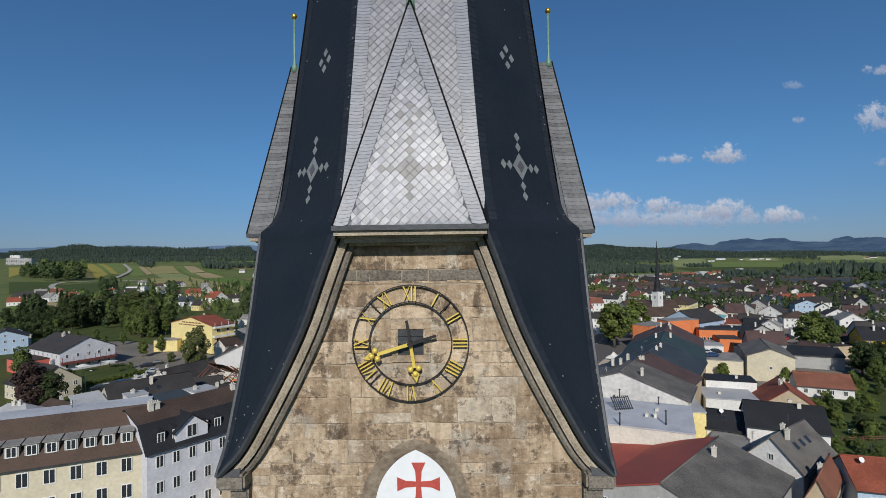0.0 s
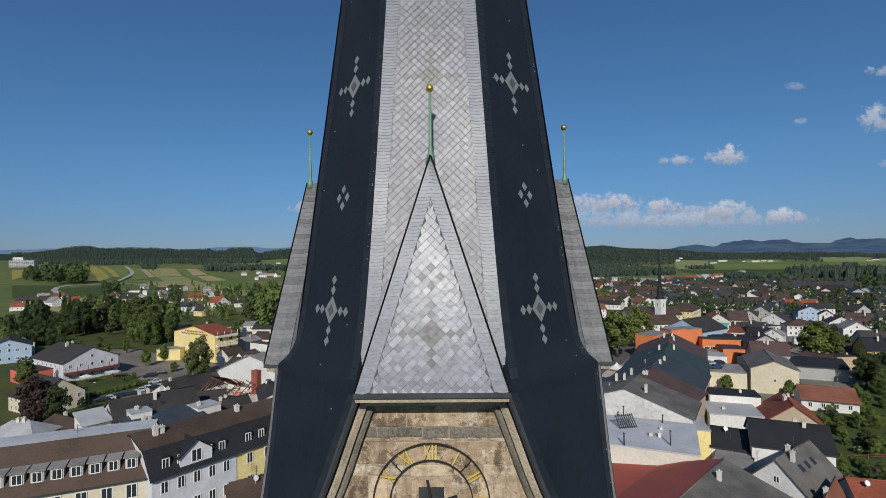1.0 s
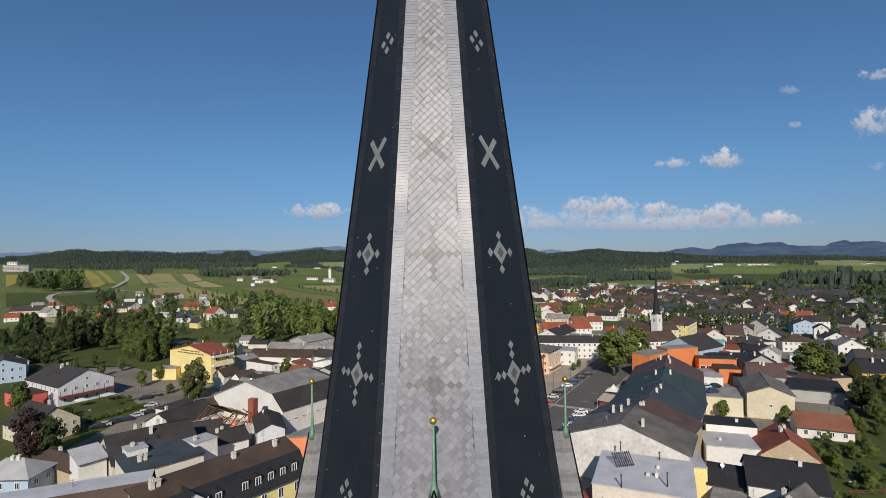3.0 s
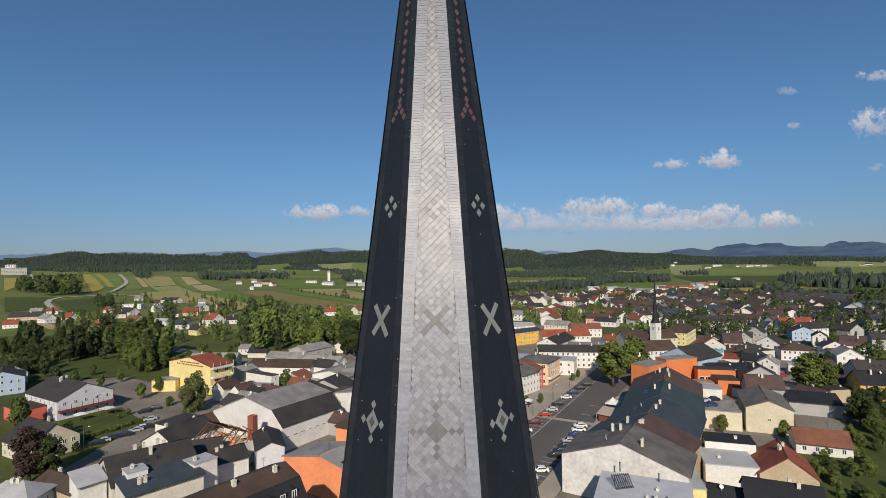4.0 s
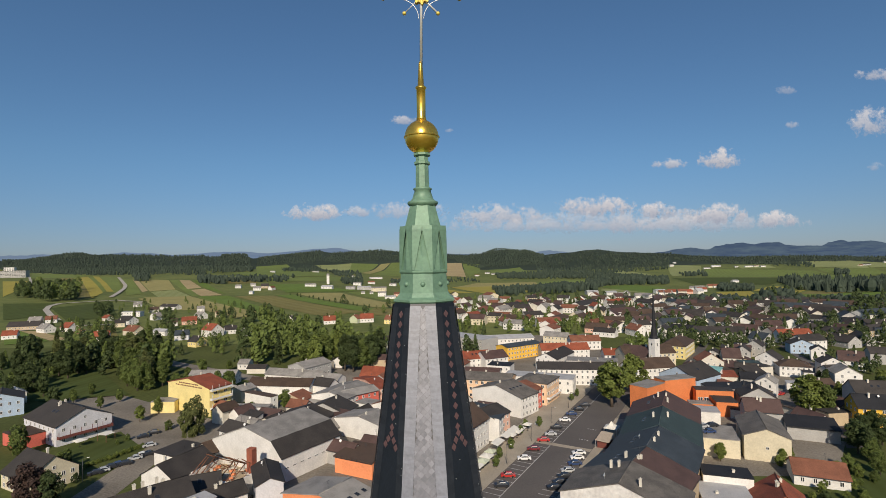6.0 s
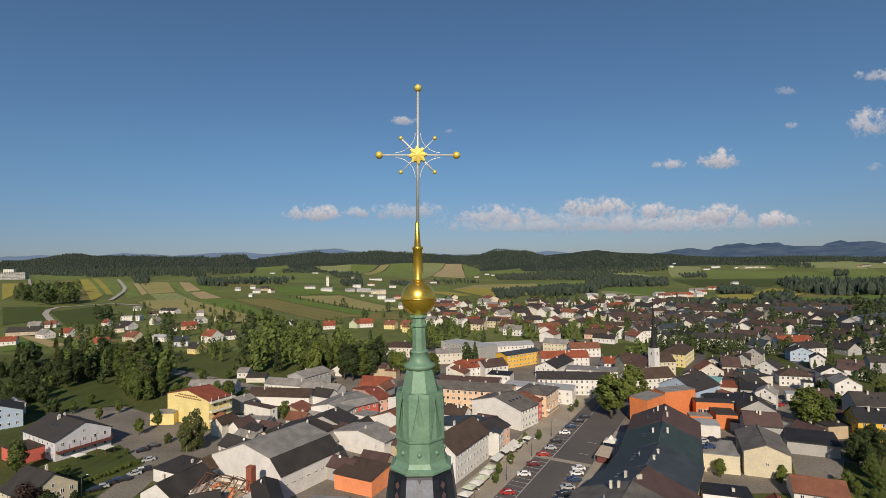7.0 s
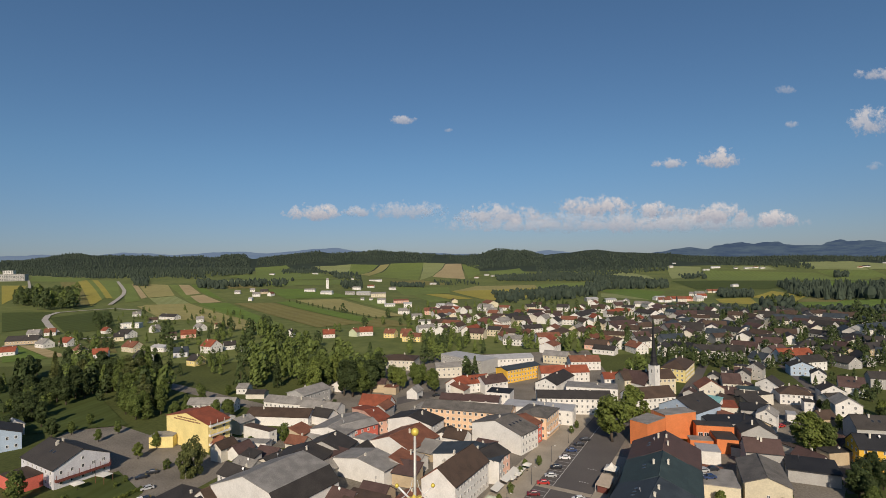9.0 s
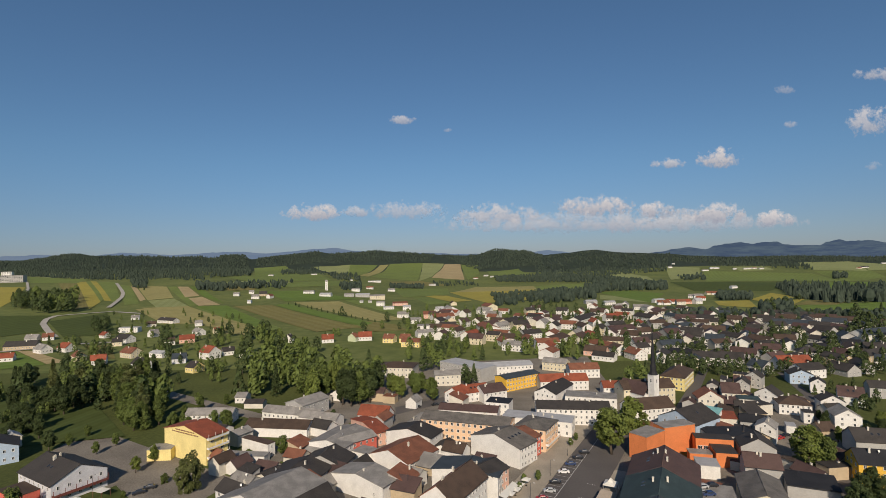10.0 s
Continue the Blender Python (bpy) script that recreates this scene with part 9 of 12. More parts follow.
far_house(404, 560, 53, 31.4, 14.0, 6.5, 4.0, "grey", "dark")
house(276, 429, 11, 16.9, 12.4, 6.0, 2.6, "grey", "dark", "gable", chim=1, sides="fr", gap=3.2)
far_house(354, 532, 12, 19.3, 11.8, 6.0, 4.0, "pale", "dark")
house(313, 355, -44, 12.1, 9.8, 6.0, 3.8, "white", "blue", "gable", chim=1, sides="fr", gap=3.2)
house(245, 338, 10, 17.9, 11.0, 6.0, 3.2, "white", "dark", "gable", chim=1, sides="fr", gap=3.2)
far_house(308, 452, -31, 16.2, 12.2, 6.0, 3.4, "grey", "brown")
house(273, 343, -78, 15.3, 11.4, 4.0, 3.8, "grey", "dark", "gable", chim=1, sides="fr", gap=3.2)
far_house(285, 448, -76, 21.5, 12.0, 6.0, 3.4, "grey", "brown")
far_house(360, 439, 44, 21.4, 10.6, 4.5, 2.8, "grey", "blue")
far_house(427, 506, 58, 21.9, 11.2, 6.0, 2.8, "white", "dark")
far_house(368, 458, 64, 18.3, 11.6, 6.5, 3.4, "grey", "blue")
far_house(400, 629, -78, 14.1, 9.8, 5.5, 3.4, "white", "mauve")
far_house(289, 625, -76, 20.1, 11.2, 6.5, 2.8, "white", "blue")
far_house(412, 521, -71, 21.6, 12.2, 4.5, 2.8, "grey", "mauve")
far_house(224, 460, 59, 17.1, 11.9, 6.5, 3.4, "pale", "mauve")
far_house(463, 544, 52, 37.4, 13.4, 5.5, 2.8, "white", "blue")
house(192, 403, -35, 16.6, 11.5, 5.5, 2.6, "grey", "black", "gable", chim=1, sides="fr", gap=3.2)
far_house(316, 693, 44, 19.0, 10.8, 4.5, 3.4, "pale", "dark")
far_house(422, 482, 21, 20.4, 10.9, 5.5, 3.4, "white", "dark")
far_house(342, 453, -68, 17.7, 11.1, 4.5, 2.8, "grey", "dark")
far_house(305, 491, -81, 19.1, 10.4, 6.5, 2.8, "grey", "mauve")
house(252.0, 363.0, 2, 24.0, 11.0, 5.0, 4.2, "white", "red", "gable", chim=2, sides="f", gap=3.2)
far_house(322, 517, -36, 14.0, 10.9, 6.0, 3.4, "white", "dark")
house(331, 407, 58, 23.0, 10.2, 6.0, 2.6, "pale", "brown", "gable", chim=1, sides="fr", gap=3.2)
far_house(388, 611, -39, 15.5, 10.5, 4.5, 2.8, "pale", "brown")
far_house(441, 584, -44, 21.4, 12.0, 6.0, 2.8, "white", "brown")
far_house(357, 481, 64, 13.3, 10.6, 5.5, 3.4, "pale", "mauve")
far_house(330, 477, -80, 15.8, 11.3, 4.5, 3.4, "grey", "dark")
far_house(292, 570, -33, 20.2, 12.3, 6.0, 2.8, "grey", "brown")
far_house(277, 596, 50, 17.6, 11.4, 5.5, 3.4, "grey", "mauve")
far_house(406, 592, -43, 19.9, 11.1, 5.5, 4.0, "grey", "brown")
house(217, 428, -35, 14.8, 11.0, 5.0, 3.8, "pale", "black", "hip", chim=1, sides="fr", gap=3.2)
far_house(337, 632, -79, 14.3, 11.6, 6.5, 4.0, "white", "mauve")
house(263, 407, -25, 18.3, 10.6, 6.0, 3.8, "white", "mauve", "gable", chim=1, sides="fr", gap=3.2)
house(242, 403, -45, 18.6, 9.5, 4.0, 3.8, "grey", "mauve", "gable", chim=1, sides="fr", gap=3.2)
far_house(343, 715, -69, 15.1, 10.6, 6.5, 2.8, "grey", "brown")
far_house(313, 549, 54, 18.0, 10.5, 6.0, 4.0, "grey", "brown")
far_house(424, 613, 19, 20.1, 10.2, 6.5, 2.8, "grey", "dark")
far_house(377, 538, -33, 38.9, 14.2, 6.5, 4.0, "white", "blue")
far_house(301, 526, -83, 22.0, 10.4, 4.5, 2.8, "grey", "blue")
far_house(361, 549, 7, 16.1, 11.9, 4.5, 2.8, "white", "dark")
house(368, 420, 54, 14.6, 11.5, 4.0, 2.6, "white", "black", "gable", chim=1, sides="fr", gap=3.2)
house(332, 386, 18, 31.8, 11.7, 5.0, 3.2, "tan", "dark", "hip", chim=1, sides="fr", gap=3.2)
far_house(306, 671, -30, 21.4, 11.0, 6.5, 2.8, "pale", "brown")
far_house(362, 652, -27, 21.3, 11.4, 5.5, 2.8, "grey", "blue")
far_house(225, 494, 16, 16.5, 11.5, 6.5, 4.0, "grey", "mauve")
far_house(254, 584, 60, 19.7, 10.0, 6.5, 2.8, "grey", "blue")
far_house(315, 612, -36, 31.7, 16.7, 5.5, 3.4, "white", "dark")
far_house(346, 562, -82, 15.9, 11.8, 6.0, 4.0, "grey", "brown")
house(223, 353, -72, 12.4, 10.5, 5.0, 3.8, "grey", "blue", "gable", chim=1, sides="fr", gap=3.2)
far_house(392, 670, 64, 13.5, 9.7, 6.0, 2.8, "pale", "blue")
far_house(400, 502, -80, 17.8, 11.2, 4.5, 2.8, "grey", "dark")
far_house(371, 519, -67, 14.8, 10.0, 6.0, 3.4, "pale", "mauve")
far_house(337, 652, 58, 14.2, 10.4, 6.5, 4.0, "white", "blue")
far_house(371, 673, 49, 15.8, 12.0, 6.5, 4.0, "white", "dark")
far_house(488, 554, -45, 16.5, 9.7, 4.5, 2.8, "grey", "brown")
far_house(365, 607, 58, 21.3, 9.6, 6.5, 4.0, "grey", "dark")
far_house(435, 522, -24, 21.7, 12.1, 4.5, 3.4, "grey", "blue")
far_house(288, 476, 57, 13.2, 10.6, 6.5, 2.8, "white", "blue")
far_house(371, 634, 53, 21.1, 11.2, 4.5, 4.0, "white", "brown")
house(191, 380, 63, 18.8, 12.2, 5.0, 2.6, "pale", "blue", "gable", chim=1, sides="fr", gap=3.2)
far_house(322, 724, 54, 13.4, 11.3, 4.5, 2.8, "grey", "mauve")
far_house(278, 514, -25, 20.6, 9.8, 5.5, 4.0, "pale", "brown")
house(347, 427, -32, 13.0, 10.9, 5.0, 3.2, "white", "black", "gable", chim=1, sides="fr", gap=3.2)
far_house(270, 565, 64, 18.4, 12.4, 6.5, 2.8, "grey", "dark")
far_house(406, 646, 48, 19.7, 12.1, 5.5, 3.4, "grey", "dark")
house(314, 422, 7, 15.0, 11.4, 4.0, 2.6, "grey", "black", "gable", chim=1, sides="fr", gap=3.2)
far_house(301, 704, 64, 14.5, 11.0, 5.5, 3.4, "pale", "rust")
house(174, 397, 58, 18.3, 11.5, 5.5, 3.2, "white", "dark", "gable", chim=1, sides="fr", gap=3.2)
far_house(267, 445, 51, 17.4, 10.3, 6.0, 2.8, "white", "dark")
far_house(333, 676, 60, 14.7, 9.8, 6.5, 3.4, "pale", "dark")
far_house(380, 590, -40, 16.9, 9.9, 6.0, 2.8, "white", "dark")
far_house(294, 605, -29, 21.8, 10.4, 6.5, 3.4, "white", "mauve")
far_house(312, 581, -36, 14.6, 9.5, 4.5, 4.0, "pale", "dark")
far_house(249, 458, -38, 15.5, 12.3, 6.0, 4.0, "white", "blue")
far_house(450, 564, -40, 21.2, 11.7, 5.5, 4.0, "grey", "brown")
house(355, 406, -26, 24.6, 11.8, 5.0, 3.8, "grey", "dark", "gable", chim=1, sides="fr", gap=3.2)
far_house(443, 611, -36, 14.1, 12.5, 5.5, 4.0, "pale", "dark")
far_house(299, 434, 63, 18.6, 10.2, 5.5, 2.8, "white", "dark")
far_house(423, 582, 60, 19.2, 12.2, 5.5, 4.0, "grey", "dark")
far_house(421, 633, -40, 15.3, 12.4, 6.5, 3.4, "grey", "dark")
far_house(296, 645, 59, 19.8, 9.6, 6.5, 4.0, "white", "brown")
far_house(456, 596, -32, 19.3, 10.4, 5.5, 2.8, "white", "mauve")
far_house(393, 523, -38, 17.4, 11.5, 6.5, 3.4, "white", "dark")
far_house(243, 568, 10, 18.9, 10.3, 6.5, 2.8, "grey", "brown")
far_house(360, 503, 47, 19.4, 12.3, 4.5, 4.0, "pale", "dark")
far_house(341, 695, 13, 14.0, 10.9, 4.5, 4.0, "white", "dark")
far_house(319, 645, 15, 18.1, 9.6, 4.5, 4.0, "grey", "dark")
far_house(256, 514, -34, 20.0, 10.8, 5.5, 2.8, "grey", "dark")
far_town()
# ---- trees ----
tree(72.1, 215.7, 19.5, "round", "bright", 26, 1.25)
tree(88.5, 236.0, 18.5, "round", "bright", 33, 1.25)
tree(75.0, 231.6, 14.0, "broad", "bright", 40, 1.15)
tree(-122.7, 207.6, 7.0, "round", "bright", 47, 0.95)
tree(-121.3, 218.4, 7.5, "round", "bright", 54, 0.95)
tree(-150.1, 238.5, 6.0, "round", "green", 61, 0.95)
tree(-152.4, 228.4, 6.0, "round", "green", 68, 0.95)
tree(-171.8, 238.7, 6.5, "round", "green", 75, 0.95)
tree(-171.8, 251.3, 6.0, "round", "green", 82, 0.95)
tree(-91.3, 189.3, 15.0, "bush", "birch", 89, 0.8)
tree(-93.7, 187.8, 13.0, "bush", "birch", 96, 0.7)
tree(-91.3, 205.6, 6.0, "round", "bright", 6, 1.0)
tree(-104.7, 129.3, 14.0, "broad", "copper", 13, 1.1)
tree(-101.2, 130.8, 12.0, "round", "dark", 20, 1.0)
tree(-117.0, 159.0, 6.0, "round", "dark", 27, 1.0)
tree(-141.6, 170.7, 11.0, "broad", "green", 34, 1.0)
tree(-69.1, 224.9, 8.0, "bush", "green", 41, 1.0)
tree(-64.8, 223.1, 7.0, "bush", "green", 48, 1.0)
tree(-74.9, 227.7, 5.0, "bush", "green", 55, 1.0)
far_tree(-183.5, 299.0, 16.3, "green")
tree(-161.7, 282.7, 14.9, "slim", "dark", 69, 0.91)
far_tree(-171.6, 296.5, 17.7, "dark")
tree(-165.0, 268.6, 13.6, "slim", "green", 83, 1.09)
far_tree(-185.8, 319.7, 14.6, "green")
tree(-148.6, 260.1, 13.1, "conifer", "green", 0, 1.18)
tree(-154.3, 267.4, 15.7, "broad", "birch", 7, 1.19)
tree(-163.8, 275.0, 14.2, "conifer", "green", 14, 0.86)
tree(-166.5, 280.5, 12.6, "slim", "dark", 21, 1.05)
far_tree(-180.1, 296.6, 14.3, "green")
far_tree(-172.2, 308.5, 17.6, "dark")
tree(-152.4, 263.2, 13.6, "slim", "green", 42, 0.97)
far_tree(-161.8, 296.4, 17.2, "green")
far_tree(-178.0, 306.1, 15.5, "green")
tree(-158.4, 264.3, 15.2, "slim", "green", 63, 1.0)
far_tree(-194.8, 311.1, 13.5, "green")
tree(-176.5, 284.0, 12.6, "conifer", "green", 77, 1.02)
far_tree(-163.9, 305.9, 17.4, "green")
tree(-146.0, 267.4, 15.1, "slim", "green", 91, 1.06)
far_tree(-167.3, 290.7, 13.2, "dark")
far_tree(-172.9, 288.4, 12.2, "green")
tree(-165.1, 285.0, 17.4, "conifer", "birch", 15, 1.06)
tree(-154.1, 259.1, 12.6, "broad", "green", 22, 1.11)
far_tree(-169.9, 301.2, 16.4, "green")
tree(-152.5, 276.0, 12.8, "conifer", "green", 36, 0.87)
tree(-153.6, 284.9, 15.3, "slim", "green", 43, 1.03)
far_tree(-197.0, 321.1, 16.2, "green")
far_tree(-215.1, 316.3, 16.1, "dark")
far_tree(-225.8, 320.1, 13.2, "dark")
far_tree(-213.9, 326.4, 14.4, "green")
far_tree(-231, 338, 13.9, "dark")
far_tree(-244, 344, 14.8, "green")
far_tree(-259, 365, 16.9, "green")
far_tree(-223.9, 327.8, 16.1, "green")
far_tree(-240, 355, 11.4, "green")
far_tree(-260, 381, 15.0, "dark")
far_tree(-212.6, 335.5, 16.7, "dark")
far_tree(-218, 340, 15.4, "green")
far_tree(-239, 365, 15.1, "dark")
far_tree(-255, 352, 14.6, "dark")
far_tree(-248, 340, 13.0, "green")
far_tree(-208.2, 323.8, 11.1, "green")
far_tree(-203.4, 312.4, 12.4, "dark")
far_tree(-263, 368, 11.8, "dark")
far_tree(-247, 362, 15.3, "green")
far_tree(-224, 341, 12.5, "dark")
far_tree(-209.1, 317.5, 13.8, "green")
far_tree(-272, 372, 15.4, "dark")
far_tree(-275, 397, 12.6, "green")
far_tree(-223.2, 305.3, 12.3, "green")
far_tree(-288, 397, 14.0, "dark")
far_tree(-233, 369, 12.1, "dark")
far_tree(-246, 352, 16.6, "dark")
far_tree(-193.6, 335.3, 11.1, "green")
far_tree(-186.7, 347.4, 8.4, "green")
far_tree(-176.8, 326.0, 8.4, "green")
far_tree(-194.9, 328.8, 10.5, "green")
far_tree(-227, 368, 10.9, "dark")
far_tree(-216, 357, 10.3, "dark")
far_tree(-193.0, 326.2, 11.9, "green")
far_tree(-192.0, 344.7, 8.6, "dark")
far_tree(-201, 366, 9.8, "dark")
far_tree(-279, 339, 17.3, "dark")
far_tree(-280, 350, 16.9, "dark")
far_tree(-274, 337, 17.6, "dark")
far_tree(-283, 354, 16.2, "dark")
far_tree(-219.3, 278.8, 6.5, "green")
far_tree(-241.6, 278.0, 8.8, "green")
far_tree(-237.0, 292.5, 9.0, "green")
far_tree(-284, 334, 9.0, "green")
far_tree(-279, 319, 8.5, "dark")
far_tree(-240.1, 309.1, 8.8, "dark")
far_tree(-271, 321, 4.8, "green")
far_tree(-245.8, 284.6, 4.9, "dark")
far_tree(-233.2, 301.8, 6.0, "green")
far_tree(-245.3, 311.6, 7.3, "dark")
far_tree(-236.5, 301.9, 6.0, "dark")
far_tree(-234.2, 279.0, 6.2, "green")
far_tree(-233.6, 274.6, 5.4, "dark")
far_tree(-230.0, 277.9, 5.6, "green")
far_tree(-213.7, 271.2, 7.2, "green")
far_tree(-280, 323, 7.1, "green")
far_tree(-219.5, 283.3, 7.1, "green")
far_tree(-246.4, 305.6, 4.8, "green")
far_tree(-242.7, 291.4, 4.2, "green")
far_tree(-237.1, 275.7, 7.6, "dark")
far_tree(-253, 318, 5.2, "green")
far_tree(-279, 327, 5.8, "dark")
far_tree(-271, 316, 8.3, "green")
far_tree(-289, 335, 6.0, "dark")
far_tree(-221.9, 285.5, 8.0, "dark")
far_tree(-263, 322, 6.6, "green")
far_tree(-231, 356, 11.4, "green")
far_tree(-219.0, 327.7, 10.6, "dark")
far_tree(-217.4, 323.9, 10.3, "green")
far_tree(-212.2, 299.3, 7.1, "dark")
far_tree(-211.1, 311.3, 10.0, "dark")
far_tree(-195.4, 294.4, 7.1, "dark")
far_tree(-265, 381, 9.3, "green")
far_tree(-202.3, 326.3, 10.5, "green")
far_tree(-200.9, 319.9, 7.7, "green")
far_tree(-251, 356, 8.8, "green")
far_tree(-227, 355, 8.9, "dark")
far_tree(-217.8, 334.3, 8.1, "green")
far_tree(-232, 363, 10.9, "green")
far_tree(-236, 369, 11.3, "green")
far_tree(-226.8, 305.4, 6.1, "green")
far_tree(-223.9, 294.7, 6.0, "green")
far_tree(-124.4, 378.4, 19.2, "green")
far_tree(-123.2, 315.4, 19.7, "dark")
far_tree(-121.7, 372.4, 20.9, "green")
far_tree(-107.0, 343.9, 16.7, "green")
far_tree(-130.1, 362.3, 19.7, "green")
far_tree(-88.7, 331.7, 17.9, "green")
far_tree(-118.8, 342.6, 17.6, "dark")
tree(-85.6, 322.6, 20.6, "conifer", "green", 91, 1.2)
tree(-101.7, 318.9, 20.4, "conifer", "dark", 1, 0.88)
far_tree(-114.4, 317.8, 16.9, "green")
far_tree(-113.8, 325.4, 19.7, "green")
tree(-79.5, 313.7, 18.9, "conifer", "green", 22, 0.95)
far_tree(-95.5, 338.4, 15.2, "green")
far_tree(-91.9, 379.5, 17.3, "green")
far_tree(-91.0, 375.0, 17.2, "green")
far_tree(-100.1, 337.1, 16.1, "green")
far_tree(-109.8, 372.3, 16.1, "green")
far_tree(-146, 380, 17.4, "dark")
far_tree(-110.9, 355.0, 15.8, "green")
tree(-75.5, 305.1, 21.1, "slim", "green", 78, 0.94)
far_tree(-125.5, 349.6, 19.3, "green")
far_tree(-118.6, 376.8, 15.9, "green")
far_tree(-94.2, 354.8, 19.0, "green")
far_tree(-82.3, 326.4, 18.1, "dark")
far_tree(-83.5, 342.3, 15.4, "dark")
far_tree(-117.4, 321.6, 20.5, "green")
tree(-50.6, 293.0, 20.7, "slim", "dark", 30, 1.02)
tree(-77.6, 323.8, 18.4, "round", "green", 37, 1.09)
tree(-57.7, 322.3, 17.2, "round", "green", 44, 1.1)
tree(-46.2, 296.4, 16.5, "round", "green", 51, 1.19)
far_tree(-74.2, 374.9, 20.9, "green")
tree(-41.0, 299.9, 20.9, "slim", "dark", 65, 1.2)
far_tree(-49.4, 343.3, 15.3, "green")
far_tree(-54.9, 342.0, 16.1, "green")
tree(-66.2, 323.7, 18.7, "round", "bright", 86, 1.0)
tree(-72.8, 295.5, 21.0, "round", "bright", 93, 0.87)
tree(-37.6, 314.5, 21.4, "slim", "dark", 3, 0.91)
far_tree(-52.6, 338.0, 15.2, "dark")
far_tree(-45.2, 355.8, 15.1, "green")
far_tree(-51.7, 376.2, 16.8, "dark")
far_tree(-41.4, 344.6, 18.7, "green")
far_tree(-77.9, 336.9, 19.6, "green")
tree(-39.7, 319.6, 21.1, "broad", "green", 45, 0.94)
far_tree(-72.7, 364.6, 18.1, "green")
far_tree(-80.2, 346.4, 17.8, "green")
far_tree(-94.0, 372.1, 20.4, "green")
tree(-56.0, 296.5, 21.5, "slim", "dark", 73, 1.0)
far_tree(-67.3, 371.9, 18.7, "green")
tree(-63.7, 317.3, 21.4, "round", "bright", 87, 0.96)
tree(-42.7, 324.7, 15.4, "round", "green", 94, 1.11)
far_tree(-85.0, 363.3, 17.4, "dark")
tree(-47.8, 312.1, 16.4, "round", "green", 11, 0.97)
far_tree(-67.7, 336.8, 20.7, "green")
tree(-69.4, 308.7, 20.5, "slim", "green", 25, 0.99)
far_tree(-150, 482, 19.3, "green")
far_tree(-137, 406, 17.3, "green")
far_tree(-93.8, 387.2, 17.1, "green")
far_tree(-166, 433, 16.0, "dark")
far_tree(-122, 383, 19.2, "green")
far_tree(-128, 452, 17.2, "dark")
far_tree(-118, 458, 14.5, "dark")
far_tree(-157, 467, 19.5, "green")
far_tree(-113, 431, 18.8, "green")
far_tree(-141, 473, 14.1, "dark")
far_tree(-148, 442, 15.5, "green")
far_tree(-157, 490, 17.3, "dark")
far_tree(-135, 397, 19.3, "green")
far_tree(-110, 459, 14.9, "dark")
far_tree(-121, 410, 17.5, "green")
far_tree(-118, 390, 14.7, "green")
far_tree(-131, 395, 16.2, "green")
far_tree(-172, 462, 19.0, "dark")
far_tree(-147, 447, 17.0, "green")
far_tree(-144, 458, 16.7, "dark")
far_tree(-155, 476, 18.0, "green")
far_tree(-133, 443, 17.1, "dark")
far_tree(-148, 400, 16.3, "green")
far_tree(-116, 419, 19.0, "green")
far_tree(-182, 533, 17.3, "green")
far_tree(-186, 535, 18.6, "dark")
far_tree(-197, 572, 18.1, "dark")
far_tree(-186, 554, 18.0, "dark")
far_tree(-200, 537, 18.1, "dark")
far_tree(-183, 550, 15.9, "dark")
far_tree(-200, 546, 15.3, "dark")
far_tree(-182, 520, 18.7, "green")
tree(-5.2, 303.2, 13.6, "round", "bright", 62, 1.06)
tree(-17.1, 327.0, 12.0, "broad", "green", 69, 1.12)
tree(-30.4, 320.8, 12.2, "round", "green", 76, 0.94)
tree(-14.0, 311.8, 14.3, "broad", "green", 83, 1.02)
tree(-14.8, 318.1, 12.4, "broad", "green", 90, 1.18)
tree(-11.2, 319.3, 12.7, "broad", "green", 0, 1.16)
tree(-23.3, 307.0, 13.5, "round", "bright", 7, 0.93)
tree(-27.3, 318.2, 11.6, "broad", "bright", 14, 1.19)
tree(-3.9, 299.6, 13.1, "round", "green", 21, 0.94)
far_tree(-5, 423, 12.8, "green")
far_tree(-3.7, 389.4, 13.4, "green")
far_tree(-1, 420, 15.6, "dark")
far_tree(-15, 477, 11.4, "green")
far_tree(-9, 440, 10.4, "green")
far_tree(4, 442, 15.9, "dark")
far_tree(1.3, 380.1, 14.7, "green")
far_tree(10, 462, 14.2, "green")
far_tree(-7.1, 380.2, 10.3, "dark")
far_tree(-11.8, 375.8, 13.8, "dark")
far_tree(-407, 627, 17.5, "dark")
far_tree(-429, 668, 12.8, "dark")
far_tree(-435, 647, 16.3, "dark")
far_tree(-404, 612, 15.7, "dark")
far_tree(-400, 602, 15.6, "dark")
far_tree(-435, 665, 13.8, "dark")
far_tree(-446, 671, 12.1, "dark")
far_tree(-425, 634, 16.1, "dark")
far_tree(-233, 441, 14.4, "dark")
far_tree(-299, 564, 15.5, "dark")
far_tree(-259, 489, 17.4, "dark")
far_tree(-293, 544, 16.2, "dark")
far_tree(-264, 491, 15.4, "dark")
far_tree(-230, 566, 13.1, "dark")
far_tree(-237, 548, 12.8, "dark")
far_tree(-251, 594, 12.8, "dark")
far_tree(-239, 557, 10.8, "dark")
far_tree(-115, 560, 8.3, "green")
far_tree(-109, 554, 8.9, "green")
tree(143.5, 198.5, 16.5, "round", "bright", 51, 1.3)
tree(149.0, 196.0, 13.0, "broad", "green", 72, 1.15)
tree(187.0, 238.0, 7.4, "broad", "dark", 79, 0.96)
tree(190.7, 240.9, 7.0, "broad", "dark", 86, 1.16)
tree(201.4, 249.6, 8.1, "broad", "dark", 93, 1.16)
tree(192.4, 244.7, 8.7, "broad", "dark", 3, 0.94)
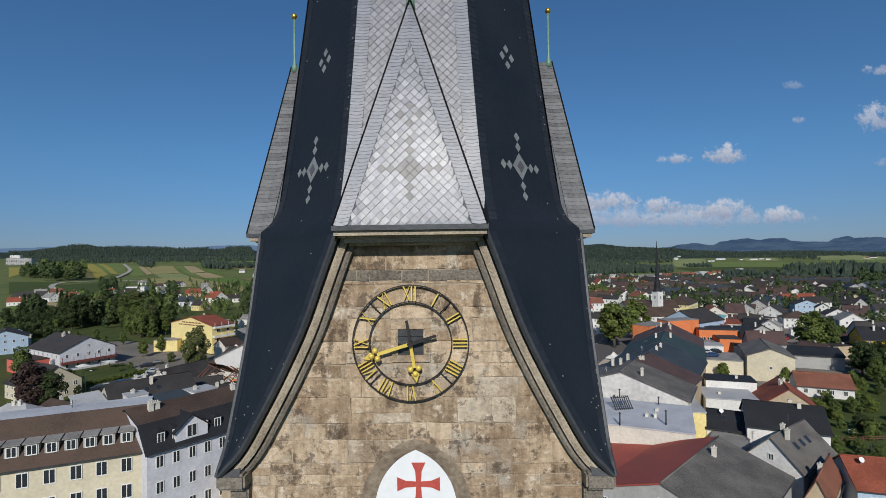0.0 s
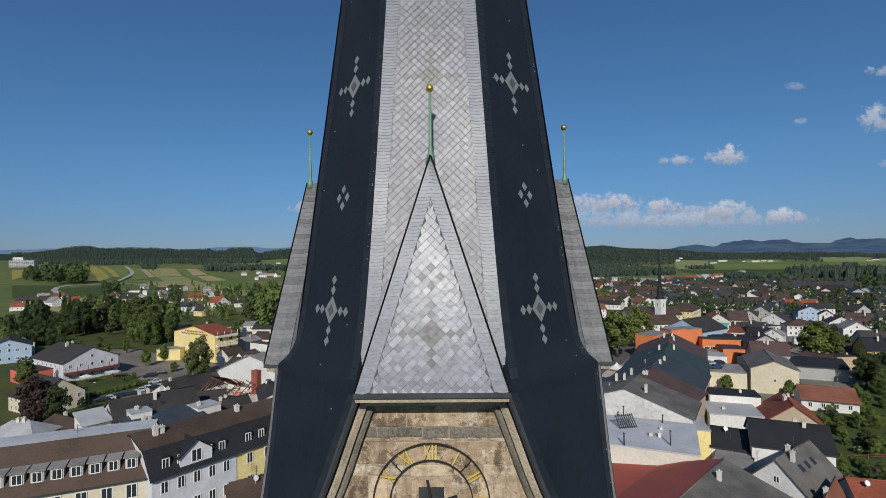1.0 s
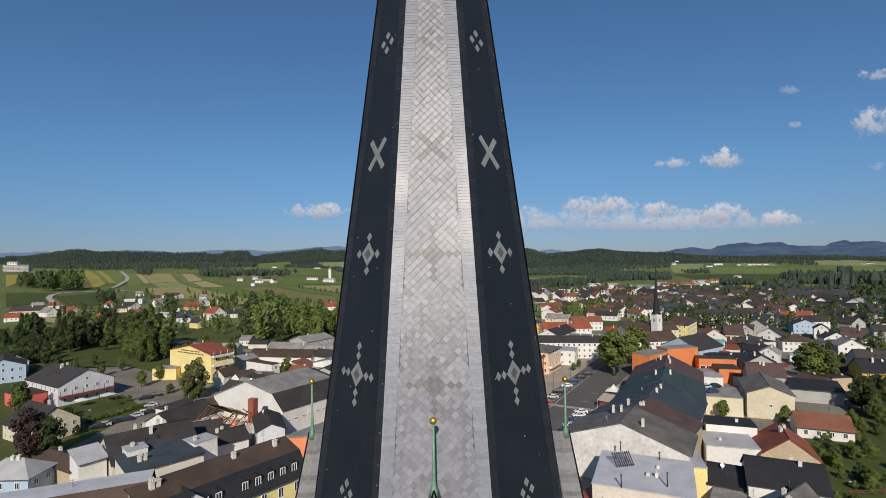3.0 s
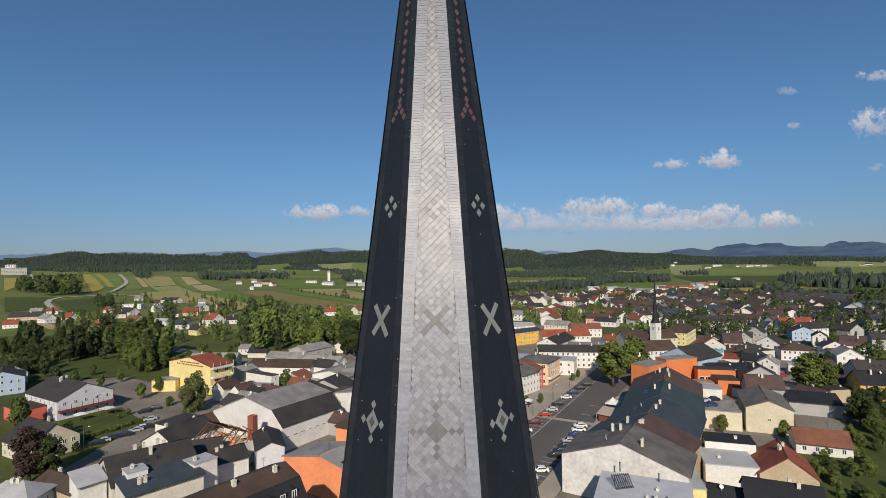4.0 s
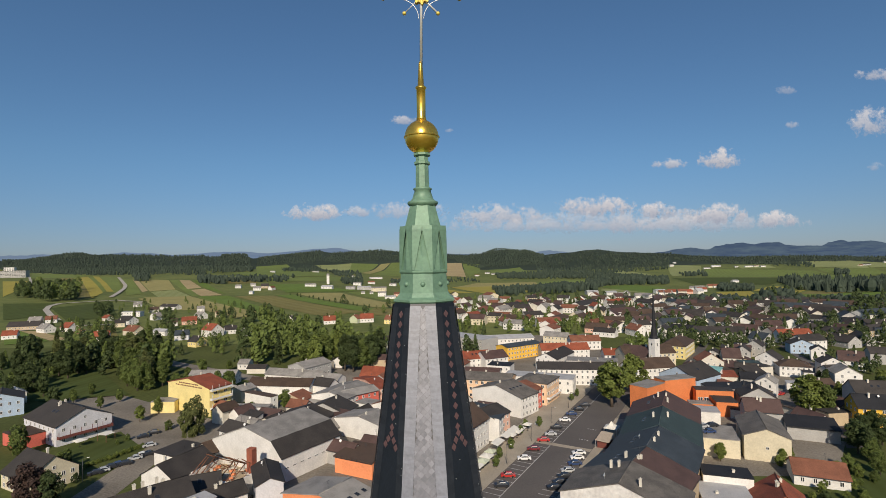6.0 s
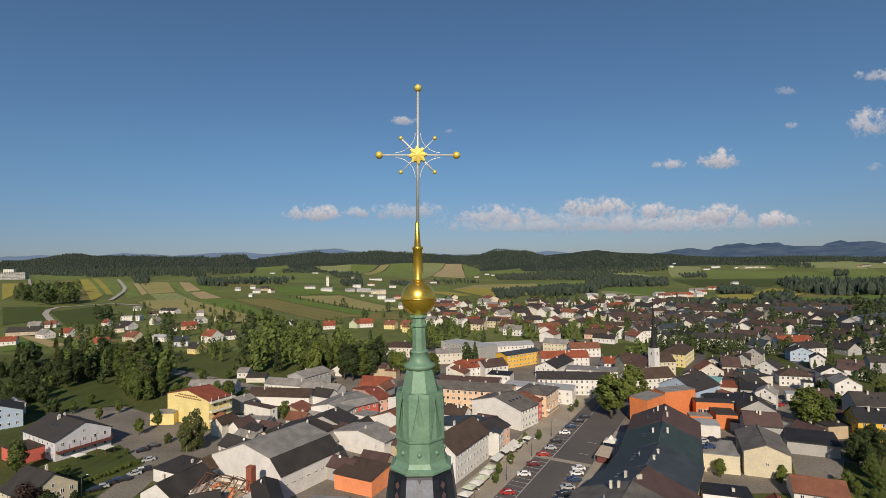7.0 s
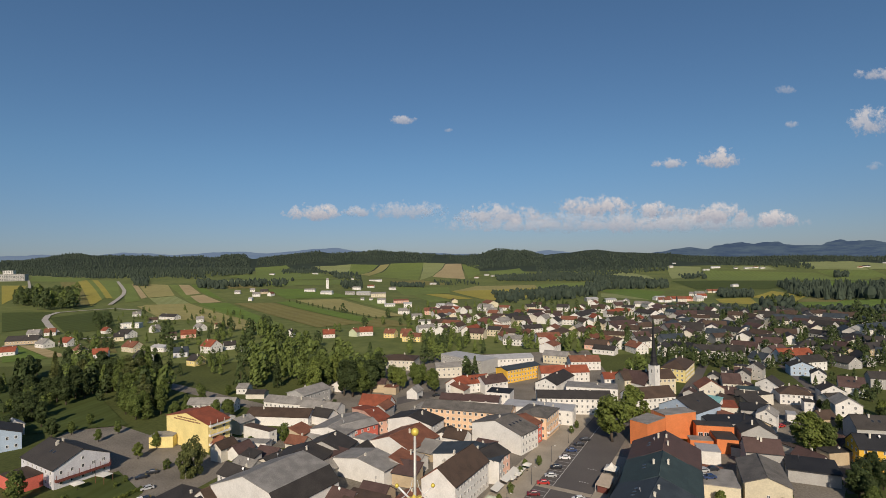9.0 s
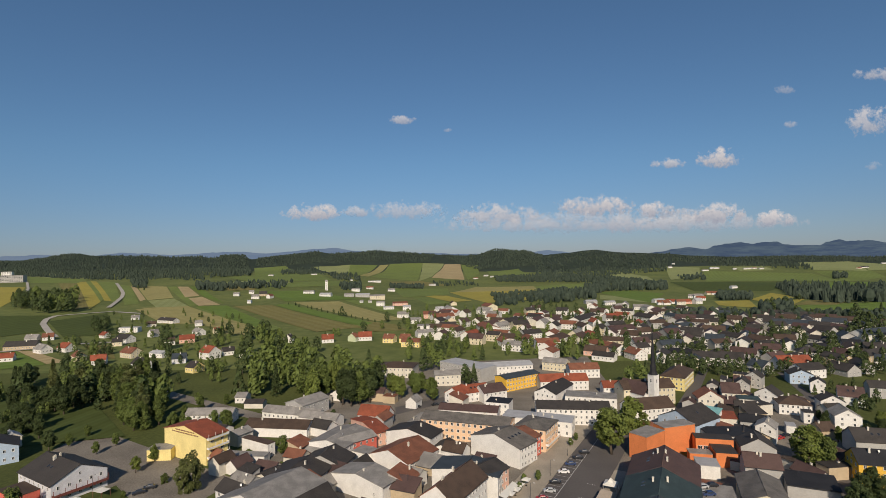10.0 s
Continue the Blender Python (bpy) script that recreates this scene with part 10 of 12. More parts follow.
far_tree(416, 504, 16.5, "dark")
far_tree(477, 584, 15.7, "dark")
far_tree(479, 563, 14.3, "dark")
far_tree(466, 561, 17.5, "dark")
far_tree(438, 512, 18.1, "dark")
far_tree(534, 610, 18.5, "dark")
far_tree(409, 482, 19.6, "dark")
far_tree(496, 601, 19.5, "dark")
far_tree(430, 492, 19.6, "dark")
far_tree(416, 498, 16.5, "dark")
far_tree(318, 481, 12.5, "dark")
far_tree(310, 464, 9.5, "dark")
far_tree(338, 515, 13.7, "dark")
far_tree(303, 474, 9.2, "dark")
far_tree(317, 446, 9.9, "dark")
far_tree(302, 466, 9.7, "dark")
far_tree(353, 521, 11.0, "dark")
far_tree(382, 564, 11.3, "dark")
far_tree(394, 555, 11.6, "dark")
far_tree(312, 470, 10.9, "dark")
far_tree(-170, 385, 8.1, "dark")
far_tree(-159.8, 359.7, 9.9, "green")
far_tree(-332, 626, 6.6, "green")
far_tree(-256, 625, 9.5, "dark")
far_tree(-266, 557, 7.5, "dark")
far_tree(-214, 363, 6.6, "green")
far_tree(-227, 436, 6.0, "dark")
far_tree(-204, 444, 8.6, "green")
far_tree(-217, 512, 7.9, "green")
far_tree(-275, 587, 6.7, "dark")
far_tree(-379, 665, 7.0, "green")
far_tree(-327, 631, 7.5, "green")
far_tree(-220, 376, 8.1, "green")
far_tree(-228, 504, 9.9, "dark")
far_tree(-203, 527, 7.6, "green")
far_tree(-282, 690, 7.3, "green")
far_tree(-182, 388, 7.4, "green")
far_tree(-299, 721, 9.8, "green")
far_tree(-200, 379, 7.9, "dark")
far_tree(-217, 496, 9.9, "green")
far_tree(-377, 763, 6.4, "green")
far_tree(-460, 798, 6.1, "green")
far_tree(-347, 751, 9.0, "green")
far_tree(-231, 548, 8.6, "dark")
far_tree(-252, 466, 7.9, "green")
far_tree(-176, 442, 7.6, "dark")
far_tree(-345, 621, 7.2, "dark")
far_tree(-250, 432, 9.5, "green")
far_tree(-179, 464, 6.8, "dark")
far_tree(-250, 587, 8.3, "green")
far_tree(-197, 360, 7.0, "dark")
far_tree(-180.7, 355.7, 8.6, "dark")
far_tree(-227, 446, 8.9, "green")
far_tree(-262, 679, 6.2, "dark")
far_tree(-247, 582, 9.5, "green")
far_tree(-218, 566, 6.3, "dark")
far_tree(-227, 450, 8.4, "green")
far_tree(-218, 367, 8.3, "green")
far_tree(-328, 677, 9.1, "dark")
far_tree(-355, 567, 6.2, "dark")
far_tree(-152.7, 355.4, 9.4, "green")
far_tree(-263, 474, 8.5, "dark")
far_tree(-214, 506, 9.2, "green")
far_tree(-232, 448, 7.0, "green")
far_tree(-245, 468, 8.5, "dark")
far_tree(-358, 597, 9.1, "green")
far_tree(-317, 567, 7.7, "green")
far_tree(-350, 748, 6.3, "dark")
far_tree(-184, 427, 6.5, "dark")
far_tree(-341, 611, 6.8, "green")
far_tree(-234, 389, 7.1, "dark")
far_tree(-319, 597, 8.7, "dark")
far_tree(-288, 476, 7.9, "green")
far_tree(-266, 650, 8.0, "green")
far_tree(-214, 521, 9.8, "green")
far_tree(-364, 609, 9.7, "dark")
far_tree(-451, 779, 7.4, "dark")
far_tree(-171, 380, 9.0, "green")
far_tree(-286, 677, 8.1, "green")
far_tree(-394, 791, 9.9, "green")
far_tree(-312, 694, 7.5, "dark")
far_tree(-224, 475, 9.4, "green")
far_tree(-219, 414, 6.6, "dark")
far_tree(-224, 412, 6.1, "green")
far_tree(-433, 752, 6.0, "dark")
far_tree(-200, 360, 6.4, "green")
far_tree(-269, 491, 6.0, "green")
far_tree(-169, 388, 9.7, "green")
far_tree(-185, 479, 7.9, "dark")
far_tree(-229, 535, 9.3, "green")
far_tree(-442, 779, 7.6, "green")
far_tree(-398, 686, 7.4, "green")
far_tree(-247, 630, 7.7, "green")
far_tree(-222, 370, 7.2, "dark")
far_tree(-178, 453, 7.4, "green")
far_tree(-374, 597, 8.5, "dark")
far_tree(-194, 417, 6.3, "green")
far_tree(-344, 742, 8.7, "green")
far_tree(-168, 402, 8.6, "green")
far_tree(-334, 757, 8.0, "green")
far_tree(-172, 396, 9.2, "green")
far_tree(-184, 407, 7.9, "green")
far_tree(-278, 713, 9.6, "green")
far_tree(-182, 410, 8.5, "dark")
far_tree(-248, 553, 9.3, "dark")
far_tree(-214, 424, 7.4, "dark")
far_tree(-293, 727, 8.0, "dark")
far_tree(-371, 649, 9.9, "green")
far_tree(-422, 673, 7.4, "green")
far_tree(-382, 614, 9.9, "dark")
far_tree(-494, 780, 6.6, "dark")
far_tree(-291, 661, 8.1, "green")
far_tree(-249, 515, 6.3, "dark")
far_tree(-327, 688, 6.7, "green")
far_tree(-250, 606, 9.8, "dark")
far_tree(-242, 390, 7.9, "green")
far_tree(-412, 700, 6.5, "green")
far_tree(-232, 417, 9.5, "dark")
far_tree(-313, 636, 7.6, "green")
far_tree(-447, 723, 7.8, "green")
far_tree(-165, 388, 8.5, "green")
far_tree(-210, 448, 6.1, "dark")
far_tree(-218, 504, 7.8, "dark")
far_tree(-287, 485, 7.8, "dark")
far_tree(-287, 501, 10.0, "green")
far_tree(-238, 483, 9.7, "green")
far_tree(-280, 628, 6.5, "dark")
far_tree(-294, 562, 8.2, "green")
far_tree(-255, 544, 8.5, "dark")
far_tree(-415, 695, 6.2, "dark")
far_tree(-296, 443, 8.8, "dark")
far_tree(-351, 475, 10.7, "dark")
far_tree(-328, 488, 11.1, "dark")
far_tree(-343, 484, 9.6, "green")
far_tree(-349, 524, 10.0, "green")
far_tree(-376, 528, 10.0, "green")
far_tree(-308, 426, 10.6, "dark")
far_tree(-345, 502, 7.6, "dark")
far_tree(-293, 438, 11.7, "green")
far_tree(-302, 469, 8.2, "dark")
far_tree(-303, 474, 10.3, "dark")
far_tree(-319, 478, 8.8, "green")
far_tree(-306, 450, 7.8, "green")
far_tree(-312, 463, 9.8, "dark")
far_tree(-310, 459, 9.8, "green")
far_tree(-357, 556, 9.5, "dark")
far_tree(-396, 522, 10.9, "dark")
far_tree(-308, 470, 8.3, "dark")
far_tree(-324, 480, 10.4, "green")
far_tree(-315, 482, 11.5, "dark")
far_tree(-363, 518, 9.4, "dark")
far_tree(-377, 533, 9.1, "green")
far_tree(-385, 531, 8.7, "green")
far_tree(-308, 440, 9.5, "dark")
tree(182.2, 240.0, 8.8, "broad", "dark", 21, 0.88)
far_tree(222.8, 266.9, 8.0, "dark")
far_tree(247.2, 303.1, 8.0, "dark")
far_tree(226.3, 285.7, 8.1, "dark")
far_tree(229.7, 283.3, 7.3, "dark")
far_tree(230.3, 287.9, 8.8, "dark")
tree(178.3, 236.2, 6.7, "broad", "dark", 63, 1.07)
tree(207.6, 238.8, 8.1, "round", "bright", 70, 1.15)
far_tree(218.6, 266.9, 5.8, "dark")
far_tree(237.5, 300.8, 5.3, "dark")
tree(193.0, 229.6, 5.7, "round", "dark", 91, 0.93)
far_tree(218.7, 296.2, 5.9, "dark")
far_tree(223.5, 262.7, 7.4, "dark")
far_tree(227.1, 270.1, 7.7, "dark")
tree(202.0, 232.2, 6.7, "round", "dark", 22, 1.15)
tree(184.4, 219.8, 5.9, "round", "bright", 29, 1.19)
tree(187.6, 251.7, 5.5, "broad", "dark", 36, 0.86)
far_tree(212.5, 279.0, 8.8, "dark")
far_tree(238.0, 276.5, 8.1, "dark")
tree(175.0, 223.4, 7.1, "round", "bright", 57, 0.94)
far_tree(213.8, 261.7, 7.2, "dark")
tree(191.3, 237.0, 8.5, "round", "bright", 71, 1.09)
far_tree(253.5, 301.8, 6.4, "dark")
tree(204.4, 235.0, 5.1, "broad", "dark", 85, 0.95)
far_tree(235.6, 305.7, 6.0, "dark")
far_tree(210.0, 266.0, 7.1, "dark")
far_tree(398, 486, 11.0, "dark")
far_tree(453, 577, 7.1, "dark")
far_tree(205, 447, 9.6, "dark")
far_tree(180, 369, 9.6, "dark")
far_tree(383, 641, 10.1, "dark")
far_tree(226, 449, 9.1, "dark")
far_tree(303, 410, 8.9, "dark")
far_tree(256, 391, 8.2, "dark")
far_tree(303, 350, 9.7, "dark")
far_tree(266, 433, 7.2, "dark")
far_tree(428, 531, 8.1, "dark")
far_tree(272, 360, 7.9, "dark")
far_tree(174.7, 356.4, 8.2, "dark")
far_tree(318, 400, 8.3, "dark")
far_tree(331, 605, 9.1, "dark")
far_tree(252, 445, 9.6, "dark")
far_tree(242, 428, 10.2, "dark")
far_tree(314, 374, 8.7, "dark")
far_tree(280, 572, 11.9, "dark")
far_tree(285, 420, 11.1, "dark")
far_tree(509, 625, 7.4, "dark")
far_tree(258, 469, 9.7, "dark")
far_tree(412, 502, 9.9, "dark")
far_tree(248, 421, 9.3, "dark")
far_tree(189, 442, 9.6, "dark")
far_tree(193, 447, 7.3, "dark")
far_tree(301, 365, 9.9, "dark")
far_tree(300, 417, 9.4, "dark")
far_tree(358, 578, 7.7, "dark")
far_tree(262, 340, 9.0, "dark")
far_tree(287, 393, 8.2, "dark")
far_tree(222, 339, 9.9, "dark")
far_tree(179, 362, 7.9, "dark")
far_tree(211.6, 339.4, 9.8, "dark")
far_tree(391, 639, 9.8, "dark")
far_tree(173.4, 348.0, 9.3, "dark")
far_tree(423, 516, 8.4, "dark")
far_tree(203, 460, 8.9, "dark")
far_tree(205, 428, 9.5, "dark")
far_tree(191, 362, 9.5, "dark")
far_tree(278, 360, 9.9, "dark")
far_tree(176, 367, 9.8, "dark")
far_tree(421, 525, 10.2, "dark")
far_tree(251, 546, 8.8, "dark")
far_tree(262, 528, 10.4, "dark")
far_tree(224, 393, 7.5, "dark")
far_tree(314, 379, 10.6, "dark")
far_tree(307, 412, 8.0, "dark")
far_tree(529, 627, 10.3, "dark")
far_tree(227, 363, 8.9, "dark")
far_tree(268, 484, 9.8, "dark")
far_tree(192, 391, 7.5, "dark")
far_tree(282, 459, 9.7, "dark")
far_tree(392, 460, 10.6, "dark")
far_tree(209, 400, 10.0, "dark")
far_tree(256, 349, 7.8, "dark")
far_tree(398, 458, 11.7, "dark")
far_tree(190.2, 346.5, 11.5, "dark")
far_tree(255, 449, 9.0, "dark")
far_tree(202, 453, 9.6, "dark")
far_tree(321, 505, 9.0, "dark")
far_tree(297, 420, 10.1, "dark")
far_tree(197, 420, 10.8, "dark")
far_tree(261, 353, 9.2, "dark")
far_tree(352, 464, 8.7, "dark")
far_tree(219, 478, 11.7, "dark")
far_tree(186, 389, 10.6, "dark")
far_tree(381, 602, 7.6, "dark")
far_tree(384, 649, 9.5, "dark")
far_tree(302, 513, 11.7, "dark")
far_tree(157.0, 344.0, 10.7, "dark")
far_tree(467, 623, 8.3, "dark")
far_tree(184, 371, 10.0, "dark")
far_tree(208, 419, 10.3, "dark")
far_tree(340, 412, 7.7, "dark")
far_tree(162.7, 353.7, 7.7, "dark")
far_tree(284, 332, 7.2, "dark")
far_tree(328, 455, 9.8, "dark")
far_tree(328, 586, 7.8, "dark")
far_tree(372, 433, 8.4, "dark")
far_tree(457, 628, 10.9, "dark")
far_tree(342, 513, 8.8, "dark")
far_tree(186, 415, 9.0, "dark")
far_tree(208, 454, 11.0, "dark")
far_tree(442, 623, 8.3, "dark")
far_tree(206, 389, 7.1, "dark")
far_tree(481, 610, 8.1, "dark")
far_tree(180.5, 347.9, 10.3, "dark")
far_tree(240, 347, 7.1, "dark")
far_tree(385, 483, 9.0, "dark")
far_tree(219, 339, 7.8, "dark")
far_tree(355, 607, 11.7, "dark")
far_tree(213, 413, 10.7, "dark")
far_tree(266, 395, 7.7, "dark")
far_tree(237, 353, 8.7, "dark")
far_tree(292, 461, 9.5, "dark")
far_tree(255, 396, 9.8, "dark")
far_tree(182.7, 353.5, 10.6, "dark")
far_tree(340, 609, 10.6, "dark")
far_tree(207, 344, 7.1, "dark")
far_tree(314, 663, 10.2, "dark")
far_tree(296, 452, 8.6, "dark")
far_tree(255, 399, 9.3, "dark")
far_tree(322, 491, 9.1, "dark")
far_tree(169.5, 356.5, 9.3, "dark")
far_tree(309, 637, 7.1, "dark")
far_tree(342, 400, 11.0, "dark")
far_tree(344, 413, 7.9, "dark")
far_tree(318, 655, 11.7, "dark")
far_tree(205, 362, 11.0, "dark")
far_tree(387, 488, 9.4, "dark")
far_tree(295, 457, 7.5, "dark")
far_tree(213, 447, 10.4, "dark")
far_tree(168, 371, 10.2, "dark")
far_tree(470, 615, 9.4, "dark")
far_tree(300, 543, 10.3, "dark")
far_tree(200, 368, 7.2, "dark")
far_tree(197.3, 345.0, 8.8, "dark")
far_tree(323, 450, 8.6, "dark")
far_tree(287, 524, 8.2, "dark")
far_tree(349, 491, 11.0, "dark")
far_tree(262, 593, 7.9, "dark")
far_tree(376, 428, 7.3, "dark")
far_tree(242, 524, 11.4, "dark")
far_tree(451, 526, 10.7, "dark")
far_tree(233, 385, 7.6, "dark")
far_tree(185, 368, 9.5, "dark")
far_tree(177.7, 357.8, 8.2, "dark")
far_tree(457, 641, 11.3, "dark")
far_tree(434, 566, 11.8, "dark")
far_tree(265, 356, 9.9, "dark")
far_tree(311, 519, 7.2, "dark")
far_tree(200, 458, 8.9, "dark")
far_tree(362, 428, 11.7, "dark")
far_tree(148.6, 346.9, 8.2, "dark")
far_tree(206, 381, 7.4, "dark")
far_tree(274, 480, 9.5, "dark")
far_tree(289, 431, 8.2, "dark")
far_tree(153.2, 353.8, 8.3, "dark")
far_tree(194, 426, 7.3, "dark")
far_tree(281, 390, 8.0, "dark")
far_tree(384, 569, 11.4, "dark")
far_tree(473, 633, 11.2, "dark")
far_tree(365, 583, 8.8, "dark")
far_tree(385, 464, 9.0, "dark")
far_tree(256, 346, 7.1, "dark")
far_tree(222, 471, 11.2, "dark")
far_tree(223, 475, 10.4, "dark")
far_tree(285, 465, 10.8, "dark")
far_tree(459, 580, 8.4, "dark")
far_tree(296, 515, 8.7, "dark")
far_tree(212, 387, 11.2, "dark")
far_tree(339, 442, 8.0, "dark")
far_tree(483, 563, 8.6, "dark")
far_tree(316, 468, 11.4, "dark")
far_tree(228, 524, 9.0, "dark")
far_tree(299, 340, 9.1, "dark")
far_tree(343, 391, 7.8, "dark")
far_tree(168, 385, 8.9, "dark")
far_tree(233, 378, 8.2, "dark")
far_tree(515, 605, 7.8, "dark")
far_tree(444, 555, 8.0, "dark")
far_tree(424, 523, 7.8, "dark")
far_tree(356, 581, 9.5, "dark")
far_tree(499, 593, 10.5, "dark")
far_tree(252, 469, 9.6, "dark")
far_tree(175, 378, 11.6, "dark")
far_tree(181, 364, 8.0, "dark")
far_tree(169, 377, 9.1, "dark")
far_tree(226, 445, 9.1, "dark")
far_tree(242, 352, 8.2, "dark")
far_tree(376, 614, 10.4, "dark")
far_tree(196, 394, 7.2, "dark")
far_tree(207, 406, 11.7, "dark")
far_tree(154.7, 349.6, 8.1, "dark")
far_tree(272, 414, 10.3, "dark")
far_tree(214, 453, 8.7, "dark")
far_tree(457, 608, 11.7, "dark")
far_tree(279, 351, 11.8, "dark")
far_tree(316, 405, 8.3, "dark")
far_tree(299, 383, 9.3, "dark")
far_tree(243, 354, 10.2, "dark")
far_tree(285, 339, 11.6, "dark")
far_tree(355, 612, 8.3, "dark")
far_tree(207, 397, 11.2, "dark")
far_tree(334, 563, 7.7, "dark")
far_tree(287, 434, 9.8, "dark")
far_tree(212, 496, 9.2, "dark")
far_tree(320, 466, 11.3, "dark")
far_tree(314, 463, 7.9, "dark")
far_tree(335, 556, 11.8, "dark")
far_tree(456, 618, 11.7, "dark")
far_tree(281, 376, 7.2, "dark")
far_tree(283, 524, 10.4, "dark")
far_tree(345, 493, 10.2, "dark")
far_tree(202, 421, 7.7, "dark")
far_tree(266, 426, 9.3, "dark")
far_tree(314, 632, 8.9, "dark")
far_tree(203, 418, 9.8, "dark")
far_tree(382, 437, 11.6, "dark")
far_tree(291, 380, 11.7, "dark")
far_tree(470, 636, 9.3, "dark")
far_tree(214, 362, 8.8, "dark")
far_tree(345, 602, 10.2, "dark")
far_tree(359, 468, 9.6, "dark")
far_tree(325, 371, 11.9, "dark")
far_tree(282, 486, 8.9, "dark")
far_tree(276, 457, 7.3, "dark")
far_tree(204.6, 342.2, 8.8, "dark")
far_tree(288, 383, 11.9, "dark")
far_tree(472, 618, 7.5, "dark")
far_tree(530, 615, 10.2, "dark")
far_tree(159, 374, 10.7, "dark")
far_tree(344, 403, 7.9, "dark")
far_tree(298, 503, 11.0, "dark")
far_tree(193, 358, 8.1, "dark")
far_tree(316, 560, 8.6, "dark")
far_tree(205, 353, 9.2, "dark")
far_tree(413, 490, 7.0, "dark")
far_tree(234, 451, 9.0, "dark")
far_tree(59, 465, 11.4, "green")
far_tree(116, 457, 10.1, "green")
far_tree(116, 452, 10.8, "green")
far_tree(225, 648, 9.2, "dark")
far_tree(209, 708, 9.4, "dark")
far_tree(151, 523, 10.3, "dark")
far_tree(-21, 651, 12.8, "green")
far_tree(8, 427, 8.0, "green")
far_tree(262, 716, 13.0, "dark")
far_tree(155, 755, 11.3, "dark")
far_tree(-6, 584, 11.7, "green")
far_tree(197, 670, 11.3, "dark")
far_tree(92, 541, 9.5, "dark")
far_tree(145, 479, 9.9, "dark")
far_tree(-11, 469, 11.4, "dark")
far_tree(172, 466, 12.8, "dark")
far_tree(152, 417, 8.8, "dark")
far_tree(59, 435, 10.4, "green")
far_tree(180, 425, 8.1, "dark")
far_tree(5, 479, 12.3, "green")
far_tree(43, 512, 13.0, "dark")
far_tree(-27, 466, 11.4, "green")
far_tree(108, 657, 11.6, "green")
far_tree(-7, 594, 8.4, "green")
far_tree(214, 510, 12.2, "dark")
far_tree(193, 717, 8.4, "dark")
far_tree(115, 538, 11.3, "green")
far_tree(84, 532, 9.0, "dark")
far_tree(206, 594, 11.6, "dark")
far_tree(53, 520, 12.9, "green")
far_tree(-2, 433, 11.2, "green")
far_tree(121, 463, 9.2, "green")
far_tree(159, 435, 12.8, "dark")
far_tree(35, 413, 12.6, "dark")
far_tree(173, 471, 10.7, "dark")
far_tree(9, 512, 9.0, "dark")
far_tree(50, 593, 12.9, "dark")
far_tree(238, 601, 8.7, "dark")
far_tree(228, 608, 8.8, "dark")
far_tree(48, 653, 9.8, "dark")
far_tree(42, 813, 8.4, "green")
far_tree(-7, 427, 12.4, "green")
far_tree(153, 487, 8.9, "dark")
far_tree(40, 575, 11.3, "green")
far_tree(164, 623, 12.9, "dark")
far_tree(94, 595, 10.6, "dark")
far_tree(161, 777, 12.5, "dark")
far_tree(215, 557, 12.5, "dark")
far_tree(10, 601, 10.0, "dark")
far_tree(152, 749, 8.9, "dark")
far_tree(202, 700, 8.0, "dark")
far_tree(216, 654, 8.8, "dark")
far_tree(-18, 766, 9.7, "green")
far_tree(139, 629, 12.6, "green")
far_tree(-37, 736, 8.7, "green")
far_tree(16, 449, 10.3, "green")
far_tree(-8, 589, 9.1, "dark")
far_tree(99, 588, 12.6, "dark")
far_tree(24, 460, 11.4, "green")
far_tree(-17, 601, 9.0, "green")
far_tree(17, 433, 11.1, "dark")
far_tree(16, 425, 10.6, "green")
far_tree(180, 659, 12.7, "dark")
far_tree(-15, 553, 11.6, "dark")
far_tree(225, 555, 10.5, "dark")
far_tree(256, 645, 11.7, "dark")
far_tree(13, 518, 12.5, "green")
far_tree(162, 517, 11.5, "dark")
far_tree(133, 462, 10.9, "dark")
far_tree(62, 615, 9.9, "green")
far_tree(147, 726, 11.9, "dark")
far_tree(28, 410, 11.7, "green")
far_tree(137, 468, 11.8, "dark")
far_tree(168, 659, 8.6, "dark")
far_tree(133, 740, 9.0, "green")
far_tree(53, 543, 12.6, "green")
far_tree(77, 450, 8.6, "dark")
far_tree(228, 623, 12.9, "dark")
far_tree(165, 487, 8.1, "dark")
far_tree(-13, 420, 10.1, "dark")
far_tree(102, 448, 9.5, "green")
far_tree(126, 479, 8.7, "green")
far_tree(102, 432, 9.1, "green")
far_tree(130, 468, 8.2, "green")
far_tree(225, 661, 12.9, "dark")
far_tree(-25, 417, 11.6, "green")
far_tree(221, 564, 8.7, "dark")
far_tree(168, 509, 10.9, "dark")
far_tree(26, 469, 12.5, "dark")
far_tree(189, 477, 10.8, "dark")
far_tree(55, 796, 10.4, "green")
far_tree(210, 589, 12.3, "dark")
far_tree(110, 406, 11.5, "green")
far_tree(164, 529, 10.1, "dark")
far_tree(177, 569, 11.3, "dark")
far_tree(127, 581, 8.1, "green")
far_tree(61, 727, 10.5, "dark")
far_tree(147, 468, 11.4, "dark")
far_tree(-24, 674, 8.5, "dark")
far_tree(57, 428, 8.2, "green")
far_tree(251, 776, 10.9, "dark")
far_tree(60, 756, 12.5, "green")
far_tree(165, 442, 10.6, "dark")
far_tree(148, 555, 8.6, "dark")
far_tree(36, 452, 8.5, "green")
far_tree(167, 683, 8.6, "dark")
far_tree(-19, 823, 10.4, "green")
far_tree(-37, 638, 9.6, "dark")
far_tree(103, 424, 12.5, "dark")
far_tree(101, 718, 9.5, "green")
far_tree(251, 633, 11.9, "dark")
far_tree(15, 462, 8.7, "dark")
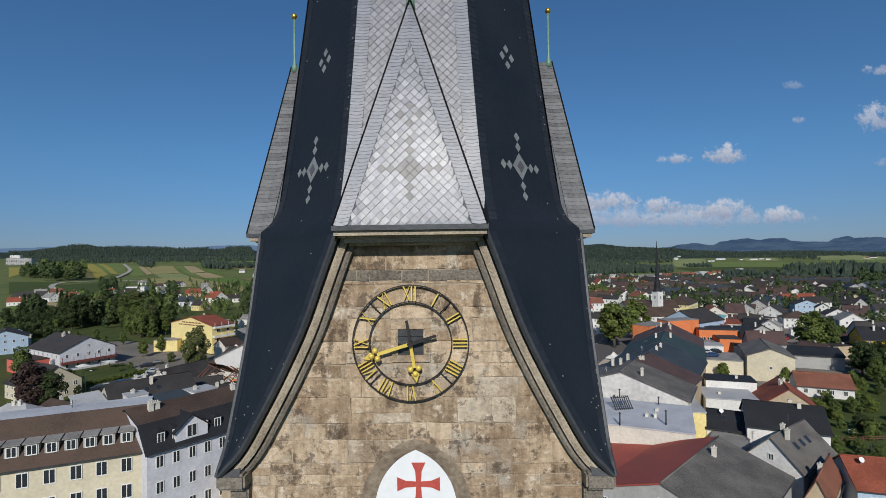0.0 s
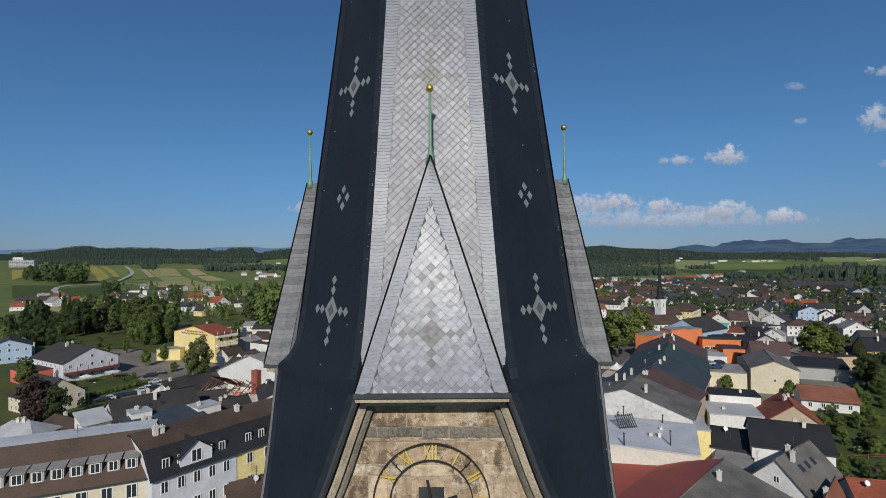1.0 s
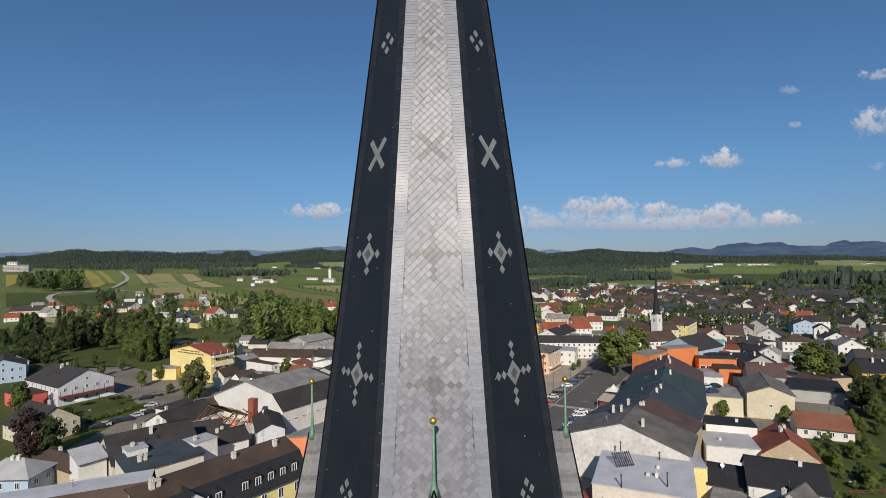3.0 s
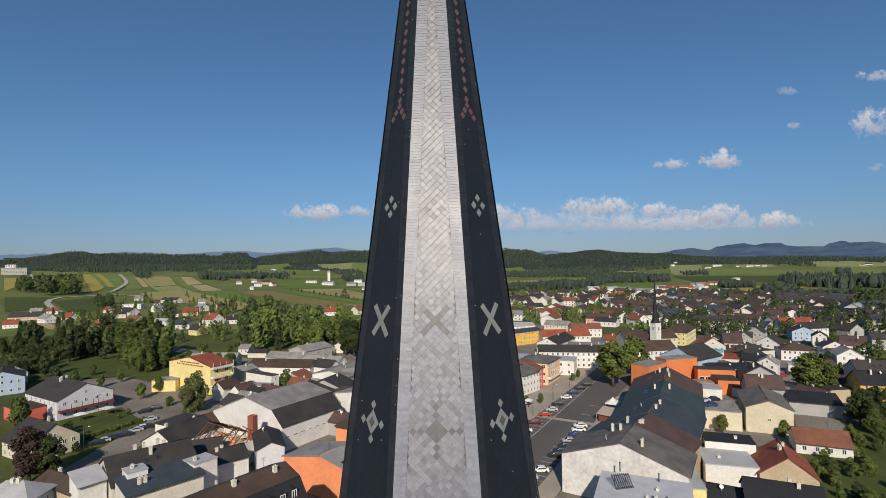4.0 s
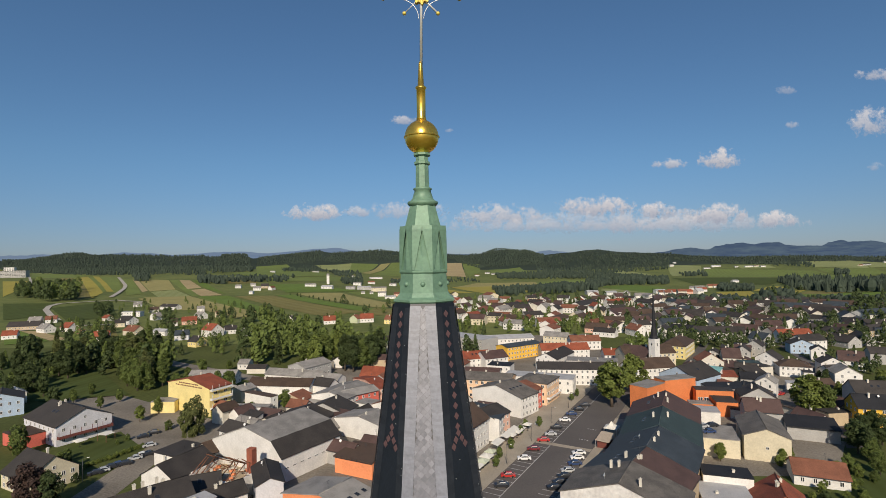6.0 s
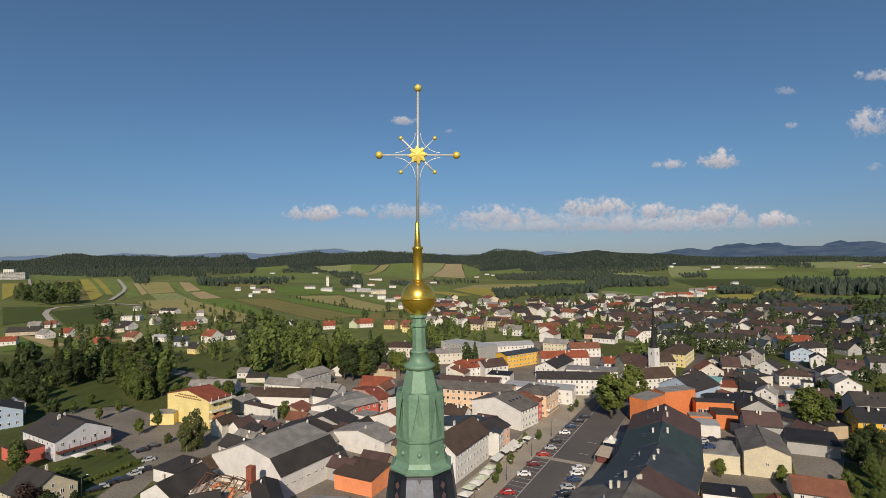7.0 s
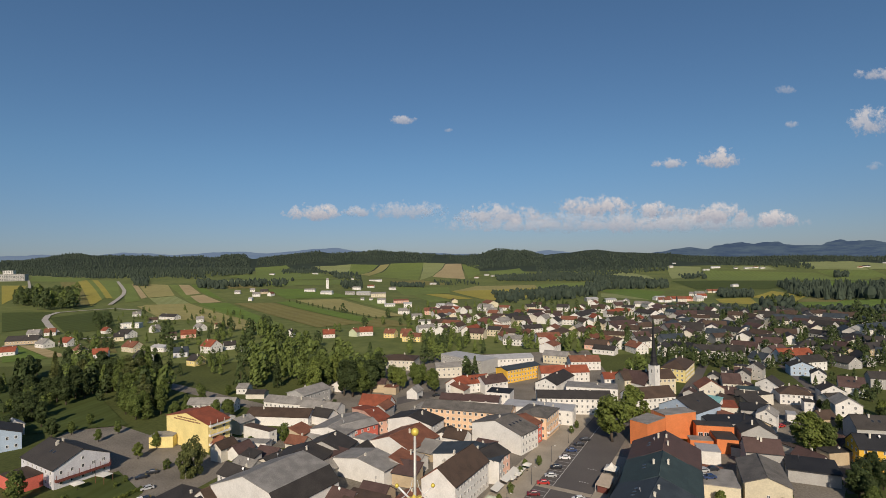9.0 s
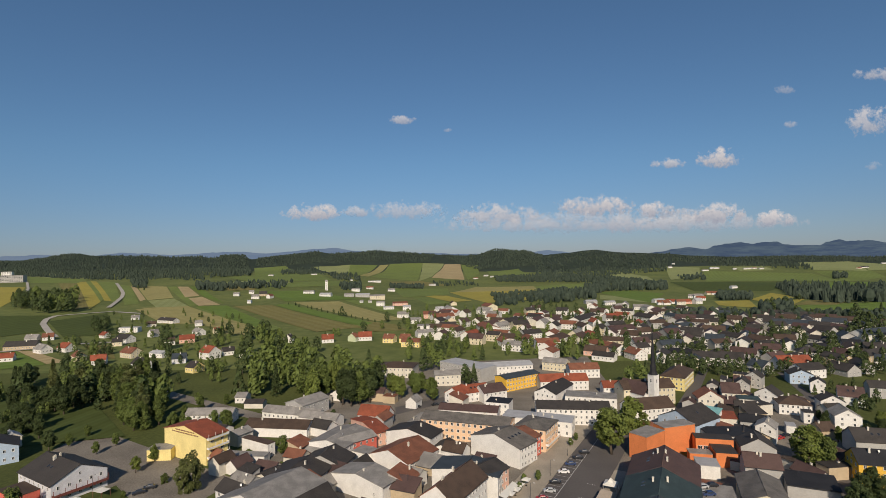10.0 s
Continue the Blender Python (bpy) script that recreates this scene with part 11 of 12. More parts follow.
far_tree(82, 429, 10.8, "green")
far_tree(257, 745, 9.2, "dark")
far_tree(156, 509, 8.8, "dark")
far_tree(76, 514, 12.6, "green")
far_tree(-5, 721, 8.2, "green")
far_tree(75, 447, 12.6, "dark")
far_tree(202, 555, 8.2, "dark")
far_tree(85, 467, 10.7, "green")
far_tree(103, 411, 11.2, "green")
far_tree(23, 467, 9.4, "dark")
far_tree(37, 655, 10.3, "green")
far_tree(128, 444, 11.3, "green")
far_tree(37, 577, 8.0, "green")
far_tree(139, 437, 11.7, "green")
far_tree(146, 472, 11.2, "dark")
far_tree(186, 508, 10.3, "dark")
far_tree(75, 482, 12.8, "green")
far_tree(-9, 502, 10.1, "green")
far_tree(144, 749, 11.4, "dark")
far_tree(-10, 685, 10.0, "green")
far_tree(152, 786, 10.8, "dark")
far_tree(172, 439, 9.3, "dark")
far_tree(149, 670, 10.7, "dark")
far_tree(-28, 517, 10.6, "green")
far_tree(101, 489, 9.0, "green")
far_tree(188, 749, 11.4, "dark")
far_tree(105, 619, 11.8, "dark")
far_tree(-4, 447, 8.2, "dark")
far_tree(131, 457, 10.3, "dark")
far_tree(128, 479, 8.8, "green")
far_tree(-32, 529, 10.6, "green")
far_tree(207, 661, 10.4, "dark")
far_tree(-2, 458, 8.8, "green")
far_tree(29, 589, 11.0, "green")
far_tree(87, 650, 12.0, "green")
far_tree(22, 442, 10.1, "green")
far_tree(4, 548, 8.2, "green")
far_tree(171, 664, 8.0, "dark")
far_tree(101, 715, 8.7, "dark")
far_tree(140, 464, 12.4, "green")
far_tree(109, 452, 9.0, "green")
far_tree(257, 742, 9.1, "dark")
far_tree(76, 429, 10.5, "green")
far_tree(72, 428, 12.7, "green")
far_tree(42, 765, 8.2, "dark")
far_tree(177, 439, 11.1, "dark")
far_tree(-5, 669, 11.0, "green")
far_tree(120, 732, 9.2, "green")
far_tree(9, 449, 8.0, "green")
far_tree(111, 455, 9.0, "green")
far_tree(184, 594, 11.1, "dark")
far_tree(52, 663, 10.0, "green")
far_tree(-30, 733, 9.0, "green")
far_tree(22, 584, 11.1, "green")
far_tree(141, 410, 9.9, "dark")
far_tree(77, 668, 12.7, "dark")
far_tree(190, 782, 12.6, "dark")
far_tree(51, 460, 10.7, "green")
far_tree(141.1, 348.3, 10.9, "dark")
far_tree(131.4, 332.1, 11.9, "green")
far_tree(135.6, 349.8, 11.3, "green")
far_tree(122.0, 328.3, 11.8, "green")
far_tree(485, 737, 16.6, "dark")
far_tree(511, 746, 16.8, "dark")
far_tree(457, 697, 12.1, "dark")
far_tree(472, 714, 12.0, "dark")
far_tree(436, 657, 12.7, "dark")
far_tree(476, 734, 14.6, "dark")
far_tree(456, 646, 13.5, "dark")
far_tree(444, 672, 15.3, "dark")
tree(-125.4, 302.0, 6.1, "broad", "green", 10, 1.17)
tree(-134.8, 289.2, 9.6, "broad", "green", 17, 0.91)
far_tree(-144.0, 305.8, 6.6, "green")
tree(-114.5, 260.8, 8.9, "broad", "green", 31, 0.92)
tree(-109.8, 262.8, 8.7, "broad", "green", 38, 1.18)
tree(-106.7, 259.7, 8.9, "broad", "green", 45, 1.0)
tree(-139.0, 268.3, 6.6, "round", "green", 52, 0.97)
tree(-124.4, 253.8, 8.4, "round", "green", 59, 1.02)
tree(-135.3, 264.1, 6.2, "round", "green", 66, 0.88)
tree(-131.0, 262.0, 7.1, "round", "green", 73, 0.96)
tree(-134.6, 256.9, 8.3, "round", "green", 80, 1.0)
tree(-135.7, 273.7, 8.5, "round", "green", 87, 0.99)
far_tree(-36, 594, 12.8, "green")
far_tree(-4, 546, 10.6, "dark")
far_tree(8, 596, 9.7, "green")
far_tree(-90, 602, 9.9, "dark")
far_tree(-16, 745, 8.7, "dark")
far_tree(-67, 601, 10.7, "green")
far_tree(-21, 596, 9.8, "green")
far_tree(-43, 716, 12.5, "green")
far_tree(-22, 559, 8.1, "dark")
far_tree(10, 791, 11.3, "dark")
far_tree(-84, 576, 12.2, "dark")
far_tree(-26, 577, 12.0, "green")
far_tree(3, 727, 10.7, "green")
far_tree(-46, 594, 8.9, "dark")
tree(18.1, 329.3, 12.2, "round", "dark", 95, 0.89)
far_tree(22.9, 338.5, 13.0, "dark")
far_tree(16.9, 338.6, 13.0, "dark")
far_tree(304, 347, 13.2, "dark")
far_tree(327, 422, 12.7, "dark")
far_tree(380, 433, 9.9, "dark")
far_tree(312, 404, 9.8, "dark")
far_tree(308, 368, 9.6, "dark")
far_tree(295, 390, 10.1, "dark")
far_tree(386, 475, 12.8, "dark")
far_tree(326, 396, 11.6, "dark")
far_tree(341, 439, 13.9, "dark")
far_tree(260, 350, 12.0, "dark")
far_tree(301, 371, 11.7, "dark")
far_tree(383, 456, 12.1, "dark")
far_tree(-272, 926, 5.0, "dark")
far_tree(-254, 908, 6.4, "dark")
far_tree(-242, 886, 7.2, "dark")
far_tree(-223, 869, 5.4, "dark")
far_tree(-211, 848, 6.6, "dark")
far_tree(-197, 828, 5.0, "dark")
far_tree(-186, 812, 6.8, "dark")
far_tree(-172, 792, 4.6, "dark")
far_tree(-159, 773, 7.6, "dark")
far_tree(-148, 755, 7.2, "dark")
far_tree(-134, 737, 6.9, "dark")
far_tree(-123, 720, 5.7, "dark")
far_tree(-115, 705, 4.5, "dark")
far_tree(-103, 689, 4.6, "dark")
far_tree(-94, 675, 4.9, "dark")
far_tree(-83, 662, 4.3, "dark")
far_tree(-142, 749, 14.0, "dark")
far_tree(-116, 522, 10.0, "dark")
far_tree(-68, 669, 13.3, "dark")
far_tree(-722, 1232, 9.2, "dark")
far_tree(-683, 1189, 9.3, "dark")
far_tree(332, 1277, 9.6, "dark")
far_tree(145, 799, 10.5, "dark")
far_tree(164, 828, 13.0, "dark")
far_tree(182, 824, 13.4, "dark")
far_tree(212, 785, 10.2, "dark")
far_tree(-24, 587, 12.5, "dark")
far_tree(-44, 638, 10.2, "dark")
far_tree(623, 874, 11.2, "dark")
far_tree(183, 792, 11.4, "dark")
far_tree(548, 814, 9.4, "dark")
tree(92.3, 122.3, 2.5, "bush", "bright", 29, 1.1)
tree(88.7, 114.3, 2.5, "bush", "green", 36, 1.1)
tree(82.1, 104.3, 2.1, "bush", "green", 43, 1.1)
tree(82.0, 101.4, 2.8, "bush", "green", 50, 1.1)
tree(89.1, 107.2, 3.0, "bush", "bright", 57, 1.1)
tree(77.5, 101.4, 3.5, "bush", "green", 64, 1.1)
tree(81.2, 95.9, 3.6, "bush", "green", 71, 1.1)
tree(73.6, 93.7, 2.5, "bush", "green", 78, 1.1)
tree(72.8, 89.0, 2.0, "bush", "green", 85, 1.1)
tree(99.7, 128.2, 2.1, "bush", "green", 92, 1.1)
tree(106.1, 125.7, 3.2, "bush", "green", 2, 1.1)
tree(108.2, 158.1, 3.4, "bush", "bright", 9, 1.1)
tree(95.7, 131.6, 2.2, "bush", "bright", 16, 1.1)
tree(104.1, 131.0, 2.6, "bush", "bright", 23, 1.1)
tree(103.6, 138.0, 2.7, "bush", "bright", 30, 1.1)
tree(101.4, 153.1, 3.3, "bush", "bright", 37, 1.1)
tree(108.5, 131.0, 3.2, "bush", "green", 44, 1.1)
tree(119.8, 140.7, 3.5, "bush", "green", 51, 1.1)
tree(141.9, 171.0, 9.0, "broad", "dark", 58, 1.3)
tree(132.0, 161.1, 11.0, "broad", "dark", 65, 1.2)
tree(131.8, 156.7, 10.0, "broad", "dark", 72, 1.0)
tree(66.3, 90.0, 3.7, "bush", "bright", 86, 1.35)
tree(100.8, 135.5, 2.7, "bush", "bright", 93, 1.35)
tree(92.1, 113.3, 3.9, "bush", "dark", 24, 1.35)
tree(96.0, 106.8, 1.8, "bush", "green", 38, 1.35)
tree(83.9, 99.8, 2.3, "bush", "dark", 45, 1.35)
tree(122.2, 133.9, 2.7, "bush", "green", 52, 1.35)
tree(100.2, 124.7, 3.8, "bush", "green", 59, 1.35)
tree(105.3, 115.6, 2.4, "bush", "dark", 73, 1.35)
tree(75.8, 98.6, 2.7, "bush", "green", 87, 1.35)
tree(110.2, 137.1, 3.6, "bush", "bright", 11, 1.35)
tree(87.3, 109.3, 1.9, "bush", "green", 25, 1.35)
tree(95.0, 124.6, 3.5, "bush", "green", 39, 1.35)
tree(104.7, 125.7, 4.1, "bush", "bright", 67, 1.35)
tree(92.4, 125.1, 3.0, "bush", "bright", 74, 1.35)
tree(70.6, 89.3, 3.3, "bush", "bright", 81, 1.35)
tree(104.3, 116.1, 3.8, "bush", "dark", 88, 1.35)
tree(95.1, 130.7, 2.3, "bush", "bright", 12, 1.35)
tree(114.6, 139.3, 1.8, "bush", "green", 26, 1.35)
tree(95.5, 104.3, 2.2, "bush", "bright", 33, 1.35)
tree(79.1, 97.1, 2.5, "bush", "dark", 40, 1.35)
tree(92.2, 120.3, 3.3, "bush", "bright", 47, 1.35)
tree(111.2, 122.7, 1.7, "bush", "bright", 54, 1.35)
tree(109.7, 132.8, 2.7, "bush", "dark", 61, 1.35)
tree(69.2, 90.0, 2.3, "bush", "bright", 75, 1.35)
tree(97.9, 129.7, 3.4, "bush", "dark", 82, 1.35)
tree(76.9, 101.4, 3.8, "bush", "green", 89, 1.35)
tree(91.8, 109.8, 4.1, "bush", "bright", 96, 1.35)
tree(96.8, 112.0, 2.3, "bush", "green", 6, 1.35)
tree(-112.9, 161.0, 1.5, "bush", "bright", 13, 1.3)
tree(-113.1, 162.3, 1.7, "bush", "bright", 20, 1.3)
tree(-113.2, 163.6, 1.5, "bush", "bright", 27, 1.3)
tree(-112.4, 163.6, 1.5, "bush", "green", 34, 1.3)
tree(-112.6, 164.9, 1.4, "bush", "bright", 41, 1.3)
tree(-111.8, 164.9, 1.3, "bush", "bright", 48, 1.3)
tree(-111.5, 165.6, 1.6, "bush", "bright", 55, 1.3)
tree(-111.2, 166.2, 1.3, "bush", "bright", 62, 1.3)
tree(-111.3, 167.5, 1.3, "bush", "green", 69, 1.3)
tree(-110.5, 167.5, 1.6, "bush", "green", 76, 1.3)
tree(-110.6, 168.9, 1.6, "bush", "bright", 83, 1.3)
tree(-109.4, 168.2, 1.7, "bush", "bright", 90, 1.3)
tree(-109.0, 168.9, 1.3, "bush", "bright", 0, 1.3)
tree(-108.7, 169.5, 1.7, "bush", "bright", 7, 1.3)
tree(-109.2, 171.6, 1.5, "bush", "bright", 14, 1.3)
tree(-108.8, 172.2, 1.2, "bush", "bright", 21, 1.3)
tree(-108.0, 172.2, 1.6, "bush", "bright", 28, 1.3)
tree(-108.0, 173.6, 1.6, "bush", "bright", 35, 1.3)
tree(-107.2, 173.6, 1.4, "bush", "bright", 42, 1.3)
tree(-106.9, 174.3, 1.7, "bush", "bright", 49, 1.3)
tree(-106.9, 175.7, 1.8, "bush", "green", 56, 1.3)
tree(-106.5, 176.4, 1.5, "bush", "bright", 63, 1.3)
tree(-106.1, 177.1, 1.5, "bush", "bright", 70, 1.3)
tree(-105.7, 177.8, 1.6, "bush", "bright", 77, 1.3)
tree(-105.3, 178.5, 1.4, "bush", "green", 84, 1.3)
tree(-104.9, 179.2, 1.7, "bush", "green", 91, 1.3)
tree(-124.0, 168.9, 4.0, "bush", "green", 1, 1.2)
tree(-121.6, 163.7, 5.0, "bush", "green", 8, 1.2)
tree(-108.5, 151.1, 3.0, "bush", "dark", 15, 1.2)
tree(-115.6, 182.1, 2.0, "bush", "green", 22, 1.2)
tree(-114.6, 186.5, 2.5, "bush", "green", 29, 1.2)
tree(-92.0, 189.3, 5.0, "bush", "dark", 36, 1.2)
tree(-105.5, 197.1, 4.0, "bush", "green", 43, 1.2)
tree(-96.7, 194.7, 3.0, "bush", "green", 50, 1.2)
tree(-70.0, 232.2, 4.0, "bush", "green", 57, 1.3)
tree(-65.4, 229.4, 3.5, "bush", "green", 64, 1.3)
tree(-62.6, 233.0, 3.0, "bush", "green", 71, 1.3)
tree(-73.4, 223.2, 3.0, "bush", "bright", 78, 1.3)
tree(-82.3, 220.7, 4.0, "bush", "green", 85, 1.3)
tree(-65.5, 271.9, 5.0, "bush", "green", 92, 1.3)
tree(-57.2, 275.1, 4.0, "bush", "dark", 2, 1.3)
tree(-82.3, 273.1, 4.0, "bush", "dark", 9, 1.3)
tree(-110.4, 272.3, 5.0, "bush", "green", 16, 1.3)
tree(-44.6, 255.0, 3.0, "bush", "green", 23, 1.3)
tree(-55.3, 214.4, 4.0, "bush", "green", 30, 1.3)
tree(-64.1, 208.6, 3.0, "bush", "green", 37, 1.3)
tree(16.3, 155.6, 4.0, "round", "green", 44, 1.0)
tree(18.0, 162.5, 4.0, "round", "green", 51, 1.0)
tree(22.7, 169.8, 4.0, "round", "green", 58, 1.0)
tree(28.0, 183.1, 4.0, "round", "green", 65, 1.0)
tree(30.8, 189.8, 4.0, "round", "green", 72, 1.0)
tree(36.5, 192.0, 4.0, "round", "green", 79, 1.0)
tree(57.3, 225.1, 4.0, "round", "green", 86, 1.0)
tree(61.5, 231.5, 4.0, "round", "green", 93, 1.0)
far_tree(-816.0, 1017.8, 13.8, "dark")
far_tree(-708.8, 923.5, 24.5, "dark")
far_tree(-618.0, 813.8, 20.1, "dark")
far_tree(-665.1, 894.3, 29.8, "dark")
far_tree(-753.3, 1006.6, 23.6, "dark")
far_tree(-798.5, 971.0, 17.5, "green")
far_tree(-750.0, 932.8, 21.5, "dark")
far_tree(-777.2, 957.9, 20.9, "dark")
far_tree(-664.6, 916.9, 28.2, "dark")
far_tree(-739.9, 935.3, 17.5, "dark")
far_tree(-750.2, 954.5, 28.7, "green")
far_tree(-715.4, 937.9, 22.5, "dark")
far_tree(-723.0, 929.8, 21.1, "dark")
far_tree(-588.5, 822.7, 21.4, "dark")
far_tree(-810.8, 979.5, 18.1, "dark")
far_tree(-701.0, 921.8, 26.1, "dark")
far_tree(-711.9, 862.7, 17.7, "dark")
far_tree(-654.3, 852.4, 19.8, "dark")
far_tree(-680.0, 863.3, 27.9, "dark")
far_tree(-679.5, 866.0, 21.5, "green")
far_tree(-598.8, 841.7, 21.1, "dark")
far_tree(-785.4, 1012.9, 21.7, "dark")
far_tree(-787.3, 1005.6, 26.8, "green")
far_tree(-630.2, 850.8, 25.8, "dark")
far_tree(-848.3, 1030.5, 14.0, "green")
far_tree(-613.8, 812.0, 29.0, "green")
far_tree(-599.0, 842.5, 28.8, "green")
far_tree(-716.1, 893.6, 18.8, "dark")
far_tree(-805.7, 1015.8, 21.3, "dark")
far_tree(-704.6, 888.4, 20.3, "green")
far_tree(-667.0, 870.4, 28.4, "dark")
far_tree(-737.5, 903.7, 21.6, "dark")
far_tree(-724.8, 928.2, 30.2, "green")
far_tree(-656.7, 879.4, 21.4, "green")
far_tree(-813.0, 992.2, 19.6, "dark")
far_tree(-639.0, 870.6, 30.8, "dark")
far_tree(-733.8, 955.8, 21.9, "dark")
far_tree(-618.5, 844.1, 21.8, "green")
far_tree(-725.5, 900.6, 20.1, "dark")
far_tree(-714.9, 884.1, 21.3, "dark")
far_tree(-774.7, 961.1, 17.2, "green")
far_tree(-720.9, 1006.5, 23.3, "green")
far_tree(-605.2, 826.0, 29.3, "green")
far_tree(-715.8, 1011.5, 27.7, "green")
far_tree(-705.4, 879.3, 17.7, "dark")
far_tree(-690.7, 914.9, 22.1, "dark")
far_tree(-752.2, 1015.9, 21.7, "dark")
far_tree(-771.5, 978.8, 13.5, "green")
far_tree(-701.5, 867.6, 20.9, "green")
far_tree(-839.3, 1028.8, 21.4, "dark")
far_tree(-792.6, 987.3, 19.9, "dark")
far_tree(-667.0, 861.1, 24.0, "dark")
far_tree(-582.2, 808.8, 30.8, "dark")
far_tree(-619.3, 837.4, 22.7, "green")
far_tree(-600.5, 825.3, 25.0, "green")
far_tree(-680.3, 951.7, 25.8, "dark")
far_tree(-630.6, 865.5, 22.5, "dark")
far_tree(-631.0, 804.9, 23.5, "dark")
far_tree(-695.8, 857.0, 20.4, "dark")
far_tree(-784.0, 963.4, 21.7, "dark")
far_tree(-611.8, 796.6, 30.8, "dark")
far_tree(-796.9, 1008.3, 18.8, "dark")
far_tree(-733.0, 931.3, 23.5, "green")
far_tree(-597.3, 807.7, 19.7, "dark")
tree(-220.0, 306.2, 18.7, "conifer", "dark", 60, 1.10)
tree(-203.8, 318.3, 15.1, "slim", "dark", 47, 1.13)
tree(-231.2, 350.8, 19.8, "slim", "dark", 55, 1.15)
tree(-174.6, 296.1, 18.5, "slim", "green", 69, 1.02)
tree(-210.2, 288.1, 16.3, "slim", "dark", 15, 1.10)
tree(-264.6, 352.5, 19.6, "conifer", "birch", 19, 0.95)
tree(-219.9, 294.3, 15.1, "slim", "dark", 86, 1.14)
tree(-171.1, 308.6, 19.9, "slim", "dark", 71, 1.02)
tree(-202.0, 354.9, 21.3, "conifer", "green", 46, 1.14)
tree(-214.7, 334.2, 17.4, "broad", "dark", 11, 0.94)
tree(-171.5, 288.4, 13.0, "slim", "dark", 73, 1.05)
tree(-195.5, 310.2, 14.6, "slim", "green", 42, 0.99)
tree(-209.6, 337.6, 13.9, "slim", "dark", 54, 0.99)
tree(-186.1, 309.3, 21.1, "slim", "birch", 20, 1.14)
tree(-182.0, 292.2, 17.4, "conifer", "dark", 31, 0.94)
tree(-220.8, 298.3, 20.0, "conifer", "dark", 36, 0.91)
tree(-236.0, 338.4, 16.8, "slim", "birch", 8, 1.12)
tree(-216.2, 354.4, 14.4, "conifer", "dark", 32, 0.93)
tree(-177.7, 291.7, 17.3, "slim", "green", 19, 1.12)
tree(-202.9, 327.2, 18.2, "conifer", "green", 17, 1.03)
tree(-207.9, 299.8, 13.1, "slim", "dark", 33, 1.05)
tree(-180.6, 295.6, 18.3, "broad", "birch", 96, 1.14)
tree(-201.0, 364.5, 13.9, "slim", "dark", 3, 1.06)
tree(-212.1, 366.9, 14.1, "broad", "dark", 38, 1.03)
tree(-218.7, 320.4, 15.0, "slim", "dark", 23, 1.11)
tree(-214.4, 301.9, 19.8, "slim", "dark", 49, 1.02)
tree(-223.4, 301.3, 14.6, "slim", "green", 89, 1.05)
tree(-204.4, 348.0, 14.4, "broad", "birch", 73, 0.92)
tree(-198.7, 320.4, 19.6, "broad", "green", 89, 1.06)
tree(-206.8, 353.7, 18.5, "broad", "dark", 45, 0.92)
tree(-200.0, 329.3, 20.8, "slim", "birch", 64, 1.06)
tree(-233.1, 310.5, 17.0, "conifer", "birch", 9, 0.96)
tree(-243.6, 327.3, 15.2, "conifer", "birch", 58, 1.10)
tree(-222.3, 334.0, 15.1, "slim", "dark", 61, 0.94)
tree(-225.0, 274.1, 9.9, "broad", "dark", 80, 1.09)
tree(-206.3, 259.3, 13.5, "bush", "dark", 33, 0.97)
tree(-230.3, 301.4, 13.5, "bush", "dark", 91, 1.20)
tree(-270.5, 315.0, 10.8, "broad", "dark", 91, 0.94)
tree(-284.1, 354.5, 10.7, "broad", "dark", 95, 1.12)
tree(-177.1, 233.6, 9.5, "broad", "dark", 26, 1.10)
tree(-227.3, 276.8, 9.7, "slim", "dark", 3, 1.00)
tree(-207.0, 248.3, 9.4, "bush", "dark", 64, 0.96)
tree(-254.2, 318.8, 11.4, "broad", "dark", 59, 1.02)
tree(-216.6, 266.8, 14.0, "bush", "dark", 49, 1.09)
tree(-201.0, 236.5, 9.9, "broad", "dark", 80, 1.18)
tree(-287.9, 366.4, 12.5, "slim", "dark", 50, 1.08)
tree(-255.3, 324.6, 8.1, "bush", "dark", 18, 0.93)
tree(-242.8, 293.4, 16.1, "broad", "dark", 21, 0.94)
tree(-194.1, 249.6, 12.8, "slim", "dark", 39, 0.96)
tree(-229.3, 280.4, 10.0, "bush", "dark", 59, 1.17)
tree(135.1, 164.6, 9, "round", "green", 65, 1.05)
tree(129.8, 153.1, 8, "broad", "green", 90, 1.05)
tree(118.9, 149.0, 5, "bush", "green", 45, 1.05)
tree(145.2, 167.3, 10, "broad", "dark", 10, 1.05)
tree(125.1, 145.1, 7, "round", "green", 6, 1.05)
tree(118.1, 144.1, 4, "bush", "bright", 65, 1.05)
tree(113.4, 146.4, 4, "bush", "bright", 25, 1.05)
tree(102.8, 153.6, 5, "round", "bright", 27, 1.05)
tree(106.6, 146.0, 3, "bush", "bright", 82, 1.05)
tree(152.5, 179.5, 8, "broad", "dark", 90, 1.05)
tree(109.0, 160.2, 4, "bush", "green", 37, 1.05)
tree(85.9, 157.2, 6, "round", "bright", 14, 1.05)
far_trees()
# ---- woods on the far slopes ----
forest([(-3287, 3850), (-2305, 3481), (-1096, 1664), (-1946, 2279)], 2600, 13, 0.9)
forest([(-1642, 3850), (-1429, 3850), (-665, 1824), (-721, 1617)], 1500, 13, 0.9)
forest([(-1314, 3708), (-22, 3850), (-55, 3208), (-1098, 3068)], 2200, 12, 0.9)
forest([(1682, 3636), (3417, 3850), (2473, 2788), (1509, 3264)], 1500, 13, 0.9)
forest([(-2366, 3573), (-1583, 3715), (-672, 1464), (-1096, 1664)], 2200, 13, 0.9)
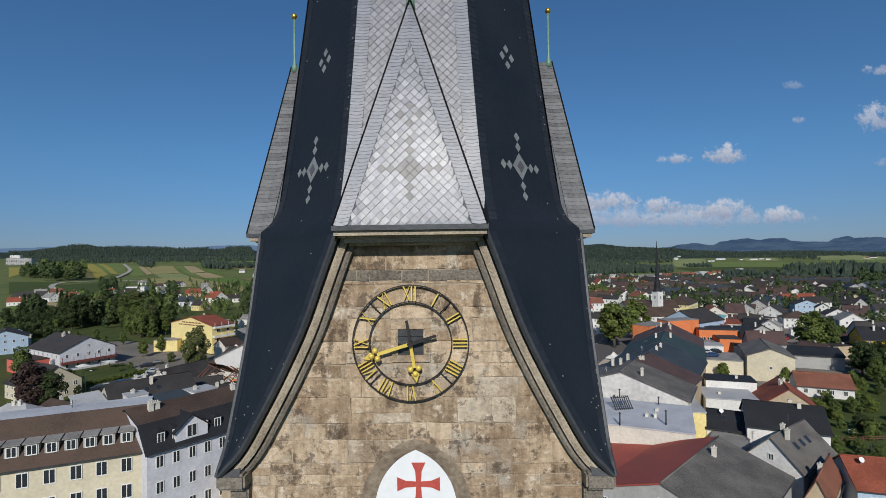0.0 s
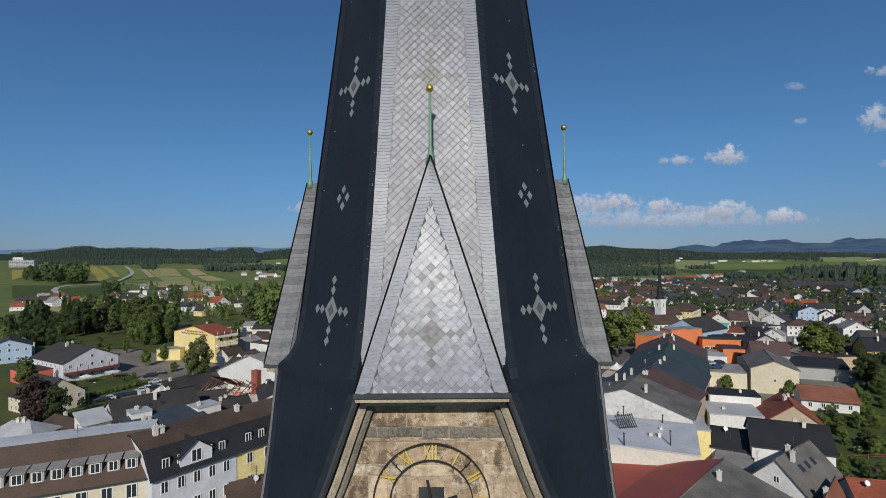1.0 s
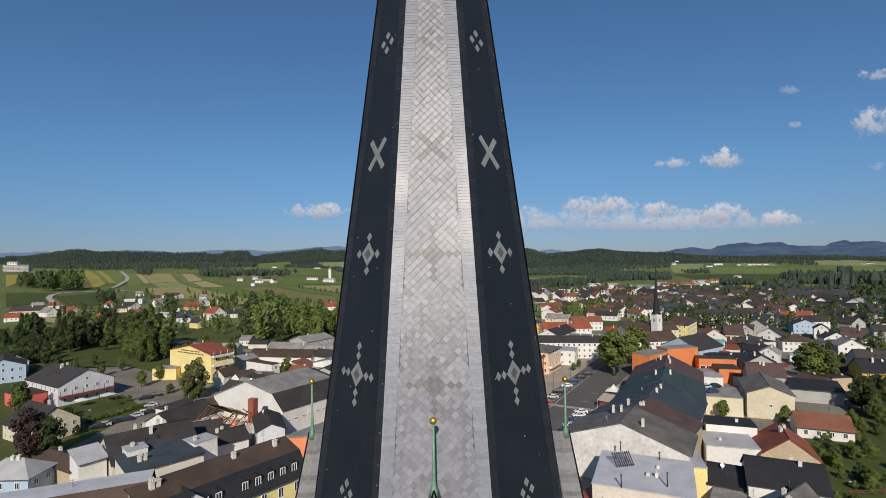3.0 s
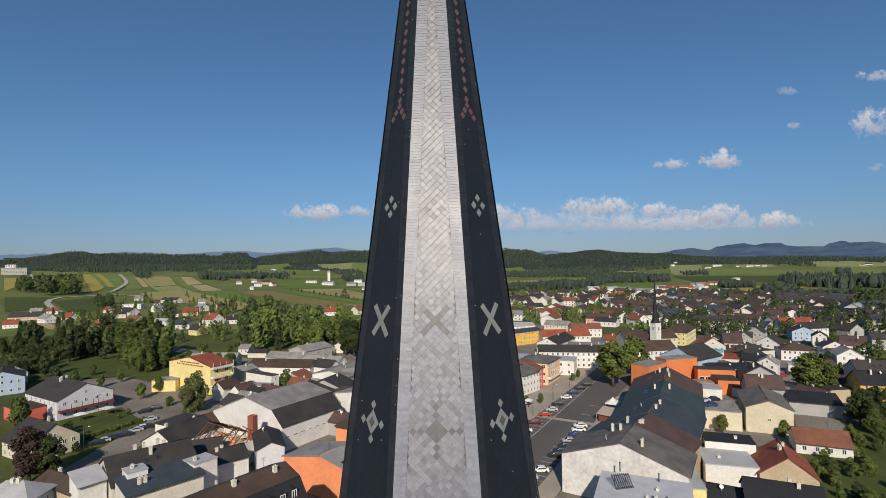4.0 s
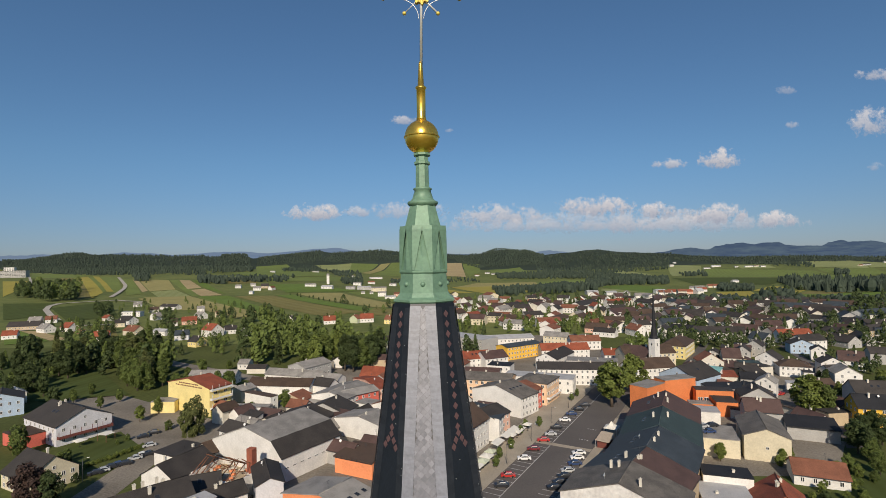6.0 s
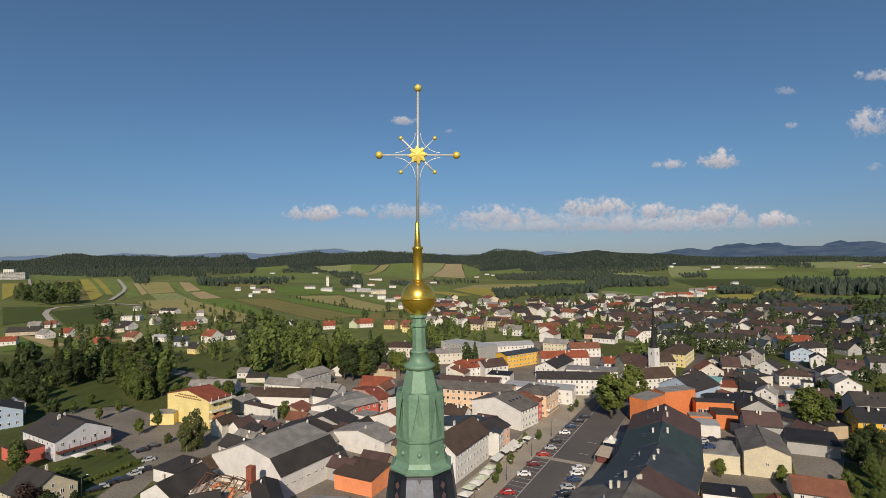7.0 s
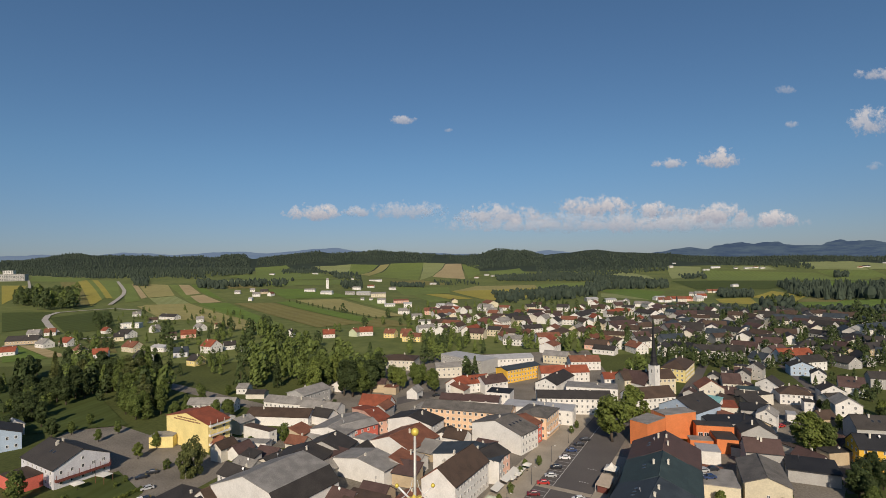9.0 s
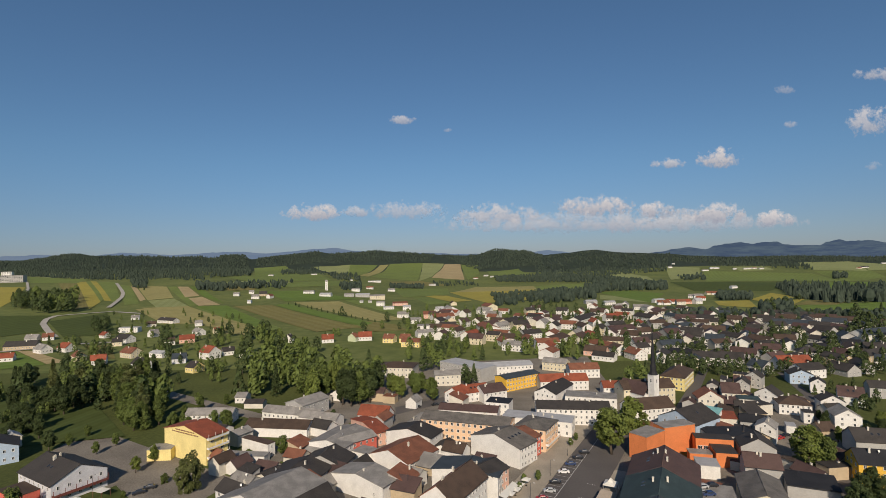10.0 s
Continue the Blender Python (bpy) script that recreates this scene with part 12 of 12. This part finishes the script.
forest([(-22, 3735), (808, 3931), (624, 3040), (216, 2800)], 1800, 12, 0.8)
forest([(675, 3572), (1714, 3750), (1067, 2369), (396, 2046)], 1700, 12, 0.7)
forest([(553, 2217), (662, 1987), (655, 1511), (434, 1743)], 600, 12, 0.6)
forest([(232, 2102), (553, 2217), (467, 1720), (216, 1870)], 700, 12, 0.6)
forest([(514, 1687), (663, 1472), (568, 1263), (402, 1330)], 500, 13, 0.6)
forest([(1709, 3297), (2178, 3023), (1485, 2000), (1438, 2241)], 500, 13, 0.9)
forest([(843, 1240), (923, 1043), (703, 794), (611, 807)], 330, 19, 0.95)
forest([(863, 1301), (868, 1188), (623, 804), (667, 958)], 120, 15, 0.9)
forest([(1014, 1187), (1046, 1180), (760, 858), (744, 863)], 90, 15, 0.5)
forest([(130, 1247), (277, 1358), (329, 1121), (97, 840)], 200, 12, 0.3)
forest([(271, 1362), (404, 1378), (322, 1020), (180, 882)], 160, 14, 0.3)
forest([(453, 1572), (494, 1460), (392, 1242), (361, 1260)], 150, 13, 0.3)
forest([(-861, 2875), (-691, 2964), (-541, 2377), (-593, 2095)], 170, 13, 0.8)
forest([(-593, 2541), (-402, 2487), (-291, 1934), (-357, 1834)], 110, 13, 0.5)
forest([(-904, 2912), (-821, 2903), (-593, 2095), (-618, 2010)], 60, 12, 0.6)
forest([(-299, 1535), (-256, 1699), (-205, 1358), (-244, 1289)], 90, 12, 0.4)
forest([(-166, 1742), (-51, 1750), (-50, 1590), (-147, 1538)], 120, 11, 0.3)
forest([(-24, 1959), (115, 1917), (141, 1716), (-12, 1758)], 60, 11, 0.5)
forest([(-387, 1270), (-438, 1548), (-559, 1345), (-539, 1234)], 140, 12, 0.4)
forest([(-635, 1334), (-552, 1295), (-498, 1182), (-565, 1202)], 110, 14, 0.5)
forest([(-884, 1469), (-818, 1442), (-719, 1259), (-752, 1264)], 60, 12, 0.4)
forest([(951, 2011), (1107, 2115), (887, 1679), (790, 1651)], 70, 12, 0.4)
forest([(1400, 1798), (1463, 1806), (1295, 1604), (1266, 1621)], 60, 13, 0.4)
forest([(472, 745), (548, 788), (459, 655), (416, 650)], 110, 12, 0.4)
forest([(611, 1109), (647, 1047), (555, 895), (502, 913)], 180, 10, 0.3)
forest([(312, 695), (435, 647), (426, 614), (285, 636)], 150, 10, 0.4)
forest([(442, 646), (564, 637), (520, 588), (417, 610)], 150, 10, 0.4)
forest([(738, 1043), (721, 973), (652, 894), (636, 900)], 70, 12, 0.5)
# ---- parked cars ----
car(16.2, 142.8, -3, "dark")
car(18.9, 149.2, -3, "red")
car(25.7, 161.6, -3, "white")
car(30.1, 169.3, -3, "wine")
car(35.0, 177.3, -3, "red")
car(38.8, 183.0, -3, "silver")
car(42.4, 189.8, -3, "dark")
car(47.7, 198.5, -3, "white")
car(52.2, 205.7, -3, "blue")
car(56.9, 211.8, -3, "dark")
car(61.1, 217.4, -3, "dark")
car(44.0, 165.0, 1, "white")
car(42.4, 161.2, 1, "white")
car(40.5, 156.7, 1, "blue")
car(37.1, 151.6, 1, "silver")
car(35.1, 147.6, 1, "dark")
car(32.9, 143.9, 1, "dark")
car(30.6, 140.7, 1, "dark")
car(24.5, 131.2, 1, "white")
car(20.9, 127.1, 1, "silver")
car(-100.7, 170.6, 35, "white")
car(-101.1, 168.1, 35, "silver")
car(-99.0, 171.5, 35, "dark")
car(-101.8, 163.8, 35, "dark")
car(-103.8, 163.0, 35, "blue")
car(-104.8, 161.2, 35, "dark")
car(-105.6, 158.6, 35, "silver")
car(-106.5, 156.9, 35, "dark")
car(-110.5, 189.0, 35, "dark")
car(-103.1, 179.8, 35, "silver")
car(87.2, 170.6, 5, "silver", 5.9)
car(90.8, 171.4, 5, "dark", 5.9)
car(84.4, 166.4, 5, "silver", 5.9)
car(86.7, 165.4, 5, "blue", 5.9)
car(-2.7, 291.3, 20, "dark")
car(2.1, 293.2, 20, "dark")
car(-12.8, 287.7, 20, "dark")
car(180.8, 228.9, 20, "white")
car(178.2, 230.5, 20, "dark")
car(178.6, 219.4, 20, "silver")
car(152.4, 228.5, 20, "red")
car(157.2, 231.8, 20, "dark")
car(-109.0, 193.2, 20, "dark")
# ---- small church with a needle spire ----
chapel = thing("church", 115.5, 275.0, 0, 30, "small white church tower with a slender dark needle spire", "church")
bm = bmesh.new()
box(bm, -2.0, 2.0, -2.0, 2.0, -1, 19.0)
part("tower", bm, WALLS["white"], chapel, "white plastered tower")
bm = bmesh.new()
lathe(bm, [(2.6, 19.0), (2.4, 19.3), (1.7, 20.6), (1.5, 23.0), (1.7, 23.2), (1.15, 25.0), (0.75, 32.0), (0.08, 46.0)], 8, ang=A8, smooth=False)
part("spire", bm, ROOFS["black"], chapel, "dark needle spire")
for a in range(4):
    r = pose(0, 0, 0, 0, 0, 90 * a)
    q = r @ Vector((0, -2.012, 15.8))
    w = window_at(chapel, q.x, q.y, q.z, 90 * a, 1.0, 2.0)
bm = bmesh.new()
box(bm, -4.5, 4.5, 2.3, 20, -1, 8)
part("nave", bm, WALLS["white"], chapel)
bm = bmesh.new()
for s in (-1, 1):
    poly(bm, [(0, 2.304, 13.5), (0, 20.3, 13.5), (s * 4.9, 20.3, 7.6), (s * 4.9, 2.304, 7.6)][::s])
poly(bm, [(-4.5, 20.0, 8), (4.5, 20.0, 8), (0, 20.0, 13.4)])
part("roof", bm, ROOFS["mauve"], chapel)

# ---- half-demolished house with bare rafters ----
def ruin(x, y, rz):
    t = thing("ruin", x, y, 0, rz, "half-demolished house with bare brown rafters and rubble", "ruin")
    bm = bmesh.new()
    for x0, x1, y0, y1, h in ((-6, 6, -4.5, -4.1, 5.2), (-6, -5.6, -4.1, 4.1, 5.6), (5.6, 6, -4.1, 4.1, 5.0), (-6, 6, 4.1, 4.5, 5.6)):
        box(bm, x0, x1, y0, y1, -0.5, h)
    part("wall", bm, WALLS["white"], t)
    bm = bmesh.new()
    box(bm, -5.6, 5.6, -4.1, 4.1, 4.0, 4.3)
    part("floor", bm, WALLS["tan"], t)
    rg = random.Random(3)
    for k in range(11):
        u = -5.6 + 1.1 * k
        for s in (-1, 1):
            if rg.random() < 0.8:
                bm = bmesh.new()
                lean = rg.uniform(-0.5, 0.5)
                rod(bm, (u, s * 4.3, 5.2), (u + lean, s * rg.uniform(0.0, 0.6), 8.2 + rg.uniform(-0.6, 0.2)), 0.11, 5)
                part("rafter", bm, TIMBER, t)
    for k in range(22):
        bm = bmesh.new()
        p = Vector((rg.uniform(-5, 5), rg.uniform(-3.6, 3.6), 4.4 + rg.uniform(0, 1.2)))
        d = Vector((rg.uniform(-2.2, 2.2), rg.uniform(-2.2, 2.2), rg.uniform(-0.2, 1.2)))
        rod(bm, p, p + d, 0.1, 5)
        part("beam", bm, TIMBER, t)
    for k in range(26):
        bm = bmesh.new()
        p = Vector((rg.uniform(-5, 5), rg.uniform(-3.6, 3.6), 4.35))
        box(bm, -0.45, 0.45, -0.35, 0.35, 0, 0.45, m=Matrix.Translation(p) @ pose(0, 0, 0, rg.uniform(-15, 15), rg.uniform(-15, 15), rg.uniform(0, 180)))
        part("rubble", bm, WALLS["pale"] if k % 3 else WALLS["coral"], t)
    bm = bmesh.new()
    box(bm, 3.9, 5.5, 1.6, 3.0, 4.3, 10.5, bevel=0.05)
    part("chimney", bm, BRICK, t, "tall red brick chimney")
    bm = bmesh.new()
    for k in range(2):
        poly(bm, [(-6.2, 0, 8.6), (-1.5, 0, 8.6), (-1.5, 4.9, 5.4), (-6.2, 4.9, 5.4)][::1 if k else -1])
    bmesh.ops.remove_doubles(bm, verts=bm.verts, dist=0.0)
    part("roof", bm, ROOFS["brown"], t, "remaining roof slope")
    return t
TIMBER = mat("old_timber", (0.20, 0.085, 0.045), (0.10, 0.045, 0.025), rough=0.85, big=0.6, fine=6, amt=0.7, bump=0.3, rnd=0.6)
BRICK = mat("red_brick", (0.36, 0.11, 0.06), (0.22, 0.07, 0.045), rough=0.9, big=0.8, fine=7, amt=0.8, bump=0.5, lines=(2, 12.0, 1.0))

ruin_house = ruin(-60.5, 143.0, -24)
ruin_house.matrix_basis = ruin_house.matrix_basis @ Matrix.Diagonal((1.3, 1.3, 1.15, 1))

# ---- main street: bays, lines, awnings, kiosk, lamps ----
SO, SD, SN = Vector((16.6, 143.4, 0)), Vector((0.508, 0.861, 0)), Vector((0.861, -0.508, 0))
SA = math.degrees(math.atan2(SD.y, SD.x))
def street(s, n, z=0.0):
    return SO + SD * s + SN * n + Vector((0, 0, z))
def street_sheet(name, s0, s1, n0, n1, z0, z1, material, label, category):
    bm = bmesh.new()
    m = Matrix.Translation(SO) @ pose(0, 0, 0, 0, 0, SA)
    box(bm, s0, s1, -n1, -n0, z0, z1, m=m)
    return tagged(part(name, bm, material), label, category, kind="structure")
street_sheet("road", -70, 125, -3.6, 15.6, -0.3, 0.07, ASPHALT, "dark asphalt of the wide main street", "road")
street_sheet("pavement", -70, 125, -15.2, -3.604, -0.3, 0.20, PAVE, "beige paving along the shop fronts", "pavement")
street_sheet("pavement", -20, 75, 15.604, 20.6, -0.3, 0.20, PAVE, "beige paving beside the parked cars", "pavement")
street_sheet("pavement", 36.0, 38.4, -3.4, 15.4, 0.05, 0.085, PAVE, "pale paved crossing strip in the street", "crossing")
street_sheet("road_line", -60, 110, 1.9, 2.1, 0.05, 0.082, LINE_W, "white line along the parking bays", "road marking")
for k in range(38):
    street_sheet("road_line", -30 + 3.0 * k, -29.85 + 3.0 * k, -3.4, 1.896, 0.05, 0.082, LINE_W, "white parking bay line", "road marking")
for k in range(22):
    street_sheet("road_line", -30 + 3.0 * k, -29.85 + 3.0 * k, 10.4, 15.4, 0.05, 0.082, LINE_W, "white parking bay line", "road marking")
for s0 in (46, 58):
    for k in range(4):
        street_sheet("road_line", s0, s0 + 0.4, 9.0 + 0.9 * k, 9.5 + 0.9 * k, 0.05, 0.083, LINE_W, "white road marking block", "road marking")
CANVAS = mat("white_canvas", (0.72, 0.70, 0.64), (0.6, 0.58, 0.52), rough=0.9, big=0.4, fine=4, amt=0.5, bump=0.1)
CANVAS_G = mat("pale_canvas", (0.55, 0.58, 0.44), (0.45, 0.48, 0.36), rough=0.9, big=0.4, fine=4, amt=0.5, bump=0.1)
def parasol(s, n, w, cloth):
    p = street(s, n, 0.2)
    parasol_at(p, w, cloth, "square canvas parasol on the shop-front paving", "parasols on the pavement")
def parasol_at(p, w, cloth, label, group=""):
    t = thing("parasol", p.x, p.y, p.z, SA, label, "parasol", group)
    bm = bmesh.new()
    lo = [bm.verts.new((x * w / 2, y * w / 2, 2.35)) for x, y in ((-1, -1), (1, -1), (1, 1), (-1, 1))]
    fr = [bm.verts.new((x * w / 2, y * w / 2, 2.15)) for x, y in ((-1, -1), (1, -1), (1, 1), (-1, 1))]
    top = bm.verts.new((0, 0, 3.05))
    for k in range(4):
        bm.faces.new((lo[k], lo[(k + 1) % 4], top))
        bm.faces.new((fr[k], fr[(k + 1) % 4], lo[(k + 1) % 4], lo[k]))
    part("canopy", bm, cloth, t)
    bm = bmesh.new()
    rod(bm, (0, 0, 0), (0, 0, 3.04), 0.04, 8)
    lathe(bm, [(0.4, 0.0), (0.36, 0.09)], 10)
    part("pole", bm, IRON, t)
for s, n, w in ((8, -10, 3.6), (12, -10.5, 3.6), (4, -10, 3.6), (0.5, -10.5, 3.4), (16, -11, 3.2), (-4, -9.5, 3.4)):
    parasol(s, n, w, CANVAS if int(s) % 8 else CANVAS_G)
for s, n, w in ((33, -11, 3.0), (37, -10.6, 3.2), (41, -10.8, 3.2), (46, -10, 2.8)):
    parasol(s, n, w, CANVAS)
def awning(s0, s1, n):
    a = street(s0, n, 3.4)
    t = thing("awning", a.x, a.y, a.z, SA, "white fabric awning over a shop front", "awning")
    bm = bmesh.new()
    box(bm, 0, s1 - s0, -2.6, 0, 0, 0.1, m=pose(0, 0, 0, 14, 0, 0))
    part("fabric", bm, CANVAS, t)
    bm = bmesh.new()
    for u in (0.1, s1 - s0 - 0.1):
        rod(bm, (u, 0, -0.9), (u, -2.4, -0.62), 0.03, 6)
    part("bracket", bm, IRON, t)
awning(28, 40, -12.9)
awning(20, 26, -12.9)
def kiosk(s, n):
    p = street(s, n, 0.2)
    t = thing("kiosk", p.x, p.y, p.z, SA, "brown market kiosk with a pale flat canopy", "kiosk")
    bm = bmesh.new()
    box(bm, -4.2, 4.2, -1.6, 1.6, 0.0, 2.4, bevel=0.04)
    part("body", bm, TIMBER_R, t)
    bm = bmesh.new()
    box(bm, -5.0, 5.0, -2.3, 2.3, 2.45, 2.6, m=pose(0, 0, 0, 4, 0, 0))
    part("roof", bm, CANVAS_K, t)
    for u in (-4.8, 4.8):
        bm = bmesh.new()
        rod(bm, (u, 2.1, 0), (u, 2.1, 2.5), 0.05, 6)
        part("post", bm, FRAME_W, t)
CANVAS_K = mat("beige_canvas", (0.52, 0.43, 0.33), (0.38, 0.31, 0.24), rough=0.9, big=0.5, fine=4, amt=0.6)
kiosk(45, 18.2)
q = street(56.5, 18.0, 0.2)
t = thing("market_tent", q.x, q.y, q.z, SA, "white peaked market tent on the pavement", "tent")
bm = bmesh.new()
lathe(bm, [(3.3, 2.2), (3.3, 2.5), (1.3, 3.2), (0.1, 4.4)], 4, ang=math.pi / 4, smooth=False)
part("canopy", bm, CANVAS, t)
for a in range(4):
    bm = bmesh.new()
    k = math.pi / 4 + a * math.pi / 2
    rod(bm, (3.1 * math.cos(k), 3.1 * math.sin(k), 0), (3.1 * math.cos(k), 3.1 * math.sin(k), 2.25), 0.05, 6)
    part("post", bm, FRAME_W, t)
def street_lamp(x, y, h=6.5, rz=0, z=0.1):
    t = thing("street_lamp", x, y, z, rz, "grey steel street lamp with a curved arm", "street lamp", "street lamps")
    bm = bmesh.new()
    rod(bm, (0, 0, -0.2), (0, 0, h), 0.09, 8, 0.05)
    rod(bm, (0, 0, h), (1.2, 0, h + 0.3), 0.045, 6)
    part("pole", bm, LEAD, t)
    bm = bmesh.new()
    box(bm, 1.1, 1.75, -0.14, 0.14, h + 0.22, h + 0.36, bevel=0.03)
    part("lamp_head", bm, FRAME_W, t)
for s in (-8, 14, 36, 58, 80):
    p = street(s, -4.6)
    street_lamp(p.x, p.y, 6.0, SA - 90, 0.2)
for x, y in ((-107, 152), (-128, 190), (-60, 170)):
    street_lamp(x, y, 6.5, 20)

# ---- garden of the white house, roof clutter, garden fence ----
parasol_at(Vector((-128.0, 180.7, 0.09)), 3.4, CANVAS, "white garden parasol on the lawn")
t = thing("pergola", -122.7, 186.9, 0.09, -20, "white garden pergola with a flat canvas top", "pergola")
bm = bmesh.new()
box(bm, -2.2, 2.2, -1.8, 1.8, 2.5, 2.62)
part("canopy", bm, CANVAS, t)
for a in (-2.1, 2.1):
    for b in (-1.7, 1.7):
        bm = bmesh.new()
        box(bm, a - 0.07, a + 0.07, b - 0.07, b + 0.07, 0, 2.496)
        part("post", bm, TIMBER, t)
t = thing("roof_rack", 35.3, 101.9, 8.9, 12, "tilted steel lattice frame on a metal flat roof", "roof frame")
m = Matrix.Translation((0, 0, 1.2)) @ pose(0, 0, 0, 48, 0, 0)
for k in range(9):
    bm = bmesh.new()
    box(bm, -1.8 + 0.45 * k - 0.10, -1.8 + 0.45 * k + 0.10, -1.5, 1.5, -0.04, 0.04, m=m)
    part("slat", bm, LEAD, t)
for k in (-1.2, 1.2):
    bm = bmesh.new()
    box(bm, -2.0, 2.0, k - 0.08, k + 0.08, -0.13, -0.045, m=m)
    part("rail", bm, LEAD, t)
    bm = bmesh.new()
    rod(bm, (k, 0.9, -0.1), (k, 0.9, 2.1), 0.06, 7)
    part("leg", bm, LEAD, t)
for x, y, h in ((39.7, 91.8, 2.6), (31.5, 92.1, 2.2), (43.5, 104.0, 1.6), (37.5, 109.5, 1.8)):
    t = thing("vent_pipe", x, y, 8.85, 0, "grey metal vent pipe on a flat roof", "vent pipe", "vent pipes on the flat roof")
    bm = bmesh.new()
    rod(bm, (0, 0, 0), (0, 0, h), 0.13, 10)
    part("pipe", bm, LEAD, t)
    bm = bmesh.new()
    lathe(bm, [(0.24, h + 0.02), (0.24, h + 0.06), (0.05, h + 0.22)], 10)
    part("cowl", bm, LEAD, t)
t = thing("roof_ventilator", 41.4, 112.4, 8.85, 0, "white drum ventilator on a flat roof", "ventilator")
bm = bmesh.new()
lathe(bm, [(0.55, 0), (0.55, 1.3), (0.75, 1.35), (0.75, 1.6), (0.3, 1.95)], 16)
part("drum", bm, FRAME_W, t)
t = thing("garden_fence", 82.6, 106.3, 0.08, 3, "low brown wooden garden fence on the lawn", "fence")
for k in range(9):
    bm = bmesh.new()
    box(bm, 1.5 * k - 0.06, 1.5 * k + 0.06, -0.06, 0.06, 0, 1.1)
    part("post", bm, TIMBER, t)
for z in (0.45, 0.85):
    bm = bmesh.new()
    box(bm, -0.1, 12.1, -0.10, -0.064, z, z + 0.14)
    part("rail", bm, TIMBER, t)
t = thing("garden_bench", 88.3, 110.7, 0.08, 10, "white garden bench on the lawn", "bench")
bm = bmesh.new()
box(bm, -0.9, 0.9, -0.25, 0.25, 0.42, 0.48, bevel=0.01)
part("seat", bm, FRAME_W, t)
bm = bmesh.new()
box(bm, -0.9, 0.9, 0.25, 0.31, 0.5, 0.95, bevel=0.01)
part("backrest", bm, FRAME_W, t)
for a in (-0.8, 0.8):
    for b in (-0.2, 0.2):
        bm = bmesh.new()
        box(bm, a - 0.035, a + 0.035, b - 0.035, b + 0.035, 0, 0.416)
        part("leg", bm, FRAME_W, t)
# ---- stone blocks of the clock gable ----
rng = random.Random(5)
def block(x0a, x1a, x0b, x1b, za, zb):
    g = 0.006
    d = 0.016 + rng.uniform(-0.010, 0.014)
    e = 0.02
    y = -R_WALL - d
    wob = lambda: rng.uniform(-0.022, 0.022)
    outer = [(x0a + g + wob(), za + g + wob()), (x1a - g + wob(), za + g + wob()), (x1b - g + wob(), zb - g + wob()), (x0b + g + wob(), zb - g + wob())]
    cx, cz = sum(p[0] for p in outer) / 4, sum(p[1] for p in outer) / 4
    jit = lambda: rng.uniform(-0.03, 0.03)
    inner = [(p[0] + math.copysign(min(e, abs(cx - p[0]) * 0.4), cx - p[0]) + jit(), p[1] + math.copysign(e, cz - p[1]) + jit()) for p in outer]
    bm = bmesh.new()
    b = [bm.verts.new((p[0], -R_WALL + 0.01, p[1])) for p in outer]
    m_ = [bm.verts.new((p[0], y + 0.008, p[1])) for p in outer]
    f = [bm.verts.new((p[0], y + rng.uniform(-0.004, 0.004), p[1])) for p in inner]
    bm.faces.new(f)
    for k in range(4):
        bm.faces.new((b[k], b[(k + 1) % 4], m_[(k + 1) % 4], m_[k]))
        bm.faces.new((m_[k], m_[(k + 1) % 4], f[(k + 1) % 4], f[k]))
    part("stone", bm, STONE_G if 39.4 < za < 39.6 else rng.choice((STONE, STONE, STONE, STONE, STONE_P, STONE_B)), tower)

def span(z, sgn):
    """Inner and outer bound of the wall on one side at height z."""
    out = min(R_WALL, verge(z) - 0.36) if z > 35.4 else R_WALL
    inn = arch(1.19, 1.51, z) if z < NZ + 1.51 else 0.0
    return inn, out

z = 33.2
while z < 40.2:
    h = rng.choice((0.24, 0.3, 0.36, 0.42, 0.5, 0.56))
    if 39.0 < z < 39.44:
        h = 39.45 - z
    elif 39.44 < z < 39.6:
        h = 0.24
    h = min(h, 40.22 - z)
    if h < 0.03:
        break
    z2 = z + h
    spans = []
    if z2 > NZ + 1.51 and not (z2 > CZ - 0.42 and z < CZ + 0.45):
        (_, oa), (_, ob) = span(z, 1), span(z2, 1)
        spans.append((-oa, oa, -ob, ob))
    else:
        for s in (-1, 1):
            ia, oa = span(z, s)
            ib, ob = span(z2, s)
            if z2 > CZ - 0.42 and z < CZ + 0.45:
                c = CX + s * 0.44
                ia = ib = abs(c)
            spans.append((ia, oa, ib, ob) if s > 0 else (-oa, -ia, -ob, -ib))
    for a0, a1, b0, b1 in spans:
        ln = max(a1 - a0, b1 - b0)
        if ln < 0.08:
            continue
        lo, hi = max(a0, b0), min(a1, b1)
        xs, x = [], lo + rng.uniform(0.25, 0.9)
        while x < hi - 0.2:
            xs.append(x)
            x += rng.choice((0.3, 0.4, 0.5, 0.65, 0.8, 1.0, 1.25)) * rng.uniform(0.85, 1.15)
        ends = [(a0, b0)] + [(x, x) for x in xs] + [(a1, b1)]
        for (p, q), (p2, q2) in zip(ends, ends[1:]):
            if h > 0.42 and rng.random() < 0.25 and p == q and p2 == q2:
                zm = z + h * rng.uniform(0.4, 0.6)
                block(p, p2, q, q2, z, zm)
                block(p, p2, q, q2, zm, z2)
            else:
                block(p, p2, q, q2, z, z2)
    z = z2
